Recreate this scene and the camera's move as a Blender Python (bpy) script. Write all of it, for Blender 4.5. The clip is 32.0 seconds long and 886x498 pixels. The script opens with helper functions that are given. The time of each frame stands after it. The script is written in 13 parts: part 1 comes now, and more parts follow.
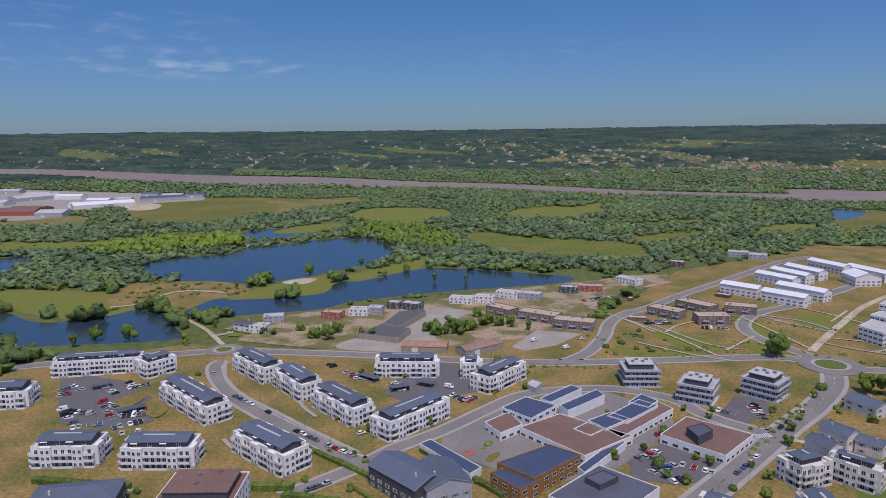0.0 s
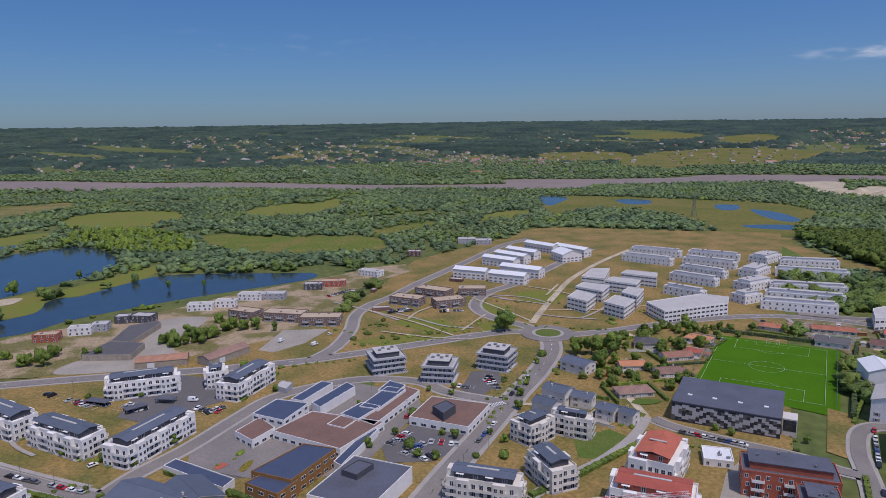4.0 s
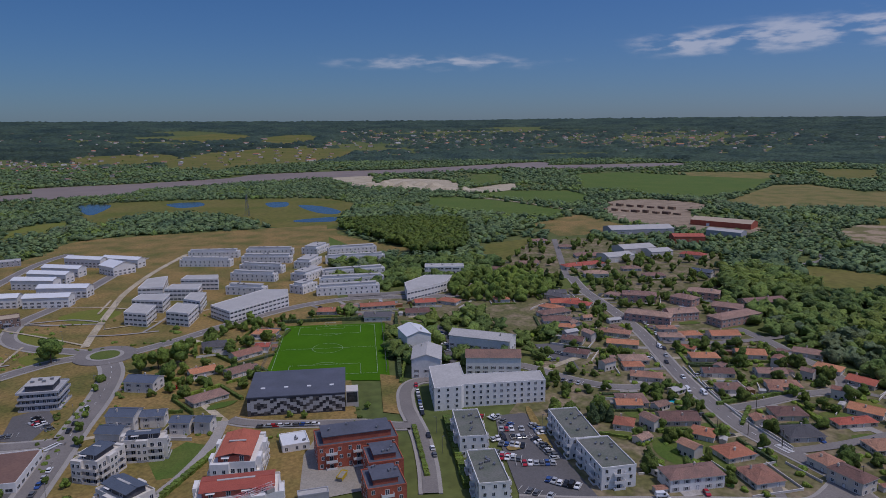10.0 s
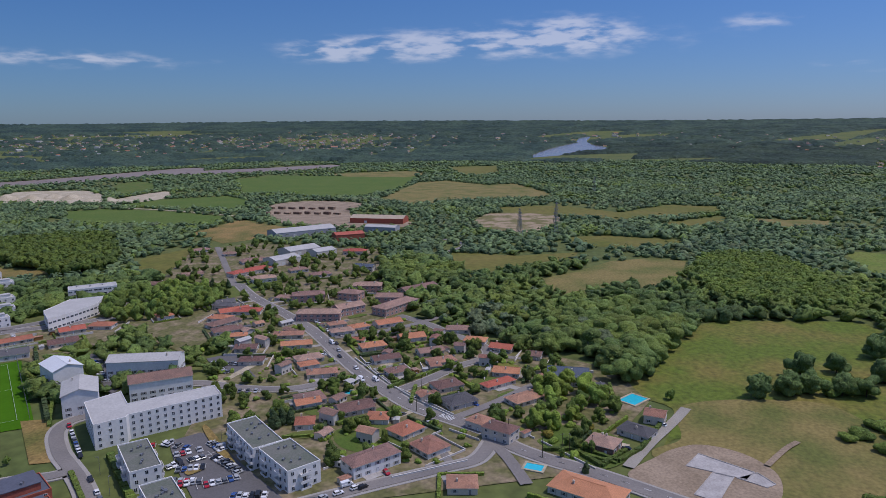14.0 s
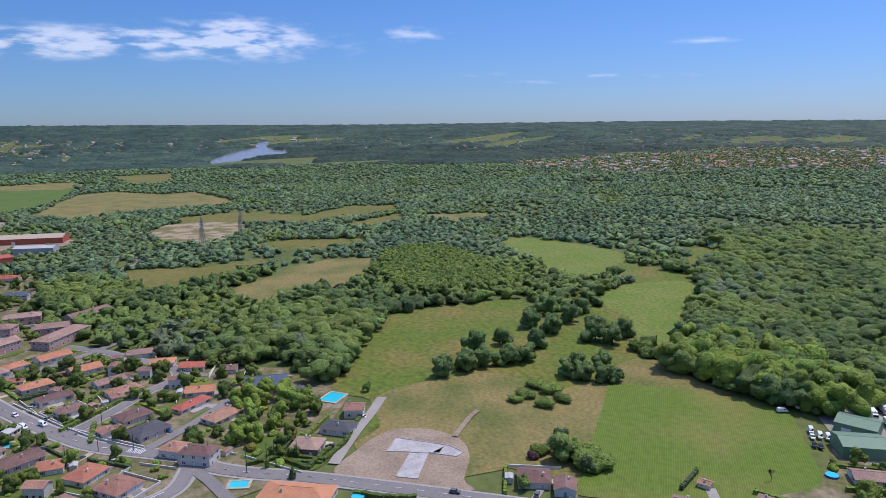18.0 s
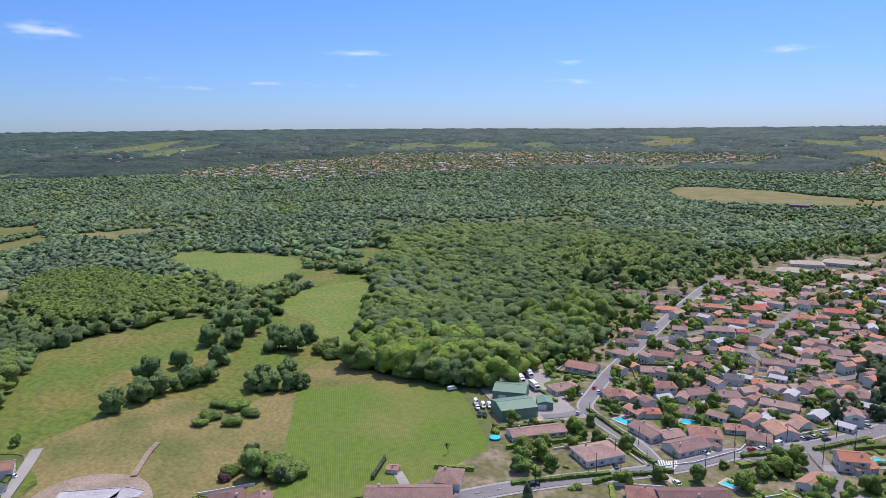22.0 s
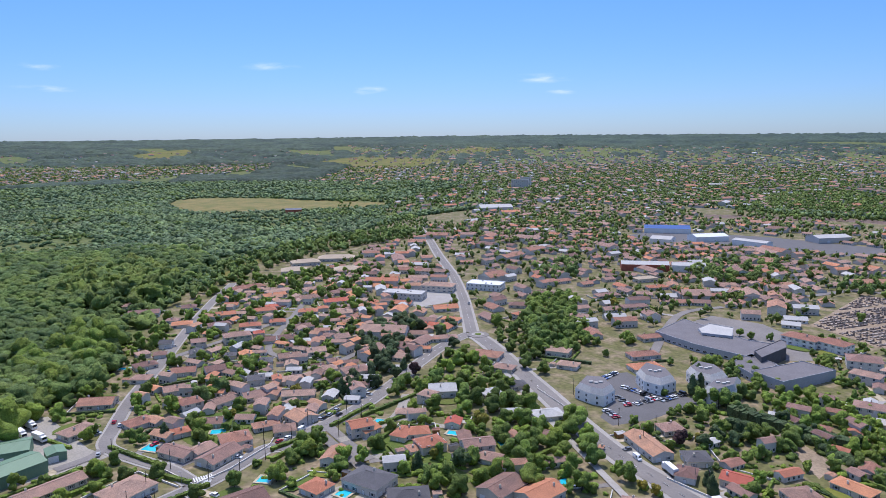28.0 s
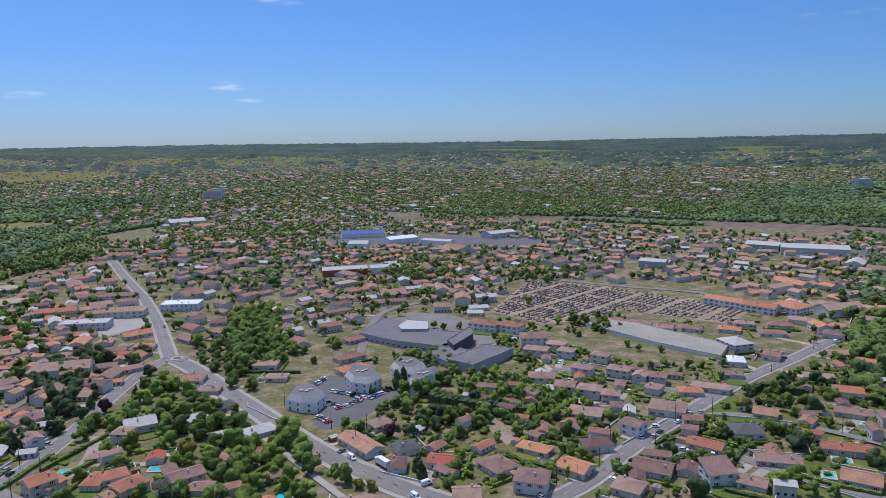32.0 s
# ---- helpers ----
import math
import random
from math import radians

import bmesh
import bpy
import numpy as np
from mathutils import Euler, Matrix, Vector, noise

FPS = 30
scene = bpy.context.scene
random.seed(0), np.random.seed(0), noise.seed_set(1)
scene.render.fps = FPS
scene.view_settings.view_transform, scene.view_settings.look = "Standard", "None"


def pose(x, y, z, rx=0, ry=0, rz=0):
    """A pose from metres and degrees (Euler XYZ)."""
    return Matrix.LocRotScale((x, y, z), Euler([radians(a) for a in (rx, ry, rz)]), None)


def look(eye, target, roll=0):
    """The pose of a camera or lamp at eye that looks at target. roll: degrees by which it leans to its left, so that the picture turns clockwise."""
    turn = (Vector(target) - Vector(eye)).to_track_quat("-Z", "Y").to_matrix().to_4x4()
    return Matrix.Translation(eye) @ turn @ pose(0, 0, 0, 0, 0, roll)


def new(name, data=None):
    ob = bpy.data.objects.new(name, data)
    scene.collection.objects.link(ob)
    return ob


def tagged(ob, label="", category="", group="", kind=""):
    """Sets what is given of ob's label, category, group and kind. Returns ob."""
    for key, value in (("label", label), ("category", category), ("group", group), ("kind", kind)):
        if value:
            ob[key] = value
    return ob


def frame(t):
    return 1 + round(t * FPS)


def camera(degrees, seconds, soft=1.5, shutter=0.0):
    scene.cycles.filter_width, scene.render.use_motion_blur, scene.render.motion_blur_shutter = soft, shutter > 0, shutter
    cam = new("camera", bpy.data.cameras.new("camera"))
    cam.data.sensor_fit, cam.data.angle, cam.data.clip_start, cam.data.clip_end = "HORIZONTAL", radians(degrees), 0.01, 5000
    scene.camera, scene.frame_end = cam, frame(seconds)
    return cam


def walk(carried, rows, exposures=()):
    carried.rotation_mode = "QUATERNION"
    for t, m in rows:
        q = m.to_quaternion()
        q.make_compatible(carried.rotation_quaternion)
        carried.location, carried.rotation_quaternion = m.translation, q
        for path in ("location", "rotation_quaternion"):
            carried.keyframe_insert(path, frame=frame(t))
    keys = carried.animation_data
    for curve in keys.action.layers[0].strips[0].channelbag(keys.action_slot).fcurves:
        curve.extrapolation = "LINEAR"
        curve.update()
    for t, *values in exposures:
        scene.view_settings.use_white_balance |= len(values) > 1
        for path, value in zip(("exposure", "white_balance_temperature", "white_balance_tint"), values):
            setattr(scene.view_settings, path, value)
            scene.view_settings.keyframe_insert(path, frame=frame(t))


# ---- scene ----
cam = camera(64.94, 32.0, 0.5)
EYE = 138.0
PATH = [
    (0.0, 0.02, -9.73, 0.68),
    (0.5, -1.61, -9.78, 0.67),
    (1.0, -3.76, -9.84, 0.66),
    (1.5, -6.52, -9.90, 0.65),
    (2.0, -9.30, -9.96, 0.66),
    (2.5, -12.04, -10.03, 0.70),
    (3.0, -15.13, -10.12, 0.73),
    (3.5, -18.35, -10.22, 0.71),
    (5.5, -29.41, -10.34, 0.68),
    (6.0, -32.34, -10.42, 0.64),
    (6.5, -35.27, -10.46, 0.61),
    (7.0, -38.16, -10.49, 0.56),
    (7.5, -41.17, -10.51, 0.53),
    (8.0, -44.28, -10.51, 0.52),
    (8.5, -47.38, -10.52, 0.51),
    (9.0, -50.66, -10.53, 0.48),
    (9.5, -53.93, -10.53, 0.44),
    (10.0, -57.02, -10.52, 0.40),
    (10.5, -60.18, -10.51, 0.38),
    (11.0, -64.32, -10.51, 0.38),
    (11.5, -67.96, -10.51, 0.39),
    (12.0, -71.10, -10.49, 0.38),
    (12.5, -74.27, -10.48, 0.37),
    (13.0, -77.58, -10.46, 0.37),
    (13.5, -81.00, -10.43, 0.37),
    (14.0, -84.44, -10.42, 0.36),
    (14.5, -87.85, -10.40, 0.36),
    (16.5, -100.75, -10.37, 0.37),
    (17.0, -103.82, -10.33, 0.39),
    (17.5, -106.92, -10.29, 0.40),
    (18.0, -110.10, -10.23, 0.42),
    (18.5, -113.29, -10.17, 0.43),
    (19.0, -116.46, -10.12, 0.42),
    (19.5, -119.66, -10.09, 0.40),
    (20.0, -123.11, -10.04, 0.40),
    (20.5, -126.54, -9.97, 0.41),
    (21.0, -129.92, -9.90, 0.43),
    (21.5, -133.33, -9.83, 0.42),
    (22.0, -136.67, -9.78, 0.40),
    (22.5, -140.14, -9.71, 0.40),
    (23.0, -143.51, -9.64, 0.42),
    (23.5, -146.93, -9.58, 0.45),
    (24.0, -150.30, -9.52, 0.47),
    (24.5, -153.65, -9.48, 0.49),
    (25.0, -156.96, -9.43, 0.53),
    (25.5, -160.28, -9.36, 0.57),
    (27.5, -173.01, -9.25, 0.60),
    (28.0, -176.09, -9.17, 0.60),
    (28.5, -179.19, -9.12, 0.60),
    (29.0, -182.36, -9.05, 0.62),
    (29.5, -185.47, -8.99, 0.65),
    (30.0, -188.58, -8.94, 0.71),
    (30.5, -191.58, -8.88, 0.79),
    (31.0, -194.65, -8.83, 0.87),
    (31.5, -197.72, -8.80, 0.92),
    (32.0, -200.74, -8.76, 0.95),
]
SUN_POWER, SKY_POWER = 3.15, 0.105
SKY_TINT, SKY_LOW, SKY_FILL = (0.40, 0.81, 1.22, 1), (0.385, 0.62, 1.02, 1), (2.75, 2.55, 2.55, 1)
NEAR_WINDOWS = 255.0
EXPOSURES = [(0.0, -0.22, 6600, 18), (3.0, -0.27, 6600, 18), (6.0, -0.46, 6480, 18), (9.0, -0.84, 6360, 18), (12.0, -0.84, 6260, 17), (14.0, -0.44, 6280, 17), (17.0, -0.02, 6200, 16), (19.0, 0.18, 6250, 16), (22.0, 0.32, 6310, 18), (25.0, 0.46, 6310, 19), (28.0, 0.33, 6280, 13), (32.0, -0.02, 6240, 10)]
CLOUDS = [
    (-90.7, 6.1, 10.7, 1.21, 1),
    (-56.8, 4.5, 8.84, 0.6, 0.85),
    (-79.2, 5.6, 6.51, 1.02, 0.75),
    (25.5, 7.6, 13.95, 2.79, 0.28),
    (18.9, 4.8, 11.63, 1.16, 0.3),
    (-9.7, 6, 13.95, 1.86, 0.25),
    (-94.8, 6.9, 4.19, 1.21, 0.8),
    (130.6, 8.5, 9.3, 1.4, 0.3),
    (-130.3, 6, 3.26, 0.33, 0.7),
    (-74.5, 5.4, 2.33, 0.65, 0.9),
    (-108.2, 7, 2.79, 0.65, 0.75),
    (176.2, 4.5, 2.56, 0.37, 0.8),
    (-117.4, 3.2, 2.79, 0.23, 0.65),
    (171.8, 10.8, 2.09, 0.37, 0.8),
    (-147.2, 3.6, 2.33, 0.28, 0.7),
    (-128, 3.4, 3.26, 0.33, 0.5),
    (-162.7, 5.5, 2.09, 0.33, 0.75),
    (-170.2, 3.7, 1.86, 0.37, 0.75),
    (-113.5, 3.8, 1.86, 0.33, 0.7),
    (-146.4, 5.1, 1.86, 0.28, 0.7),
    (-122.6, 3.6, 2.09, 0.23, 0.6),
    (174.6, 3.5, 1.4, 0.28, 0.8),
]
walk(cam, [(t, pose(0, 0, EYE, 90 + pitch, roll, yaw)) for t, yaw, pitch, roll in PATH], EXPOSURES)

# ---- sky, sun ----
SUN_YAW, SUN_UP = -168.0, 65.0
world = bpy.data.worlds.new("sky")
scene.world = world
world.use_nodes = True
wn, wl = world.node_tree.nodes, world.node_tree.links
wn.clear()
w_out = wn.new("ShaderNodeOutputWorld")
w_bg = wn.new("ShaderNodeBackground")
w_bg.inputs["Strength"].default_value = SKY_POWER
w_sky = wn.new("ShaderNodeTexSky")
w_sky.sky_type = "NISHITA"
w_sky.sun_disc = False
w_sky.sun_elevation = radians(SUN_UP)
w_sky.sun_rotation = radians(-SUN_YAW)
w_sky.air_density, w_sky.dust_density, w_sky.ozone_density = 1.0, 0.2, 3.0
w_tc = wn.new("ShaderNodeTexCoord")


def w_math(op, a, b=None, c=None):
    n = wn.new("ShaderNodeMath")
    n.operation = op
    for i, v in enumerate((a, b, c)):
        if v is None:
            continue
        if isinstance(v, (int, float)):
            n.inputs[i].default_value = v
        else:
            wl.new(v, n.inputs[i])
    return n.outputs[0]


def w_dot(vec):
    n = wn.new("ShaderNodeVectorMath")
    n.operation = "DOT_PRODUCT"
    wl.new(w_tc.outputs["Generated"], n.inputs[0])
    n.inputs[1].default_value = vec
    return n.outputs["Value"]


w_map = wn.new("ShaderNodeMapping")
w_map.inputs["Scale"].default_value = (7, 7, 30)
wl.new(w_tc.outputs["Generated"], w_map.inputs["Vector"])
w_noise = wn.new("ShaderNodeTexNoise")
w_noise.inputs["Scale"].default_value, w_noise.inputs["Detail"].default_value = 3.4, 8.0
wl.new(w_map.outputs[0], w_noise.inputs["Vector"])
cloud_sum = None
for yaw, up, wide, high, power in CLOUDS:
    power *= 0.8 if wide < 4 else 1.0
    a, e = radians(yaw), radians(up)
    ahead = (-math.sin(a) * math.cos(e), math.cos(a) * math.cos(e), math.sin(e))
    side = (math.cos(a), math.sin(a), 0)
    over = (math.sin(a) * math.sin(e), -math.cos(a) * math.sin(e), math.cos(e))
    u = w_math("DIVIDE", w_dot(side), radians(wide))
    v = w_math("DIVIDE", w_dot(over), radians(high))
    d2 = w_math("ADD", w_math("MULTIPLY", u, u), w_math("MULTIPLY", v, v))
    blob = w_math("MULTIPLY", w_math("EXPONENT", w_math("MULTIPLY", d2, -1.0)), power)
    blob = w_math("MULTIPLY", blob, w_math("GREATER_THAN", w_dot(ahead), 0.0))
    cloud_sum = blob if cloud_sum is None else w_math("ADD", cloud_sum, blob)
w_body = w_math("MULTIPLY", cloud_sum, w_math("MULTIPLY_ADD", w_math("SUBTRACT", w_noise.outputs[0], 0.5), 5.5, 0.95))
w_mask = wn.new("ShaderNodeMapRange")
w_mask.interpolation_type = "SMOOTHSTEP"
w_mask.inputs["From Min"].default_value, w_mask.inputs["From Max"].default_value = 0.16, 1.5
w_mask.inputs["To Max"].default_value = 0.46
wl.new(w_body, w_mask.inputs["Value"])
w_mix = wn.new("ShaderNodeMix")
w_mix.data_type = "RGBA"
wl.new(w_mask.outputs[0], w_mix.inputs["Factor"])
w_tint = wn.new("ShaderNodeMix")
w_tint.data_type, w_tint.blend_type = "RGBA", "MULTIPLY"
w_tint.inputs["Factor"].default_value = 1.0
w_sep = wn.new("ShaderNodeSeparateXYZ")
wl.new(w_tc.outputs["Generated"], w_sep.inputs[0])
w_up = wn.new("ShaderNodeMapRange")
w_up.inputs["From Max"].default_value = 0.35
wl.new(w_sep.outputs["Z"], w_up.inputs["Value"])
w_grade = wn.new("ShaderNodeMix")
w_grade.data_type = "RGBA"
w_grade.inputs["A"].default_value, w_grade.inputs["B"].default_value = SKY_LOW, SKY_TINT
wl.new(w_up.outputs[0], w_grade.inputs["Factor"])
# Unseen zenith raised well above the sky model, added as fill for shaded sides.
w_top = wn.new("ShaderNodeMapRange")
w_top.inputs["From Min"].default_value, w_top.inputs["From Max"].default_value = 0.22, 0.75
wl.new(w_sep.outputs["Z"], w_top.inputs["Value"])
w_zenith = wn.new("ShaderNodeMix")
w_zenith.data_type = "RGBA"
w_zenith.inputs["B"].default_value = SKY_FILL
wl.new(w_top.outputs[0], w_zenith.inputs["Factor"])
wl.new(w_grade.outputs["Result"], w_zenith.inputs["A"])
wl.new(w_zenith.outputs["Result"], w_tint.inputs["B"])
wl.new(w_sky.outputs[0], w_tint.inputs["A"])
w_pale = wn.new("ShaderNodeMix")
w_pale.data_type, w_pale.blend_type = "RGBA", "MULTIPLY"
w_pale.inputs["B"].default_value = (1.2, 1.0, 1.0, 1)
wl.new(w_math("MULTIPLY_ADD", w_dot((-math.sin(radians(SUN_YAW)), math.cos(radians(SUN_YAW)), 0)), 0.5, 0.5), w_pale.inputs["Factor"])
wl.new(w_tint.outputs["Result"], w_pale.inputs["A"])
w_side = wn.new("ShaderNodeVectorMath")
w_side.operation = "SCALE"
wl.new(w_pale.outputs["Result"], w_side.inputs[0])
wl.new(w_math("MULTIPLY_ADD", w_dot((-math.sin(radians(SUN_YAW)), math.cos(radians(SUN_YAW)), 0)), 0.13, 0.87), w_side.inputs["Scale"])
wl.new(w_side.outputs[0], w_mix.inputs["A"])
w_mix.inputs["B"].default_value = (9.5, 9.6, 10.2, 1)
wl.new(w_mix.outputs["Result"], w_bg.inputs["Color"])
wl.new(w_bg.outputs[0], w_out.inputs["Surface"])

sun_data = bpy.data.lights.new("sun", "SUN")
sun_data.energy, sun_data.angle, sun_data.color = SUN_POWER, radians(0.53), (1.0, 0.95, 0.87)
sun = new("sun", sun_data)
sa, se = radians(SUN_YAW), radians(SUN_UP)
sun_way = Vector((-math.sin(sa) * math.cos(se), math.cos(sa) * math.cos(se), math.sin(se)))
sun.matrix_world = look(sun_way * 900, (0, 0, 0))


# ---- materials ----
def shade(name, col, rough=0.8, vary=0.25, big=0.05, small=1.5, col2=None, bump=0.0, bump_scale=4.0, metal=0.0,
          per_object=0.0, island=0.0, spec=0.3, stretch=None, contrast=(0.35, 0.65)):
    """A surface with variation at two scales, in metres of the world, and fine relief."""
    m = bpy.data.materials.new(name)
    m.use_nodes = True
    n, l = m.node_tree.nodes, m.node_tree.links
    b = n["Principled BSDF"]
    b.inputs["Roughness"].default_value, b.inputs["Metallic"].default_value = rough, metal
    b.inputs["Specular IOR Level"].default_value = spec
    geo = n.new("ShaderNodeNewGeometry")
    place = geo.outputs["Position"]
    if stretch:
        mp = n.new("ShaderNodeMapping")
        mp.inputs["Rotation"].default_value = (0, 0, radians(stretch[0]))
        mp.inputs["Scale"].default_value = (stretch[1], stretch[2], 1)
        l.new(place, mp.inputs["Vector"])
        place = mp.outputs[0]
    t1, t2 = n.new("ShaderNodeTexNoise"), n.new("ShaderNodeTexNoise")
    for tx, sc, de in ((t1, big, 5.0), (t2, small, 3.0)):
        tx.inputs["Scale"].default_value, tx.inputs["Detail"].default_value = sc, de
        l.new(place, tx.inputs["Vector"])
    other = col2 or tuple(c * (1 - vary) for c in col)
    mr = n.new("ShaderNodeMapRange")
    mr.inputs["From Min"].default_value, mr.inputs["From Max"].default_value = contrast
    l.new(t1.outputs[0], mr.inputs["Value"])
    mx = n.new("ShaderNodeMix")
    mx.data_type = "RGBA"
    mx.inputs["A"].default_value, mx.inputs["B"].default_value = (*col, 1), (*other, 1)
    l.new(mr.outputs[0], mx.inputs["Factor"])
    hsv = n.new("ShaderNodeHueSaturation")
    l.new(mx.outputs["Result"], hsv.inputs["Color"])
    val = n.new("ShaderNodeMapRange")
    val.inputs["From Min"].default_value, val.inputs["From Max"].default_value = 0.3, 0.7
    val.inputs["To Min"].default_value, val.inputs["To Max"].default_value = 1 - vary, 1 + vary
    l.new(t2.outputs[0], val.inputs["Value"])
    last = val.outputs[0]
    for amount, source in ((per_object, "object"), (island, "island")):
        if amount:
            if source == "object":
                src = n.new("ShaderNodeObjectInfo").outputs["Random"]
            else:
                src = geo.outputs["Random Per Island"]
            r = n.new("ShaderNodeMapRange")
            r.inputs["To Min"].default_value, r.inputs["To Max"].default_value = 1 - amount, 1 + amount
            l.new(src, r.inputs["Value"])
            k = n.new("ShaderNodeMath")
            k.operation = "MULTIPLY"
            l.new(last, k.inputs[0])
            l.new(r.outputs[0], k.inputs[1])
            last = k.outputs[0]
            if source == "object" or island:
                h = n.new("ShaderNodeMapRange")
                h.inputs["To Min"].default_value, h.inputs["To Max"].default_value = 0.5 - amount * 0.04, 0.5 + amount * 0.04
                l.new(src, h.inputs["Value"])
                l.new(h.outputs[0], hsv.inputs["Hue"])
    l.new(last, hsv.inputs["Value"])
    l.new(hsv.outputs[0], b.inputs["Base Color"])
    if bump:
        t3 = n.new("ShaderNodeTexNoise")
        t3.inputs["Scale"].default_value = bump_scale
        l.new(geo.outputs["Position"], t3.inputs["Vector"])
        bp = n.new("ShaderNodeBump")
        bp.inputs["Strength"].default_value, bp.inputs["Distance"].default_value = bump, 0.2
        l.new(t3.outputs[0], bp.inputs["Height"])
        l.new(bp.outputs[0], b.inputs["Normal"])
    return m


def leafy(name, col, col2, island=0.20, per_object=0.0, big=0.06, small=1.5, grain=0.8, deep=1.5):
    """Leaves: matt, mottled, in clumps as fine relief, each tree of its own tone, letting a little light through."""
    m = shade(name, col, 0.75, 0.34, big, small, col2, island=island, per_object=per_object, spec=0.2, contrast=(0.36, 0.64))
    n, l = m.node_tree.nodes, m.node_tree.links
    b = n["Principled BSDF"]
    t3, bp, geo = n.new("ShaderNodeTexNoise"), n.new("ShaderNodeBump"), n.new("ShaderNodeNewGeometry")
    t3.inputs["Scale"].default_value, t3.inputs["Detail"].default_value, t3.inputs["Roughness"].default_value = grain, 4.0, 0.65
    l.new(geo.outputs["Position"], t3.inputs["Vector"])
    bp.inputs["Strength"].default_value, bp.inputs["Distance"].default_value = 1.0, deep
    l.new(t3.outputs[0], bp.inputs["Height"])
    l.new(bp.outputs[0], b.inputs["Normal"])
    tl = n.new("ShaderNodeBsdfTranslucent")
    l.new(b.inputs["Base Color"].links[0].from_socket, tl.inputs["Color"])
    mx = n.new("ShaderNodeMixShader")
    mx.inputs[0].default_value = 0.08
    l.new(b.outputs[0], mx.inputs[1])
    l.new(tl.outputs[0], mx.inputs[2])
    l.new(mx.outputs[0], n["Material Output"].inputs["Surface"])
    return m


def tiles(name, col, vary=0.25, per_object=0.18, rows=2.2, col2=None):
    """Roof tiles: courses and channels as relief, mottled by age."""
    m = shade(name, col, 0.85, vary, 0.25, 2.5, col2, per_object=per_object)
    n, l = m.node_tree.nodes, m.node_tree.links
    tc = n.new("ShaderNodeTexCoord")
    wv = n.new("ShaderNodeTexWave")
    wv.inputs["Scale"].default_value, wv.inputs["Distortion"].default_value = rows, 0.6
    l.new(tc.outputs["Object"], wv.inputs["Vector"])
    bp = n.new("ShaderNodeBump")
    bp.inputs["Strength"].default_value, bp.inputs["Distance"].default_value = 0.6, 0.08
    l.new(wv.outputs[1], bp.inputs["Height"])
    l.new(bp.outputs[0], n["Principled BSDF"].inputs["Normal"])
    return m


def glassy(name, col, rough=0.08):
    m = shade(name, col, rough, 0.35, 0.3, 1.0, per_object=0.3, spec=0.5)
    return m


GRASS = shade("dry_grass", (0.262, 0.174, 0.060), 0.95, 0.30, 0.035, 0.6, (0.128, 0.122, 0.030), bump=0.4, contrast=(0.38, 0.66))
LAWN = shade("lawn", (0.075, 0.125, 0.018), 0.95, 0.2, 0.05, 1.2, (0.115, 0.135, 0.03), bump=0.3)
LUSH = shade("lush_meadow", (0.104, 0.140, 0.017), 0.95, 0.32, 0.025, 0.3, (0.170, 0.145, 0.034), bump=0.6, contrast=(0.42, 0.66))
GOLF = shade("mown_grass", (0.138, 0.165, 0.022), 0.95, 0.15, 0.03, 0.8, (0.165, 0.158, 0.032))
STRAW = shade("straw_field", (0.212, 0.168, 0.056), 0.95, 0.25, 0.03, 0.5, (0.118, 0.128, 0.030), bump=0.4, contrast=(0.42, 0.66))
CROP = shade("crop_rows", (0.095, 0.150, 0.012), 0.95, 0.15, 0.014, 0.3, (0.165, 0.160, 0.036), contrast=(0.48, 0.70))
def furrows(m, ang, scale, depth):
    """Pale sown rows across a field."""
    n, l = m.node_tree.nodes, m.node_tree.links
    geo = n.new("ShaderNodeNewGeometry")
    mp = n.new("ShaderNodeMapping")
    mp.inputs["Rotation"].default_value = (0, 0, radians(ang))
    l.new(geo.outputs["Position"], mp.inputs["Vector"])
    wv = n.new("ShaderNodeTexWave")
    wv.bands_direction = "Y"
    wv.inputs["Scale"].default_value, wv.inputs["Distortion"].default_value, wv.inputs["Detail"].default_value = scale, 0.12, 1.0
    l.new(mp.outputs[0], wv.inputs["Vector"])
    mr = n.new("ShaderNodeMapRange")
    mr.inputs["From Min"].default_value, mr.inputs["From Max"].default_value, mr.inputs["To Max"].default_value = 0.80, 1.0, depth
    l.new(wv.outputs[1], mr.inputs["Value"])
    b = n["Principled BSDF"]
    mx = n.new("ShaderNodeMix")
    mx.data_type = "RGBA"
    l.new(b.inputs["Base Color"].links[0].from_socket, mx.inputs["A"])
    mx.inputs["B"].default_value = (0.36, 0.31, 0.17, 1)
    l.new(mr.outputs[0], mx.inputs["Factor"])
    l.new(mx.outputs["Result"], b.inputs["Base Color"])


furrows(CROP, 38, 0.34, 0.20)
FRESH = shade("fresh_meadow", (0.118, 0.172, 0.022), 0.95, 0.28, 0.03, 0.35, (0.160, 0.180, 0.036), bump=0.5)
VERDANT = shade("green_crop", (0.078, 0.128, 0.018), 0.95, 0.18, 0.02, 0.3, (0.100, 0.140, 0.024))
MEADOW = shade("far_meadow", (0.108, 0.120, 0.018), 0.95, 0.2, 0.012, 0.15, (0.165, 0.140, 0.034))
EARTH = shade("bare_earth", (0.330, 0.250, 0.175), 0.95, 0.2, 0.06, 0.9, (0.240, 0.180, 0.120), bump=0.5)
WORN = shade("worn_ground", (0.330, 0.250, 0.160), 0.95, 0.3, 0.045, 0.7, (0.150, 0.135, 0.048), bump=0.4, contrast=(0.44, 0.56))
BALLAST = shade("rail_ballast", (0.215, 0.150, 0.115), 0.95, 0.15, 0.05, 0.8)
RAIL = shade("rail_track", (0.120, 0.095, 0.085), 0.8, 0.15, 0.1, 1.0)
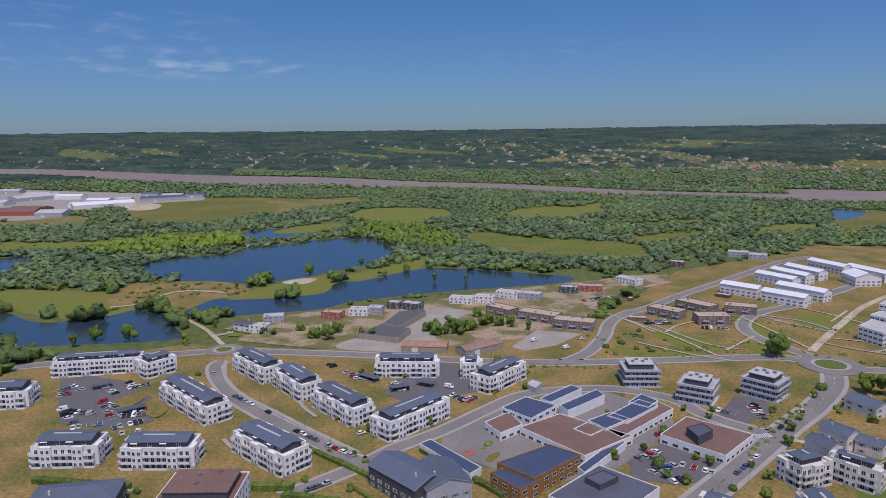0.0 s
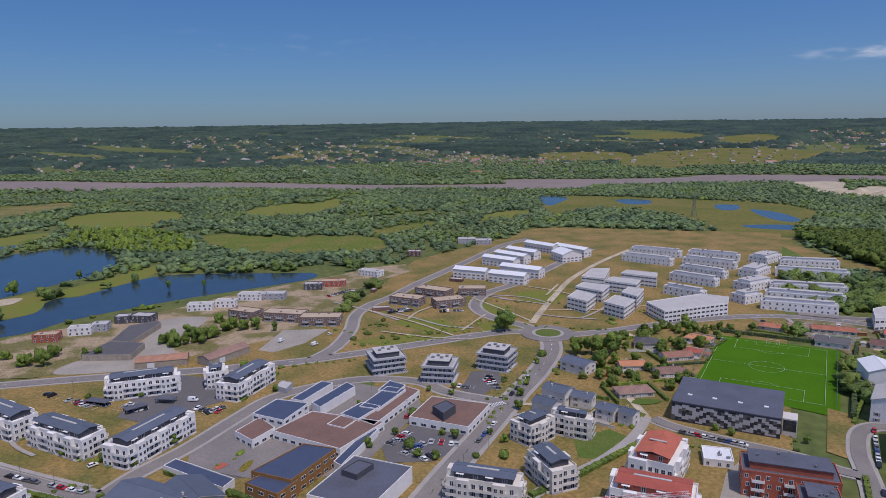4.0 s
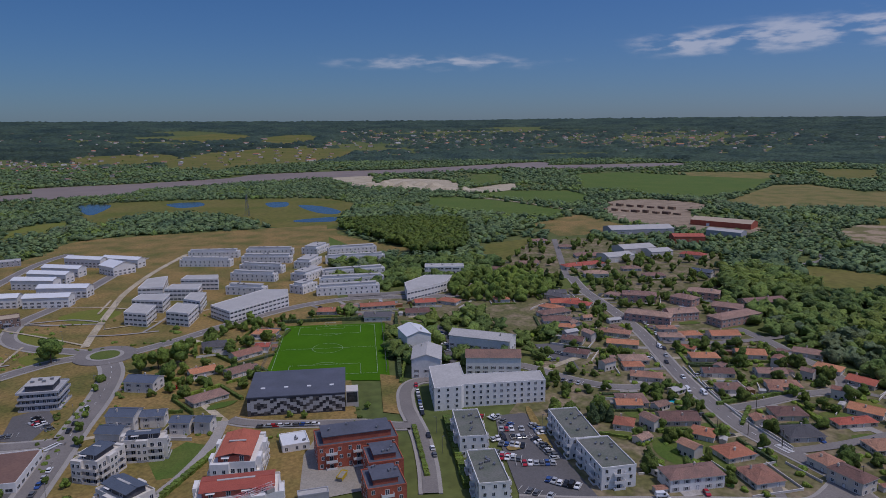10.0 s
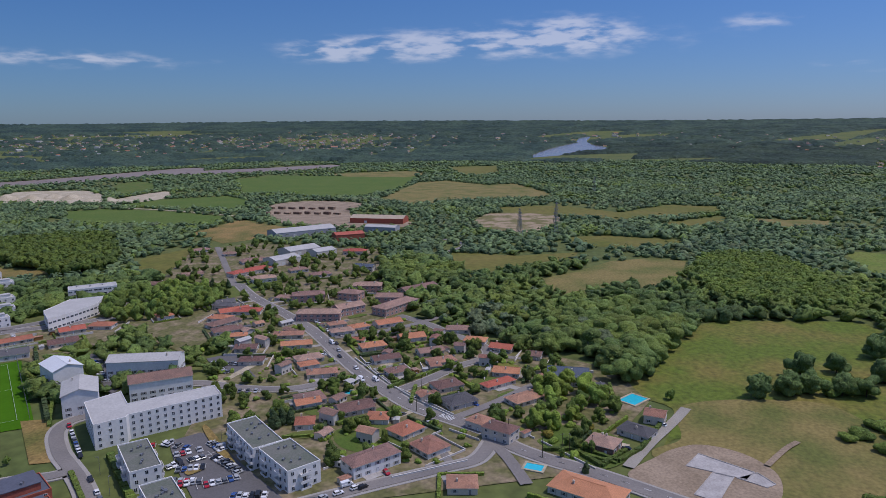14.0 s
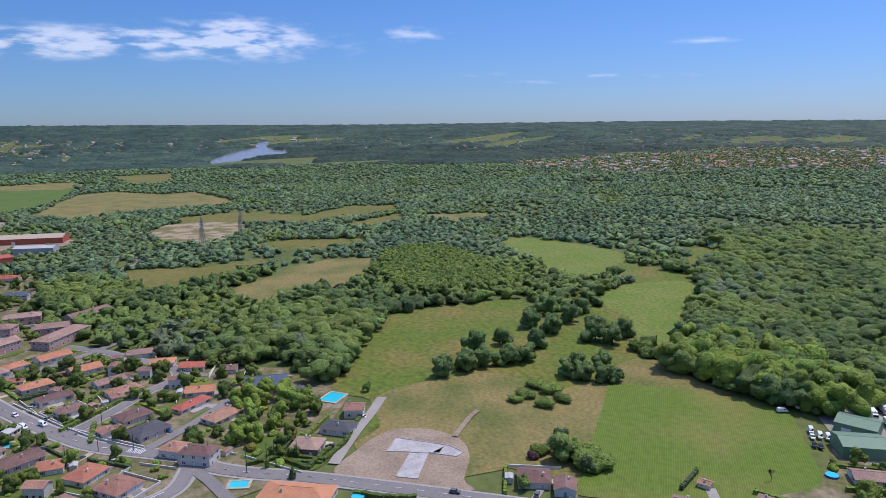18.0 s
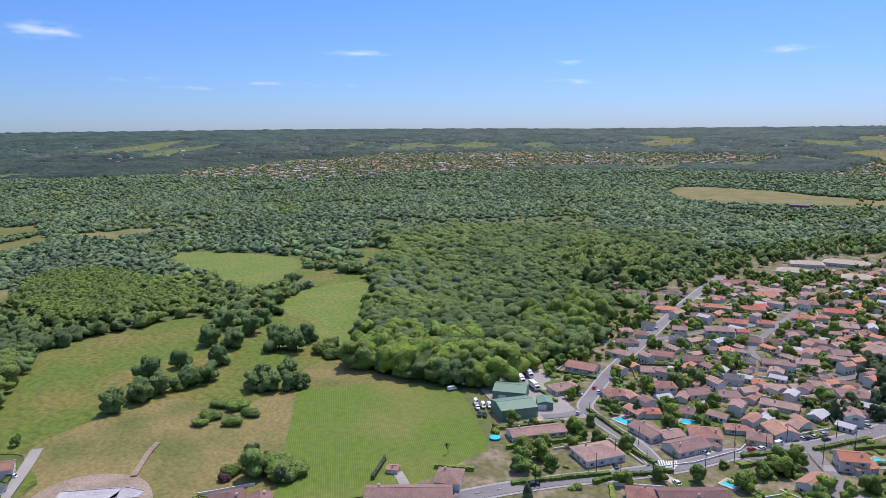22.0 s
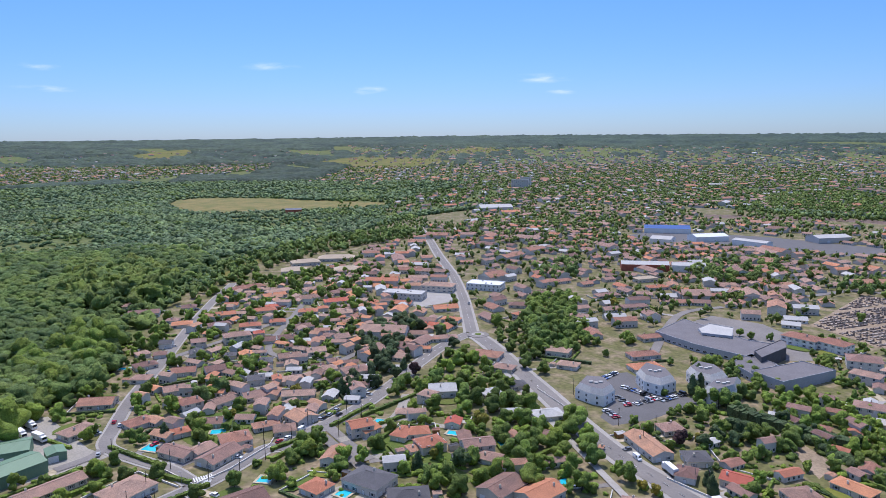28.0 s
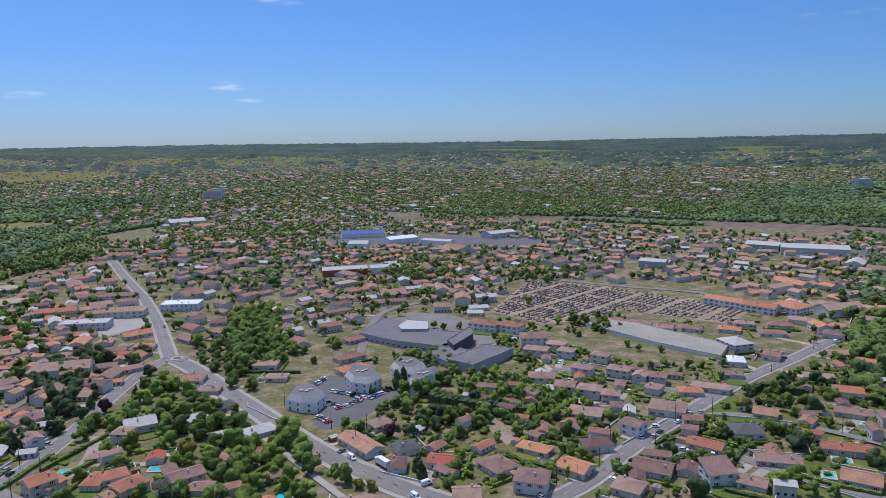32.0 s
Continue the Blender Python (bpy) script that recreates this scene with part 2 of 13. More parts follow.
MIDROOF = shade("mid_grey_roof", (0.165, 0.152, 0.156), 0.8, 0.15, 0.12, 1.0)
SAND = shade("pale_sand", (0.480, 0.410, 0.300), 0.95, 0.2, 0.05, 0.6, (0.36, 0.3, 0.2))
GRAVEL = shade("gravel", (0.330, 0.300, 0.255), 0.95, 0.15, 0.06, 1.5, bump=0.3)
GARDEN = shade("garden_ground", (0.128, 0.122, 0.045), 0.95, 0.3, 0.09, 0.4, (0.255, 0.195, 0.125), contrast=(0.44, 0.66))
ASPHALT = shade("asphalt", (0.222, 0.200, 0.182), 0.85, 0.12, 0.05, 1.2, (0.178, 0.162, 0.150))
DARK_ASPHALT = shade("parking_asphalt", (0.130, 0.123, 0.122), 0.85, 0.12, 0.08, 1.5)
PAVING = shade("pale_paving", (0.345, 0.320, 0.290), 0.85, 0.12, 0.15, 2.0)
PITCH_PAINT = shade("worn_pitch_paint", (0.34, 0.46, 0.28), 0.8, 0.15, 0.3, 2)
PAINT_LINE = shade("road_paint", (0.70, 0.70, 0.68), 0.7, 0.12, 0.4, 3)
TURF = shade("artificial_turf", (0.048, 0.135, 0.003), 0.95, 0.06, 0.05, 0.5, (0.056, 0.150, 0.004), spec=0.1)
WATER = shade("lake_water", (0.030, 0.052, 0.075), 0.15, 0.2, 0.01, 0.08, bump=0.05, bump_scale=0.6, spec=0.8)
RIVER = shade("river_water", (0.250, 0.190, 0.150), 0.5, 0.1, 0.003, 0.02, bump=0.06, bump_scale=0.4, spec=0.25)
# Greyer base than RIVER: sky reflection at a distance put into the colour.
RIVER_FAR = shade("pale_river_water", (0.200, 0.190, 0.180), 0.22, 0.1, 0.003, 0.02, bump=0.04, bump_scale=0.4, spec=0.5)
POOLW = shade("pool_water", (0.03, 0.50, 0.62), 0.08, 0.08, 0.3, 1.2, spec=0.5)
WHITE = shade("white_render", (0.77, 0.745, 0.71), 0.85, 0.06, 0.15, 1.0, (0.69, 0.67, 0.64))
CREAM = shade("cream_render", (0.60, 0.53, 0.44), 0.88, 0.07, 0.2, 1.0, per_object=0.12)
PALE = shade("pale_render", (0.62, 0.58, 0.53), 0.88, 0.07, 0.2, 1.0, per_object=0.14)
STONE = shade("stone_wall", (0.360, 0.310, 0.245), 0.9, 0.2, 0.4, 2.5, bump=0.4)
GREYW = shade("grey_render", (0.38, 0.38, 0.40), 0.85, 0.08, 0.2, 1.0)
DARKW = shade("dark_cladding", (0.085, 0.085, 0.095), 0.7, 0.12, 0.3, 1.5)
BRICK = shade("red_brick", (0.420, 0.115, 0.070), 0.85, 0.18, 0.3, 3.0, bump=0.3, bump_scale=9)
WOOD = shade("timber_cladding", (0.300, 0.150, 0.050), 0.8, 0.2, 0.3, 2.5, stretch=(0, 4, 1))
BROWN = shade("brown_flat_roof", (0.195, 0.115, 0.090), 0.9, 0.12, 0.1, 1.0, (0.165, 0.10, 0.082))
GREYROOF = shade("pale_grey_roof", (0.445, 0.430, 0.410), 0.85, 0.10, 0.12, 1.0)
GREENROOF = shade("planted_roof", (0.120, 0.135, 0.105), 0.95, 0.15, 0.15, 1.2, (0.16, 0.16, 0.14))
SANDROOF = shade("sand_roof", (0.440, 0.350, 0.255), 0.9, 0.10, 0.12, 1.0)
SLATE = tiles("blue_grey_roof", (0.105, 0.128, 0.172), 0.10, 0.10, 1.6)
SOLAR = shade("solar_roof", (0.062, 0.078, 0.128), 0.35, 0.12, 0.2, 1.5)
TIMBERB = shade("brown_timber_boards", (0.235, 0.160, 0.130), 0.85, 0.2, 0.3, 2.5, stretch=(0, 4, 1))
DARKROOF = shade("dark_roof", (0.105, 0.110, 0.140), 0.6, 0.12, 0.1, 1.0, (0.085, 0.09, 0.11))
WHITEROOF = shade("white_metal_roof", (0.68, 0.69, 0.70), 0.5, 0.05, 0.1, 1.0)
ORANGE = tiles("orange_tiles", (0.500, 0.205, 0.115), 0.15, 0.20)
TERRA = tiles("terracotta_tiles", (0.410, 0.205, 0.135), 0.25, 0.24, col2=(0.300, 0.160, 0.112))
ROSE = tiles("weathered_pink_tiles", (0.370, 0.222, 0.170), 0.25, 0.26, col2=(0.275, 0.176, 0.140))
BROWNT = tiles("brown_tiles", (0.250, 0.142, 0.110), 0.24, 0.28, col2=(0.190, 0.116, 0.095))
REDT = tiles("red_tiles", (0.470, 0.130, 0.085), 0.12, 0.12)
GREYT = tiles("grey_tiles", (0.120, 0.115, 0.120), 0.15, 0.15)
GREENM = shade("green_metal_sheet", (0.150, 0.240, 0.150), 0.55, 0.08, 0.1, 0.8, stretch=(0, 6, 1))
CONCRETE = shade("pale_concrete", (0.44, 0.41, 0.385), 0.9, 0.14, 0.2, 1.2, (0.34, 0.315, 0.295))
PANE = glassy("window_glass", (0.050, 0.060, 0.075))
TRIM = shade("white_trim", (0.68, 0.68, 0.68), 0.6, 0.04, 0.5, 2)
SHUTTER = shade("shutter_paint", (0.36, 0.33, 0.31), 0.7, 0.1, 0.5, 2, per_object=0.5)
BARK = shade("bark", (0.075, 0.058, 0.042), 0.95, 0.3, 0.8, 4)
LEAF = leafy("broad_leaves", (0.165, 0.222, 0.038), (0.104, 0.156, 0.034), per_object=0.2)
LEAF_LIGHT = leafy("light_leaves", (0.222, 0.296, 0.042), (0.158, 0.232, 0.040), per_object=0.15)
LEAF_DARK = leafy("dark_leaves", (0.088, 0.122, 0.046), (0.063, 0.096, 0.040), per_object=0.2)
LEAF_RED = leafy("copper_leaves", (0.095, 0.047, 0.044), (0.068, 0.038, 0.038))
LEAF_GOLD = leafy("golden_leaves", (0.270, 0.210, 0.034), (0.205, 0.185, 0.032))
WOODS = leafy("woodland_leaves", (0.190, 0.256, 0.056), (0.120, 0.180, 0.050), big=0.03, small=1.3)
WOODS_DEEP = leafy("deep_woodland_leaves", (0.130, 0.186, 0.052), (0.086, 0.136, 0.045), big=0.03, small=1.3)
WOODS_LIGHT = leafy("bright_woodland_leaves", (0.200, 0.252, 0.050), (0.145, 0.200, 0.048), big=0.03, small=1.3)
WILLOW = leafy("willow_leaves", (0.180, 0.226, 0.110), (0.138, 0.186, 0.092), big=0.03, small=1.3)
# Far leaves pushed towards blue: distance haze put into the base colour.
WOODS_HAZE = leafy("far_woodland_leaves", (0.174, 0.240, 0.094), (0.118, 0.178, 0.079), big=0.02, small=0.2, grain=0.4, deep=1.2)
WOODS_HAZE_DEEP = leafy("far_deep_woodland_leaves", (0.132, 0.190, 0.085), (0.090, 0.142, 0.070), big=0.02, small=0.2, grain=0.4, deep=1.2)
# Sheet colour blued for haze and darkened for the shade between crowns.
CANOPY_HAZE = leafy("far_woodland_canopy", (0.058, 0.092, 0.058), (0.026, 0.050, 0.040), big=0.007, small=0.05, grain=0.09, deep=6.0)
METAL = shade("grey_metal", (0.28, 0.28, 0.29), 0.45, 0.1, 0.5, 3, metal=0.6)
TYRE = shade("tyre_rubber", (0.02, 0.02, 0.02), 0.85, 0.1, 1, 5)
CARGLASS = glassy("car_glass", (0.02, 0.022, 0.026), 0.05)
PAINTS = {k: shade("car_paint_" + k, c, 0.25, 0.03, 0.5, 2, spec=0.5) for k, c in (
    ("white", (0.75, 0.75, 0.75)), ("silver", (0.40, 0.41, 0.42)), ("grey", (0.12, 0.125, 0.13)), ("black", (0.02, 0.02, 0.022)),
    ("red", (0.42, 0.02, 0.03)), ("blue", (0.04, 0.09, 0.26)))}


# ---- mesh helpers ----
def solid(name, verts, faces, mats, idx=None, smooth=False):
    me = bpy.data.meshes.new(name)
    me.from_pydata([tuple(v) for v in verts], [], faces)
    for m in (mats if isinstance(mats, (list, tuple)) else [mats]):
        me.materials.append(m)
    if idx is not None:
        me.polygons.foreach_set("material_index", idx)
    if smooth:
        me.polygons.foreach_set("use_smooth", [True] * len(me.polygons))
    me.update()
    return me


class Build:
    """Collects boxes, prisms and quads into one mesh."""

    def __init__(self):
        self.v, self.f, self.i = [], [], []

    def face(self, pts, mat=0):
        n = len(self.v)
        self.v += [tuple(p) for p in pts]
        self.f.append(tuple(range(n, n + len(pts))))
        self.i.append(mat)

    def box(self, x0, y0, z0, x1, y1, z1, mat=0, skip=""):
        n = len(self.v)
        self.v += [(x0, y0, z0), (x1, y0, z0), (x1, y1, z0), (x0, y1, z0), (x0, y0, z1), (x1, y0, z1), (x1, y1, z1), (x0, y1, z1)]
        for k, q in (("b", (0, 3, 2, 1)), ("t", (4, 5, 6, 7)), ("f", (0, 1, 5, 4)), ("r", (1, 2, 6, 5)), ("k", (2, 3, 7, 6)), ("l", (3, 0, 4, 7))):
            if k not in skip:
                self.f.append(tuple(n + a for a in q))
                self.i.append(mat)
        return self

    def prism(self, pts, z0, z1, mat=0, top=0, cap=True):
        n, c = len(self.v), len(pts)
        self.v += [(p[0], p[1], z0) for p in pts] + [(p[0], p[1], z1) for p in pts]
        for k in range(c):
            j = (k + 1) % c
            self.f.append((n + k, n + j, n + c + j, n + c + k))
            self.i.append(mat)
        if cap:
            self.f.append(tuple(n + c + k for k in range(c)))
            self.i.append(top)
        return self

    def cyl(self, x, y, z0, z1, r0, r1, sides=8, mat=0):
        n = len(self.v)
        for z, r in ((z0, r0), (z1, r1)):
            self.v += [(x + r * math.cos(2 * math.pi * k / sides), y + r * math.sin(2 * math.pi * k / sides), z) for k in range(sides)]
        for k in range(sides):
            j = (k + 1) % sides
            self.f.append((n + k, n + j, n + sides + j, n + sides + k))
            self.i.append(mat)
        self.f.append(tuple(n + sides + k for k in range(sides)))
        self.i.append(mat)
        return self

    def stack(self, w, d, levels, mats, cap=True):
        """One closed body in bands of different materials."""
        n = len(self.v)
        for z in levels:
            self.v += [(-w / 2, -d / 2, z), (w / 2, -d / 2, z), (w / 2, d / 2, z), (-w / 2, d / 2, z)]
        for k in range(len(levels) - 1):
            for a in range(4):
                c = (a + 1) % 4
                self.f.append((n + 4 * k + a, n + 4 * k + c, n + 4 * k + 4 + c, n + 4 * k + 4 + a))
                self.i.append(mats[k])
        if cap:
            t = n + 4 * (len(levels) - 1)
            self.f.append((t, t + 1, t + 2, t + 3))
            self.i.append(mats[-1])
        return self

    def ring(self, w, d, thick, z0, z1, mat=0):
        """A closed rim."""
        n = len(self.v)
        for x, y in ((w / 2, d / 2), (w / 2 - thick, d / 2 - thick)):
            for z in (z0, z1):
                self.v += [(-x, -y, z), (x, -y, z), (x, y, z), (-x, y, z)]
        for a in range(4):
            c = (a + 1) % 4
            for p, q, r, t in ((0, 0, 4, 4), (4, 4, 12, 12), (12, 12, 8, 8)):
                self.f.append((n + p + a, n + q + c, n + r + c, n + t + a))
                self.i.append(mat)
        return self

    def mesh(self, name, mats, smooth=False):
        return solid(name, self.v, self.f, mats, self.i, smooth)


FAR_WINDOWS = {}


def part(name, data, parent, label="", at=None):
    if name in ("window", "penthouse_window", "balcony_door", "garage_door", "door") and parent.matrix_basis.translation.length > NEAR_WINDOWS:
        FAR_WINDOWS.setdefault(parent, []).append((data, at))
        return None
    ob = new(name, data)
    ob.parent = parent
    if at is not None:
        ob.matrix_basis = at
    return tagged(ob, label)


def thing(name, at, label, category, group="", kind="", data=None):
    ob = new(name, data)
    ob.matrix_basis = at
    return tagged(ob, label, category, group, kind)


def rise(x, y):
    """Height of the far country: level up to 2.4 km, then slowly climbing hills."""
    r = math.hypot(x, y)
    if r < 2400:
        return 0.0
    k = (r - 2400) / 2500
    return 127 * k ** 1.5 + 4 * math.sin(7 * math.atan2(y, x)) * k


def inside(px, py, poly):
    """Which of the points lie in the polygon."""
    hit = np.zeros(len(px), bool)
    n = len(poly)
    for k in range(n):
        (x0, y0), (x1, y1) = poly[k], poly[(k + 1) % n]
        if y0 == y1:
            continue
        cross = ((y0 > py) != (y1 > py)) & (px < (x1 - x0) * (py - y0) / (y1 - y0) + x0)
        hit ^= cross
    return hit


def rounded(pts, closed=True, steps=5):
    """A smooth line through the corner points."""
    n, out = len(pts), []
    for k in range(n if closed else n - 1):
        g = [Vector(pts[(k + j) % n] if closed else pts[min(max(k + j, 0), n - 1)]) for j in (-1, 0, 1, 2)]
        for s in range(steps):
            t = s / steps
            out.append(0.5 * ((2 * g[1]) + (g[2] - g[0]) * t + (2 * g[0] - 5 * g[1] + 4 * g[2] - g[3]) * t * t + (3 * g[1] - g[0] - 3 * g[2] + g[3]) * t ** 3))
    if not closed:
        out.append(Vector(pts[-1]))
    return out


OUTLINE = {}
ROAD_SPOTS = []
TAKEN = []
LAYERS = {"low": [0.03], "mid": [0.30], "road": [0.55], "mark": [0.86]}


def layer(level, step=0.004):
    LAYERS[level][0] += step
    return LAYERS[level][0]


def sheet(name, pts, mat, label, category, level="low", smooth=False, kind="structure", lift=0.0):
    """A level patch of ground."""
    line = rounded(pts, True, 6) if smooth else [Vector(p) for p in pts]
    z = layer(level) + lift
    me = bpy.data.meshes.new(name)
    bm = bmesh.new()
    vs = [bm.verts.new((p.x, p.y, z + rise(p.x, p.y) + (0.4 if p.length > 2400 else 0))) for p in line]
    f = bm.faces.new(vs)
    if f.calc_center_median().z is not None:
        bmesh.ops.triangulate(bm, faces=[f])
    bmesh.ops.recalc_face_normals(bm, faces=bm.faces)
    for fc in bm.faces:
        if fc.normal.z < 0:
            fc.normal_flip()
    bm.to_mesh(me)
    bm.free()
    me.materials.append(mat)
    ob = thing(name, Matrix(), label, category, kind=kind, data=me)
    OUTLINE[ob.name] = [(p.x, p.y) for p in line]
    return ob


def ribbon_mesh(name, line, width, z, mat, thick=0.0, shift=0.0):
    v, f = [], []
    n = len(line)
    for k in range(n):
        a, b = line[max(k - 1, 0)], line[min(k + 1, n - 1)]
        d = (b - a).normalized()
        s = Vector((-d.y, d.x))
        c = line[k] + s * shift
        for o in (1, -1):
            p = c + s * (o * width / 2)
            v.append((p.x, p.y, z + rise(p.x, p.y)))
    for k in range(n - 1):
        f.append((2 * k, 2 * k + 1, 2 * k + 3, 2 * k + 2))
    if thick:
        m = len(v)
        v += [(p[0], p[1], p[2] - thick) for p in v]
        for k in range(n - 1):
            f.append((2 * k, 2 * k + 2, m + 2 * k + 2, m + 2 * k))
            f.append((2 * k + 1, m + 2 * k + 1, m + 2 * k + 3, 2 * k + 3))
        f += [(0, m, m + 1, 1), (2 * n - 2, 2 * n - 1, m + 2 * n - 1, m + 2 * n - 2)]
    return solid(name, v, f, mat)


def road(pts, width, mat=None, label="grey asphalt street", dashes=False, walks=0.0, name="road"):
    line = rounded(pts, False, 6)
    for a, c in zip(line, line[1:]):
        for k in range(int((c - a).length / width) + 1):
            p = a + (c - a).normalized() * k * width
            TAKEN.append((p.x, p.y, width * 0.5))
            ROAD_SPOTS.append((p.x, p.y, width * 0.5))
    ob = thing(name, Matrix(), label, "road", kind="structure", data=ribbon_mesh(name, line, width, layer("road"), mat or ASPHALT))
    if walks:
        for side in (1, -1):
            part("pavement", ribbon_mesh("pavement", line, walks, 0.50, PAVING, 0.5, side * (width / 2 + walks / 2)), ob, "pale concrete pavement")
    if dashes:
        b, run, z = Build(), 0.0, layer("mark")
        for k in range(len(line) - 1):
            a, c = line[k], line[k + 1]
            length = (c - a).length
            d = (c - a).normalized()
            s = Vector((-d.y, d.x)) * 0.09
            u = 3 - run % 9
            while u < length:
                p, q = a + d * u, a + d * min(u + 3, length)
                b.face([(p.x + s.x, p.y + s.y, z), (p.x - s.x, p.y - s.y, z), (q.x - s.x, q.y - s.y, z), (q.x + s.x, q.y + s.y, z)])
                u += 9
            run += length
        part("road_marking", b.mesh("road_marking", PAINT_LINE), ob, "white dashed centre line")
    return ob


def crossing(x, y, rot, length=7.0, bars=7):
    b, z = Build(), layer("mark")
    for k in range(bars):
        u = (k - (bars - 1) / 2) * 1.0
        b.box(u - 0.25, -length / 2, 0, u + 0.25, length / 2, 0.006)
    thing("zebra_crossing", pose(x, y, z, 0, 0, rot), "white painted zebra crossing on the street", "crossing", "zebra crossings", "structure", b.mesh("zebra_crossing", PAINT_LINE))


# ---- foliage ----
ICO = {}


def ico(level):
    if level not in ICO:
        bm = bmesh.new()
        bmesh.ops.create_icosphere(bm, subdivisions=level, radius=1.0)
        bm.verts.ensure_lookup_table()
        ICO[level] = (np.array([x.co[:] for x in bm.verts]), np.array([[x.index for x in q.verts] for q in bm.faces]))
        bm.free()
    return ICO[level]


def reach(d, lumps, heart):
    """How far the crown goes from its heart along each direction."""
    o = heart - lumps[:, :3]
    b = d @ o.T
    q = b * b - ((o ** 2).sum(1) - lumps[:, 3] ** 2)[None]
    return np.where(q > 0, -b + np.sqrt(np.maximum(q, 0)), 0.10).max(1)


def leaf_cloud(rng, lumps, count, size, level):
    """A crown: an uneven body of swelling clumps with loose sprays of leaves standing out of it. Fits a unit height, from 0 to 1."""
    lumps = np.array(lumps, float)
    heart = np.array([0, 0, (lumps[:, 2] * lumps[:, 3]).sum() / lumps[:, 3].sum()])
    cv, body = ico(level)
    turn = rng.normal(size=(3, 3))
    turn = np.linalg.qr(turn)[0]
    d0 = cv @ turn
    if np.linalg.det(turn) < 0:
        body = body[:, ::-1]
    v = heart + d0 * (reach(d0, lumps, heart) * rng.uniform(0.90, 1.08, len(d0)))[:, None]
    v[:, 2] = np.maximum(v[:, 2], 0.06)
    d = rng.normal(size=(count, 3))
    d[:, 2] = np.where(d[:, 2] < -0.4, -d[:, 2], d[:, 2])
    d /= np.linalg.norm(d, axis=1)[:, None]
    c = heart + d * (reach(d, lumps, heart) * rng.uniform(0.93, 1.10, count))[:, None]
    nrm = d + rng.normal(scale=0.3, size=d.shape) + np.array([0, 0, 0.25])
    nrm /= np.linalg.norm(nrm, axis=1)[:, None]
    t1 = np.cross(nrm, rng.normal(size=nrm.shape))
    t1 /= np.linalg.norm(t1, axis=1)[:, None]
    t2 = np.cross(nrm, t1)
    s = size * rng.uniform(0.6, 1.4, count)[:, None]
    tri = np.stack([c + t1 * s, c - t1 * s * 0.6 + t2 * s * 0.8, c - t1 * s * 0.6 - t2 * s * 0.8], 1).reshape(-1, 3)
    return np.vstack([v, tri]), np.vstack([body, np.arange(count * 3).reshape(-1, 3) + len(v)]), len(body)


def crown_shape(kind, rng, count, size, lump_count, level):
    lumps = []
    for k in range(lump_count):
        a = rng.uniform(0, 2 * math.pi)
        if kind == "poplar":
            z = 0.18 + 0.74 * (k + 0.5) / lump_count
            r = 0.10 * (1 - abs(z - 0.45)) + 0.02
            lumps.append((0.03 * math.cos(a), 0.03 * math.sin(a), z, r))
        elif kind == "conifer":
            z = 0.12 + 0.8 * (k + 0.5) / lump_count
            r = 0.26 * (1 - z) + 0.03
            lumps.append((0.3 * r * math.cos(a), 0.3 * r * math.sin(a), z, r))
        elif kind == "bush":
            q = rng.uniform(0, 0.42)
            lumps.append((q * math.cos(a), q * math.sin(a), rng.uniform(0.25, 0.6), rng.uniform(0.25, 0.38)))
        elif kind == "oak":
            z = 0.18 + 0.62 * k / lump_count
            q = rng.uniform(0.12, 0.44) * (1.1 - 0.8 * abs(z - 0.4))
            lumps.append((q * math.cos(a), q * math.sin(a), z, rng.uniform(0.12, 0.21)))
        elif kind == "tall":
            q, z = rng.uniform(0.02, 0.18), rng.uniform(0.3, 0.86)
            lumps.append((q * math.cos(a), q * math.sin(a), z, rng.uniform(0.11, 0.17)))
        else:
            z = 0.30 + 0.54 * (k + rng.uniform(0, 1)) / lump_count
            q = rng.uniform(0.10, 0.30) * (1.25 - 1.5 * abs(z - 0.5))
            lumps.append((q * math.cos(a), q * math.sin(a), z, rng.uniform(0.13, 0.21)))
    return leaf_cloud(rng, lumps, count, size, level)


def trunk_mesh(h, r, rng, top=0.62):
    b = Build()
    b.cyl(0, 0, -0.3, h * 0.35, r, r * 0.75, 7)
    b.cyl(0, 0, h * 0.35, h * top, r * 0.75, r * 0.3, 6)
    for k in range(4):
        a, z = k * 1.7 + rng.uniform(0, 1), h * rng.uniform(0.28, 0.42)
        p, q = Vector((0, 0, z)), Vector((math.cos(a) * h * 0.22, math.sin(a) * h * 0.22, z + h * 0.26))
        s = Vector((-math.sin(a), math.cos(a), 0)) * r * 0.35
        w = Vector((0, 0, r * 0.35))
        ring0, ring1 = [p + s, p + w, p - s, p - w], [q + s * 0.3, q + w * 0.3, q - s * 0.3, q - w * 0.3]
        for j in range(4):
            b.face([ring0[j], ring0[(j + 1) % 4], ring1[(j + 1) % 4], ring1[j]])
    return b.mesh("trunk", BARK)


TREE_MESH = {}


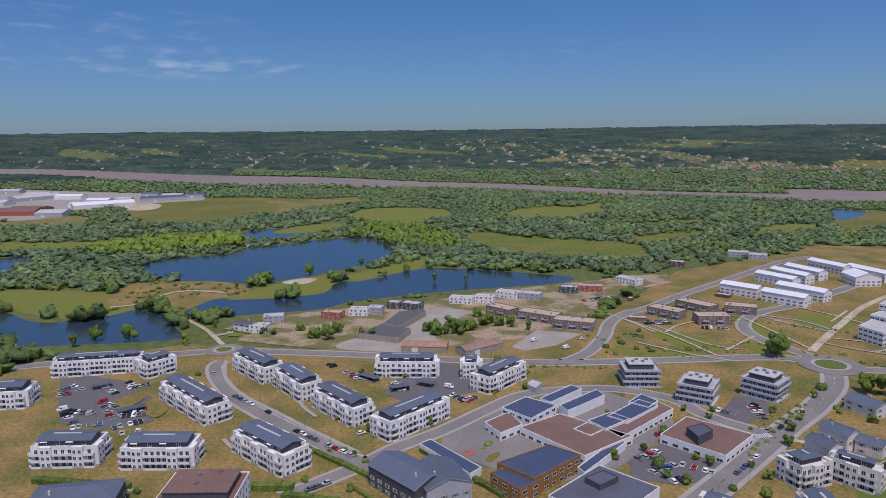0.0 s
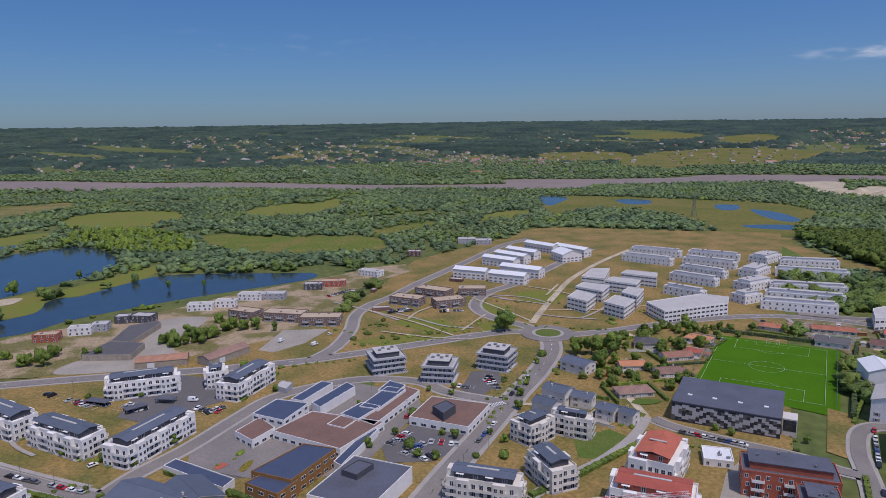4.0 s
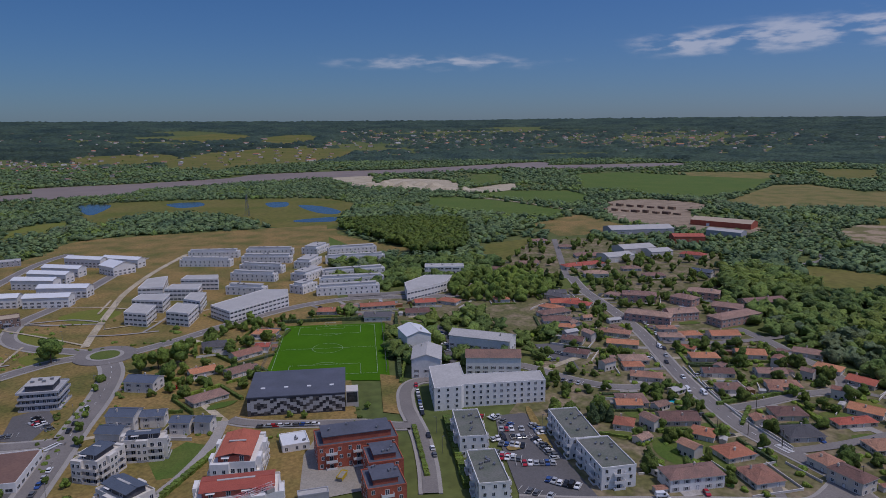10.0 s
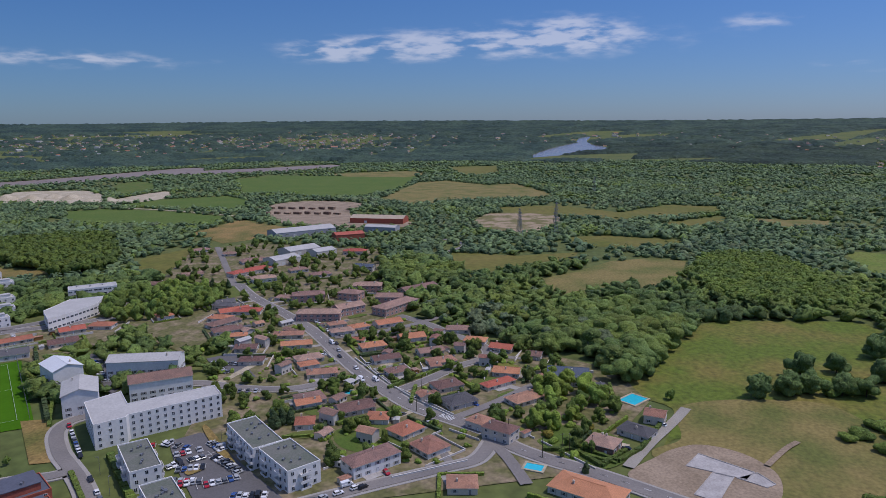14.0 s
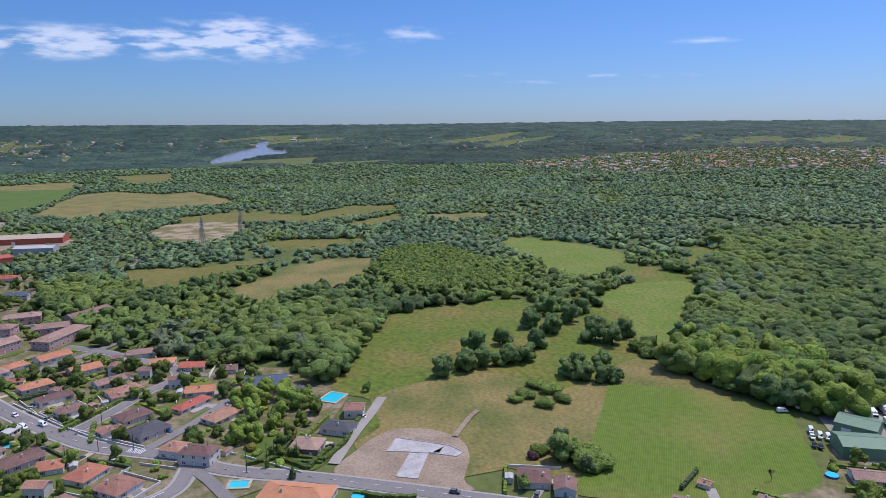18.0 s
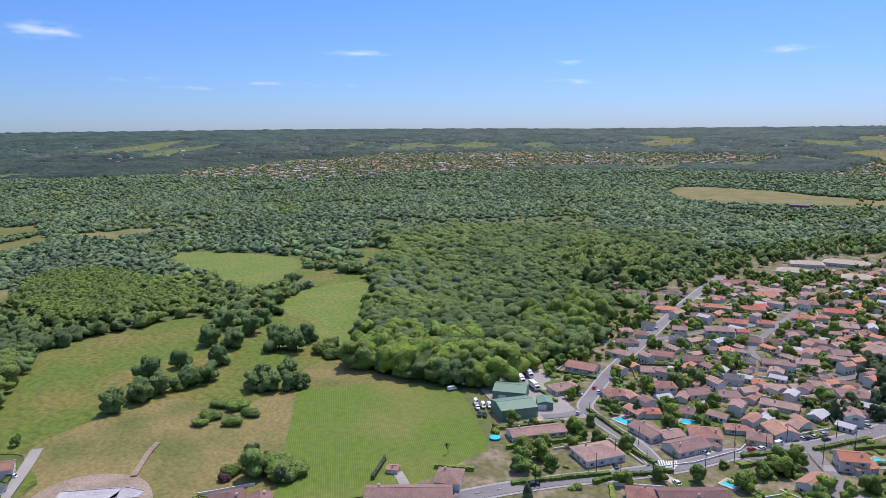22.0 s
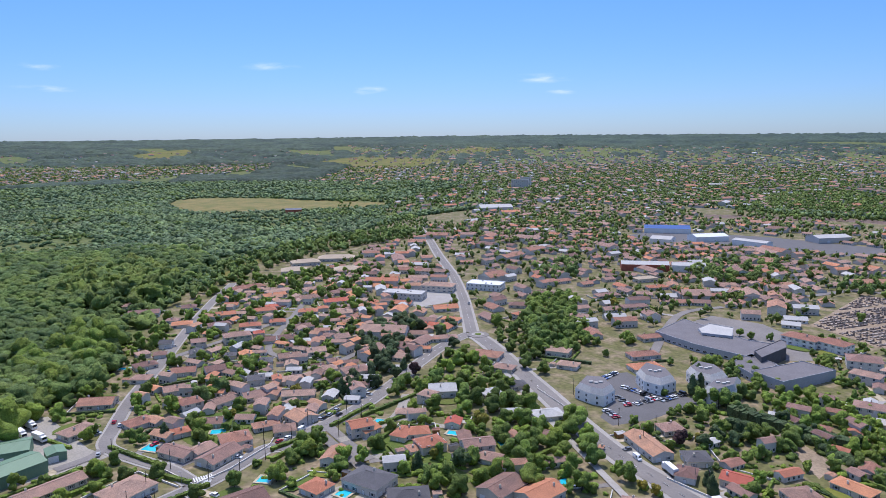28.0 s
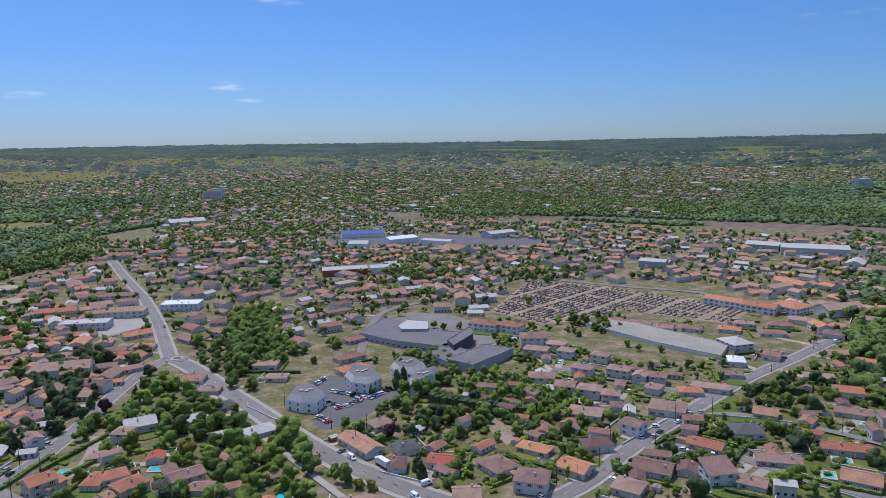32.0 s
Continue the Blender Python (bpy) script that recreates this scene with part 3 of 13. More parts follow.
def tree_meshes(kind, mat, variant):
    key = (kind, mat.name, variant)
    if key not in TREE_MESH:
        rng = np.random.default_rng(11 + variant * 7 + len(kind))
        lumps = {"poplar": 8, "conifer": 8, "bush": 7, "tall": 10, "oak": 18}.get(kind, 11)
        v, f, body = crown_shape(kind, rng, 420 if kind != "bush" else 260, 0.034 if kind != "bush" else 0.06, lumps, 4 if kind != "bush" else 3)
        crown = solid("crown", v.tolist(), f.tolist(), mat)
        crown.polygons.foreach_set("use_smooth", np.arange(len(f)) < body)
        TREE_MESH[key] = (crown, trunk_mesh(1.0, 0.028 if kind != "conifer" else 0.02, rng, 0.8 if kind == "conifer" else 0.6))
    return TREE_MESH[key]


TREE_COUNT = [0]
TREE_WORDS = {"round": "leafy green broadleaf tree standing in a garden", "poplar": "slender upright poplar with green leaves",
              "conifer": "dark green conifer with a pointed crown", "bush": "dense green shrub growing in a garden", "tall": "tall narrow green tree with an open crown"}


def tree(x, y, h, kind="round", mat=None, label="", wide=1.0):
    TREE_COUNT[0] += 1
    k = TREE_COUNT[0]
    crown, trunk = tree_meshes(kind, mat or (LEAF_DARK if kind == "conifer" else LEAF), k % 4)
    name = {"bush": "shrub", "conifer": "conifer", "poplar": "poplar", "oak": "oak"}.get(kind, "tree")
    at = pose(x, y, 0, 0, 0, k * 137 % 360) @ Matrix.Diagonal((h * wide, h * wide, h, 1))
    ob = thing(name, at, label or TREE_WORDS[kind], name, "trees and shrubs of the gardens")
    part("crown", crown, ob)
    if kind != "bush":
        part("trunk", trunk, ob, "grey-brown bark")
    return ob


WOOD_LOD = {}


def wood_proto(kind, lod):
    key = (kind, lod)
    if key not in WOOD_LOD:
        rng = np.random.default_rng(5)
        out = []
        count, size, lumps, level = {0: (230, 0.030, 10, 3), 1: (30, 0.060, 6, 2), 2: (12, 0.085, 5, 1), 3: (3, 0.16, 4, 1)}[lod]
        for k in range(7):
            out.append(crown_shape(kind, rng, count, size, lumps, level))
        WOOD_LOD[key] = out
    return WOOD_LOD[key]


OPEN = ("river", "field", "sand_pit", "lake", "pond", "crop")


def open_land(px, py, kinds=OPEN):
    """Whether points lie on water, fields or built land that must stay clear of trees."""
    hit = np.zeros(len(px), bool)
    for key, line in OUTLINE.items():
        if key.startswith(kinds):
            xs, ys = [q[0] for q in line], [q[1] for q in line]
            near = np.where((px > min(xs)) & (px < max(xs)) & (py > min(ys)) & (py < max(ys)))[0]
            if len(near):
                hit[near] |= inside(px[near], py[near], line)
    return hit


def rise_all(px, py):
    r = np.hypot(px, py)
    k = np.maximum(r - 2400, 0) / 2500
    return 127 * k ** 1.5 + 4 * np.sin(7 * np.arctan2(py, px)) * k


def canopy(name, box, mask, pitch, low, high, mat, label, seed):
    """The closed roof of a far wood: a sheet of crowns, high and low by turns, falling to the ground at its edges."""
    rng = np.random.default_rng(seed)
    x0, y0, x1, y1 = box
    nx, ny = int((x1 - x0) / pitch) + 3, int((y1 - y0) / pitch) + 3
    gx, gy = np.meshgrid(np.arange(nx), np.arange(ny))
    px = x0 - pitch + (gx + rng.uniform(-0.38, 0.38, gx.shape)) * pitch
    py = y0 - pitch + (gy + rng.uniform(-0.38, 0.38, gx.shape)) * pitch
    on = mask(px.ravel(), py.ravel()).reshape(gx.shape)
    tall = low + (high - low) * rng.random(gx.shape)
    tall *= np.where((gx + gy) % 2, 0.60, 1.0) + 0.16 * np.sin(px / 41 + np.sin(py / 57)) * np.sin(py / 47)
    z = rise_all(px, py) + np.where(on, tall, -2.0)
    quad = on[:-1, :-1] | on[1:, :-1] | on[:-1, 1:] | on[1:, 1:]
    a = (gy * nx + gx)[:-1, :-1][quad]
    F = np.stack([a, a + 1, a + nx + 1, a + nx], -1)
    if not len(F):
        return None
    used, F = np.unique(F.ravel(), return_inverse=True)
    V = np.stack([px.ravel(), py.ravel(), z.ravel()], -1)[used]
    me = bpy.data.meshes.new(name)
    me.vertices.add(len(V))
    me.vertices.foreach_set("co", V.astype(np.float32).ravel())
    me.loops.add(len(F))
    me.loops.foreach_set("vertex_index", F.astype(np.int32))
    me.polygons.add(len(F) // 4)
    me.polygons.foreach_set("loop_start", np.arange(0, len(F), 4, dtype=np.int32))
    me.update(calc_edges=True)
    me.polygons.foreach_set("use_smooth", [True] * len(me.polygons))
    me.materials.append(mat)
    return thing(name, Matrix(), label, "trees", kind="stuff", data=me)


def wood(name, pts, spacing, low, high, lod, mat, label, kind="round", seed=1, smooth=True, wide=1.0, fill=1.0, over=False):
    """A stand of trees over a patch of ground, too many to count."""
    line = [(p.x, p.y) for p in rounded(pts, True, 4)] if smooth else list(pts)
    rng = np.random.default_rng(seed)
    xs, ys = [p[0] for p in line], [p[1] for p in line]
    nx, ny = int((max(xs) - min(xs)) / spacing) + 1, int((max(ys) - min(ys)) / spacing) + 1
    gx, gy = np.meshgrid(np.arange(nx), np.arange(ny))
    px = min(xs) + (gx.ravel() + rng.uniform(-0.48, 0.48, nx * ny)) * spacing
    py = min(ys) + (gy.ravel() + rng.uniform(-0.48, 0.48, nx * ny)) * spacing
    ok = inside(px, py, line) & (rng.uniform(0, 1, len(px)) < fill)
    if not over:
        ok &= ~open_land(px, py)
    return stand(name, px[ok], py[ok], low, high, lod, mat, label, kind, rng, wide)


def stand(name, px, py, low, high, lod, mat, label, kind, rng, wide=1.0, scale=None, sink=0.12):
    protos = wood_proto(kind, lod)
    vs, fs, sm, base = [], [], [], 0
    which = rng.integers(0, len(protos), len(px))
    for k, (v, f, body) in enumerate(protos):
        m = np.where(which == k)[0]
        if not len(m):
            continue
        h = rng.uniform(low, high, len(m)) * (1 if scale is None else scale[m])
        w = h * rng.uniform(0.85, 1.2, len(m)) * wide
        a = rng.uniform(0, 2 * math.pi, len(m))
        c, s = np.cos(a)[:, None], np.sin(a)[:, None]
        X = (v[None, :, 0] * c - v[None, :, 1] * s) * w[:, None] + px[m][:, None]
        Y = (v[None, :, 0] * s + v[None, :, 1] * c) * w[:, None] + py[m][:, None]
        ground = rise_all(px[m], py[m])
        Z = v[None, :, 2] * h[:, None] + (ground - sink * h)[:, None]
        vs.append(np.stack([X, Y, Z], -1).reshape(-1, 3))
        fs.append((f[None] + (np.arange(len(m)) * len(v))[:, None, None]).reshape(-1, 3) + base)
        sm.append(np.tile(np.arange(len(f)) < body, len(m)))
        base += len(m) * len(v)
    if not vs:
        return None
    V, F = np.vstack(vs), np.vstack(fs)
    me = bpy.data.meshes.new(name)
    me.vertices.add(len(V))
    me.vertices.foreach_set("co", V.astype(np.float32).ravel())
    me.loops.add(len(F) * 3)
    me.loops.foreach_set("vertex_index", F.astype(np.int32).ravel())
    me.polygons.add(len(F))
    me.polygons.foreach_set("loop_start", np.arange(0, len(F) * 3, 3, dtype=np.int32))
    me.polygons.foreach_set("use_smooth", np.concatenate(sm))
    me.update(calc_edges=True)
    me.materials.append(mat)
    return thing(name, Matrix(), label, "trees", kind="stuff", data=me)


def tree_row(name, pts, spacing, low, high, lod, mat, label, kind="round", seed=3, scatter=2.0, wide=1.0):
    """A row of trees along a line."""
    rng = np.random.default_rng(seed)
    line = rounded(pts, False, 4)
    px, py = [], []
    for a, b in zip(line, line[1:]):
        n = max(1, int((b - a).length / spacing))
        for k in range(n):
            p = a.lerp(b, (k + rng.uniform(0, 1)) / n)
            px.append(p.x + rng.uniform(-scatter, scatter))
            py.append(p.y + rng.uniform(-scatter, scatter))
    return stand(name, np.array(px), np.array(py), low, high, lod, mat, label, kind, rng, wide)


def hedge(pts, width=1.4, high=1.6, mat=None, label="clipped green garden hedge"):
    rng = np.random.default_rng(len(pts) + int(abs(pts[0][0])))
    b = Build()
    line = [Vector(p) for p in pts]
    for a, c in zip(line, line[1:]):
        d = (c - a).normalized()
        s = Vector((-d.y, d.x)) * width / 2
        n = max(1, int((c - a).length / 1.5))
        for k in range(n):
            p, q = a.lerp(c, k / n), a.lerp(c, (k + 1) / n)
            z = high * rng.uniform(0.88, 1.08)
            w = rng.uniform(0.85, 1.15)
            pts4 = [p - s * w, q - s * w, q + s * w, p + s * w]
            b.prism([(u.x, u.y) for u in pts4], 0, z)
            for j in range(6):
                m = p.lerp(q, rng.uniform(0, 1)) + s * rng.uniform(-1.15, 1.15)
                zz = z * rng.uniform(0.3, 1.1)
                r = rng.normal(scale=0.28, size=(3, 3))
                b.face([(m.x + e[0], m.y + e[1], zz + e[2]) for e in r])
    return thing("hedge", Matrix(), label, "hedge", "garden hedges", data=b.mesh("hedge", mat or LEAF))


# ---- windows and doors ----
def window_mesh(w, h, shutters=False, sill=True):
    """Frame, panes and shutters in one connected relief."""
    xs = [(-w / 2 - 0.06, 0), (-w / 2 + 0.06, 1), (-0.04, 0), (0.04, 1), (w / 2 - 0.06, 0), (w / 2 + 0.06, 0)]
    if shutters:
        xs = [(-w * 1.04, 2)] + xs[:5] + [(w / 2 + 0.06, 2), (w * 1.04, 0)]
    zs = [(-0.06 - (0.08 if sill else 0), 0), (0.06, 1), (h - 0.06, 0), (h + 0.06, 0)]
    v, f, idx = [], [], []
    n = len(zs)
    for x, _ in xs:
        for z, _ in zs:
            v.append((x, -0.06, z))
    for a in range(len(xs) - 1):
        for c in range(n - 1):
            f.append((a * n + c, (a + 1) * n + c, (a + 1) * n + c + 1, a * n + c + 1))
            idx.append(2 if xs[a][1] == 2 else (1 if xs[a][1] == 1 and zs[c][1] == 1 else 0))
    m = len(v)
    corner = [0, (len(xs) - 1) * n, len(xs) * n - 1, n - 1]
    v += [(v[k][0], 0.02, v[k][2]) for k in corner]
    for k in range(4):
        q = (k + 1) % 4
        f.append((corner[q], corner[k], m + k, m + q))
        idx.append(0)
    return solid("window", v, f, [TRIM, PANE, SHUTTER], idx)


WIN_HOUSE = window_mesh(1.3, 1.3, True)
WIN_SMALL = window_mesh(0.8, 0.9)
WIN_FLAT = window_mesh(1.2, 1.5)
WIN_TALL = window_mesh(1.5, 2.1, sill=False)
WIN_BAND = window_mesh(2.6, 1.3)
door_build = Build()
door_build.box(-0.5, -0.05, 0, 0.5, 0.02, 2.1, 0)
door_build.box(-0.58, -0.08, 0, -0.5, 0.02, 2.18, 1).box(0.5, -0.08, 0, 0.58, 0.02, 2.18, 1).box(-0.58, -0.08, 2.1, 0.58, 0.02, 2.18, 1)
DOOR = door_build.mesh("door", [SHUTTER, TRIM])
garage_build = Build()
for k in range(5):
    garage_build.box(-1.25, -0.05 - 0.01 * (k % 2), 0.42 * k, 1.25, 0.02, 0.42 * (k + 1) - 0.02, 0)
GARAGE = garage_build.mesh("garage_door", [TRIM])
chimney_build = Build()
chimney_build.box(-0.35, -0.3, -1.2, 0.35, 0.3, 0.9).box(-0.42, -0.37, 0.9, 0.42, 0.37, 1.02).box(-0.2, -0.15, 1.02, 0.2, 0.15, 1.3)
CHIMNEY = chimney_build.mesh("chimney", [CREAM])


def wall_spots(w, d, side):
    """Pose of the middle of a side (0 front, 1 right, 2 back, 3 left) of a w by d house, and that side's length."""
    return [(pose(0, -d / 2 - 0.003, 0, 0, 0, 0), w), (pose(w / 2 + 0.003, 0, 0, 0, 0, 90), d), (pose(0, d / 2 + 0.003, 0, 0, 0, 180), w), (pose(-w / 2 - 0.003, 0, 0, 0, 0, 270), d)][side]


def roof_mesh(w, d, eave, pitch, style, mat, over=0.45, under=None):
    """Gable or hip roof with an overhang and thickness; the ridge runs along the longer side."""
    b = Build()
    x, y, t = w / 2 + over, d / 2 + over, 0.16
    if style == "lean":
        h = 2 * y * pitch
        top = [(-x, -y, eave), (x, -y, eave), (x, y, eave + h), (-x, y, eave + h)]
        b.face([(p[0], p[1], p[2] + t) for p in top])
        b.face(top[::-1], 1)
        for k in range(4):
            p, q = top[k], top[(k + 1) % 4]
            b.face([p, q, (q[0], q[1], q[2] + t), (p[0], p[1], p[2] + t)], 1)
        return b.mesh("roof", [mat, under or CREAM]), h
    swap = d > w
    if swap:
        x, y = y, x
    h = y * pitch
    r = x - (y * 0.95 if style == "hip" else 0)
    r = max(r, 0.15)
    e = eave - over * pitch
    A, B, C, D = (-x, -y, e), (x, -y, e), (x, y, e), (-x, y, e)
    R0, R1 = (-r, 0, e + h), (r, 0, e + h)
    turn = (lambda p: (-p[1], p[0], p[2])) if swap else (lambda p: p)
    up = lambda p: turn((p[0], p[1], p[2] + t))
    b.face([up(A), up(B), up(R1), up(R0)])
    b.face([up(C), up(D), up(R0), up(R1)])
    if style == "hip":
        b.face([up(B), up(C), up(R1)])
        b.face([up(D), up(A), up(R0)])
    for p, q in ((A, B), (C, D)) + (((B, C), (D, A)) if style == "hip" else ((B, R1), (R1, C), (D, R0), (R0, A))):
        b.face([turn(p), turn(q), up(q), up(p)], 1)
    if style == "hip":
        b.face([turn(D), turn(C), turn(B), turn(A)], 1)
    else:
        b.face([turn(R0), turn(R1), turn(B), turn(A)], 1)
        b.face([turn(R1), turn(R0), turn(D), turn(C)], 1)
    c = 0.14
    b.box(*((-r, -c, e + h + t - 0.06, r, c, e + h + t + 0.07) if not swap else (-c, -r, e + h + t - 0.06, c, r, e + h + t + 0.07)), 0)
    return b.mesh("roof", [mat, under or CREAM]), h - over * pitch


def take(x, y, rot, w, d):
    """Note the ground that a building covers."""
    a = radians(rot)
    n = max(1, round(w / d)) if w > d else max(1, round(d / w))
    for k in range(n):
        u = ((k + 0.5) / n - 0.5) * max(w, d)
        du, dv = (u, 0) if w > d else (0, u)
        TAKEN.append((x + du * math.cos(a) - dv * math.sin(a), y + du * math.sin(a) + dv * math.cos(a), min(w, d) * 0.6))


HOUSE_N, HOUSES = [0], []
ROOF_WORD = {}


def house(x, y, rot, w, d, eave=3.0, roof=None, style="gable", walls=None, pitch=0.34, label="", chimneys=1, porch=False, group="houses of the suburb", windows=True):
    """A dwelling: walls, tiled roof, chimney, windows with shutters, door and garage door. The front faces -y before turning."""
    HOUSE_N[0] += 1
    k = HOUSE_N[0]
    take(x, y, rot, w, d)
    HOUSES.append((x, y, rot, w, d))
    rng = random.Random(k)
    roof, walls = roof or TERRA, walls or (PALE, CREAM)[k % 2]
    ob = thing("house", pose(x, y, 0, 0, 0, rot), label or "%s house with a %s roof of %s" % ("two-storey" if eave > 4.5 else "single-storey", {"hip": "hipped", "lean": "lean-to"}.get(style, "gabled"), roof.name.replace("_", " ")), "house", group)
    rm, h = roof_mesh(w, d, eave, pitch, style, roof)
    b = Build()
    if style == "lean":
        b.prism([(-w / 2, -d / 2), (w / 2, -d / 2), (w / 2, d / 2), (-w / 2, d / 2)], 0, eave + 0.1)
        b.face([(-w / 2, d / 2, eave), (w / 2, d / 2, eave), (w / 2, d / 2, eave + h), (-w / 2, d / 2, eave + h)][::-1])
    else:
        b.box(-w / 2, -d / 2, 0, w / 2, d / 2, eave, skip="b")
    if style == "gable":
        if w >= d:
            b.face([(-w / 2, d / 2, eave), (-w / 2, -d / 2, eave), (-w / 2, 0, eave + h)])
            b.face([(w / 2, -d / 2, eave), (w / 2, d / 2, eave), (w / 2, 0, eave + h)])
        else:
            b.face([(-w / 2, -d / 2, eave), (w / 2, -d / 2, eave), (0, -d / 2, eave + h)])
            b.face([(w / 2, d / 2, eave), (-w / 2, d / 2, eave), (0, d / 2, eave + h)])
    part("wall", b.mesh("wall", walls), ob)
    roof_ob = part("roof", rm, ob)
    if style != "lean":
        for c in range(chimneys):
            u = (rng.uniform(-0.35, 0.35)) * (w if w >= d else d)
            s = rng.choice((-0.4, 0.4)) * min(w, d) / 2
            p = (u, s) if w >= d else (s, u)
            part("chimney", CHIMNEY, roof_ob, at=pose(p[0], p[1], eave + h * 0.75, 0, 0, 0))
    if not windows:
        return ob
    floors = 2 if eave > 4.5 else 1
    for side in (0, 1, 2, 3):
        spot, length = wall_spots(w, d, side)
        n = max(1, int(length / 4.2))
        for fl in range(floors):
            for j in range(n):
                u = (j + 0.5) / n * length - length / 2
                if fl == 0 and side == 0 and j == n // 2:
                    part("door", DOOR, ob, at=spot @ pose(u, 0, 0.05))
                elif fl == 0 and side == 1 + 2 * (k % 2) and j == 0 and length > 7:
                    part("garage_door", GARAGE, ob, at=spot @ pose(u, 0, 0.02))
                elif side != 2 or j % 2 == 0:
                    part("window", WIN_HOUSE, ob, at=spot @ pose(u, 0, 0.95 + 2.7 * fl))
    if porch:
        pb = Build()
        pb.box(-2, -2.6, 2.3, 2, 0, 2.42).box(-1.9, -2.5, 0, -1.75, -2.35, 2.3).box(1.75, -2.5, 0, 1.9, -2.35, 2.3)
        part("awning", pb.mesh("awning", WHITE), ob, "white terrace awning", at=pose(w * 0.2, -d / 2, 0))
    return ob


def shed(x, y, rot, w, d, eave, roof, walls, label, name="shed", pitch=0.22, style="gable", category="shed"):
    take(x, y, rot, w, d)
    ob = thing(name, pose(x, y, 0, 0, 0, rot), label, category)
    rm, h = roof_mesh(w, d, eave, pitch, style, roof, 0.2, walls)
    b = Build().box(-w / 2, -d / 2, 0, w / 2, d / 2, eave, skip="b")
    if style == "gable":
        if w >= d:
            b.face([(-w / 2, d / 2, eave), (-w / 2, -d / 2, eave), (-w / 2, 0, eave + h)])
            b.face([(w / 2, -d / 2, eave), (w / 2, d / 2, eave), (w / 2, 0, eave + h)])
        else:
            b.face([(-w / 2, -d / 2, eave), (w / 2, -d / 2, eave), (0, -d / 2, eave + h)])
            b.face([(w / 2, d / 2, eave), (-w / 2, d / 2, eave), (0, d / 2, eave + h)])
    part("wall", b.mesh("wall", walls), ob)
    roof_ob = part("roof", rm, ob)
    spot, length = wall_spots(w, d, 0)
    if w > 7:
        part("sliding_door", GARAGE, ob, at=spot @ pose(-w * 0.2, 0, 0) @ Matrix.Diagonal((1.6, 1, min(1.8, eave / 2.6), 1)))
    for u in (-0.3, 0.1, 0.35):
        if w > 12:
            rl = Build().box(-0.5, -d * 0.2, 0, 0.5, d * 0.0, 0.05)
            part("skylight", rl.mesh("skylight", TRIM), roof_ob, "translucent roof strip", at=pose(u * w, -d * 0.12, eave + h * 0.72 + 0.12, math.degrees(math.atan(pitch)), 0, 0))
    return ob


# ---- apartment blocks ----
def balcony_mesh(w, deep, rail):
    b = Build()
    b.box(-w / 2, -deep, -0.18, w / 2, 0.02, 0, 0)
    b.box(-w / 2, -deep, 0, w / 2, -deep + 0.08, 1.0, 1)
    b.box(-w / 2, -deep, 0, -w / 2 + 0.08, 0, 1.0, 1).box(w / 2 - 0.08, -deep, 0, w / 2, 0, 1.0, 1)
    return b.mesh("balcony", [WHITE, rail])


BALCONY = balcony_mesh(4.6, 1.5, WHITE)
BALCONY_GREY = balcony_mesh(4.6, 1.4, GREYW)


def face_windows(ob, w, d, floors, first=1.0, step=2.9, mesh=None, gap=3.4, sides=(0, 1, 2, 3), balconies=(), bal_mesh=None):
    for side in sides:
        spot, length = wall_spots(w, d, side)
        n = max(1, int(length / gap))
        for fl in range(floors):
            for j in range(n):
                u = (j + 0.5) / n * length - length / 2
                if side in balconies and j % 3 == 1 and fl >= 0:
                    part("balcony_door", WIN_TALL, ob, at=spot @ pose(u, 0, first - 0.9 + step * fl))
                    part("balcony", bal_mesh or BALCONY, ob, at=spot @ pose(u, 0, first - 0.95 + step * fl + (0.15 if fl == 0 else 0)))
                else:
                    part("window", mesh or WIN_FLAT, ob, at=spot @ pose(u + (0.3 if (j + fl) % 2 else -0.3), 0, first + step * fl))


IVORY = shade("ivory_render", (0.66, 0.62, 0.56), 0.88, 0.06, 0.2, 1.0)


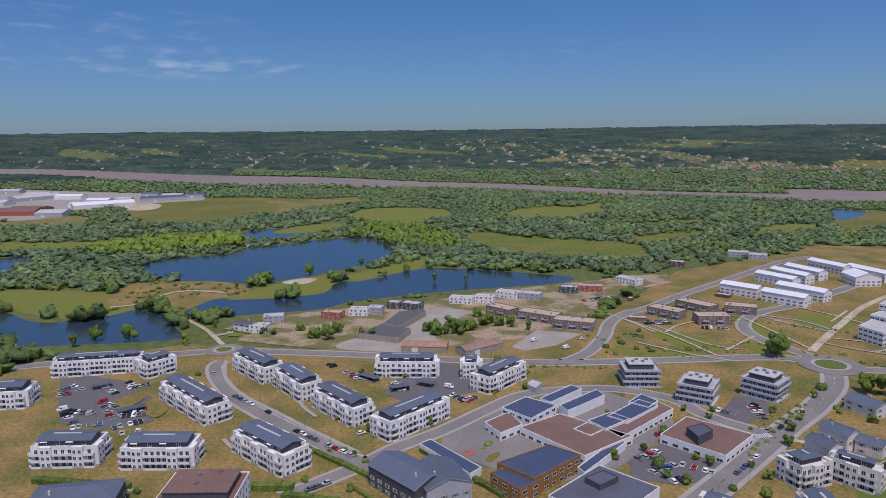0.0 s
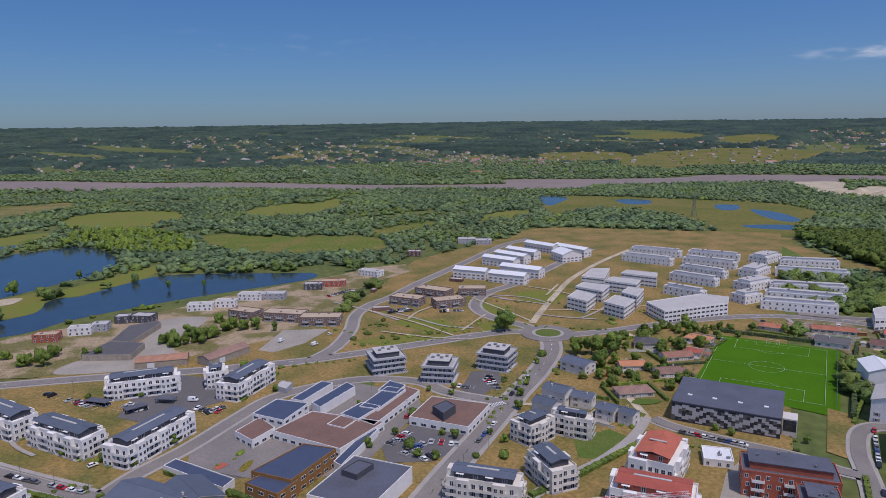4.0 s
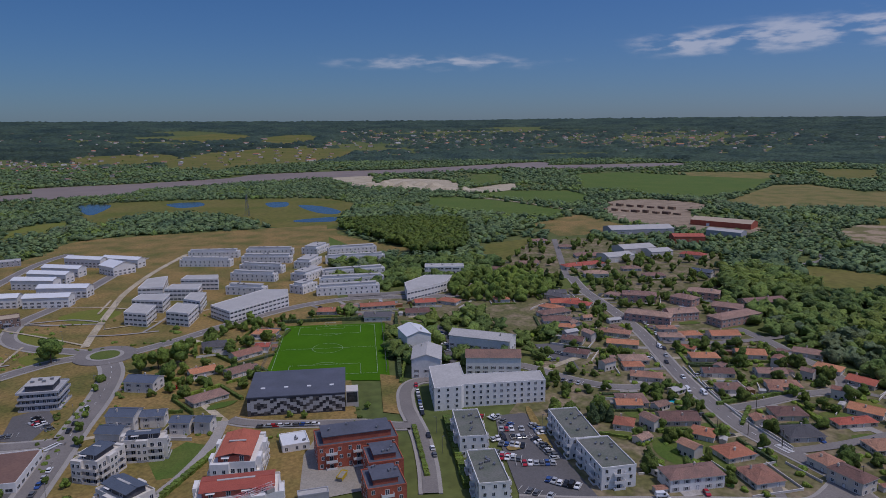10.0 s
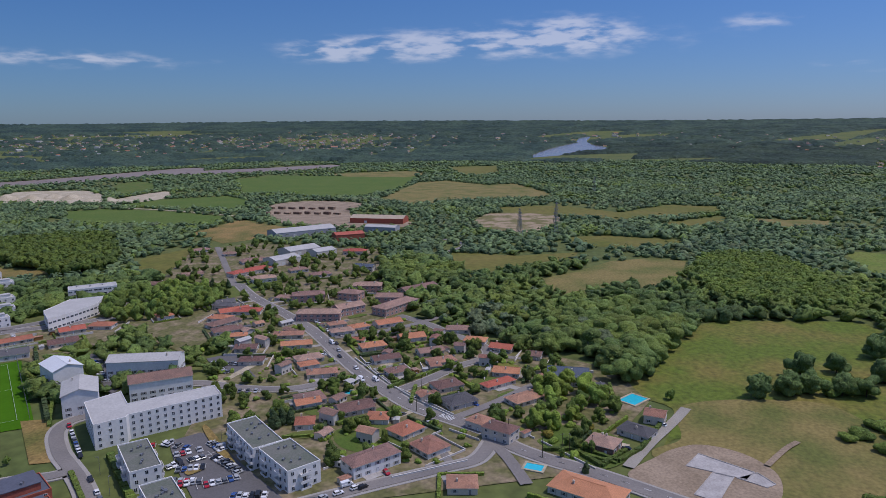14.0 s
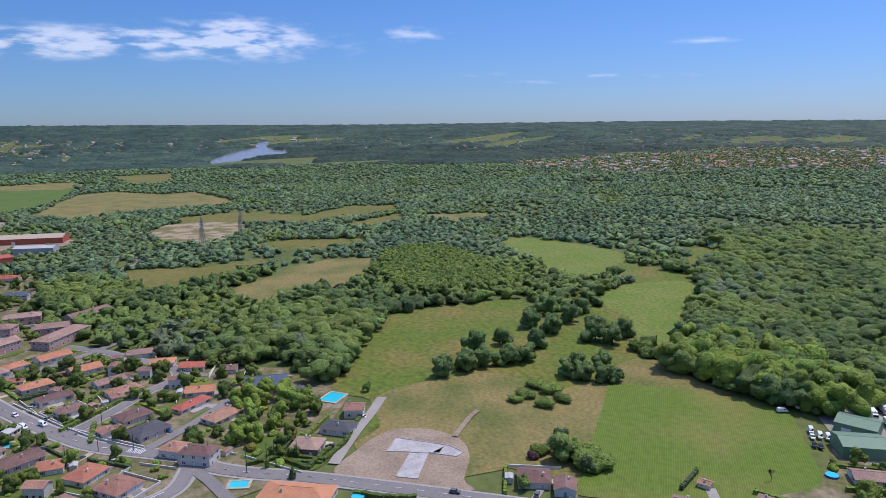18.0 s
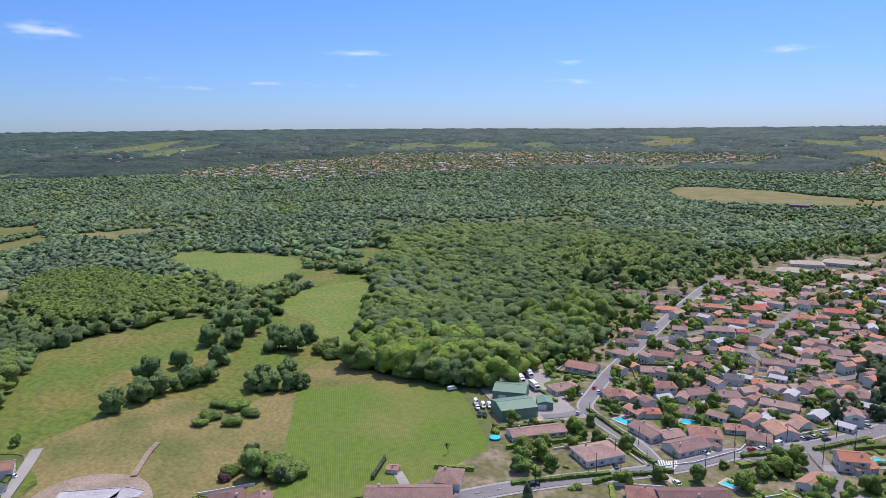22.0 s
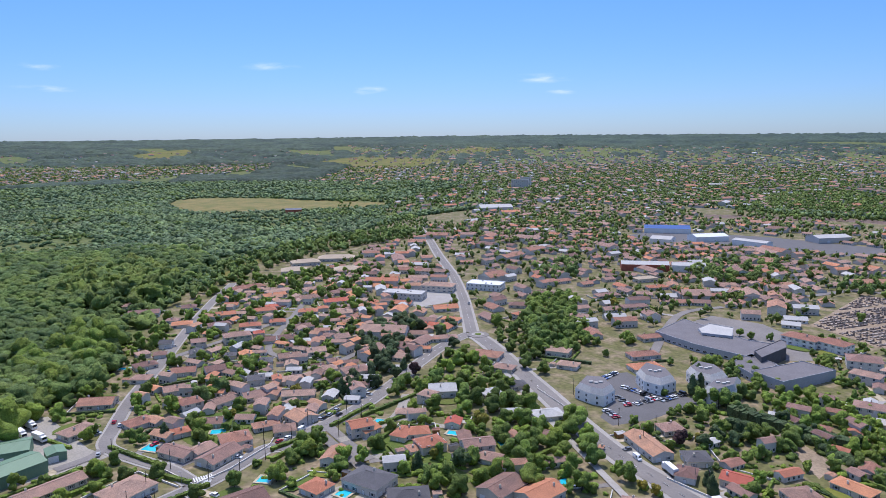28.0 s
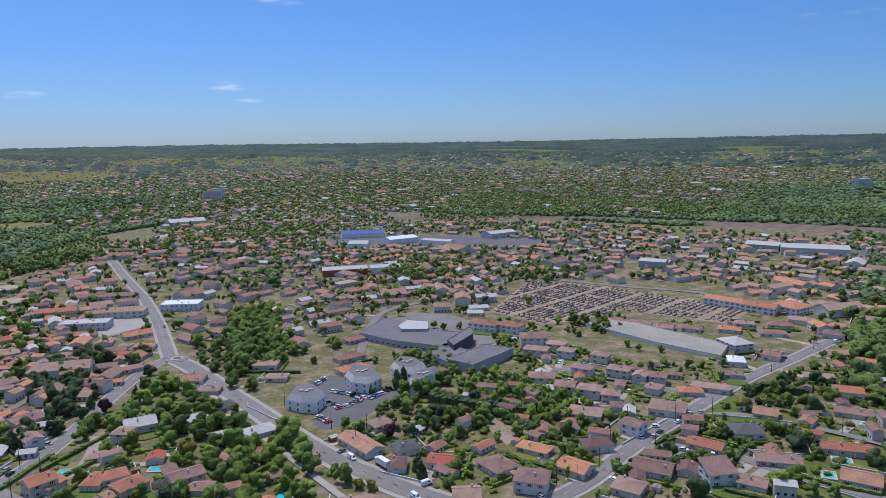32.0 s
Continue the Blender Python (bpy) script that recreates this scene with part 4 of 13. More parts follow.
def white_block(x, y, rot, w, d, h=9.0, label="white three-storey apartment block with a set-back dark roof storey", walls=None, roof=None, top=None, group="white apartment blocks"):
    """Flats: projecting bays and long balconies in three storeys on a grey base, and a set-back top storey under a low roof."""
    take(x, y, rot, w, d)
    walls = walls or WHITE
    w, d = w - 1.6, d - 1.6
    ob = thing("apartment_block", pose(x, y, 0, 0, 0, rot), label, "apartment block", group)
    part("wall", Build().stack(w, d, [0, 1.4, h], [1, 0]).mesh("wall", [walls, GREYW]), ob, "pale rendered walls on a grey base")
    part("parapet", Build().ring(w + 0.04, d + 0.04, 0.22, h - 0.3, h + 0.8).mesh("parapet", walls), ob)
    pw, pd = w - 4.8, d - 4.2
    pent = part("penthouse", Build().box(-pw / 2, -pd / 2, h - 0.02, pw / 2, pd / 2, h + 2.5, skip="b").mesh("penthouse", top or DARKW), ob, "set-back top storey")
    rm, rise_h = roof_mesh(pw, pd, h + 2.5, 0.20, "gable" if w > 16 else "hip", roof or SLATE, 0.9, DARKW)
    roof_ob = part("roof", rm, ob, "low pitched roof")
    part("roof_strip", Build().box(-pw * 0.3, -0.5, 0, pw * 0.25, 0.5, 0.25).mesh("roof_strip", GREYROOF), roof_ob, "pale roof light along the ridge", at=pose(0, 0, h + 2.5 + rise_h))
    shade_mesh = Build().box(-1.5, -1.6, 0, 1.5, 0, 0.07).mesh("awning", WHITE)
    for k in range(max(2, int(pw / 5))):
        u = (k + 0.5) / max(2, int(pw / 5)) * pw - pw / 2
        part("penthouse_window", WIN_TALL, ob, at=pose(u, -pd / 2 - 0.004, h + 0.15))
        if k % 2 == 0:
            part("awning", shade_mesh, pent, "pale fabric awning", at=pose(u, -pd / 2, h + 2.2, 8, 0, 0))
    out = 1.5
    for side in range(4):
        spot, length = wall_spots(w, d, side)
        long_side = side % 2 == (0 if w >= d else 1)
        nb = max(1, int(length / 11)) if long_side else 1
        bw = 4.6 if long_side else length * 0.42
        centres = [((k + 0.5) / nb - 0.5) * length for k in range(nb)] if long_side else [-length / 2 + bw / 2]
        bay = Build().stack(bw, out, [0, 1.4, h + 0.8], [1, 0]).mesh("bay", [walls, GREYW])
        for c in centres:
            part("bay", bay, ob, at=spot @ pose(c, -out / 2, 0))
            for fl in range(3):
                for u in (-bw * 0.24, bw * 0.24):
                    part("window", WIN_FLAT, ob, at=spot @ pose(c + u, -out - 0.004, 1.25 + 2.85 * fl))
        edges = [-length / 2] + [v for c in centres for v in (c - bw / 2, c + bw / 2)] + [length / 2]
        for a, b in zip(edges[::2], edges[1::2]):
            if b - a < 1.6:
                continue
            mesh = balcony_mesh(b - a, out - 0.08, walls)
            for fl in range(3):
                z = 0.3 + 2.85 * fl
                part("balcony", mesh, ob, at=spot @ pose((a + b) / 2, 0, z))
                n = max(1, int((b - a) / 2.4))
                for q in range(n):
                    part("balcony_door", WIN_TALL, ob, at=spot @ pose(a + (q + 0.5) / n * (b - a), -0.004, z + 0.05))
    return ob


def band_block(x, y, rot, w, d, label):
    """A cube of flats with glazed storeys behind pale balcony bands that shift from floor to floor."""
    take(x, y, rot, w, d)
    ob = thing("apartment_block", pose(x, y, 0, 0, 0, rot), label, "apartment block", "grey apartment cubes")
    iw, idp = w - 3.2, d - 3.2
    part("wall", Build().box(-iw / 2, -idp / 2, 0, iw / 2, idp / 2, 9.4, skip="b").mesh("wall", GREYW), ob, "grey rendered core")
    for fl in range(4):
        z = 3.0 * fl + 0.35
        sx, sy = ((0.5, -0.3), (-0.5, 0.4), (0.4, 0.3), (0, 0))[fl]
        band = Build().box(-w / 2 + 0.4, -d / 2 + 0.4, z - 0.25, w / 2 - 0.4, d / 2 - 0.4, z).ring(w - 0.7, d - 0.7, 0.14, z - 0.3, z + (0.95 if fl < 3 else 0.8))
        part("balcony_band", band.mesh("balcony_band", BANDED), ob, "pale grey balcony band", at=pose(sx, sy, 0))
    part("penthouse", Build().box(-iw / 2 + 2, -idp / 2 + 2, 9.3, iw / 2 - 2, idp / 2 - 2, 12.2).mesh("penthouse", DARKW), ob, "dark slatted roof storey")
    roof_ob = part("roof", Build().box(-iw / 2 + 1.5, -idp / 2 + 1.5, 12.2, iw / 2 - 1.5, idp / 2 - 1.5, 12.5).mesh("roof", GREYROOF), ob)
    vent = Build().box(-0.8, -0.6, 0, 0.8, 0.6, 0.9).mesh("roof_vent", METAL)
    for k in range(4):
        part("roof_vent", vent, roof_ob, at=pose((k - 1.5) * iw * 0.16, (k % 2 - 0.5) * 3, 12.5))
    face_windows(ob, iw, idp, 3, 0.45, 3.0, WIN_TALL, 2.3)
    return ob


BANDED = shade("pale_grey_panels", (0.46, 0.46, 0.47), 0.8, 0.06, 0.3, 1.5)


def carport(x, y, rot, w, d=5.0):
    ob = thing("carport", pose(x, y, 0.4, 0, 0, rot), "flat dark carport roof on slim posts", "carport", "carports of the car parks")
    part("roof", Build().box(-w / 2, -d / 2, 2.3, w / 2, d / 2, 2.55).mesh("roof", DARKROOF), ob)
    post = Build().box(-0.08, -0.08, 0, 0.08, 0.08, 2.3).mesh("post", METAL)
    for a in (-1, 1):
        for b in (-1, 1):
            part("post", post, ob, at=pose(a * (w / 2 - 0.3), b * (d / 2 - 0.3), 0))


def flat_block(x, y, rot, w, d, h, walls, roof, label, floors=None, name="apartment_block", category="apartment block", mesh=None, gap=3.6, balconies=(), top=0.0, top_mat=None, group="", parapet=0.5, lift=0.0, bal_mesh=None, vents=3):
    take(x, y, rot, w, d)
    ob = thing(name, pose(x, y, 0, 0, 0, rot), label, category, group)
    b = Build()
    b.box(-w / 2, -d / 2, lift, w / 2, d / 2, h, 0, "" if lift else "b")
    if lift:
        pass
    part("wall", b.mesh("wall", walls), ob)
    roof_ob = part("roof", Build().box(-w / 2 + 0.25, -d / 2 + 0.25, h, w / 2 - 0.25, d / 2 - 0.25, h + 0.06, 0, "b").mesh("roof", roof), ob)
    part("parapet", Build().ring(w + 0.1, d + 0.1, 0.3, h - 0.2, h + parapet).mesh("parapet", walls), ob)
    if top:
        part("penthouse", Build().box(-w / 2 + 2.6, -d / 2 + 2.6, h + 0.03, w / 2 - 2.6, d / 2 - 2.6, h + top, 0).mesh("penthouse", [top_mat or GREYW]), ob, "set-back top storey")
        part("penthouse_roof", Build().box(-w / 2 + 2.2, -d / 2 + 2.2, h + top, w / 2 - 2.2, d / 2 - 2.2, h + top + 0.3, 0).mesh("penthouse_roof", roof), ob)
    rng = random.Random(int(abs(x) * 10))
    vent = Build().box(-0.5, -0.4, 0, 0.5, 0.4, 0.8).cyl(0.9, 0, 0, 0.9, 0.2, 0.2, 8).mesh("roof_vent", METAL)
    for k in range(vents):
        part("roof_vent", vent, roof_ob, at=pose(rng.uniform(-0.38, 0.38) * w, rng.uniform(-0.3, 0.3) * d, h + 0.06 + ((top + 0.24) if top else 0), 0, 0, rng.uniform(0, 90)))
    fl = floors if floors is not None else max(1, int(h / 2.9))
    face_windows(ob, w, d, fl, lift + 1.0, (h - lift) / max(fl, 1), mesh, gap, balconies=balconies, bal_mesh=bal_mesh)
    return ob


def footprint(pts, h, walls, roof, label, name="building", category="building", windows=True, parapet=0.4, band=None, group="", gap=4.5, floors=None, mesh=None):
    """A flat-roofed building over a many-cornered footprint."""
    cx, cy = sum(p[0] for p in pts) / len(pts), sum(p[1] for p in pts) / len(pts)
    loc = [(p[0] - cx, p[1] - cy) for p in pts]
    area = sum(loc[k][0] * loc[(k + 1) % len(loc)][1] - loc[(k + 1) % len(loc)][0] * loc[k][1] for k in range(len(loc)))
    if area < 0:
        loc = loc[::-1]
    TAKEN.append((cx, cy, max(math.hypot(*p) for p in loc) * 0.8))
    ob = thing(name, pose(cx, cy, 0), label, category, group)
    part("wall", Build().prism(loc, 0, h).mesh("wall", [walls]), ob)
    b = Build()
    inner = []
    n = len(loc)
    for k in range(n):
        p, a, c = Vector(loc[k]), Vector(loc[k - 1]), Vector(loc[(k + 1) % n])
        d1, d2 = (p - a).normalized(), (c - p).normalized()
        nrm = Vector((-d1.y - d2.y, d1.x + d2.x))
        q = p + nrm.normalized() * 0.35 if nrm.length > 1e-4 else p
        inner.append((q.x, q.y))
    b.face([(p[0], p[1], h + 0.05) for p in inner], 0)
    for k in range(n):
        j = (k + 1) % n
        o0, o1, i0, i1 = loc[k], loc[j], inner[k], inner[j]
        t = h + parapet
        b.face([(*o0, t), (*o1, t), (*i1, t), (*i0, t)], 1)
        b.face([(*o0, h - 0.02), (*o1, h - 0.02), (*o1, t), (*o0, t)], 1)
        b.face([(*i1, h), (*i0, h), (*i0, t), (*i1, t)], 1)
    part("roof", b.mesh("roof", [roof, band or walls]), ob)
    if windows:
        fl = floors or max(1, int(h / 3))
        for k in range(n):
            a, c = Vector(loc[k]), Vector(loc[(k + 1) % n])
            length = (c - a).length
            ang = math.degrees(math.atan2(c.y - a.y, c.x - a.x))
            m = int(length / gap)
            for j in range(m):
                p = a.lerp(c, (j + 0.5) / m)
                for f_ in range(fl):
                    part("window", mesh or WIN_BAND, ob, at=pose(p.x, p.y, 0, 0, 0, ang) @ pose(0, -0.004, 1.0 + f_ * h / fl))
    return ob


# ---- vehicles ----
def car_mesh(kind):
    b = Build()
    prof = {"car": ([(-2.1, 0.35), (-2.1, 0.75), (-1.85, 0.95), (1.0, 0.95), (1.95, 0.78), (2.1, 0.5), (2.1, 0.35)], [(-1.9, 0.95), (-1.45, 1.45), (0.35, 1.47), (1.05, 0.95)]),
            "van": ([(-2.5, 0.4), (-2.5, 1.15), (1.7, 1.15), (2.4, 0.95), (2.5, 0.6), (2.5, 0.4)], [(-2.5, 1.15), (-2.42, 2.1), (1.0, 2.15), (1.8, 1.15)])}[kind]
    half = 0.88 if kind == "car" else 0.98
    body, cabin = prof
    for pr, y, mat in ((body, half, 0), (cabin, half * 0.86, 1 if kind == "car" else 0)):
        n = len(b.v)
        c = len(pr)
        b.v += [(p[0], -y, p[1]) for p in pr] + [(p[0], y, p[1]) for p in pr]
        b.f += [tuple(n + k for k in range(c)), tuple(n + 2 * c - 1 - k for k in range(c))]
        b.i += [mat, mat]
        for k in range(c):
            j = (k + 1) % c
            roof_face = kind == "car" and pr is cabin and k == 1
            b.f.append((n + j, n + k, n + c + k, n + c + j))
            b.i.append(0 if roof_face else mat)
    if kind == "van":
        b.face([(1.05, -0.8, 2.05), (1.74, -0.8, 1.22), (1.76, 0.8, 1.24), (1.07, 0.8, 2.07)], 1)
        b.box(0.2, -0.995, 1.3, 1.0, 0.995, 1.85, 1)
    return b


wheel_build = Build()
for k in range(12):
    a0, a1 = 2 * math.pi * k / 12, 2 * math.pi * (k + 1) / 12
    p, q = (0.32 * math.cos(a0), 0.32 * math.sin(a0)), (0.32 * math.cos(a1), 0.32 * math.sin(a1))
    wheel_build.face([(p[0], -0.11, p[1]), (q[0], -0.11, q[1]), (q[0], 0.11, q[1]), (p[0], 0.11, p[1])])
    for s in (-0.11, 0.11):
        wheel_build.face([(0, s, 0), (p[0], s, p[1]), (q[0], s, q[1])])
WHEEL = wheel_build.mesh("wheel", TYRE)
CAR_MESH = {(k, c): car_mesh(k).mesh("body", [PAINTS[c], CARGLASS]) for k in ("car", "van") for c in PAINTS}
CAR_N = [0]
FAR_CARS = []
CAR_SHADES = ["white", "grey", "silver", "black", "white", "grey", "red", "silver", "blue", "white", "black", "grey", "silver"]


def car(x, y, rot, colour="", kind="car", z=0.72):
    CAR_N[0] += 1
    colour = colour or CAR_SHADES[(CAR_N[0] * 7) % 13]
    words = "%s %s parked on the asphalt" % (colour, "hatchback car" if kind == "car" else "panel van")
    if math.hypot(x, y) > 430:
        FAR_CARS.append((CAR_MESH[(kind, colour)], colour, pose(x, y, z - 0.12, 0, 0, rot)))
        return None
    if math.hypot(x, y) > 260:
        return thing(kind, pose(x, y, z - 0.12, 0, 0, rot), words, kind, "parked vehicles", data=CAR_MESH[(kind, colour)])
    ob = thing(kind, pose(x, y, z, 0, 0, rot), words, kind, "parked vehicles")
    part("body", CAR_MESH[(kind, colour)], ob)
    u, s = (1.3, 0.8) if kind == "car" else (1.6, 0.9)
    for a in (-1, 1):
        for c in (-1, 1):
            part("wheel", WHEEL, ob, at=pose(a * u, c * s, 0.32))
    return ob


def truck(x, y, rot, label="white box lorry driving along the avenue"):
    ob = thing("lorry", pose(x, y, 0.75, 0, 0, rot), label, "lorry")
    part("box_body", Build().box(-4.6, -1.25, 1.0, 2.4, 1.25, 3.7).mesh("box_body", WHITE), ob)
    part("chassis", Build().box(-4.5, -0.9, 0.6, 4.2, 0.9, 1.0).mesh("chassis", DARKW), ob)
    cab = Build().box(2.6, -1.2, 0.6, 4.4, 1.2, 2.9, 0).box(4.38, -1.05, 1.7, 4.43, 1.05, 2.7, 1)
    part("cab", cab.mesh("cab", [WHITE, CARGLASS]), ob)
    for u in (-3.2, -2.2, 3.4):
        for s in (-1.0, 1.0):
            part("wheel", WHEEL, ob, at=pose(u, s, 0.48) @ Matrix.Diagonal((1.5, 1.6, 1.5, 1)))


def bays(x, y, rot, n, fill=0.75, pitch=2.5, seed=1, kinds=True, lines=True):
    """A row of parking bays with painted lines, some of them taken."""
    rng = random.Random(seed * 31 + n)
    base = pose(x, y, 0, 0, 0, rot)
    if lines:
        b, z = Build(), layer("mark")
        for k in range(n + 1):
            b.box((k - n / 2) * pitch - 0.06, -2.5, z, (k - n / 2) * pitch + 0.06, 2.5, z + 0.004, skip="b")
        thing("parking_bays", base, "white painted parking bay lines on asphalt", "parking bays", kind="structure", data=b.mesh("parking_bays", PAINT_LINE))
    for k in range(n):
        if rng.random() < fill:
            p = base @ Vector(((k - n / 2 + 0.5) * pitch, rng.uniform(-0.3, 0.3), 0))
            car(p.x, p.y, rot + 90 + rng.choice((0, 180)) + rng.uniform(-3, 3), kind="van" if kinds and rng.random() < 0.07 else "car", z=0.34 if not lines else 0.42)


# ---- small outdoor things ----
def pool(x, y, rot, w, d, deck=SAND):
    ob = thing("swimming_pool", pose(x, y, 0.62, 0, 0, rot), "turquoise garden swimming pool with a pale stone edge", "swimming pool", "garden pools")
    b = Build()
    for x0, y0, x1, y1 in ((-w / 2 - 1, -d / 2 - 1, w / 2 + 1, -d / 2), (-w / 2 - 1, d / 2, w / 2 + 1, d / 2 + 1), (-w / 2 - 1, -d / 2, -w / 2, d / 2), (w / 2, -d / 2, w / 2 + 1, d / 2)):
        b.box(x0, y0, -0.6, x1, y1, 0.12)
    part("pool_edge", b.mesh("pool_edge", deck), ob)
    part("water", Build().box(-w / 2, -d / 2, -0.5, w / 2, d / 2, 0.0).mesh("water", POOLW), ob)


def round_pool(x, y, r):
    ob = thing("round_pool", pose(x, y, 0.0), "round above-ground pool with blue water", "swimming pool", "garden pools")
    part("pool_wall", Build().cyl(0, 0, 0, 1.1, r, r, 20).mesh("pool_wall", PAINTS["blue"]), ob)
    part("water", Build().cyl(0, 0, 1.0, 1.14, r - 0.15, r - 0.15, 20).mesh("water", POOLW), ob)


def garden_wall(pts, high=1.3, mat=None, label="pale rendered garden wall", thick=0.25):
    b = Build()
    line = [Vector(p) for p in pts]
    for a, c in zip(line, line[1:]):
        d = (c - a).normalized()
        s = Vector((-d.y, d.x)) * thick / 2
        q = [a - s, c - s, c + s, a + s]
        b.prism([(u.x, u.y) for u in q], 0, high)
        q = [a - s * 1.4, c - s * 1.4, c + s * 1.4, a + s * 1.4]
        b.prism([(u.x, u.y) for u in q], high, high + 0.08)
    return thing("garden_wall", Matrix(), label, "wall", "garden walls", data=b.mesh("garden_wall", mat or PALE))


lamp_build = Build().cyl(0, 0, 0, 7.5, 0.10, 0.06, 6)
lamp_head = Build().box(0, -0.12, 7.4, 1.3, 0.12, 7.52)
LAMP_POLE, LAMP_HEAD = lamp_build.mesh("pole", METAL), lamp_head.mesh("lamp_head", METAL)


def street_lamp(x, y, rot=0):
    ob = thing("street_lamp", pose(x, y, 0.1, 0, 0, rot), "slim grey street lamp beside the road", "street lamp", "street lamps")
    part("pole", LAMP_POLE, ob)
    part("lamp_head", LAMP_HEAD, ob)


POLE = Build().cyl(0, 0, 0, 9.5, 0.17, 0.11, 7).mesh("pole", BARK)
ARM = Build().box(-0.9, -0.06, 8.9, 0.9, 0.06, 9.05).mesh("crossarm", METAL)


def utility_pole(x, y, rot=0):
    ob = thing("utility_pole", pose(x, y, 0, 0, 0, rot), "dark wooden utility pole beside the street", "utility pole", "utility poles")
    part("pole", POLE, ob)
    part("crossarm", ARM, ob)


# ---- the ground to the horizon ----
def country():
    v, f = [(0, 0, 0)], []
    rings = list(range(200, 2400, 200)) + list(range(2400, 4960, 80))
    sides = 180
    for r in rings:
        for k in range(sides):
            a = 2 * math.pi * k / sides
            x, y = r * math.cos(a), r * math.sin(a)
            v.append((x, y, rise(x, y)))
    for k in range(sides):
        f.append((0, 1 + k, 1 + (k + 1) % sides))
    for j in range(len(rings) - 1):
        for k in range(sides):
            a, b = 1 + j * sides, 1 + (j + 1) * sides
            f.append((a + k, b + k, b + (k + 1) % sides, a + (k + 1) % sides))
    return solid("ground", v, f, GROUND, smooth=True)


GROUND = shade("country_ground", (0.122, 0.134, 0.036), 0.95, 0.25, 0.008, 0.15, (0.086, 0.112, 0.030), bump=0.3, bump_scale=0.5)
thing("ground", Matrix(), "dry and green grassland reaching the hills on the horizon", "ground", kind="structure", data=country())


def roundabout(x, y, r):
    z = layer("mark")
    ob = thing("roundabout", pose(x, y, 0), "small grassy roundabout island with a paved ring", "roundabout", "roundabouts", "structure")
    part("carriageway", Build().cyl(0, 0, 0, z - 0.1, r * 1.7, r * 1.7, 40).mesh("carriageway", ASPHALT), ob, "grey asphalt ring")
    part("kerb", Build().cyl(0, 0, 0, z + 0.10, r, r, 32).mesh("kerb", PAVING), ob, "pale paved kerb ring")
    part("island", Build().cyl(0, 0, 0, z + 0.25, r - 1.8, r - 2.2, 32).mesh("island", LAWN), ob, "planted green island")


def sports_hall(x, y, rot, w, d):
    """Dark sports hall whose long wall carries a mosaic of grey panels."""
    h = 9.5
    ob = thing("sports_hall", pose(x, y, 0, 0, 0, rot), "dark sports hall with a mosaic of pale and dark panels", "sports hall")
    part("wall", Build().box(-w / 2, -d / 2, 0, w / 2, d / 2, h, skip="b").mesh("wall", DARKW), ob, "dark cladding")
    rb = Build().box(-w / 2 - 0.3, -d / 2 - 0.3, h, w / 2 + 0.3, d / 2 + 0.3, h + 0.5)
    part("roof", rb.mesh("roof", DARKROOF), ob, "dark grey sheet roof")
    for k in range(4):
        part("skylight", Build().box(-1, -0.7, 0, 1, 0.7, 0.35).mesh("skylight", TRIM), ob, "white roof light", at=pose((k - 1.5) * w * 0.24, -d * 0.2, h + 0.5))
    tints = [shade("mosaic_" + n, c, 0.7, 0.06, 0.3, 2) for n, c in (("black", (0.035, 0.035, 0.04)), ("brown", (0.12, 0.11, 0.105)), ("pale", (0.44, 0.43, 0.42)))]
    cols, rows = 30, 10
    cw, ch = w / cols, (h - 1.6) / rows
    panel = [Build().box(-cw / 2 + 0.02, -0.08, 0.02, cw / 2 - 0.02, 0, ch - 0.02).mesh("panel", m) for m in tints]
    for c in range(cols):
        for r in range(rows):
            a, b = c / cols * 4.4, r / rows * 1.4
            seg = int(a)
            if seg == 0:
                q = math.hypot(a - 0.5, b - 0.7)
            else:
                q = abs(a - seg - 0.5) * 1.1 + (b if seg % 2 else 1.4 - b) * 0.75
            k = 2 if int(q / 0.29) % 2 else (1 if (c * 7 + r * 13) % 11 < 5 else 0)
            part("panel", panel[k], ob, at=pose(-w / 2 + (c + 0.5) * cw, -d / 2 - 0.004, 0.9 + r * ch))
    part("stair_tower", Build().box(-3, -4, 0, 3, 4, 8.2, 0).box(-2.6, -4.06, 2.5, 2.6, -4, 7.6, 1).mesh("stair_tower", [PALE, PANE]), ob, "pale glazed stair annex", at=pose(w / 2 + 3.4, -d / 2 + 9, 0))


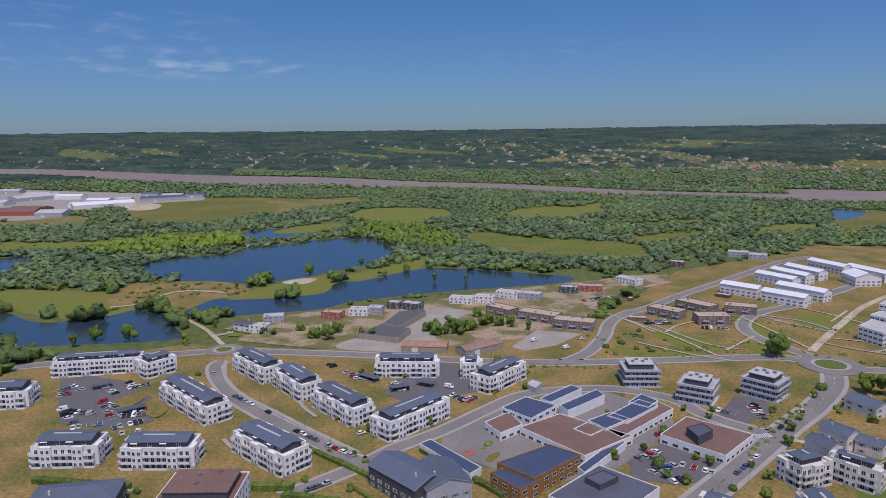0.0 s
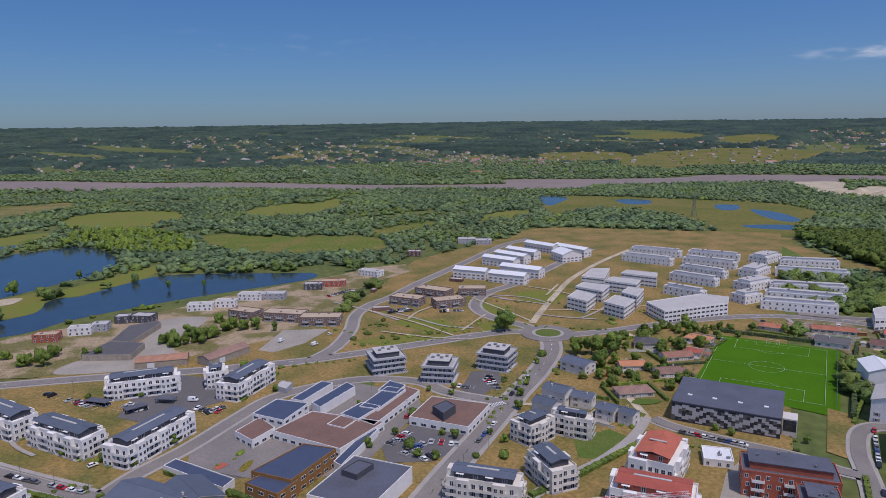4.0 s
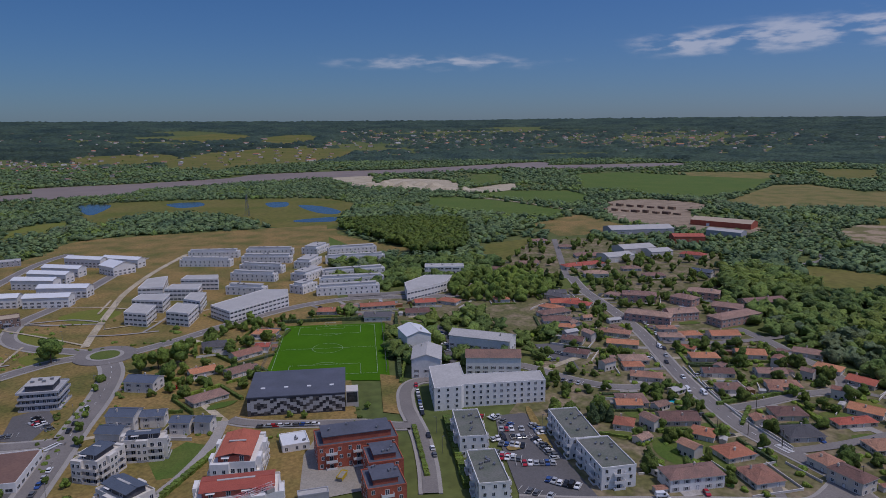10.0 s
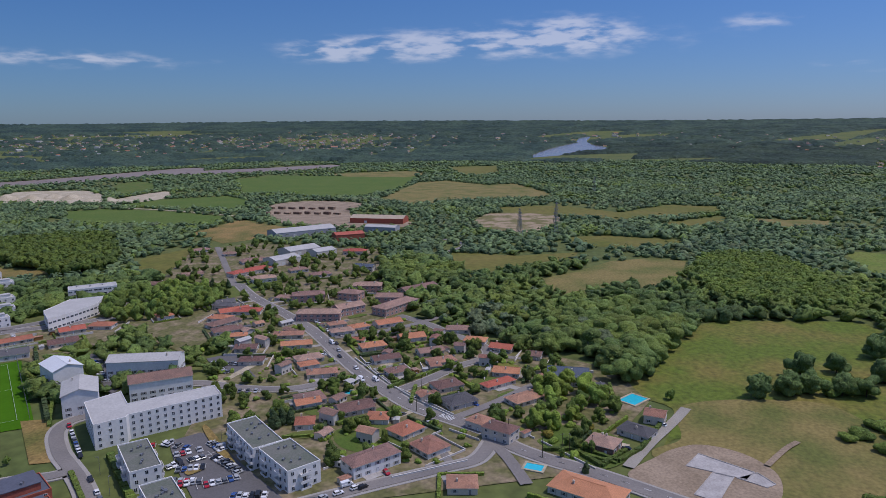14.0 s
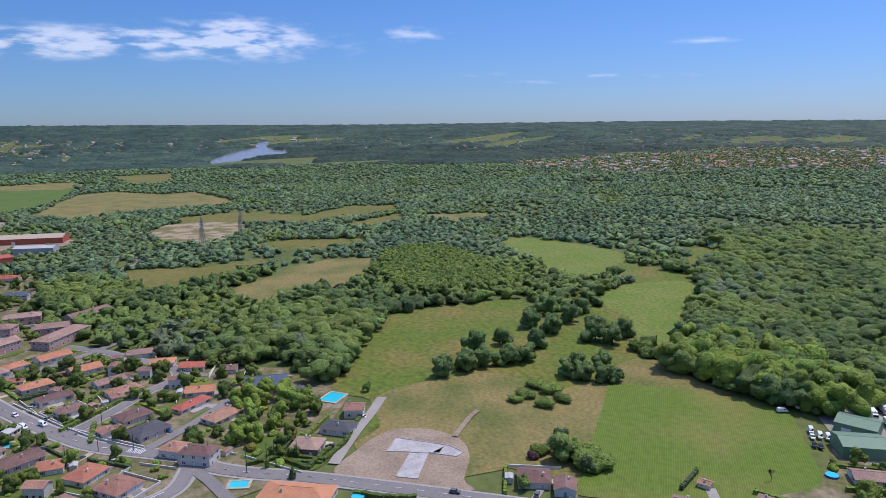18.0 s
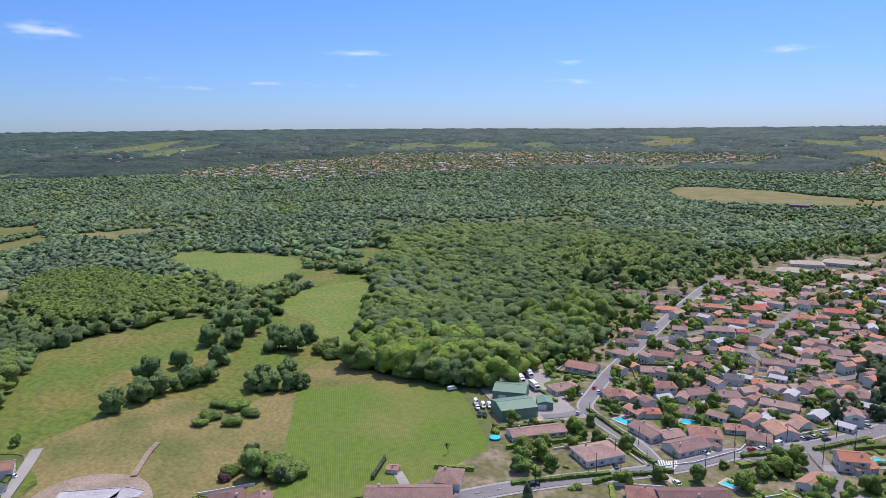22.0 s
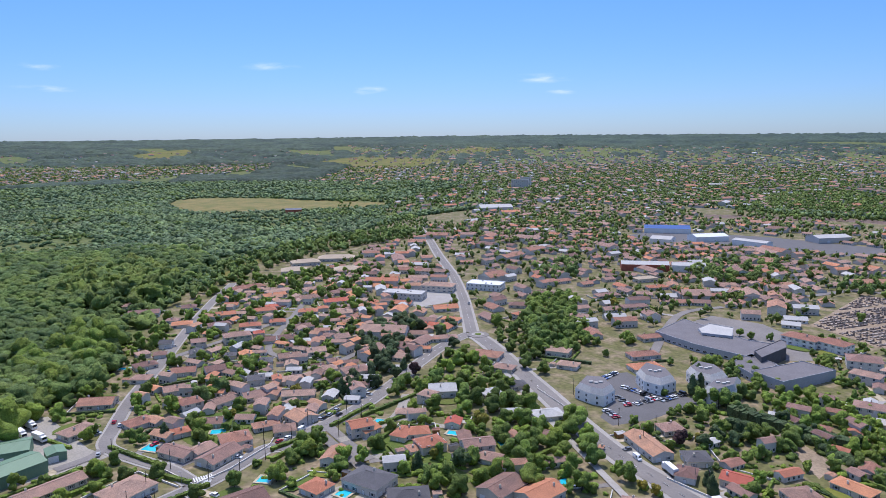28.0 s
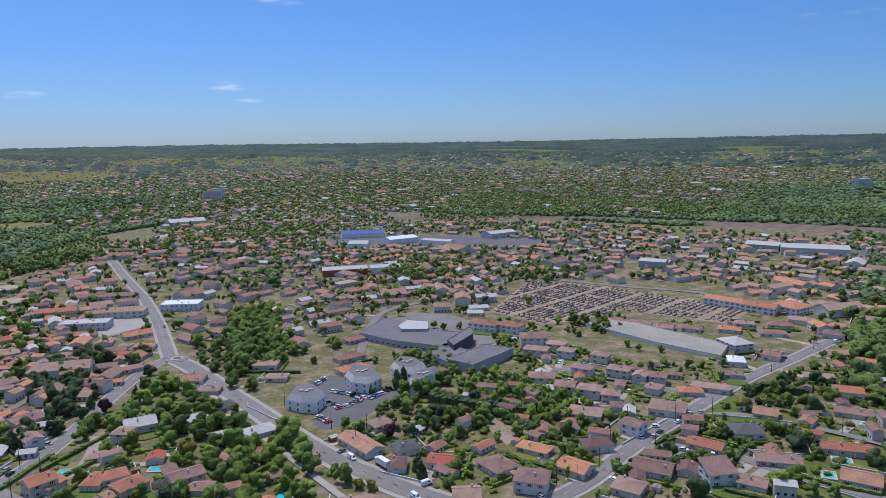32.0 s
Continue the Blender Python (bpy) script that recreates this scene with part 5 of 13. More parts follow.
def pitch_lines(x, y, ang, length, width):
    """Markings, goals and the fence posts of the football pitch."""
    base = pose(x, y, layer("mark"), 0, 0, ang)
    ob = thing("pitch_markings", base, "white football pitch markings", "pitch markings", kind="structure")
    b, t = Build(), 0.10
    L, W = length / 2, width / 2

    def line(x0, y0, x1, y1):
        b.box(min(x0, x1) - t, min(y0, y1) - t, 0, max(x0, x1) + t, max(y0, y1) + t, 0.006)

    for s in (-1, 1):
        line(s * L, -W, s * L, W)
        line(-L, s * W, L, s * W)
        line(s * (L - 16.5), -20.15, s * (L - 16.5), 20.15)
        line(s * (L - 5.5), -9.15, s * (L - 5.5), 9.15)
        for q in (-1, 1):
            line(s * (L - 16.5), q * 20.15, s * L, q * 20.15)
            line(s * (L - 5.5), q * 9.15, s * L, q * 9.15)
    line(0, -W, 0, W)

    def arc(cx, a0, a1):
        n = 40
        for k in range(n):
            p, q = radians(a0 + (a1 - a0) * k / n), radians(a0 + (a1 - a0) * (k + 1) / n)
            b.face([(cx + r * math.cos(g), r * math.sin(g), 0.006) for r, g in ((9.15 - t, p), (9.15 + t, p), (9.15 + t, q), (9.15 - t, q))])

    arc(0, 0, 360)
    arc(L - 11, 127, 233)
    arc(-L + 11, -53, 53)
    part("lines", b.mesh("lines", PITCH_PAINT), ob)
    goal = Build()
    goal.cyl(0, -3.66, 0, 2.44, 0.07, 0.07, 6).cyl(0, 3.66, 0, 2.44, 0.07, 0.07, 6).box(-0.07, -3.7, 2.38, 0.07, 3.7, 2.5).box(1.4, -3.6, 0, 1.46, 3.6, 0.06)
    for s in (-1, 1):
        gm = thing("goal", base @ pose(s * (L + 0.3), 0, 0, 0, 0, 0 if s > 0 else 180), "white metal football goal", "goal", "football goals")
        part("goal_post", goal.mesh("goal_post", TRIM), gm)
    post = Build().cyl(0, 0, 0, 5, 0.06, 0.05, 5).mesh("post", METAL)
    fence = thing("pitch_fence", base @ pose(0, 0, -0.8), "tall grey mesh fence along the pitch", "fence")
    for s in (-1, 1):
        n = 24
        for k in range(n + 1):
            part("post", post, fence, at=pose(-L - 3 + (2 * L + 6) * k / n, s * (W + 5), 0))
        for z in (1.2, 2.6, 4.0, 4.95):
            part("rail", Build().box(-L - 3, -0.02, z, L + 3, 0.02, z + 0.04).mesh("rail", METAL), fence, at=pose(0, s * (W + 5), 0))


def dumpster(x, y, rot):
    yellow = shade("yellow_steel", (0.62, 0.45, 0.02), 0.5, 0.1, 0.4, 2)
    ob = thing("skip", pose(x, y, 0.32, 0, 0, rot), "yellow steel rubble skip on the building site", "skip")
    b = Build()
    low, high = [(-2.4, -1.1), (2.4, -1.1), (2.4, 1.1), (-2.4, 1.1)], [(-3.2, -1.25), (3.2, -1.25), (3.2, 1.25), (-3.2, 1.25)]
    for k in range(4):
        j = (k + 1) % 4
        b.face([(*low[k], 0), (*low[j], 0), (*high[j], 1.9), (*high[k], 1.9)])
    part("hull", b.mesh("hull", yellow), ob)
    part("rubble", Build().prism([(p[0] * 0.9, p[1] * 0.9) for p in high], 0.2, 1.5).mesh("rubble", GRAVEL), ob, "pale rubble")


def tower_crane(x, y, rot, reach):
    """Lattice jib and mast of a tower crane."""
    red = shade("crane_paint", (0.55, 0.10, 0.10), 0.5, 0.1, 0.4, 2, (0.62, 0.60, 0.60))
    ob = thing("tower_crane", pose(x, y, 0, 0, 0, rot), "red and white lattice tower crane over the building site", "crane")

    def lattice(length, size, n):
        b = Build()
        s, t = size / 2, 0.09
        for a, c in ((-s, -s), (s, -s), (s, s), (-s, s)):
            b.box(0, a - t, c - t, length, a + t, c + t)
        for k in range(n):
            u0, u1 = length * k / n, length * (k + 1) / n
            for sg in (-1, 1):
                for flip in (0, 1):
                    p, q = ((u0, sg * s, -s), (u1, sg * s, s)) if flip else ((u0, -s, sg * s), (u1, s, sg * s))
                    if (k + flip) % 2:
                        p, q = (p[0], q[1], q[2]), (q[0], p[1], p[2])
                    d = Vector((0, 0.07, 0)) if not flip else Vector((0, 0, 0.07))
                    d2 = Vector((0, 0, 0.07)) if not flip else Vector((0, 0.07, 0))
                    p, q = Vector(p), Vector(q)
                    b.face([p - d, q - d, q + d, p + d])
                    b.face([p - d2, q - d2, q + d2, p + d2])
        return b

    part("mast", lattice(29.5, 1.6, 18).mesh("mast", red), ob, at=Matrix.Rotation(-math.pi / 2, 4, "Y"))
    part("jib", lattice(reach, 1.3, 30).mesh("jib", red), ob, at=pose(0, 0, 30))
    part("counter_jib", lattice(12, 1.3, 9).mesh("counter_jib", red), ob, at=pose(0, 0, 30, 0, 0, 180))
    part("cabin", Build().box(0.6, -2.2, 27.6, 2.2, -0.8, 29.4).mesh("cabin", [WHITE]), ob, "white operator cabin")
    part("counterweight", Build().box(-12, -0.8, 27.9, -9.5, 0.8, 29.3).mesh("counterweight", CONCRETE), ob)


PINKWALL = shade("pink_render", (0.50, 0.30, 0.25), 0.88, 0.08, 0.2, 1.0)
TOMB = shade("tomb_stone", (0.290, 0.236, 0.200), 0.8, 0.2, 0.3, 1.5, island=0.5)
TOWN_WALL = shade("town_walls", (0.62, 0.57, 0.51), 0.88, 0.08, 0.2, 1.0, island=0.15)


def slab(pts):
    """Fresh concrete foundation with a low upstand wall."""
    ob = thing("foundation_slab", Matrix(), "pale fresh concrete foundation slab with low block walls", "foundation", "house foundations")
    part("slab", Build().prism(pts if sum(pts[k][0] * pts[(k + 1) % len(pts)][1] - pts[(k + 1) % len(pts)][0] * pts[k][1] for k in range(len(pts))) > 0 else pts[::-1], 0, 0.35).mesh("slab", CONCRETE), ob)
    b = Build()
    for k in range(len(pts)):
        a, c = Vector(pts[k]), Vector(pts[(k + 1) % len(pts)])
        s = (c - a).normalized()
        s = Vector((-s.y, s.x)) * 0.15
        b.prism([(p.x, p.y) for p in (a - s, c - s, c + s, a + s)], 0, 0.6)
    part("upstand", b.mesh("upstand", CONCRETE), ob, "pale block upstand")


def tombs(pts, ang):
    """Rows of stone graves between gravel paths."""
    rng = random.Random(8)
    xs, ys = [p[0] for p in pts], [p[1] for p in pts]
    c = Vector((sum(xs) / len(xs), sum(ys) / len(ys)))
    turn = Matrix.Rotation(radians(ang), 2)
    b = Build()
    for i in range(-60, 60):
        for j in range(-34, 34):
            if i % 15 < 2 or j % 8 == 0 or rng.random() < 0.1:
                continue
            p = c + turn @ Vector((i * 2.1 + rng.uniform(-0.2, 0.2), j * 4.9))
            if not inside(np.array([p.x]), np.array([p.y]), pts)[0]:
                continue
            w, d, z = rng.uniform(0.7, 0.95), rng.uniform(1.1, 1.35), rng.uniform(0.5, 1.0)
            u, v = turn @ Vector((w, 0)), turn @ Vector((0, d))
            b.prism([(q.x, q.y) for q in (p - u - v, p + u - v, p + u + v, p - u + v)], 0.3, 0.3 + z)
            if rng.random() < 0.6:
                k = p + v * 0.85
                v2 = v * 0.12
                b.prism([(q.x, q.y) for q in (k - u * 0.8 - v2, k + u * 0.8 - v2, k + u * 0.8 + v2, k - u * 0.8 + v2)], 0.3 + z, 0.3 + z + rng.uniform(0.5, 1.3))
    thing("graves", Matrix(), "rows of grey and pale stone graves", "graves", kind="stuff", data=b.mesh("graves", TOMB))


def busy(px, py, margin=0.0):
    """Which points lie on a house, a road or water."""
    hit = np.zeros(len(px), bool)
    for x, y, r in TAKEN:
        hit |= (px - x) ** 2 + (py - y) ** 2 < (r + margin) ** 2
    for name, line in OUTLINE.items():
        if name.startswith(("lake", "river", "car_park", "football", "rail", "cemetery", "pond", "crop", "school", "yard", "sand_pit", "plaza", "building", "vegetable", "waste")):
            hit |= inside(px, py, line)
    return hit


FAR_CELLS = set()


def far_town(pts, spacing, seed, size=1.0, margin=7.0):
    rng = np.random.default_rng(seed + 100)
    xs, ys = [p[0] for p in pts], [p[1] for p in pts]
    nx, ny = int((max(xs) - min(xs)) / spacing) + 1, int((max(ys) - min(ys)) / spacing) + 1
    gx, gy = np.meshgrid(np.arange(nx), np.arange(ny))
    px = min(xs) + (gx.ravel() + rng.uniform(-0.25, 0.25, nx * ny)) * spacing
    py = min(ys) + (gy.ravel() + rng.uniform(-0.25, 0.25, nx * ny)) * spacing
    ok = inside(px, py, pts) & (rng.uniform(0, 1, len(px)) < 0.85)
    px, py = px[ok], py[ok]
    ok = ~busy(px, py, margin)
    if spacing >= 26:
        if spacing < 50:
            OUTLINE["town_%d" % seed] = list(pts)
        else:
            for step in (10, 45, 80):
                qx, qy = px - step * px / np.hypot(px, py), py - step * py / np.hypot(px, py)
                FAR_CELLS.update(zip((qx // 40).astype(int), (qy // 40).astype(int)))
        n = (3 if spacing < 30 else 6) if spacing < 50 else 1
        tx, ty = np.repeat(px, n) + rng.uniform(-0.6, 0.6, n * len(px)) * spacing, np.repeat(py, n) + rng.uniform(-0.6, 0.6, n * len(px)) * spacing
        clear = ~busy(tx, ty, 6.0)
        stand("town_trees", tx[clear], ty[clear], 6, 12, 3, WOODS, "green trees between the houses of a distant town", "round", rng, 1.1)
    wall, roof = Build(), Build()
    for x, y in zip(px[ok], py[ok]):
        base = 25 * math.sin(x / 140) + 20 * math.sin(y / 170) + seed * 31
        ang = radians(base + rng.choice([0, 90]) + rng.uniform(-6, 6))
        w, d, e = rng.uniform(5, 9), rng.uniform(4, 5.2), (3.0 if rng.random() < 0.7 else 5.4)
        if size == 1.0 and rng.random() < 0.06:
            w, d, e = rng.uniform(10, 18), rng.uniform(6, 9), rng.uniform(4, 7)
        w, d = w * size, d * size
        g = rise(x, y)
        u, v = Vector((math.cos(ang), math.sin(ang))), Vector((-math.sin(ang), math.cos(ang)))
        at = lambda a, b_, z: (x + u.x * a + v.x * b_, y + u.y * a + v.y * b_, g + z)
        q = [at(-w, -d, 0)[:2], at(w, -d, 0)[:2], at(w, d, 0)[:2], at(-w, d, 0)[:2]]
        h = d * rng.uniform(0.28, 0.4)
        m = int(rng.choice([0, 1, 2, 3, 4], p=[0.38, 0.16, 0.12, 0.22, 0.12]))
        wall.prism(q, g - 0.2, g + e, cap=False)
        wall.face([at(-w, d, e), at(-w, -d, e), at(-w, 0, e + h)])
        wall.face([at(w, -d, e), at(w, d, e), at(w, 0, e + h)])
        o, z = 0.5, 0.5 * h / d
        n = len(roof.v)
        roof.v += [at(-w - o, -d - o, e - z), at(w + o, -d - o, e - z), at(w + o, 0, e + h + 0.1), at(-w - o, 0, e + h + 0.1), at(w + o, d + o, e - z), at(-w - o, d + o, e - z)]
        roof.f += [(n, n + 1, n + 2, n + 3), (n + 3, n + 2, n + 4, n + 5)]
        roof.i += [m, m]
        for k in range(-int(w / 3), int(w / 3) + 1):
            for s in (-1, 1):
                c = at(k * 2.6, s * (d + 0.03), 0)
                if w < 10:
                    wall.face([at(k * 2.6 - 0.5, s * (d + 0.03), 1.0), at(k * 2.6 + 0.5, s * (d + 0.03), 1.0), at(k * 2.6 + 0.5, s * (d + 0.03), 2.2), at(k * 2.6 - 0.5, s * (d + 0.03), 2.2)], 1)
    ob = thing("town_houses", Matrix(), "pale houses with tiled roofs in a distant part of town", "houses", kind="stuff", data=wall.mesh("town_houses", [TOWN_WALL, PANE]))
    part("roofs", roof.mesh("roofs", [ROSE, ORANGE, BROWNT, TERRA, GREYROOF]), ob, "orange, pink and brown tiled roofs")


def garden_trees(name, pts, spacing, low, high, lod, mat, seed, kind="round", fill=0.6, label="leafy trees and shrubs in the gardens", margin=3.0):
    rng = np.random.default_rng(seed)
    xs, ys = [p[0] for p in pts], [p[1] for p in pts]
    n = int((max(xs) - min(xs)) * (max(ys) - min(ys)) / spacing ** 2)
    px, py = rng.uniform(min(xs), max(xs), n), rng.uniform(min(ys), max(ys), n)
    ok = inside(px, py, pts) & (rng.uniform(0, 1, n) < fill)
    px, py = px[ok], py[ok]
    ok = ~busy(px, py, margin)
    if ok.any():
        stand(name, px[ok], py[ok], low, high, lod, mat, label, kind, rng, 1.0 if kind != "bush" else 1.2)


def join_far_windows():
    """The windows of far buildings, too small to pick apart, as one part of each."""
    for ob, items in FAR_WINDOWS.items():
        v, f, idx = [], [], []
        for data, at in items:
            n = len(v)
            v += [tuple(at @ w.co) for w in data.vertices]
            f += [tuple(n + k for k in p.vertices) for p in data.polygons]
            idx += [p.material_index for p in data.polygons]
        tagged(part("glazing", solid("glazing", v, f, [TRIM, PANE, SHUTTER], idx), ob), kind="stuff")


def join_far_cars():
    """Cars too far off to pick apart."""
    tones = list(PAINTS)
    v, f, idx = [], [], []
    for data, colour, at in FAR_CARS:
        n = len(v)
        v += [tuple(at @ w.co) for w in data.vertices]
        f += [tuple(n + k for k in p.vertices) for p in data.polygons]
        idx += [len(tones) if p.material_index else tones.index(colour) for p in data.polygons]
    thing("parked_cars", Matrix(), "many cars parked far off along streets and in yards", "cars", kind="stuff", data=solid("parked_cars", v, f, [PAINTS[k] for k in tones] + [CARGLASS], idx))


def sand_heap(x, y, r, h, seed):
    rng = random.Random(seed)
    v, f = [(x, y, h)], []
    for j in (1, 2, 3):
        for k in range(14):
            a = 2 * math.pi * k / 14
            q = r * j / 3 * rng.uniform(0.85, 1.15)
            v.append((x + q * math.cos(a), y + q * math.sin(a) * 0.7, h * (1 - j / 3) ** 0.9 * rng.uniform(0.9, 1.1)))
    for k in range(14):
        n = (k + 1) % 14
        f.append((0, 1 + k, 1 + n))
        for j in (0, 1):
            f.append((1 + 14 * j + k, 15 + 14 * j + k, 15 + 14 * j + n, 1 + 14 * j + n))
    thing("sand_heap", Matrix(), "heap of pale quarried sand in the pit", "sand heap", "heaps of the sand pit", data=solid("sand_heap", v, f, SAND, smooth=True))


def clear_spot(px, py, skip, margin):
    px, py = np.array(px), np.array(py)
    for x, y, r in TAKEN:
        if (x, y) in skip:
            continue
        if ((px - x) ** 2 + (py - y) ** 2 < (r + margin) ** 2).any():
            return False
    return True


def dress_gardens(limit):
    """Hedges, walls, drives, terraces, sheds and parked cars round the houses."""
    rng = random.Random(21)
    spots = np.array(ROAD_SPOTS)
    for x, y, rot, w, d in list(HOUSES):
        far_off = math.hypot(x, y)
        if far_off > limit or max(w, d) > 30:
            continue
        m = pose(x, y, 0, 0, 0, rot)
        own = {(a, b) for a, b, r in TAKEN if (a - x) ** 2 + (b - y) ** 2 < max(w, d) ** 2 * 0.3}
        a, b = w / 2 + rng.uniform(3.0, 5.5), d / 2 + rng.uniform(4.0, 7.5)
        corners = [(-a, -b), (a, -b), (a, b), (-a, b)]
        for k in range(4):
            if rng.random() < 0.42:
                continue
            p, q = Vector((*corners[k], 0)), Vector((*corners[(k + 1) % 4], 0))
            line = [m @ p.lerp(q, j / 8) for j in range(9)]
            if not clear_spot([v.x for v in line], [v.y for v in line], own, 1.0):
                continue
            ends = [(round(v.x, 2), round(v.y, 2)) for v in (line[0], line[-1])]
            if rng.random() < 0.62:
                hedge(ends, rng.uniform(1.0, 1.8), rng.uniform(1.3, 2.2), rng.choice((LEAF, LEAF_DARK, LEAF_LIGHT)))
            else:
                garden_wall(ends, rng.uniform(1.0, 1.7))
        if rng.random() < 0.6:
            u, v, sx, sy = rng.uniform(-3, 3), rng.choice((-1, 1)) * (d / 2 + rng.uniform(4, 7)), rng.uniform(5, 9), rng.uniform(3, 6)
            ring = [m @ Vector((u + sx * math.cos(k * 0.785) * rng.uniform(0.8, 1.2), v + sy * math.sin(k * 0.785) * rng.uniform(0.8, 1.2), 0)) for k in range(8)]
            if clear_spot([p.x for p in ring], [p.y for p in ring], own, -1.0):
                sheet("lawn", [(p.x, p.y) for p in ring], rng.choice((LAWN, LAWN, GOLF)), "mown green lawn in a garden", "lawn", lift=0.1)
        near = ((spots[:, 0] - x) ** 2 + (spots[:, 1] - y) ** 2)
        j = int(near.argmin())
        gap = math.sqrt(near[j])
        if gap < 38:
            t = Vector((spots[j, 0], spots[j, 1]))
            c = Vector((x, y))
            run = (t - c).normalized()
            side = Vector((-run.y, run.x)) * rng.choice((-1, 1)) * min(w, d) * 0.35
            p, q = c + side + run * min(w, d) * 0.35, t + side * 0.6
            mids = [p.lerp(q, f) for f in (0.25, 0.5)]
            if clear_spot([v.x for v in mids], [v.y for v in mids], own | {(spots[j, 0], spots[j, 1])}, -1.0) or gap < 20:
                me = ribbon_mesh("driveway", [p, p.lerp(q, 0.5), q], rng.uniform(2.8, 4.5), 0.46 + rng.random() * 0.04, rng.choice((PAVING, GRAVEL, ASPHALT, SAND)))
                thing("driveway", Matrix(), "pale driveway leading from the street to a house", "driveway", kind="structure", data=me)
                if rng.random() < 0.38:
                    v = p.lerp(q, 0.45)
                    car(v.x, v.y, math.degrees(math.atan2(run.y, run.x)) + rng.choice((0, 180)), z=0.52)
        if rng.random() < 0.55:
            v = m @ Vector((rng.uniform(-0.3, 0.3) * w, rng.choice((-1, 1)) * (d / 2 + 1.6), 0))
            if clear_spot([v.x], [v.y], own, 0.5):
                tw, td = rng.uniform(3, 5.5), rng.uniform(1.5, 2.2)
                tb = Build().box(-tw, -td, 0, tw, td, 0.44)
                thing("terrace", pose(v.x, v.y, 0, 0, 0, rot), "pale paved garden terrace", "terrace", kind="structure", data=tb.mesh("terrace", rng.choice((PAVING, SAND, CONCRETE))))
        if rng.random() < 0.40:
            v = m @ Vector((rng.choice((-1, 1)) * (w / 2 + 3.5), rng.uniform(-1, 1) * d * 0.6, 0))
            if clear_spot([v.x], [v.y], own, 2.0):
                shed(v.x, v.y, rot + rng.choice((0, 90)), rng.uniform(2.6, 5.0), rng.uniform(2.4, 3.4), rng.uniform(2.0, 2.5), rng.choice((BROWNT, TERRA, GREYROOF, GREYT, ROSE)), rng.choice((PALE, WOOD, CREAM)), "small garden shed with a pitched roof", "garden_shed")


def faceted_office(pts, label):
    """White office on a many-cornered plan with a steep bevelled top storey and a flat roof."""
    cx, cy = sum(p[0] for p in pts) / len(pts), sum(p[1] for p in pts) / len(pts)
    loc = [(p[0] - cx, p[1] - cy) for p in pts]
    if sum(loc[k][0] * loc[(k + 1) % len(loc)][1] - loc[(k + 1) % len(loc)][0] * loc[k][1] for k in range(len(loc))) < 0:
        loc = loc[::-1]
    ob = thing("office_building", pose(cx, cy, 0), label, "office building", "white faceted offices")
    TAKEN.append((cx, cy, max(math.hypot(*p) for p in loc)))
    part("wall", Build().prism(loc, 0, 6.0).mesh("wall", WHITE), ob)
    b, n = Build(), len(loc)
    top = [(p[0] * 0.78, p[1] * 0.78) for p in loc]
    for k in range(n):
        j = (k + 1) % n
        b.face([(*loc[k], 6.0), (*loc[j], 6.0), (*top[j], 9.0), (*top[k], 9.0)], 0)
    b.face([(*p, 9.0) for p in top], 1)
    part("roof", b.mesh("roof", [GREYROOF, MIDROOF]), ob, "pale sloped roof storey with a flat top")
    for k in range(n):
        a, c = Vector(loc[k]), Vector(loc[(k + 1) % n])
        ang = math.degrees(math.atan2(c.y - a.y, c.x - a.x))
        m = max(1, int((c - a).length / 4))
        for j in range(m):
            p = a.lerp(c, (j + 0.5) / m)
            for z in (0.9, 3.7):
                part("window", WIN_FLAT, ob, at=pose(p.x, p.y, 0, 0, 0, ang) @ pose(0, -0.004, z))
            q = p * 0.9
            part("roof_window", WIN_SMALL, ob, at=pose(q.x, q.y, 0, 0, 0, ang) @ pose(0, -0.06, 7.0, -30 if m else 0))
    vent = Build().box(-1, -0.8, 0, 1, 0.8, 0.7).mesh("roof_vent", GREYROOF)
    for k in range(3):
        part("roof_vent", vent, ob, at=pose(2.5 * (k - 1), 1.5 * (k % 2), 9.0))


CLEAR = OPEN + ("town", "garden_ground", "district", "bare", "farm", "meadow", "golf", "yard", "car_park", "dry_bank", "building", "park", "football", "waste", "cemetery", "rail", "riverside", "clinic")
KINDS = (("woodland", "mixed broadleaf woodland of many green crowns"), ("dark_woodland", "dark oaks standing among the woodland"),
         ("bright_woodland", "sunlit yellow-green crowns among the woodland"), ("willows", "silvery willows among the woodland"))


def country_wood(low, high, spacing, lod, short, tall, seed, start=36.0, end=-237.0):
    """Woods, copses and hedgerows over all the land between the fields, from one distance to another."""
    rng = np.random.default_rng(seed)
    n = int(2 * high / spacing) + 1
    gx, gy = np.meshgrid(np.arange(n), np.arange(n))
    px = (-high + (gx + rng.uniform(-0.5, 0.5, gx.shape)) * spacing).ravel()
    py = (-high + (gy + rng.uniform(-0.5, 0.5, gx.shape)) * spacing).ravel()
    r, away = np.hypot(px, py), np.degrees(np.arctan2(-px, py))
    away = np.where(away > 100, away - 360, away)
    ok = (r >= low) & (r < high) & (away < start) & (away > end)
    px, py = px[ok], py[ok]
    gap = np.sin(px / 61 + 1.3 * np.sin(py / 83)) + np.sin(py / 57 + 1.1 * np.sin(px / 71))
    ok = ~open_land(px, py, CLEAR) & (rng.uniform(0, 1, len(px)) < np.where(gap < -1.1, 0.35, 0.95))
    px, py = px[ok], py[ok]
    ok = ~busy(px, py, 3.0)
    scatter(px[ok], py[ok], short, tall, lod, rng)


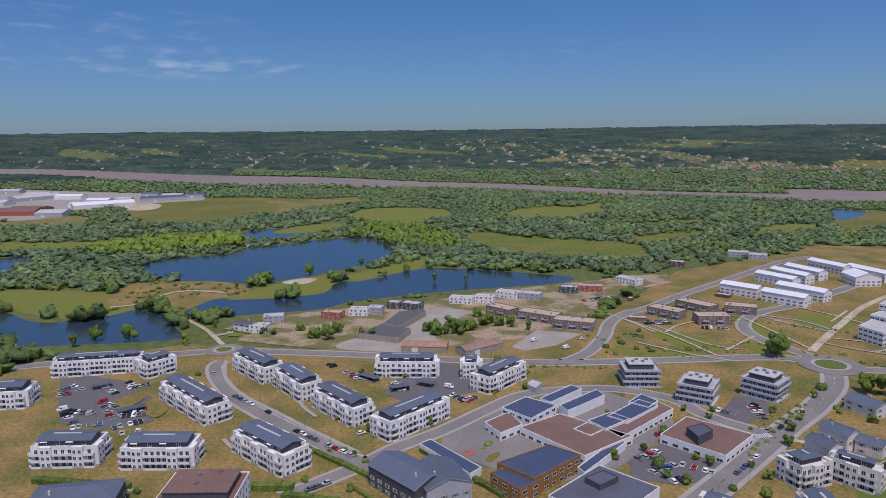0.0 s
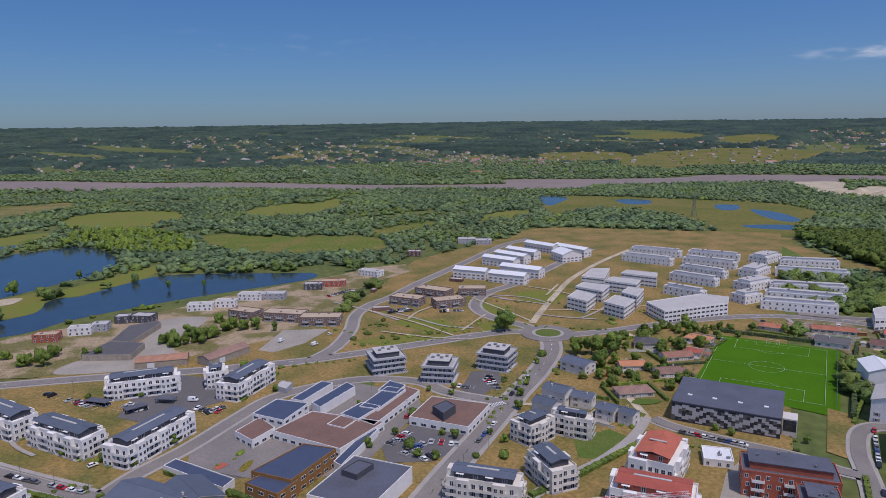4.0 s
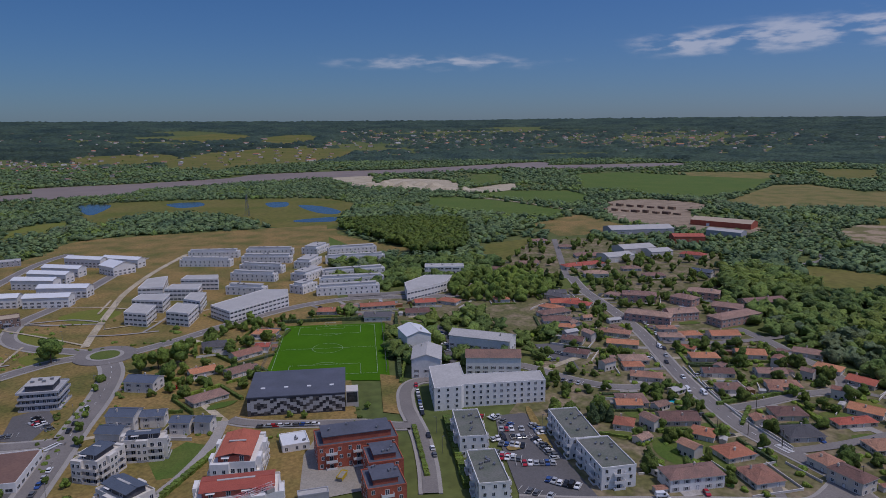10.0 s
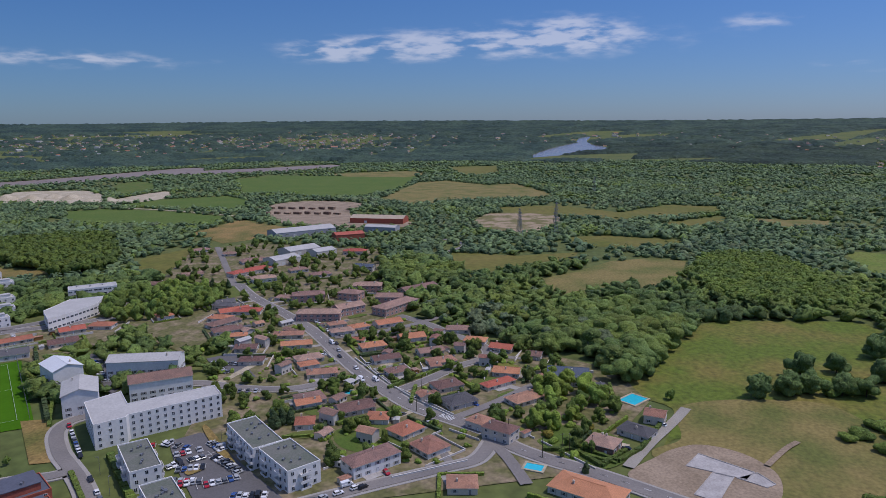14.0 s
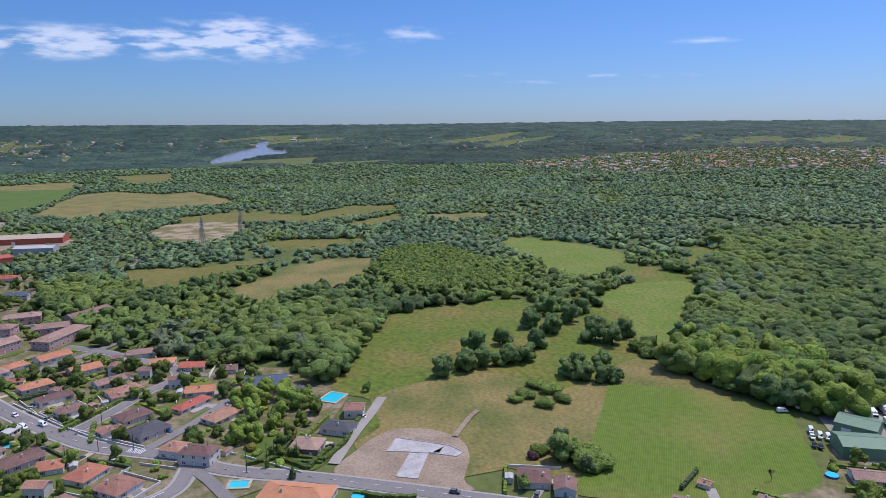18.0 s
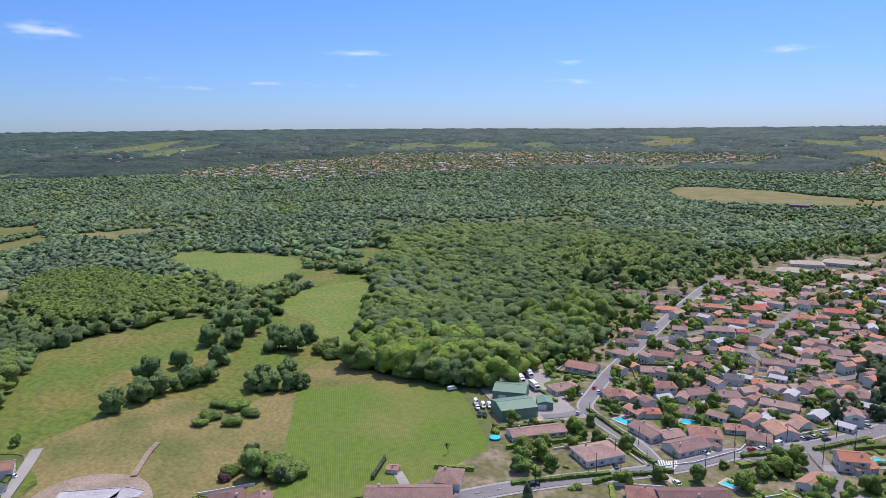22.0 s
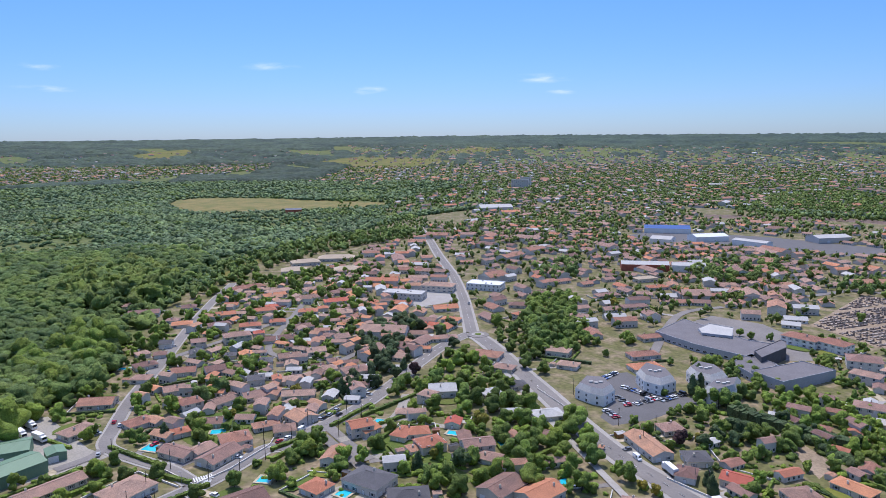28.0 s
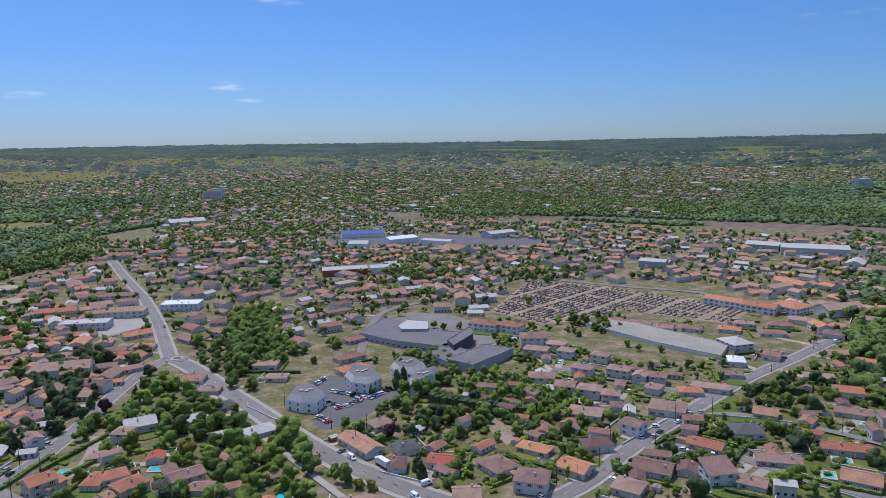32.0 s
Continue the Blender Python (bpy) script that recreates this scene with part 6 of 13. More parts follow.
def scatter(px, py, short, tall, lod, rng):
    """Trees of four leaf colours, mixed in drifts."""
    drift = np.sin(px / 47 + 1.7 * np.sin(py / 39)) * np.sin(py / 43 + px / 120) + rng.normal(scale=0.45, size=len(px))
    silver = np.sin(px / 77 + 2.0) * np.sin(py / 69 + 1.0) + rng.normal(scale=0.35, size=len(px))
    kind = np.where(silver > 1.05, 3, np.where(drift > 0.85, 2, np.where(drift < -0.45, 1, 0)))
    high = 1 + 0.22 * np.sin(px / 90 + 1) * np.sin(py / 110)
    for k, (name, label) in enumerate(KINDS):
        m = kind == k
        if m.any():
            # The far bands take the leaf colours with haze painted in.
            stand(name, px[m], py[m], short, tall, lod, ((WOODS, WOODS_DEEP, WOODS_LIGHT, WILLOW) if lod < 2 else (WOODS_HAZE, WOODS_HAZE_DEEP, WOODS, WILLOW))[k], label, "round", rng, (1.38, 1.45, 1.75, 1.75)[lod], high[m], (0.14, 0.25, 0.42, 0.42)[lod])


def bare_tree(x, y, h):
    """A leafless tree: trunk, limbs and fine twigs."""
    rng = random.Random(5)
    b = Build()

    def limb(p, d, length, r, depth):
        q = p + d * length
        s = d.orthogonal().normalized()
        t = d.cross(s)
        ring = [(s, t), (-s * 0.5 + t * 0.87, t), (-s * 0.5 - t * 0.87, t)]
        for k in range(3):
            a, c = ring[k][0], ring[(k + 1) % 3][0]
            b.face([p + a * r, p + c * r, q + c * r * 0.6, q + a * r * 0.6])
        if depth:
            for k in range(4):
                e = (d + Vector((rng.uniform(-0.7, 0.7), rng.uniform(-0.7, 0.7), rng.uniform(0.0, 0.5)))).normalized()
                limb(p + d * length * rng.uniform(0.6, 1.0), e, length * 0.68, r * 0.55, depth - 1)

    limb(Vector((0, 0, 0)), Vector((0, 0, 1)), h * 0.36, 0.16, 4)
    ob = thing("bare_tree", pose(x, y, 0), "leafless grey tree at the edge of the field", "tree")
    part("bare_crown", b.mesh("bare_crown", BARK), ob)


def pylon(x, y, h):
    ob = thing("power_pylon", pose(x, y, rise(x, y), 0, 0, 30), "grey lattice electricity pylon rising from the plain", "pylon", "electricity pylons")
    b = Build()
    for sx, sy in ((-1, -1), (1, -1), (1, 1), (-1, 1)):
        b.face([(sx * 3, sy * 3, 0), (sx * 3 + 0.5, sy * 3, 0), (sx * 0.4 + 0.3, sy * 0.4, h), (sx * 0.4, sy * 0.4, h)])
        b.face([(sx * 3, sy * 3, 0), (sx * 3, sy * 3 + 0.5, 0), (sx * 0.4, sy * 0.4 + 0.3, h), (sx * 0.4, sy * 0.4, h)])
    for k in range(9):
        z0, z1 = h * k / 9, h * (k + 1) / 9
        r0, r1 = 3 - 2.6 * k / 9, 3 - 2.6 * (k + 1) / 9
        for s in (-1, 1):
            b.face([(-r0, s * r0, z0), (-r0 + 0.3, s * r0, z0), (r1, s * r1, z1), (r1 - 0.3, s * r1, z1)])
            b.face([(s * r0, -r0, z0), (s * r0, -r0 + 0.3, z0), (s * r1, r1, z1), (s * r1, r1 - 0.3, z1)])
    part("mast", b.mesh("mast", METAL), ob)
    for z, w in ((h * 0.72, 5.5), (h * 0.84, 4.5), (h * 0.95, 3.5)):
        part("crossarm", Build().box(-w, -0.25, 0, w, 0.25, 0.4).mesh("crossarm", METAL), ob, at=pose(0, 0, z))


def timber_stack(x, y, rot, w, d, h):
    """Sawn boards piled with gaps between the layers."""
    b = Build()
    n = max(2, int(h / 0.9))
    for k in range(n):
        b.box(-w / 2 + 0.15 * (k % 2), -d / 2, k * h / n, w / 2 - 0.12 * (k % 3), d / 2, (k + 0.86) * h / n)
    take(x, y, rot, w, d)
    thing("timber_stack", pose(x, y, 0.35, 0, 0, rot), "stack of sawn brown timber in the sawmill yard", "timber stack", "stacks of the sawmill", data=b.mesh("timber_stack", STACKED))


STACKED = shade("sawn_timber", (0.230, 0.150, 0.105), 0.9, 0.25, 0.1, 1.0, per_object=0.3)


def far_hills():
    """Woods over the distant country, open on water, fields and towns."""
    def cover(low, high, cut):
        def on(px, py):
            r = np.hypot(px, py)
            patch = np.sin(px / 210 + 1.3 * np.sin(py / 330)) + np.sin(py / 190 + 1.1 * np.sin(px / 270)) + 0.8 * np.sin(px / 67 + py / 90)
            away = np.degrees(np.arctan2(-px, py))
            return (r >= low) & (r < high) & (patch > cut) & ~open_land(px, py, OPEN + ("town",)) & ~np.isin((px // 40).astype(int) * 1000 + (py // 40).astype(int), [a * 1000 + b for a, b in FAR_CELLS])
        return on
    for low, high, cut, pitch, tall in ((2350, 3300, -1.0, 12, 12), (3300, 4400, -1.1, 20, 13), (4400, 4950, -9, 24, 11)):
        canopy("far_woodland", (-high, -high, high, high), cover(low, high, cut), pitch, tall * 0.75, tall * 1.15, CANOPY_HAZE, "green woodland covering the distant plain and hills", 70 + pitch)

# ---- water, fields and woods ----
sheet('lake', [(-346.8, 437.2), (-439.2, 560.5), (-352.7, 534.9), (-307.6, 503.4), (-270.3, 505), (-255.9, 528.9), (-235.5, 533.2), (-210.7, 515.2), (-194.4, 483.8), (-180, 461), (-190.1, 452.3), (-222.1, 447.2), (-257.9, 443.6), (-291.6, 437.6)], WATER, 'dark blue lake with reed-lined banks', 'lake', smooth=True)
sheet('lake', [(-324.7, 724.1), (-306.6, 762.2), (-251.2, 787.2), (-242.5, 825.1), (-187.6, 854.8), (-164.8, 884.6), (-108.9, 904.1), (-75.1, 855.4), (-55.1, 767.1), (-81.2, 715.6), (-106.6, 687.3), (-134.7, 656), (-166.9, 632.6), (-213.4, 630.2), (-241.9, 636.6), (-279.5, 664), (-308.5, 693.2)], WATER, 'wide blue lake between grassy banks', 'lake', smooth=True)
sheet('lake', [(-218.6, 559.7), (-198.2, 568.5), (-170.4, 571.1), (-136.7, 569.5), (-110.9, 584.6), (-98, 628.9), (-77.5, 632.7), (-48.2, 664.5), (-15.6, 690.6), (35.2, 679), (88.4, 656.7), (118.4, 642), (108.9, 617.9), (56.2, 602.2), (6, 589.4), (-41.8, 570.9), (-77.6, 553.1), (-101.2, 530.6), (-138.6, 520.3), (-166.9, 513.3), (-193.2, 514.5), (-209.3, 540.8)], WATER, 'narrow blue lake below the new houses', 'lake', smooth=True)
sheet('pond', [(-272.3, 916.7), (-270.4, 979.8), (-187, 1007.7), (-159.1, 987.7), (-186.3, 920), (-230.4, 884.8)], WATER, 'small far pond behind the trees', 'pond', smooth=True)
sheet('pond', [(-528.1, 736.3), (-503.5, 774.7), (-476.7, 783.7), (-449.3, 747.6), (-448.4, 687.1), (-476.5, 661.8)], WATER, 'small pond at the woodland edge', 'pond', smooth=True)
sheet('river', [(-2441, 2028.1), (-1969.9, 2242.7), (-1604.2, 2528.8), (-1283.9, 2501), (-925.5, 2357.8), (-599.7, 2209.8), (-312.5, 2081.3), (-54.2, 1880.2), (163.8, 1767.6), (399.4, 1566.4), (607.2, 1454.2), (870.6, 1370.1), (783.2, 1230.5), (568.7, 1360.8), (369.1, 1446.3), (145.7, 1571.7), (-48.1, 1660.4), (-265, 1759.5), (-498.3, 1830.9), (-759.6, 1929.9), (-1102.3, 2141.8), (-1422.4, 2237.4), (-1709.9, 1941.5), (-2138.3, 1771.5)], RIVER, 'wide muddy brown river', 'river', smooth=True, lift=0.15)
sheet('river', [(762.2, 1525.4), (938.1, 1442.8), (1153.2, 1377), (1272.7, 1403.3), (1468.8, 1286.6), (1648.2, 1156.4), (2077.2, 984), (1866.8, 883), (1502, 1052.9), (1311.4, 1147.9), (1114.7, 1228.6), (892.8, 1258.6), (732.2, 1355.1), (692.9, 1387.4)], RIVER, 'wide muddy brown river beyond the meadows', 'river', smooth=True, lift=0.15)
sheet('river', [(1888.2, 940.1), (2067, 753.5), (2227, 575.5), (2036.7, 526.2), (1874.7, 683.6), (1739.6, 866.5)], RIVER, 'muddy brown river with tree-lined banks', 'river', smooth=True, lift=0.15)
sheet('river', [(2630.5, -54.8), (3094.8, -168.1), (3410.7, -298), (3717.6, -350.9), (3750.5, -408.6), (3409.3, -360.4), (3035.9, -421.6), (2863.8, -304.8), (2663.7, -146)], RIVER_FAR, 'distant pale bend of the river', 'river', smooth=True, lift=0.15)
sheet('golf_green', [(-496.7, 603.6), (-399.8, 609.8), (-337.2, 606.6), (-273.5, 588.4), (-232.9, 560.4), (-246.2, 537.1), (-265.6, 512.7), (-301.8, 515.9), (-357.3, 542.1), (-471.4, 571.6)], GOLF, 'mown golf course grass by the lake', 'grass', smooth=True)
sheet('golf_green', [(-185, 571.8), (-162, 613.5), (-133.1, 648.2), (-113.6, 660.1), (-103.3, 629.2), (-104.3, 588.5), (-128.4, 575.1), (-159.7, 566.7)], GOLF, 'mown spit of grass between the lakes', 'grass', smooth=True)
sheet('golf_green', [(-104.5, 654.4), (-72.3, 685.3), (-28.8, 737.9), (-10.5, 743.4), (-27.1, 691.3), (-58.6, 657), (-82.8, 633)], GOLF, 'grassy bank between the two lakes', 'grass', smooth=True)
sheet('yard', [(-1201.2, 1577.9), (-1147.2, 1798.7), (-866.8, 1678.5), (-527.6, 1561.2), (-496.1, 1430.9), (-607.8, 1366.4), (-646.9, 1245.9), (-670.8, 1129.1), (-824.2, 1074.5)], GRAVEL, 'pale yards of the riverside industrial estate', 'yard', level='mid')
road([(-269.4, 543.5), (-252.6, 551.9), (-245.8, 574.8), (-236.7, 595.1), (-218.1, 598.5), (-190.8, 590.7)], 4, mat=SAND, label='sandy track by the lakes', name='footpath')
road([(-239.3, 570.5), (-218.7, 535.9), (-194, 504.9), (-169.3, 475.6), (-146.1, 439.5)], 3.5, mat=SAND, label='sandy track round the lake', name='footpath')
sheet('sand_bunker', [(-150.9, 631.7), (-138, 645.9), (-121.8, 645), (-126.1, 625.6), (-140.8, 621.7)], SAND, 'sandy bunker of the golf course', 'bunker', level='mid', smooth=True)
sheet('dry_bank', [(-276.2, 553), (-290.7, 627.1), (-243.8, 641.6), (-192.1, 629.1), (-170.2, 587.5), (-193.3, 568.3), (-210.7, 515.2), (-225.5, 541.5)], GRASS, 'dry tussocky bank between the lakes', 'grass', smooth=True)
sheet('field', [(-592.9, 1307.9), (-546.6, 1473.9), (-430.3, 1487.0), (-312.8, 1446.6), (-193.1, 1431.0), (-161.9, 1362.4), (-227.1, 1231.2), (-303.0, 1173.5), (-346.8, 1069.2), (-474.3, 1080.5)], MEADOW, 'olive riverside meadow beside the warehouses', 'field', level='low', smooth=True)
sheet('field', [(-422.6, 1460.1), (-302.9, 1399.6), (-184.6, 1456.4), (-168.2, 1341.5), (-254.9, 1270.7), (-268.5, 1169.6), (-298.6, 1187.0), (-302.9, 1276.6), (-355.7, 1383.0)], STRAW, 'bare ochre tracks worn into the riverside meadow', 'field', level='low', smooth=True)
sheet('field', [(-630.0, 1330.4), (-606.4, 1389.4), (-551.7, 1351.7), (-533.6, 1272.7), (-573.5, 1259.6)], SAND, 'pale sandy clearing in the meadow', 'field', level='low', smooth=True)
sheet('field', [(-712.1, 1106.7), (-676.6, 1207.4), (-584.8, 1138.6), (-557.7, 1053.5), (-678.1, 1052.5)], STRAW, 'dry field beside the warehouses', 'field', level='low', smooth=True)
sheet('field', [(-578.0, 893.3), (-501.6, 888.1), (-438.7, 894.2), (-423.7, 848.1), (-468.3, 815.1), (-531.2, 818.8)], GOLF, 'mown golf fairway behind the lakeside trees', 'field', level='low', smooth=True)
sheet('field', [(-152.7, 1198.3), (-87.9, 1252.9), (3.9, 1208.0), (3.4, 1096.0), (-76.6, 1085.3)], GOLF, 'golf fairway among trees', 'field', level='low', smooth=True)
sheet('field', [(-220.9, 1012.2), (-159.2, 1043.9), (-159.1, 962.9), (-234.4, 947.4)], GOLF, 'golf fairway by the clubhouse', 'field', level='low', smooth=True)
sheet('field', [(-159.7, 1173.2), (-114.3, 1234.7), (-25.3, 1083.7), (-43.7, 1027.1), (-107.5, 1062.6), (-142.0, 1094.8)], GOLF, 'golf fairway with bunkers', 'field', level='low', smooth=True)
sheet('field', [(30.5, 923.5), (73.8, 917.0), (127.1, 874.8), (224.7, 821.8), (205.2, 727.6), (108.1, 748.2), (38.7, 811.1)], LUSH, 'wide rough of the golf course', 'field', level='low', smooth=True)
sheet('field', [(104.1, 1159.3), (182.5, 1242.7), (239.5, 1192.2), (212.0, 1079.4), (122.8, 1081.0)], GOLF, 'golf fairway between copses', 'field', level='low', smooth=True)
sheet('field', [(206.9, 1186.1), (287.5, 1288.3), (262.7, 1150.4), (192.8, 1078.9)], GOLF, 'narrow golf fairway', 'field', level='low', smooth=True)
sheet('field', [(243.0, 874.9), (299.1, 903.8), (342.0, 909.8), (288.1, 848.4), (232.5, 823.8)], LUSH, 'small clearing among willows', 'field', level='low', smooth=True)
sheet('field', [(463.8, 970.9), (525.0, 966.6), (477.8, 905.7), (408.3, 899.7)], GOLF, 'green clearing beside the marsh', 'field', level='low', smooth=True)
sheet('field', [(1370.4, 2478.3), (1631.9, 2455.1), (1677.8, 2296.4), (1440.1, 2004.3), (1275.8, 2187.1)], MEADOW, 'sloping meadow beyond the river', 'field', level='low', smooth=True)
sheet('field', [(1502.8, 2092.2), (1858.2, 2309.2), (2087.2, 2215.7), (2259.5, 2081.3), (2256.8, 1915.3), (1779.4, 1634.3), (1429.7, 1724.4), (1293.9, 1794.1)], MEADOW, 'broad olive meadow beyond the river', 'field', level='low', smooth=True)
sheet('field', [(324.3, 2777.1), (494.5, 2987.3), (507.4, 2790.2), (391.1, 2627.0)], STRAW, 'pale hillside field', 'field', level='low', smooth=True)
sheet('field', [(2212.8, 3044.9), (2533.2, 3157.4), (2628.7, 2983.1), (2447.2, 2775.1), (2172.5, 2820.3)], MEADOW, 'hillside meadow', 'field', level='low', smooth=True)
sheet('field', [(2584.7, 2785.5), (2840.1, 2776.8), (2759.0, 2572.1), (2401.9, 2400.7), (2346.7, 2526.2)], MEADOW, 'green hillside field', 'field', level='low', smooth=True)
sheet('field', [(577.4, 1033.7), (662.3, 1132.5), (768.1, 1068.6), (895.5, 920.1), (927.0, 841.6), (877.6, 740.1), (747.0, 664.9), (680.3, 613.4), (639.3, 667.1), (664.6, 784.3), (662.8, 892.9), (598.1, 923.2), (515.6, 884.7)], MEADOW, 'bright marsh meadow with ponds', 'field', level='low', smooth=True)
sheet('field', [(440.2, 798.8), (511.6, 764.7), (579.0, 683.8), (670.4, 606.5), (639.5, 569.1), (612.0, 470.5), (597.7, 429.5), (520.3, 480.1), (472.6, 559.0), (426.3, 638.8), (387.9, 745.1)], GRASS, 'wide olive grass field behind the white flats', 'field', level='low', smooth=True)
sheet('pond', [(641.9, 1153.4), (677.3, 1114.3), (623.1, 1044.2), (581.6, 1017.5)], WATER, 'blue pond in the marsh meadow', 'pond', level='low', smooth=True)
sheet('pond', [(731.7, 1035.6), (777.4, 1011.8), (749.4, 962.7), (707.8, 969.0)], WATER, 'blue pond in the marsh meadow', 'pond', level='low', smooth=True)
sheet('pond', [(826.3, 897.5), (856.4, 880.0), (815.9, 835.8), (789.8, 844.1)], WATER, 'blue pond in the marsh meadow', 'pond', level='low', smooth=True)
sheet('pond', [(835.1, 828.0), (840.5, 782.0), (812.0, 718.1), (780.5, 699.3), (776.0, 727.9), (801.1, 782.7)], WATER, 'blue pond in the marsh meadow', 'pond', level='low', smooth=True)
sheet('pond', [(703.8, 704.8), (756.7, 678.0), (723.9, 648.6), (690.2, 684.4)], WATER, 'blue pond in the marsh meadow', 'pond', level='low', smooth=True)
sheet('sand_pit', [(1286.9, 1165.1), (1366.0, 1103.5), (1228.3, 974.7), (1330.8, 1005.6), (1361.9, 877.2), (1243.8, 764.5), (1147.2, 715.5), (1129.7, 778.6), (1128.8, 894.1), (1142.1, 972.5)], SAND, 'pale heaps and flats of a sand and gravel pit', 'sand pit', level='low', smooth=True)
sheet('sand_pit', [(1147.2, 715.5), (1284.3, 719.2), (1355.4, 696.7), (1244.5, 641.3), (1150.7, 662.9)], SAND, 'pale arm of the sand pit', 'sand pit', level='low', smooth=True)
sheet('field', [(1505.2, 888.7), (1581.5, 868.0), (1409.6, 748.5), (1285.5, 757.3)], LAWN, 'green patch behind the sand pit', 'field', level='low', smooth=True)
sheet('field', [(1107.4, 673.2), (1214.0, 630.6), (1271.8, 535.8), (1205.5, 464.8), (1108.6, 438.0), (1072.5, 452.3), (1089.5, 566.5)], VERDANT, 'dark green crop field beyond the farm track', 'field', level='low', smooth=False)
sheet('field', [(1034.8, 704.8), (1067.2, 654.7), (1046.9, 544.5), (985.7, 411.2), (929.1, 401.1), (886.6, 417.5), (885.7, 497.9), (899.6, 611.9)], VERDANT, 'dark green crop field before the farm track', 'field', level='low', smooth=False)
sheet('field', [(1646.2, 677.1), (1782.1, 611.1), (1749.8, 422.2), (1829.5, 260.9), (1705.4, 224.0), (1461.8, 231.2), (1280.8, 265.4), (1246.6, 354.3), (1333.8, 438.3), (1303.0, 512.0)], VERDANT, 'bright green field with lone trees', 'field', level='low', smooth=False)
sheet('field', [(1835.7, 490.1), (1950.0, 293.9), (1841.0, 201.6), (1732.5, 260.7), (1749.8, 422.2)], STRAW, 'brown stubble strip behind the green field', 'field', level='low', smooth=False)
sheet('field', [(594.8, 345.8), (668.8, 377.5), (701.9, 366.8), (735.1, 354.2), (719.5, 331.0), (670.4, 313.4), (621.8, 312.8), (577.9, 327.0)], MEADOW, 'pasture behind the village', 'field', level='low', smooth=False)
sheet('field', [(1776.1, 2211.0), (2117.4, 2302.4), (2294.6, 2078.4), (1987.2, 1798.2), (1841.4, 1835.5), (1610.0, 1801.4), (1419.5, 1670.3), (1284.0, 1605.8)], MEADOW, 'olive field beyond the river', 'field', level='low', smooth=True)
sheet('field', [(836.2, 402.3), (957.2, 385.7), (889.2, 292.4), (856.0, 250.8), (807.7, 295.4), (763.7, 330.2)], GRASS, 'pasture strip before the sawmill', 'field', level='low', smooth=False)
sheet('yard', [(1126.7, 401.2), (1200.5, 341.2), (1161.4, 250.2), (1039.3, 245.7), (977.6, 210.2), (968.1, 152.0), (910.2, 133.8), (894.5, 215.1), (938.2, 322.2)], EARTH, 'brown earth of the sawmill yard', 'yard', level='mid', smooth=True)
sheet('field', [(1216.8, 238.7), (1578.1, 210.0), (1628.9, 151.8), (1515.2, 48.3), (1556.0, -6.0), (1382.5, -65.2), (1273.5, -80.4), (1248.0, 6.0), (1200.0, 98.6), (1139.4, 169.9)], STRAW, 'wide brown hay field on the plain', 'field', level='low', smooth=False)
sheet('field', [(2123.1, 194.3), (2171.4, 49.6), (1855.8, 28.1), (1744.2, 114.5)], MEADOW, 'small pasture with scattered trees', 'field', level='low', smooth=False)
sheet('field', [(1119.7, 24.0), (1153.3, -79.0), (1067.4, -164.5), (1168.0, -257.5), (1145.1, -331.2), (1064.9, -305.9), (985.5, -191.8), (960.7, -147.5), (1002.4, -106.4), (1032.0, 6.6)], MEADOW, 'olive field between hedgerows', 'field', level='low', smooth=False)
sheet('field', [(938.4, -182.4), (977.0, -231.3), (1037.4, -314.5), (954.2, -285.7), (903.4, -229.1)], MEADOW, 'narrow hedged field', 'field', level='low', smooth=False)
sheet('field', [(1008.2, -327.3), (993.3, -434.0), (937.7, -411.5), (923.7, -350.7)], STRAW, 'small straw field among woods', 'field', level='low', smooth=False)
sheet('field', [(833.4, -66.5), (848.1, -115.8), (821.4, -193.8), (784.6, -193.1), (772.5, -155.8), (763.2, -116.0), (780.4, -75.1)], MEADOW, 'long strip of pasture between hedgerows', 'field', level='low', smooth=False)
sheet('field', [(728.5, 71.8), (712.0, -8.2), (736.5, -71.6), (701.0, -64.6), (663.5, -26.9), (624.0, 7.8), (607.0, 34.1), (645.6, 56.0)], MEADOW, 'olive field with hedgerows', 'field', level='low', smooth=False)
sheet('field', [(603.6, -22.8), (637.2, -60.0), (689.0, -98.5), (709.8, -142.7), (694.8, -172.9), (614.1, -149.2), (572.7, -114.3), (591.9, -98.4), (567.0, -75.4), (533.7, -49.1), (571.2, -30.8)], STRAW, 'dry straw-coloured field between hedges', 'field', level='low', smooth=False)
sheet('yard', [(1015.1, 42.9), (1055.9, 14.2), (1030.1, -61.9), (941.4, -70.3), (879.2, -38.4), (859.9, 13.3), (938.8, 47.0)], WORN, 'pale gravel depot beside the plain', 'yard', level='mid', smooth=True)
sheet('field', [(746.7, -348.4), (732.8, -394.1), (631.2, -430.4), (569.0, -393.8), (519.8, -337.9), (547.9, -306.9), (621.1, -322.8)], FRESH, 'sunlit green meadow among woods', 'field', level='low', smooth=True)
sheet('field', [(581.4, -397.0), (534.4, -420.5), (503.1, -421.0), (619.5, -512.5), (602.8, -555.9), (539.7, -464.4), (480.0, -411.1), (495.5, -372.7), (508.9, -347.1)], LUSH, 'shrubby clearing before the forest', 'field', level='low', smooth=False)
sheet('field', [(472.7, -307.7), (493.0, -342.0), (495.5, -372.7), (476.6, -408.9), (395.8, -337.3), (340.0, -285.5), (320.2, -259.3), (340.9, -258.8), (393.8, -274.5)], FRESH, 'bright green meadow beside the forest', 'field', level='low', smooth=True)
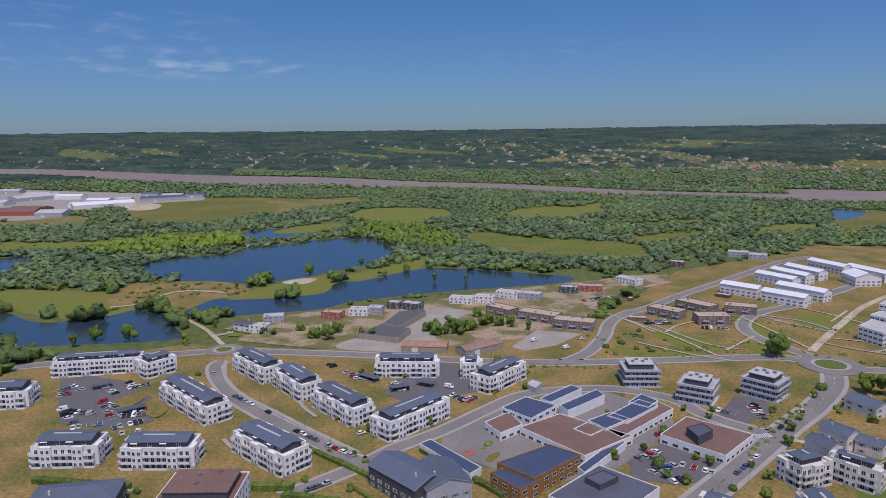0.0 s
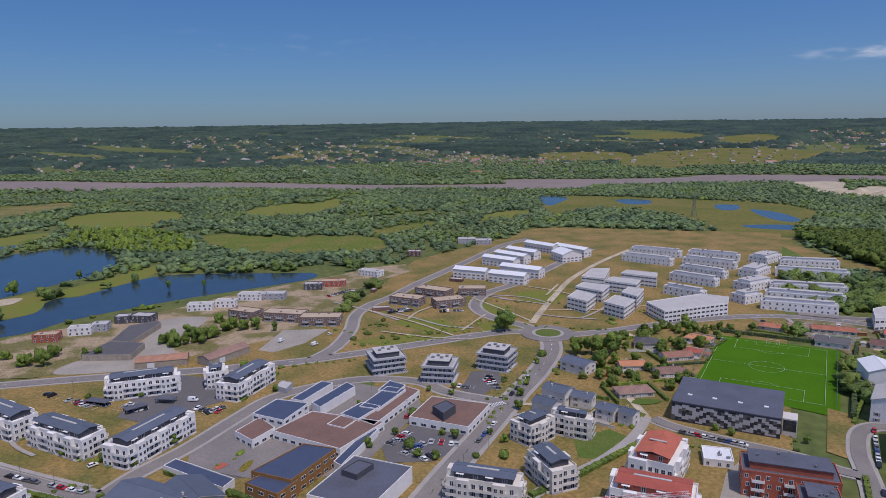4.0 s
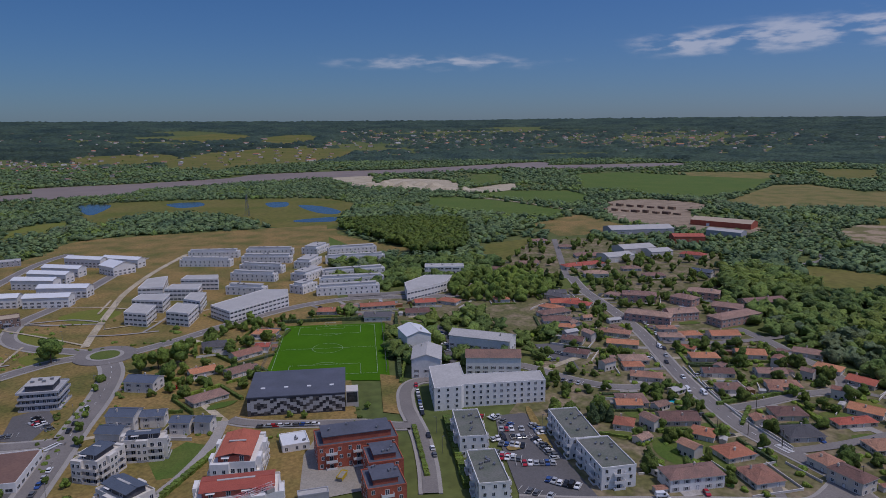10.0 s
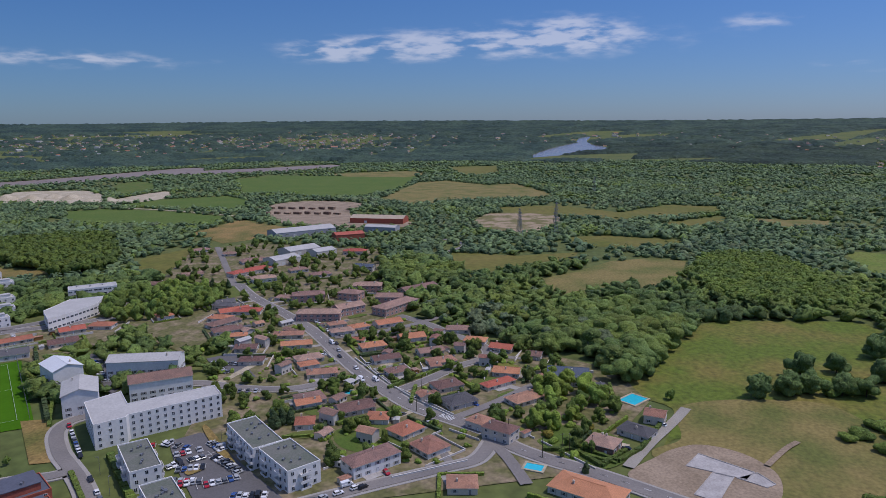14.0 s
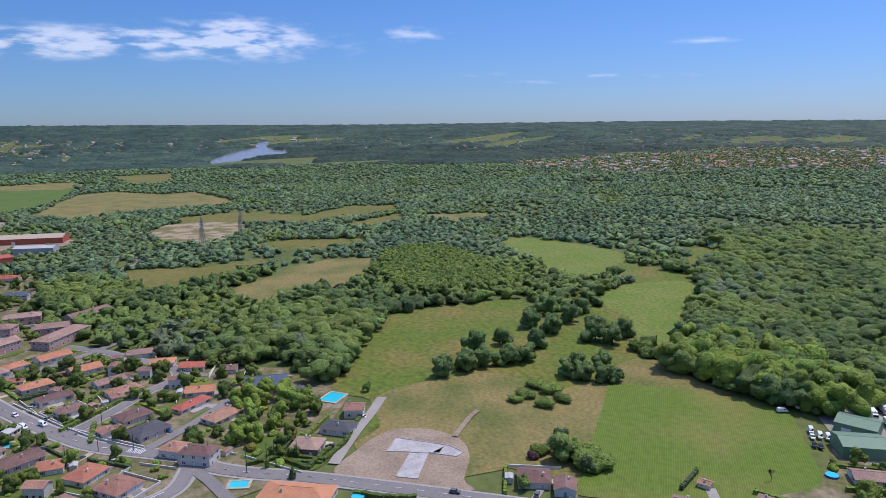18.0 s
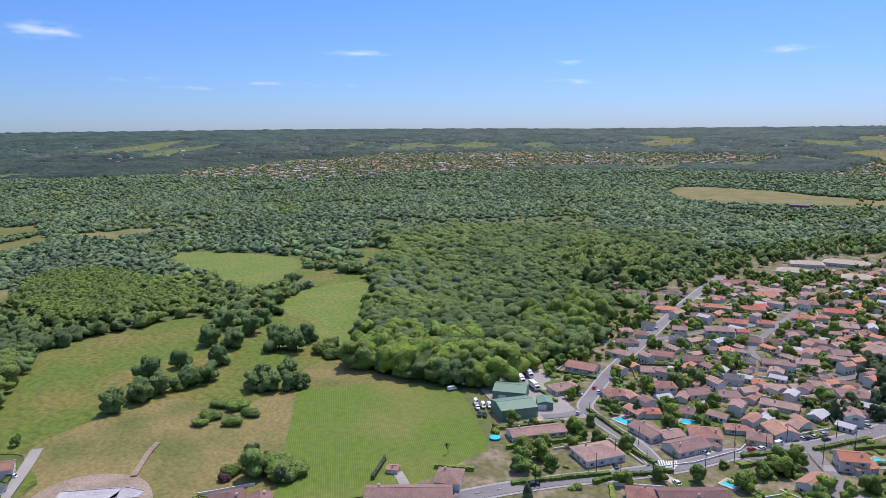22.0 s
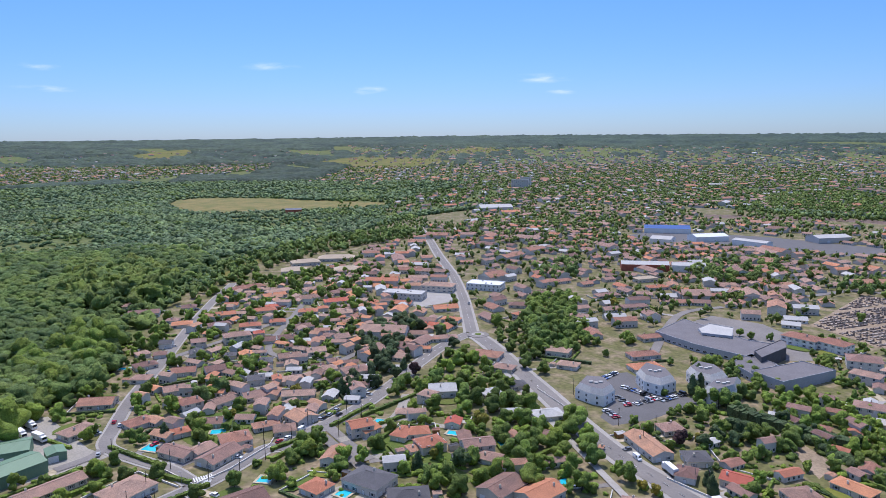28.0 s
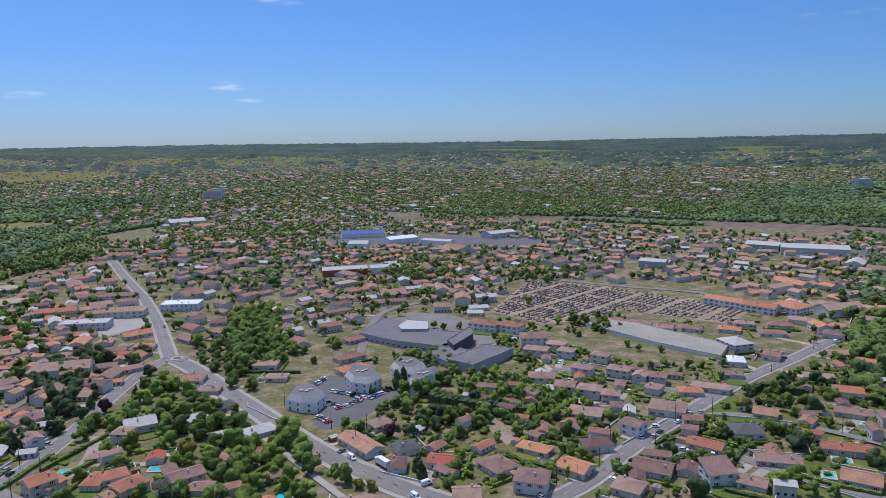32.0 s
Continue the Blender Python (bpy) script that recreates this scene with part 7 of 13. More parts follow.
sheet('field', [(272.7, -649.1), (276.2, -738.0), (259.9, -786.1), (231.9, -719.6), (242.8, -665.1)], MEADOW, 'clearing at the edge of the suburb', 'field', level='low', smooth=True)
sheet('field', [(692.9, -1455.5), (689.0, -1593.4), (509.7, -1584.0), (416.9, -1536.4), (214.1, -1460.4), (255.3, -1356.2), (380.7, -1318.1), (547.8, -1262.3)], STRAW, 'dry sports ground beyond the forest', 'field', level='low', smooth=True)
sheet('field', [(589.7, -2790.4), (448.0, -3269.5), (232.4, -3384.0), (197.7, -3093.7), (400.9, -2755.0)], MEADOW, 'far green fields', 'field', level='low', smooth=False)
sheet('field', [(1827.6, -3472.4), (1741.6, -3918.4), (1555.5, -3528.4), (1634.6, -3234.4)], MEADOW, 'far narrow fields', 'field', level='low', smooth=True)
sheet('field', [(834.9, -3188.5), (689.6, -3480.3), (336.2, -3415.5), (178.5, -3215.1), (364.3, -2719.7), (514.0, -2654.7), (586.6, -2942.1)], MEADOW, 'green fields beyond the forest', 'field', level='low', smooth=False)
sheet('field', [(267.3, -3818.7), (82.0, -4139.2), (-104.8, -3818.6), (152.1, -3616.8)], MEADOW, 'far strip of fields', 'field', level='low', smooth=False)
sheet('field', [(-1896.2, -2236.3), (-2041.2, -2104.8), (-2094.9, -1881.8), (-1926.8, -1862.7), (-1783.2, -2016.7)], MEADOW, 'far airfield grass', 'field', level='low', smooth=True)
sheet('meadow', [(348.0, -53.1), (369.7, -68.6), (391.1, -83.8), (421.0, -96.8), (463.9, -123.3), (481.9, -147.6), (484.8, -188.1), (485.8, -235.8), (468.7, -243.1), (437.5, -242.0), (439.4, -285.5), (396.4, -284.7), (243.7, -181.7), (244.5, -99.7), (252.7, -100.5), (278.5, -100.3), (294.4, -75.6), (284.4, -66.0), (326.6, -79.1)], LUSH, 'weedy green meadow with tall grass', 'meadow', level='low', smooth=True)
sheet('meadow', [(326.2, -80.4), (339.8, -106.3), (340.8, -149.2), (325.9, -162.1), (300.3, -167.8), (284.8, -178.3), (243.5, -161.1), (237.0, -96.9), (242.4, -82.2), (277.6, -59.8), (294.4, -75.6)], STRAW, 'dry grass round the building plot', 'meadow', level='low', smooth=True)
sheet('meadow', [(309.9, -205.7), (330.6, -239.1), (318.8, -254.7), (297.3, -261.5), (259.3, -277.8), (255.7, -270.2), (282.2, -229.9)], STRAW, 'dry grass strip beyond the crop field', 'meadow', level='low', smooth=True)
sheet('meadow', [(301.7, -128.7), (292.6, -148.1), (304.1, -177.3), (304.6, -206.6), (256.3, -170.8), (217.9, -141.8), (224.2, -123.6), (257.6, -109.7)], STRAW, 'dry grass beside the crop field', 'meadow', level='low', smooth=True)
sheet('crop_field', [(301.8, -204.4), (283.0, -236.0), (244.9, -268.5), (188.6, -227.6), (167.5, -205.9), (188.6, -161), (207.1, -131.8), (209.9, -128.5)], CROP, 'green crop field sown in straight rows', 'crop field', smooth=False)
sheet('building_plot', [(259.6, -47), (276.1, -61.4), (284.6, -71.2), (288.8, -83), (282.4, -97.3), (267.7, -105.4), (251.9, -103), (235.2, -93.9), (226.3, -93.8), (236.8, -74.6), (248.4, -59.6)], EARTH, 'bare pinkish earth of a building plot', 'building plot', smooth=True)
road([(811.6, 87.5), (798.9, 64.1), (765.6, 52.2), (734.7, 64.3), (719.6, 71.4)], 6, label='curving lane beside the works')
road([(1118.5, 846.8), (1093.3, 682.1), (1048.6, 524.2), (992.4, 399.7), (974.4, 320.3)], 5.2, mat=SAND, label='pale farm track between crop fields', name='farm_track')
timber_stack(1083.4, 400.7, -115, 9, 4, 2.6)
timber_stack(1083.2, 383.7, -115, 10, 5, 3.4)
timber_stack(1083.1, 366.8, -115, 11, 6, 4.2)
timber_stack(1083, 350.1, -116, 12, 4, 3)
timber_stack(1082.9, 333.5, -116, 9, 5, 3.8)
timber_stack(1082.8, 317.2, -116, 10, 6, 2.6)
timber_stack(1082.7, 300.9, -117, 11, 4, 3.4)
timber_stack(1082.6, 284.8, -117, 12, 5, 4.2)
timber_stack(1022.4, 369.7, -114, 9, 6, 3)
timber_stack(1022.6, 353.8, -114, 10, 4, 3.8)
timber_stack(1022.8, 338, -114, 11, 5, 2.6)
timber_stack(1022.9, 322.4, -114, 12, 6, 3.4)
timber_stack(1023.1, 306.9, -115, 9, 4, 4.2)
timber_stack(1023.3, 291.6, -115, 10, 5, 3)
timber_stack(1023.4, 276.4, -115, 11, 6, 3.8)
timber_stack(1023.6, 261.3, -116, 12, 4, 2.6)
sheet('garden_ground', [(304.2, 149), (446.9, 181.3), (462.8, 131.2), (481, 73.7), (437.7, 38), (409.5, -12.6), (379.5, -58.9), (333.7, -69.2), (259.8, -30.5), (231.8, 54.6), (218.6, 94.5), (264.9, 141.7)], GARDEN, 'gardens and yards between the houses', 'ground', smooth=False)
sheet('garden_ground', [(390.2, 360.7), (451.4, 327.1), (522.2, 296), (714.7, 344.4), (770, 296.1), (739.2, 139.7), (476.1, 89), (446.9, 181.3), (378.9, 184.6), (424.8, 251.2), (362.6, 273.2)], GARDEN, 'yards between old houses', 'ground')
sheet('garden_ground', [(185.5, -151.4), (180.9, -217.5), (218.2, -271.4), (232.2, -331.8), (248.1, -455), (275.6, -585.6), (250.7, -847.2), (135.8, -1193.6), (-226, -1667.1), (-191.7, -715.5), (-60.7, -269.8), (38.3, -206)], GARDEN, 'gardens and yards of the suburb', 'ground')
sheet('garden_ground', [(56.8, -556.6), (34.2, -1019.3), (-123.7, -1536), (-440, -1316.3), (-722.5, -896.3), (-960.1, -778.6), (-313.1, -242.3), (-171.2, -183.6), (-69, -201), (11.6, -214.7)], GARDEN, 'gardens and yards of the suburb beyond the avenue', 'ground')
sheet('garden_ground', [(183.1, 344), (272.7, 398.7), (329.1, 359.8), (242.5, 292.4), (201.8, 269.9), (181.9, 292.4)], GARDEN, 'gardens of old houses by the football pitch', 'ground')

# ---- woodland ----
wood('woodland', [(-419.4, 798.2), (-398.5, 869.9), (-336.8, 897.4), (-276.1, 916.9), (-248.7, 859.1), (-256.4, 826.1), (-298.1, 809.2), (-355, 786.6)], 9, 10, 15, 1, LEAF_LIGHT, 'yellow-green row of lakeside poplars', seed=3)
wood('woodland', [(-123.9, 905.3), (-104.9, 1012.7), (-37.3, 977.5), (9.7, 895), (21.9, 806.8), (-17.6, 790.2), (-59.6, 832.8)], 10, 9, 14, 1, LEAF_LIGHT, 'light green trees by the golf clubhouse', seed=7)
wood('garden_trees', [(454.6, 288.2), (447.8, 254.8), (474.4, 225.3), (503.0, 223.5), (536.9, 249.0), (532.0, 301.5), (495.2, 313.2)], 9, 10, 14, 0, LEAF, 'tall garden trees behind the white clinic', seed=20)
sand_heap(1156.2, 939.7, 20, 8, 0)
sand_heap(1197.6, 925.8, 24, 10, 1)
sand_heap(1186.6, 872.1, 28, 11, 2)
sand_heap(1227.9, 857.4, 22, 9, 3)
sand_heap(1212.9, 811.1, 26, 10, 4)
sand_heap(1130.9, 845.3, 18, 6, 5)
sand_heap(1169.5, 748.4, 22, 7, 6)
sand_heap(1198.1, 726.9, 18, 6, 7)

# ---- new district: ground ----
sheet('district_ground', [(-277.1, 364.9), (-248.1, 401), (-171.4, 442.8), (-82.7, 427.7), (4.2, 448.7), (79.3, 445.9), (226.2, 662.4), (425.1, 779), (497.6, 774), (690.4, 635.6), (232.7, 199.5), (47.9, 125.4), (-47.8, 126.4), (-183.4, 206.7)], GRASS, 'dry yellow-green grass of the new district', 'ground')
sheet('meadow', [(374.6, 672.5), (384.0, 723.2), (489.3, 714.0), (585.0, 679.2), (647.8, 621.8), (582.4, 498.2), (560.2, 536.0), (543.9, 564.2), (501.9, 606.3), (470.3, 648.9), (433.8, 690.8)], VERDANT, 'olive green meadow behind the white flats', 'meadow', level='mid')
sheet('bare_ground', [(-139.6, 449.1), (-140.2, 478.7), (-133.3, 499.2), (-100.6, 527.1), (-39.6, 538.5), (5.6, 562.7), (45.2, 589.6), (86.3, 602.9), (141.4, 625.8), (172.2, 644.2), (210.5, 647.2), (204.7, 612.8), (148.6, 571.8), (119.4, 525.9), (99.6, 471.8), (80.2, 451), (49.4, 447), (11.4, 436.1), (-31.9, 423.6), (-83.2, 430)], WORN, 'bare ochre building ground by the lake', 'ground')
sheet('farmyard', [(-68.5, 429.5), (-60.4, 451.2), (-33.7, 450.2), (-18.4, 506.9), (-12.4, 526.7), (16, 522), (4.7, 487.4), (-7.4, 469.1), (-10.4, 422.8)], GRAVEL, 'pale gravel farmyard', 'yard', smooth=True)
sheet('farm_car_park', [(42, 429), (63.2, 466.3), (92.5, 455.7), (71.3, 431.4), (50.1, 420.6)], GRAVEL, 'pale gravel car park beside the road', 'car park')
sheet('car_park', [(-214.3, 363), (-209.3, 378.6), (-187.8, 384.4), (-157.5, 369.8), (-147.7, 352.8), (-161.3, 349.2), (-153.2, 330.4), (-136.3, 313), (-141.8, 306.9), (-149.7, 301), (-160.8, 310.5), (-180.5, 317.5)], DARK_ASPHALT, "dark asphalt residents' car park", 'car park', level='mid')
sheet('car_park', [(-83.9, 405.7), (-64.9, 405.1), (-40.7, 384.3), (-30.5, 357.4), (-26.8, 349.2), (-35.5, 345.6), (-53, 366.6)], DARK_ASPHALT, 'asphalt car park between white blocks', 'car park', level='mid')
sheet('car_park', [(0, 348.4), (21.3, 355.9), (25.6, 332.5), (11, 322.4), (-0.1, 329.7)], DARK_ASPHALT, 'small asphalt car park', 'car park', level='mid')
sheet('car_park', [(72.2, 278.8), (96.1, 297.8), (110.1, 270.3), (114.1, 262.9), (87.1, 243.6), (78.4, 250.1)], PAVING, 'pale paved car park of the health centre', 'car park', level='mid')
sheet('car_park', [(132.6, 328.1), (149.8, 344), (167.3, 334.4), (150.2, 315.2), (137.6, 307.8), (130.1, 315.8)], DARK_ASPHALT, 'asphalt car park by the grey blocks', 'car park', level='mid')
sheet('school_yard', [(0.9, 283.2), (15.6, 305.9), (26.7, 312), (42.1, 287.6), (26.9, 272.2), (15.9, 267.5)], DARK_ASPHALT, 'school playground with painted markings', 'playground', level='mid')
sheet('school_garden', [(59, 328), (81.6, 354), (96.5, 353.6), (88.7, 334.4), (68.1, 317.4)], LAWN, 'small green school garden', 'garden', level='mid')
sheet('sand_play', [(72, 329.8), (77.5, 335.5), (83.9, 332.3), (79.1, 323.9), (72.2, 324.1)], SAND, 'orange rubber play area', 'play area', level='mid', smooth=True)
sheet('yellow_marking', [(16.4, 274.9), (19.6, 280.1), (22.9, 281), (21.3, 276.4), (18.1, 272.4)], LEAF_GOLD, 'yellow painted playground island', 'marking', level='road', smooth=True)
sheet('red_marking', [(6.5, 280.4), (10.8, 284), (13.1, 281.3), (8.9, 277.7)], REDT, 'red painted playground shape', 'marking', level='road')
sheet('dry_park', [(204.5, 450), (228.8, 481.5), (280, 500.6), (281.2, 475), (223.7, 417.4), (207.8, 420.9)], GRASS, 'dry grass park with paths', 'park')
sheet('football_pitch', [(245.7, 277.1), (325, 338.4), (366.5, 286.9), (282, 218)], TURF, 'bright green artificial football pitch', 'football pitch', level='mid')
sheet('building_site', [(194.8, 197.1), (211.2, 205), (226.1, 190.5), (187.5, 157), (166.5, 172.4)], GRAVEL, 'pale gravel building site', 'building site', level='mid')
sheet('garden_square', [(155.6, 246.2), (176.4, 249.3), (179.1, 239.7), (156.5, 225.4), (148.8, 231.1)], LAWN, 'small lawn with paths between the flats', 'lawn', level='mid')
sheet('car_park', [(272.3, 148.4), (282.1, 138.5), (279.7, 131.5), (257.4, 110.7), (224.6, 76.5), (214.7, 106.4), (249.8, 133.9)], DARK_ASPHALT, 'large asphalt car park between flats', 'car park', level='mid')
sheet('car_park', [(378.5, 178.6), (390.6, 166.5), (351.3, 137.9), (356.5, 152.2), (371.1, 173.3)], DARK_ASPHALT, 'asphalt car park behind the clinic', 'car park', level='mid')
sheet('car_park', [(378.6, 254.9), (385.4, 249.8), (330, 203.9), (320.6, 203.7), (352, 232.8)], DARK_ASPHALT, 'narrow asphalt parking street', 'car park', level='mid')
sheet('verge', [(286.5, 228.5), (290.1, 217.2), (250.9, 184.6), (247.3, 195.7)], GRASS, 'dry grass verge with young trees', 'verge', level='mid')
sheet('park_lawn', [(503.7, 285.8), (539.8, 261.2), (591.4, 227.9), (603.9, 204.3), (564.5, 196.3), (500.2, 232.2), (476.1, 260.4)], LAWN, 'lawn beside the village road', 'lawn', level='mid')
sheet('yard', [(230, -271.6), (243.5, -307.9), (223.5, -319.5), (181.5, -284.5), (167.7, -278.2), (179.3, -257.1), (193.9, -249.9)], GRAVEL, 'pale gravel yard of the sheds', 'yard', level='mid')
sheet('car_park', [(-53.7, -330.7), (-66.8, -361.6), (-65.8, -392.9), (-79.7, -398.4), (-91.3, -371.1), (-110.4, -353.8), (-77.3, -328.2), (-58.3, -320.7)], DARK_ASPHALT, 'marked asphalt car park of the white offices', 'car park', level='mid')
sheet('plaza', [(87.1, -581.3), (66.2, -615.1), (59.1, -652.5), (32, -653), (32.9, -572.2), (59.6, -551.9)], PAVING, 'pale paved square by the town hall', 'square', level='mid')
sheet('school_apron', [(-140.9, -505.9), (-168.8, -531.1), (-197.9, -507.6), (-207.8, -465.4), (-196.6, -423.5), (-179.6, -422.8), (-165.3, -470.6)], ASPHALT, 'grey asphalt school apron', 'yard', level='mid')
sheet('vegetable_garden', [(-110, -329.6), (-126.1, -337.3), (-137.3, -311.5), (-144.3, -284.1), (-131.7, -271.3), (-131.2, -296.7), (-122.7, -320.3)], EARTH, 'vegetable garden in brown and green strips', 'garden', level='mid')
sheet('waste_ground', [(-231, -419.2), (-282.1, -466.3), (-289.6, -409), (-302.6, -332.3), (-285.6, -327.7), (-251.6, -354.7)], GARDEN, 'rough grass by the cemetery', 'ground', level='mid')
sheet('rail_yard', [(-353.8, -1178.5), (-548.1, -1121.6), (-695.2, -989.2), (-800.3, -843.2), (-913.1, -679.6), (-983.8, -557.6), (-1048.7, -595.3), (-979.9, -730.2), (-843, -888.7), (-725.4, -1032.4), (-569.1, -1164.6), (-367.3, -1223)], BALLAST, 'brown ballast of the railway yard', 'railway yard')
road([(-356.5, -1187.1), (-550.1, -1125.7), (-700.1, -996.1), (-808, -851.4), (-923.6, -687.6), (-994, -563.5)], 1.6, mat=RAIL, label='dark steel railway track on sleepers', name='railway_track')
road([(-359.4, -1196.8), (-554.6, -1135), (-706.6, -1005.5), (-817.2, -861.2), (-935.4, -696.5), (-1005.6, -570.2)], 1.6, mat=RAIL, label='dark steel railway track on sleepers', name='railway_track')
road([(-362.4, -1206.6), (-559.2, -1144.4), (-713.2, -1015), (-826.6, -871.2), (-947.5, -705.7), (-1017.4, -577.1)], 1.6, mat=RAIL, label='dark steel railway track on sleepers', name='railway_track')
road([(-365.4, -1216.6), (-563.9, -1153.9), (-720, -1024.6), (-836.2, -881.5), (-960, -715.1), (-1029.4, -584.1)], 1.6, mat=RAIL, label='dark steel railway track on sleepers', name='railway_track')
road([(-368.5, -1226.8), (-568.6, -1163.7), (-726.9, -1034.5), (-846.1, -892), (-972.8, -724.8), (-1041.8, -591.3)], 1.6, mat=RAIL, label='dark steel railway track on sleepers', name='railway_track')
sheet('yard', [(-180.3, -958.9), (-235.4, -1022.4), (-371.9, -950.7), (-469.4, -853.2), (-431.9, -784.9), (-331.1, -847), (-220.1, -892.3)], DARK_ASPHALT, 'asphalt yard of the industrial estate', 'yard', level='mid')
sheet('yard', [(-644.4, -677.2), (-707, -666.5), (-771.6, -592.7), (-721.8, -553.6), (-663.9, -608.8)], DARK_ASPHALT, 'lorry yard of the freight depot', 'yard', level='mid')
sheet('cemetery_ground', [(-230.7, -506), (-316.8, -604.2), (-363.7, -560.8), (-422.4, -422.5), (-375, -396.1), (-329, -465.3), (-277, -449.5), (-249.4, -452.7)], EARTH, 'pale gravel cemetery paths', 'cemetery', level='mid')
sheet('lawn', [(-239.9, -276.1), (-272.6, -281.4), (-271.6, -268.5), (-260.2, -256.8), (-242.3, -264.4)], LAWN, 'green garden lawn', 'lawn', level='mid')
sheet('lawn', [(-308.5, -285.3), (-348.8, -294.4), (-384.1, -279.1), (-293.3, -210.3), (-287.8, -241.1), (-305.5, -267.3)], GARDEN, 'dry lawn behind the hedge', 'lawn', level='mid')
sheet('lawn', [(290.7, -15.7), (304.5, -28.2), (291.6, -49.4), (274.2, -49.9), (263.4, -35), (283, -13.9)], LAWN, 'mown garden lawn', 'lawn', level='mid', smooth=True)
sheet('lawn', [(150.8, -311.4), (135.2, -329.7), (112.6, -323.4), (118.4, -300), (135.9, -290.2)], LAWN, 'mown garden lawn', 'lawn', level='mid', smooth=True)
sheet('lawn', [(54.1, -291), (47.4, -306.3), (32.9, -294.9), (40.2, -272.8)], LAWN, 'mown garden lawn', 'lawn', level='mid', smooth=True)
sheet('lawn', [(25.5, -268.5), (16.4, -273.9), (6.7, -264.6), (15.6, -259.6)], LAWN, 'mown garden lawn', 'lawn', level='mid', smooth=True)
sheet('lawn', [(130.9, -284.6), (112.5, -291.2), (100.4, -286), (112.1, -269.4)], GRASS, 'mown garden lawn', 'lawn', level='mid', smooth=True)
sheet('lawn', [(289.7, 77.4), (298.2, 58.3), (278.8, 43.1), (268.6, 55.7), (273.8, 72)], LAWN, 'mown garden lawn', 'lawn', level='mid', smooth=True)

sheet('car_park', [(-219.5, 377.0), (-205.1, 384.2), (-178.8, 373.1), (-154.8, 347.3), (-141.9, 319.0), (-158.2, 309.5), (-187.1, 316.9)], DARK_ASPHALT, 'asphalt car park between the white flats', 'car park', level='mid')
sheet('car_park', [(-33.4, 351.1), (-23.6, 392.4), (-3.8, 400.5), (22.2, 382.1), (23.5, 353.8), (2.2, 347.7), (-21.0, 339.2)], DARK_ASPHALT, 'asphalt yard with carports behind the white flats', 'car park', level='mid')
sheet('car_park', [(75.9, 273.5), (95.8, 290.0), (119.5, 277.6), (109.3, 257.0), (90.6, 251.7), (73.9, 257.3)], DARK_ASPHALT, 'planted car park of the health centre', 'car park', level='mid')
sheet('car_park', [(132.1, 319.0), (148.7, 341.8), (163.4, 338.8), (158.4, 321.6), (140.2, 307.9)], DARK_ASPHALT, 'small asphalt car park between grey flats', 'car park', level='mid')
sheet('school_yard', [(-1.5, 309.7), (24.9, 332.3), (80.7, 354.8), (108.8, 322.5), (106.3, 304.5), (60.7, 255.8), (30.2, 256.8), (-2.7, 285.4)], ASPHALT, 'grey asphalt yard between the school wings', 'yard', level='mid')
# ---- roads ----
road([(-136.1, 407.5), (-137.6, 397.3), (-129.2, 376.1), (-111.5, 347.8), (-88.9, 323), (-68.2, 303.2), (-47, 283.2), (-28.6, 266.1), (-15.9, 253.4)], 6.9, label='residential street curving between white blocks', walks=2.0)
road([(-63, 245.9), (-51.9, 256), (-35.7, 271.1), (-22.6, 286.5), (-2.8, 303.3), (19.5, 327), (38.4, 345.7), (60.3, 353.1), (90.6, 353.8), (115.9, 338.8), (124.6, 319.3), (140.1, 301.5), (151.8, 293.4)], 6.5, label='street along the school', walks=1.8)
road([(-308, 385.4), (-249.3, 403), (-207.6, 416.4), (-170.9, 421.7), (-142.3, 427.5), (-96.1, 422.4), (-48.9, 415.2), (3.7, 404.8), (54.2, 397.9), (91.2, 397.7), (139.1, 400.1), (184.3, 402.8), (206.7, 399.9), (221.8, 387.2)], 7.7, label='boulevard of the new district', dashes=True, walks=2.0)
road([(222.3, 385.3), (208.6, 356.8), (184, 328.1), (158, 303.5), (132, 277.4), (110.3, 256.1), (89.7, 235.6), (69.9, 214.7)], 9.5, label='wide avenue with parked cars', dashes=True, walks=2.2)
road([(71.1, 398.4), (88.2, 415.9), (105.1, 447.4), (118, 482.7), (136.8, 508.3), (158.4, 524.2), (192.1, 559.6), (267.2, 628.8), (342.2, 698.9), (391.9, 727.8)], 6.9, label='curving street of the new district', walks=1.8)
road([(218.4, 388.4), (218.4, 407.8), (207.5, 433.3), (205.1, 459), (214, 482.2), (235.6, 505.6), (276.7, 529.5), (346.5, 583.8), (421.3, 641)], 6.9, label='street beside the white timber terraces', walks=2.0)
road([(225.5, 412.6), (246.3, 437.1), (283.2, 478.3), (323.7, 521.1), (385.4, 571.2), (455.6, 618.2)], 5, mat=SAND, label='ochre sand footpath across the park', name='footpath')
road([(224.6, 380.6), (262.3, 376), (301.6, 375.8), (352.6, 371.6), (389.2, 360.3), (416.4, 339.3), (435.2, 312.3), (461.1, 282.3), (489.1, 255)], 6.9, label='main road past the football pitch', dashes=True, walks=1.8)
road([(410.3, 357.8), (439.9, 329.2), (485.9, 296.8), (528.1, 277.2), (562.3, 249.4), (561.9, 227.4)], 6.9, label='village road', walks=1.5)
road([(563.9, 236.4), (608.5, 259.6), (675.2, 293.6), (739.8, 327.2)], 6, label='lane into the old village')
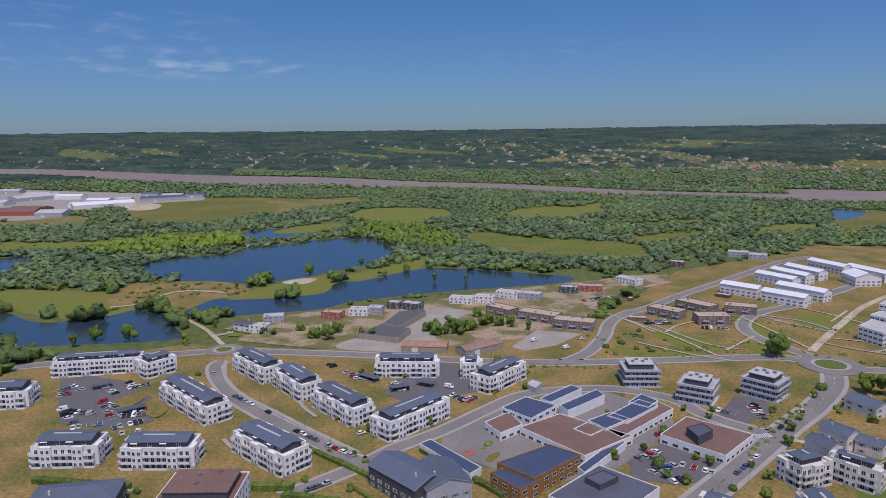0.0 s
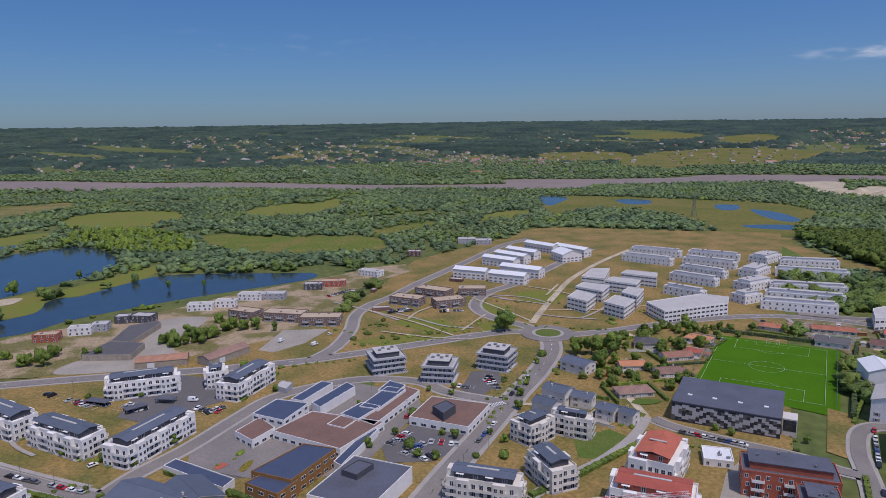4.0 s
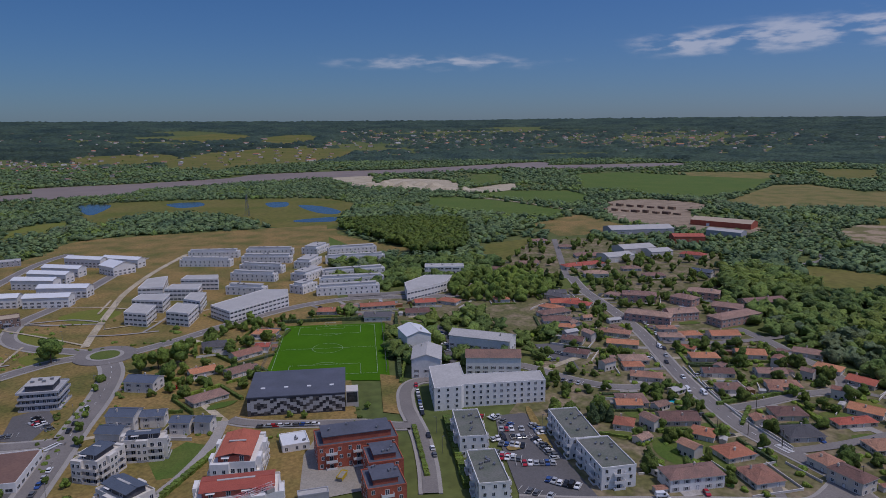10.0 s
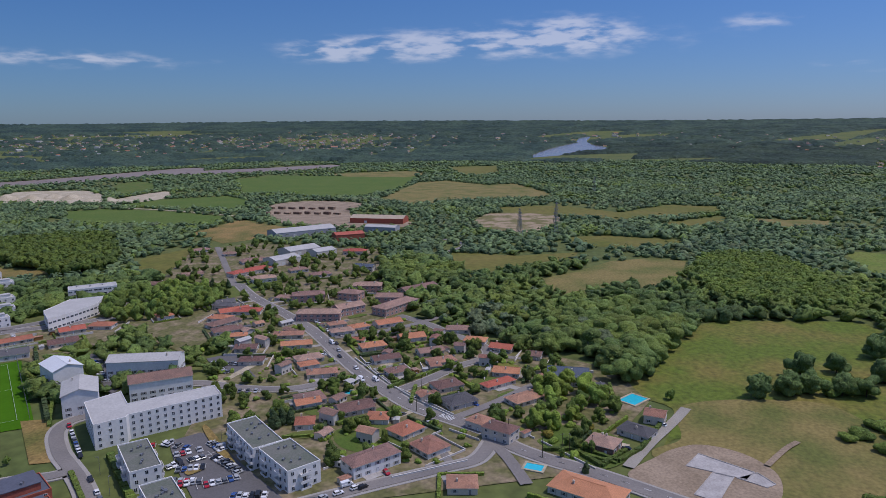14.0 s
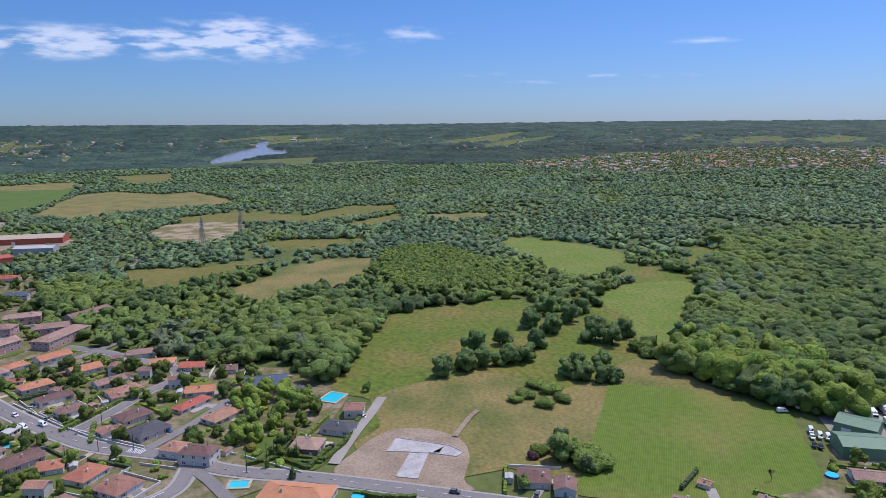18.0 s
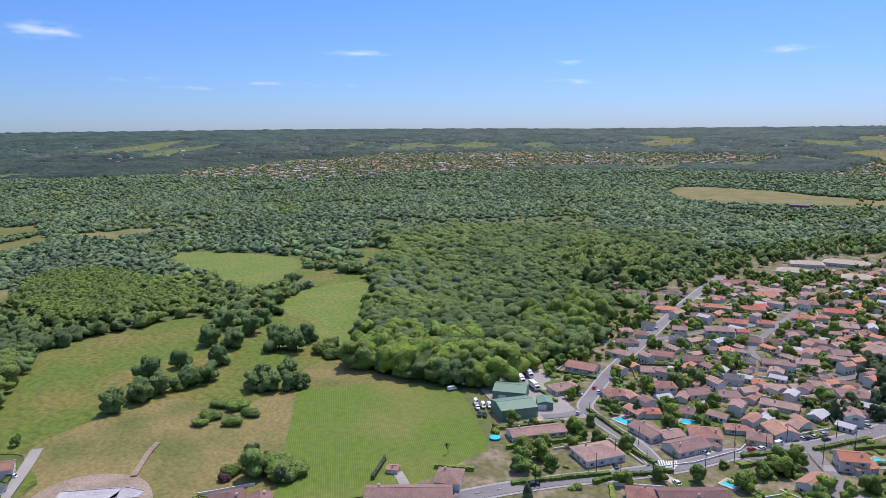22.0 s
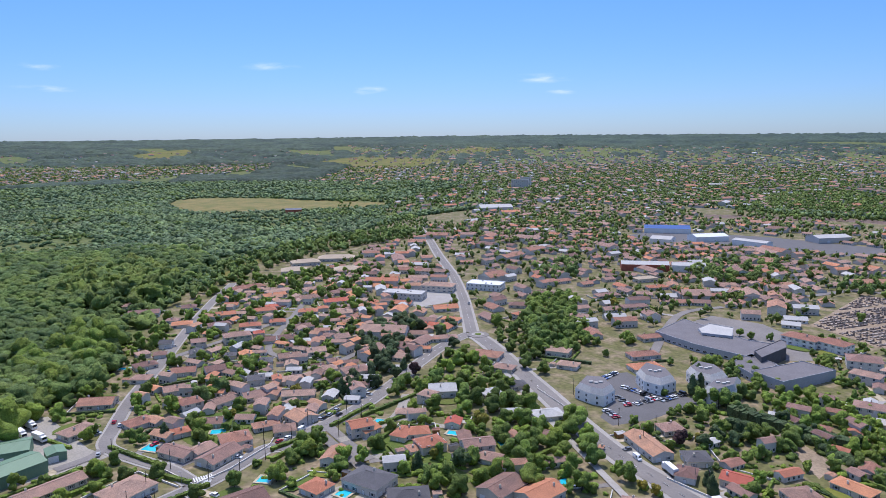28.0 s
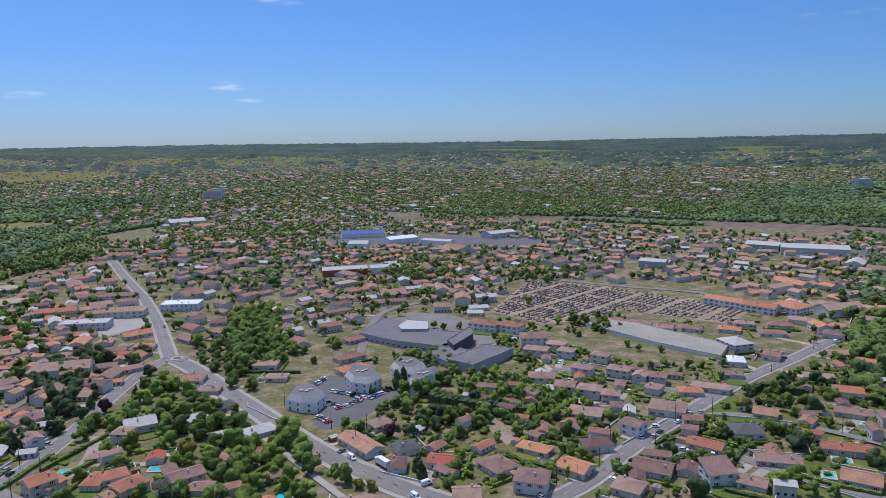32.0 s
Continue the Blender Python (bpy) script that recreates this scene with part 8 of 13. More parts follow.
road([(561.2, 229.8), (524.8, 204.9), (483.5, 168.3), (440.3, 132.9), (398.4, 105.7), (368, 86), (336.3, 62.1), (317.5, 44.8), (304.3, 24.9), (292.4, 7.1), (279.9, -2.3), (269, -17.4), (259.7, -34.4), (238.6, -66.1), (174.8, -158.6), (164.9, -178.4), (154.1, -199.1), (141.5, -219.1), (127.3, -238.3), (113.6, -259.9), (101, -287.2), (94.1, -290.9), (83.3, -309.8), (67.1, -340.1), (54.2, -376), (44.8, -409.2), (30, -450.9), (15.6, -475.8)], 7.5, label='long main road through the suburb', dashes=True, walks=1.3)
road([(-97.1, -222.7), (-85.3, -237.8), (-74.6, -253.5), (-67.2, -267.3), (-58.3, -282.6), (-49.6, -303.3), (-39.8, -330.1), (-30, -360.1), (-17.6, -396), (0.4, -449.4), (12.4, -475.9)], 9.5, label='broad avenue with a pale cycle path', dashes=True, walks=2.5)
road([(13.7, -478.7), (18.1, -525.8), (23.8, -582.8), (33.1, -652.9), (41.4, -703.5), (63.3, -815), (83.5, -929.6), (114.6, -1080.8)], 7.7, label='avenue into the town centre', dashes=True, walks=2.0)
road([(119.5, -254.5), (134.5, -266), (151.5, -274), (166.4, -281.2), (176.2, -289.3), (181.5, -304.9), (190.9, -336.4), (197.1, -363.5), (205.9, -408.6), (224.4, -493.6), (239, -573.4), (248.2, -642.4)], 6, label='straight suburban street', walks=1.2)
road([(174.2, -283.4), (175.6, -275.6), (183.8, -263.5)], 5.2, label='yard entrance road')
road([(80.5, -316.9), (73, -305.9), (60.3, -288.9), (52.3, -279.3)], 5.6, label='side street between gardens')
road([(334.6, 60.3), (354.3, 44.4), (376.9, 29), (390.5, 16.2), (403.4, 12.8), (420.3, 19.5), (437.7, 38), (458.2, 54.9), (479.2, 79.5)], 5.6, label='cul-de-sac ring of the housing estate', walks=1.0)
road([(424, 112.5), (436.7, 88.9), (453.6, 69.3), (476.8, 49.5)], 5.6, label='estate street')
road([(211.2, 104.8), (223.3, 82.8), (233.9, 66.1), (245.9, 46.9), (259.1, 24.8), (267.9, 12.5), (286, 6.8)], 6, label='residential street with a pavement', walks=1.5)
road([(308.3, 24), (324.5, 8.6), (353.5, -14.6), (365.7, -28.4)], 5.2, label='private lane to the modern house')
road([(265.6, -48.2), (288.4, -61.4), (310.4, -75.6), (327.2, -85.5)], 5, mat=GRAVEL, label='narrow gravel lane by the plot')
road([(286.6, 9), (269.8, 0.3), (248.6, -7.3)], 5.2, label='side street with zebra crossings')
road([(198, 135), (215, 147.9), (234.3, 164.6), (247.9, 178.7), (258.7, 190.1), (275.4, 202.7), (287.6, 205.1), (296.1, 198.8)], 6, label='access road curving round the clinic', walks=1.6)
road([(333.8, 177.1), (340.2, 166.2), (335, 136.5), (337, 111.2), (351.7, 93.2)], 6, label='parking lane behind the flats', walks=1.2)
road([(201.5, 251), (205.1, 238.3), (219.4, 215), (232.7, 196.2), (238, 181.7), (243.6, 174.1)], 6, label='street in front of the sports hall', walks=1.4)
road([(115, 210.3), (128.7, 216.6), (156.5, 225.4), (181.2, 238.1), (199.2, 252.6)], 5, mat=PAVING, label='pale footpath between gardens', name='footpath')
road([(-121.2, -219.3), (-146.8, -228), (-178.5, -245.8), (-212.6, -261.8), (-251.9, -279.5), (-296.9, -298.5), (-348.4, -314.7), (-411.5, -335.8), (-482, -353.2), (-557.6, -371.1)], 6.9, label='straight suburban road with parked cars', dashes=True, walks=1.8)
road([(-188.2, -246.7), (-201, -239.4), (-215.4, -227.2), (-224.5, -207.8), (-233.1, -190.6), (-242.1, -171.6)], 5.6, label='residential street behind a hedge', walks=1.0)
road([(-228.2, -266.5), (-252.5, -260.1), (-268.5, -240.3), (-279.2, -224.3), (-287.8, -206.1)], 4.7, label='narrow lane between walls')
road([(-204.7, -357.2), (-217.5, -345.9), (-232, -326.6), (-245, -302.8), (-250.4, -286.4)], 5.6, label='terrace street', walks=1.0)
road([(-267.7, -597.3), (-322.3, -620.8), (-349.3, -588.7), (-383.2, -542.9), (-429.1, -488.9), (-429.5, -429.8)], 6.9, label='road along the cemetery')
road([(-97.5, -419.8), (-143.1, -530.4), (-185.9, -558.3)], 6, label='school street')
road([(36.7, -247.5), (48.1, -262.7), (57.9, -277.1), (71.3, -293.1), (82.8, -307.9)], 5.2, label='quiet side street')
road([(45.5, -357), (47.5, -326.3), (60.7, -305.7), (69.8, -297.9)], 5.2, label='driveway between hedges', mat=GRAVEL)
road([(124.2, -416), (147.8, -437.2), (155.5, -537.9), (159.9, -579)], 4.7, label='cul-de-sac among houses')
road([(135.4, -346.8), (118.8, -372.7), (99.2, -401.8), (78.6, -444.5)], 5.2, label='residential street among bungalows')
road([(205.9, -408.6), (183.8, -454.3), (150.6, -521.9), (106.6, -581.8)], 5.2, label='residential cross street')
roundabout(-142, 428.7, 7)
roundabout(223.4, 387.2, 10.5)
roundabout(9.2, -473.2, 4.5)
crossing(294.1, 7.2, -129, 4, 8)
crossing(115.3, -255.8, -81, 4, 8)
crossing(115.8, -247, 72, 4, 8)
crossing(141.8, 293.7, 9, 4, 8)
crossing(117.7, -259.3, -146, 4, 8)
crossing(306.7, 28.9, 54, 4, 8)
road([(-134.3, 407.4), (-124.6, 375.9), (-107.1, 350), (-84.3, 327.1), (-60.3, 303), (-38.3, 282.5)], 2.2, mat=PAVING, label='pale concrete footpath', name='footpath')
road([(134.7, 500.3), (152.2, 462.8), (167.3, 430.3), (183.9, 418.1)], 2, mat=PAVING, label='pale concrete footpath', name='footpath')
road([(110.7, 526.3), (128.6, 492.8), (142.5, 456.4)], 2, mat=PAVING, label='pale concrete footpath', name='footpath')
road([(201.5, 522.2), (229.2, 496.2), (242.7, 473.1)], 2, mat=PAVING, label='pale concrete footpath', name='footpath')
road([(233.2, 496.1), (254.1, 479.9), (262.4, 458.4)], 2, mat=PAVING, label='pale concrete footpath', name='footpath')
road([(234.7, 483.5), (249.9, 465.3), (261.2, 450.1)], 2, mat=PAVING, label='pale concrete footpath', name='footpath')
road([(239.2, 432.9), (251.6, 417.8), (271.1, 402.9)], 2, mat=PAVING, label='pale concrete footpath', name='footpath')
road([(263, 409.1), (282.4, 419.4), (312.3, 439.4)], 2, mat=PAVING, label='pale concrete footpath', name='footpath')
road([(-82.7, 359), (-73.3, 335.3), (-63.6, 321)], 2, mat=PAVING, label='pale concrete footpath', name='footpath')
road([(-101.6, 296.9), (-89.8, 282.7), (-86.3, 288)], 2, mat=PAVING, label='pale concrete footpath', name='footpath')

# ---- white apartment blocks ----
white_block(-202.8, 390.5, 10, 49.4, 12.0, 9)
white_block(-168.8, 387.9, 48, 18.1, 14.0, 9)
white_block(-127.6, 334.4, -45, 51.4, 14.0, 9)
white_block(-160.8, 279.1, 1, 28.1, 15.0, 9)
white_block(-120.8, 276.6, -1, 30.9, 15.0, 9)
white_block(-75.4, 278.7, -42, 37.8, 15.0, 9)
white_block(-108.3, 384.2, -47, 37.1, 14.0, 9)
white_block(-79.8, 356.9, -52, 33.1, 14.0, 9)
white_block(-51.2, 325.9, -49, 36.9, 14.0, 9)
white_block(-16.7, 310.6, 46, 39.1, 14.0, 9)
white_block(-22.1, 381.4, -2, 35.6, 14.0, 9)
white_block(28.8, 364.2, 49, 33.3, 14.0, 9)
white_block(14.3, 377.3, -2, 11.3, 12.0, 9)
white_block(-228.5, 342.3, 6, 28.3, 16.0, 9)

# ---- dark and grey blocks ----
house(-135.6, 235.3, 10, 29.8, 16.0, 9, SLATE, "hip", DARKW, label="grey apartment house with a dark hipped roof", group="dark apartment houses")
flat_block(-90.1, 238.1, 0, 28.3, 22.0, 9, WHITE, BROWN, 'white block with a brown flat roof and penthouse', top=2.6, top_mat=DARKW, balconies=(0,))
house(-15.5, 250.1, -47, 28.0, 16.0, 9, SLATE, "gable", DARKW, label="dark brick apartment house with grey roof", group="dark apartment houses")
house(-2.8, 247.7, 21, 17.8, 20.0, 8.5, SLATE, "gable", GREYW, label="grey apartment house with slate-grey roof", group="dark apartment houses")
band_block(105.5, 364.0, -2, 20.0, 18.0, 'grey apartment cube with pale balcony bands and a dark roof storey')
band_block(128.8, 339.0, -32, 18.3, 18.0, 'grey apartment cube with pale balcony bands and a dark roof storey')
band_block(165.3, 344.1, -46, 19.7, 18.0, 'grey apartment cube with pale balcony bands and a dark roof storey')
white_block(140.1, 254.8, -70, 12.6, 16.0, 9, "ivory apartment block with balconies and a blue-grey roof", IVORY)
white_block(158.7, 252.1, -48, 18.1, 9.0, 9, "ivory apartment block with balconies and a blue-grey roof", IVORY)
white_block(129.3, 220.0, -90, 19.9, 13.0, 9, "ivory apartment block with balconies and a blue-grey roof", IVORY)
white_block(99.6, 217.3, -39, 28.6, 12.0, 9, "ivory apartment block with balconies and a blue-grey roof", IVORY)
house(170.8, 285.0, -60, 12.8, 10.0, 8, SLATE, "gable", IVORY, label="tall pale terraced house with a dark roof", group="grey townhouses")
house(157.3, 272.8, -62, 10.9, 9.0, 8, SLATE, "gable", IVORY, label="tall pale terraced house with a dark roof", group="grey townhouses")
house(180.3, 277.1, -49, 10.5, 8.0, 6, SLATE, "gable", IVORY, label="pale townhouse with a dark grey roof", group="grey townhouses")
house(182.9, 260.0, -59, 9.1, 8.0, 6, SLATE, "gable", IVORY, label="pale townhouse with a dark grey roof", group="grey townhouses")
house(188.5, 251.6, -63, 7.5, 7.0, 6, SLATE, "gable", IVORY, label="pale townhouse with a dark grey roof", group="grey townhouses")
house(204.2, 320.1, -65, 16.1, 11.0, 6, SLATE, "gable", IVORY, label="pale townhouse with a dark grey roof", group="grey townhouses")

# ---- school ----
footprint([(33.2, 298), (53.6, 312.7), (81.8, 287.9), (56.9, 269.1)], 4.2, WHITE, BROWN, 'low school wing with a brown flat roof and white edge')
footprint([(70.2, 297), (104.5, 325.8), (109.2, 317.3), (76.4, 286.3)], 4.2, WHITE, BROWN, 'low school wing with a brown flat roof and white edge')
footprint([(17.6, 304), (29.7, 315.4), (34.8, 301), (23.7, 291.7)], 4.2, WHITE, BROWN, 'low school wing with a brown flat roof and white edge')
footprint([(26.5, 316.6), (39.5, 329.9), (53.2, 318.7), (38.9, 303.1)], 6, WHITE, SOLAR, 'school wing with a dark solar-panel roof')
footprint([(46.6, 330.4), (65.4, 348.6), (70.4, 343.6), (51.4, 325.2)], 4.8, WHITE, SOLAR, 'school wing with a dark solar-panel roof', windows=False)
footprint([(54.9, 321.1), (77.2, 341.3), (79.8, 333.5), (57.8, 314.1)], 4.97, WHITE, SOLAR, 'school wing with a dark solar-panel roof', windows=False)
footprint([(64.9, 302.4), (77.5, 311.8), (84.7, 303.8), (71, 293.1)], 5.14, WHITE, SOLAR, 'school wing with a dark solar-panel roof', windows=False)
footprint([(75, 306.9), (94.8, 326.3), (102.4, 318.9), (82.5, 300.3)], 5.31, WHITE, SOLAR, 'school wing with a dark solar-panel roof', windows=False)
footprint([(89, 323.1), (98.2, 333.2), (103.9, 324.2), (96.8, 315.9)], 5.48, WHITE, SOLAR, 'school wing with a dark solar-panel roof', windows=False)
footprint([(19.8, 257.5), (42.7, 273), (54.1, 263.5), (32.9, 244.6)], 7.5, WOOD, SOLAR, 'two-storey timber-clad school hall with a dark roof')
footprint([(16.7, 251.2), (25.3, 256.5), (35.6, 245.5), (26.7, 238.1)], 6.5, WOOD, SOLAR, 'timber-clad school hall with a dark roof')
footprint([(-12, 283.8), (-7.2, 288.2), (13.8, 261.7), (9, 256.2)], 3.5, WHITE, SOLAR, 'long low covered walkway with a dark roof', windows=False)
footprint([(52.3, 260.8), (75.6, 287.8), (77.3, 282.7), (54.3, 256.1)], 3.5, WHITE, SOLAR, 'long covered walkway beside the school', windows=False)
footprint([(94, 288.7), (112.2, 307.8), (134.8, 287.7), (114.7, 267.8)], 4.2, WHITE, BROWN, 'health centre with a brown flat roof and white walls')
footprint([(105.1, 287.6), (113.5, 291.5), (115.5, 284.4), (106.8, 277.9)], 8, DARKW, DARKROOF, 'dark rooftop plant room', windows=False)
footprint([(36.4, 233), (59.7, 255.7), (78.2, 237.8), (54.7, 215.4)], 7, WHITE, DARKROOF, 'library with a white lattice facade and dark flat roof', windows=False)
footprint([(51.4, 242.2), (59.6, 247.7), (64.1, 242.3), (55.8, 236.2)], 9, DARKW, DARKROOF, 'dark rooftop plant room on the library', windows=False)
footprint([(42.5, 355.7), (47, 362.4), (51.8, 357.1), (47.1, 349)], 3, GREYW, GREYROOF, 'small grey electrical cabin', windows=False)

# ---- new houses by the lake ----
flat_block(13.3, 545.5, -15, 18.5, 9.0, 5.2, WHITE, GREYROOF, 'cubic two-storey house with a flat roof by the lake', name='house', category='house', floors=2, group='new cubic houses', vents=1)
flat_block(32.2, 548.3, -18, 14.9, 9.0, 5.2, WHITE, GREYROOF, 'cubic two-storey house with a flat roof by the lake', name='house', category='house', floors=2, group='new cubic houses', vents=1)
flat_block(52.6, 563.3, -28, 19.1, 10.0, 5.2, WHITE, GREYROOF, 'cubic two-storey house with a flat roof by the lake', name='house', category='house', floors=2, group='new cubic houses', vents=1)
flat_block(70.3, 557.6, -22, 17.5, 10.0, 5.2, GREYW, GREYROOF, 'cubic two-storey house with a flat roof by the lake', name='house', category='house', floors=2, group='new cubic houses', vents=1)
flat_block(105.7, 579.1, -19, 15.2, 9.0, 5.2, DARKW, GREYROOF, 'cubic two-storey house with a flat roof by the lake', name='house', category='house', floors=2, group='new cubic houses', vents=1)
flat_block(124.3, 582.9, -15, 20.8, 10.0, 5.2, BRICK, SANDROOF, 'cubic two-storey house with a flat roof by the lake', name='house', category='house', floors=2, group='new cubic houses', vents=1)
flat_block(-84.0, 504.6, -15, 15.3, 9.0, 5.2, BRICK, SANDROOF, 'cubic two-storey house with a flat roof by the lake', name='house', category='house', floors=2, group='new cubic houses', vents=1)
flat_block(-65.0, 512.8, -9, 14.5, 9.0, 5.2, WHITE, GREYROOF, 'cubic two-storey house with a flat roof by the lake', name='house', category='house', floors=2, group='new cubic houses', vents=1)
flat_block(-53.2, 517.3, -12, 10.8, 9.0, 5.2, GREYW, GREYROOF, 'cubic two-storey house with a flat roof by the lake', name='house', category='house', floors=2, group='new cubic houses', vents=1)
flat_block(-39.4, 532.3, -13, 10.6, 9.0, 5.2, DARKW, GREYROOF, 'cubic two-storey house with a flat roof by the lake', name='house', category='house', floors=2, group='new cubic houses', vents=1)
flat_block(-26.1, 529.1, -30, 15.5, 10.0, 5.2, DARKW, GREYROOF, 'cubic two-storey house with a flat roof by the lake', name='house', category='house', floors=2, group='new cubic houses', vents=1)
flat_block(-126.1, 495.8, 9, 14.8, 10.0, 5.2, GREYW, GREYROOF, 'cubic two-storey house with a flat roof by the lake', name='house', category='house', floors=2, group='new cubic houses', vents=1)
flat_block(-130.1, 470.7, -9, 12.3, 8.0, 5.2, WHITE, GREYROOF, 'cubic two-storey house with a flat roof by the lake', name='house', category='house', floors=2, group='new cubic houses', vents=1)
flat_block(164.9, 609.9, -53, 21.8, 10.0, 5.2, WHITE, GREYROOF, 'cubic two-storey house with a flat roof by the lake', name='house', category='house', floors=2, group='new cubic houses', vents=1)
flat_block(233.4, 686.0, -29, 13.7, 10.0, 5.2, BROWNT, GREYROOF, 'cubic two-storey house with a flat roof by the lake', name='house', category='house', floors=2, group='new cubic houses', vents=1)
flat_block(315.7, 737.6, -24, 20.5, 14.0, 5.2, GREYW, GREYROOF, 'cubic two-storey house with a flat roof by the lake', name='house', category='house', floors=2, group='new cubic houses', vents=1)
flat_block(329.1, 719.8, -26, 17.8, 14.0, 5.2, GREYW, GREYROOF, 'cubic two-storey house with a flat roof by the lake', name='house', category='house', floors=2, group='new cubic houses', vents=1)
house(-140.9, 476.2, -29, 15.7, 9.0, 5, GREYT, "gable", WHITE, label="white house with a dark grey gabled roof", group="new cubic houses")
flat_block(42.9, 509.2, -45, 22.2, 12.0, 6.2, TIMBERB, SANDROOF, 'two-storey terrace with brown timber and a sand-coloured flat roof', floors=2, name='terrace_house', category='terrace', balconies=(0,), bal_mesh=BALCONY_GREY, gap=3, group='sand-roofed terraces', vents=2)
flat_block(68.7, 492.3, -34, 30.1, 13.0, 6.2, TIMBERB, SANDROOF, 'two-storey terrace with brown timber and a sand-coloured flat roof', floors=2, name='terrace_house', category='terrace', balconies=(0,), bal_mesh=BALCONY_GREY, gap=3, group='sand-roofed terraces', vents=2)
flat_block(90.4, 471.6, -23, 28.4, 13.0, 6.2, TIMBERB, SANDROOF, 'two-storey terrace with brown timber and a sand-coloured flat roof', floors=2, name='terrace_house', category='terrace', balconies=(0,), bal_mesh=BALCONY_GREY, gap=3, group='sand-roofed terraces', vents=2)
flat_block(163.5, 499.1, -48, 25.2, 13.0, 6.2, TIMBERB, SANDROOF, 'two-storey terrace with brown timber and a sand-coloured flat roof', floors=2, name='terrace_house', category='terrace', balconies=(0,), bal_mesh=BALCONY_GREY, gap=3, group='sand-roofed terraces', vents=2)
flat_block(191.6, 515.8, -53, 29.1, 13.0, 6.2, TIMBERB, SANDROOF, 'two-storey terrace with brown timber and a sand-coloured flat roof', floors=2, name='terrace_house', category='terrace', balconies=(0,), bal_mesh=BALCONY_GREY, gap=3, group='sand-roofed terraces', vents=2)
flat_block(189.7, 480.2, -2, 23.4, 13.0, 6.2, TIMBERB, SANDROOF, 'two-storey terrace with brown timber and a sand-coloured flat roof', floors=2, name='terrace_house', category='terrace', balconies=(0,), bal_mesh=BALCONY_GREY, gap=3, group='sand-roofed terraces', vents=2)
flat_block(220.9, 506.0, -24, 22.3, 13.0, 6.2, TIMBERB, SANDROOF, 'two-storey terrace with brown timber and a sand-coloured flat roof', floors=2, name='terrace_house', category='terrace', balconies=(0,), bal_mesh=BALCONY_GREY, gap=3, group='sand-roofed terraces', vents=2)
flat_block(139.0, 488.2, -16, 12.9, 6.0, 2.8, BROWNT, GREYROOF, 'brown bin store with a flat roof', floors=0, name='bin_store', category='shed', vents=0)
flat_block(227.6, 555.3, -45, 11.7, 6.0, 2.6, BROWNT, GREYROOF, 'small brown timber bicycle shed', floors=0, name='bicycle_shed', category='shed', vents=0)
flat_block(134.8, 547.5, -36, 10.5, 6.0, 2.6, BROWNT, GREYROOF, 'small brown timber bicycle shed', floors=0, name='bicycle_shed', category='shed', vents=0)
flat_block(149.5, 546.8, -33, 3.7, 6.0, 2.6, BROWNT, GREYROOF, 'small brown timber bicycle shed', floors=0, name='bicycle_shed', category='shed', vents=0)

# ---- farm ----
footprint([(-58.2, 450.0), (-44.7, 473.5), (-23.8, 461.1), (-30.8, 439.5)], 4, STONE, GREYT, 'old stone barn with a dark grey roof', name='barn', category='barn', windows=False, parapet=0.1)
footprint([(-44.1, 474.8), (-34.9, 507.3), (-16.2, 513.1), (-14.5, 506.2), (-32.7, 466.9)], 3.9, STONE, GREYT, 'long open wing of the old barn with a dark grey roof', name='barn', category='barn', windows=False, parapet=0.1)
shed(-13.1, 425.7, -7, 28.7, 12.0, 4, TERRA, STONE, 'stone barn with a weathered tiled roof', name='barn', pitch=0.3)
shed(21.5, 421.4, 35, 30.1, 11.0, 4.5, ROSE, STONE, 'old stone barn with a pink-brown roof', name='barn', pitch=0.35)
for x, y, h in ((-5.9, 457.7, 10), (8.1, 462.8, 10), (17.9, 467.6, 9), (27.3, 479.9, 8), (31.8, 486.4, 9), (38.4, 477.6, 8), (-101.7, 471.8, 7), (-90.3, 454.6, 8), (-81.6, 460.2, 9), (-75.3, 466.5, 8), (-126.3, 466.7, 6), (-118.3, 462.6, 5), (23.8, 503.5, 8), (47.0, 483.3, 7), (-12.8, 467.0, 8), (2.6, 477.7, 9)):
    tree(x, y, h, "oak", LEAF, "leafy green tree standing round the old farm")

# ---- white timber terraces ----
house(245.1, 562.2, -47, 31.0, 12.0, 8.5, WHITEROOF, "gable", WHITE, label="white timber terrace on stilts with a white metal roof", group="white timber terraces", chimneys=0)
house(267.1, 532.0, -50, 33.3, 12.0, 8.5, WHITEROOF, "gable", WHITE, label="white timber terrace on stilts with a white metal roof", group="white timber terraces", chimneys=0)
house(290.7, 551.8, -56, 40.0, 12.0, 8.5, WHITEROOF, "gable", WHITE, label="white timber terrace on stilts with a white metal roof", group="white timber terraces", chimneys=0)
house(292.1, 599.3, -60, 36.7, 11.0, 8.5, WHITEROOF, "gable", WHITE, label="white timber terrace on stilts with a white metal roof", group="white timber terraces", chimneys=0)
house(312.1, 614.1, -66, 37.9, 11.0, 8.5, WHITEROOF, "gable", WHITE, label="white timber terrace on stilts with a white metal roof", group="white timber terraces", chimneys=0)
house(332.2, 629.1, -68, 38.3, 11.0, 8.5, WHITEROOF, "gable", WHITE, label="white timber terrace on stilts with a white metal roof", group="white timber terraces", chimneys=0)
house(366.9, 652.4, -70, 40.2, 11.0, 8.5, WHITEROOF, "gable", WHITE, label="white timber terrace on stilts with a white metal roof", group="white timber terraces", chimneys=0)
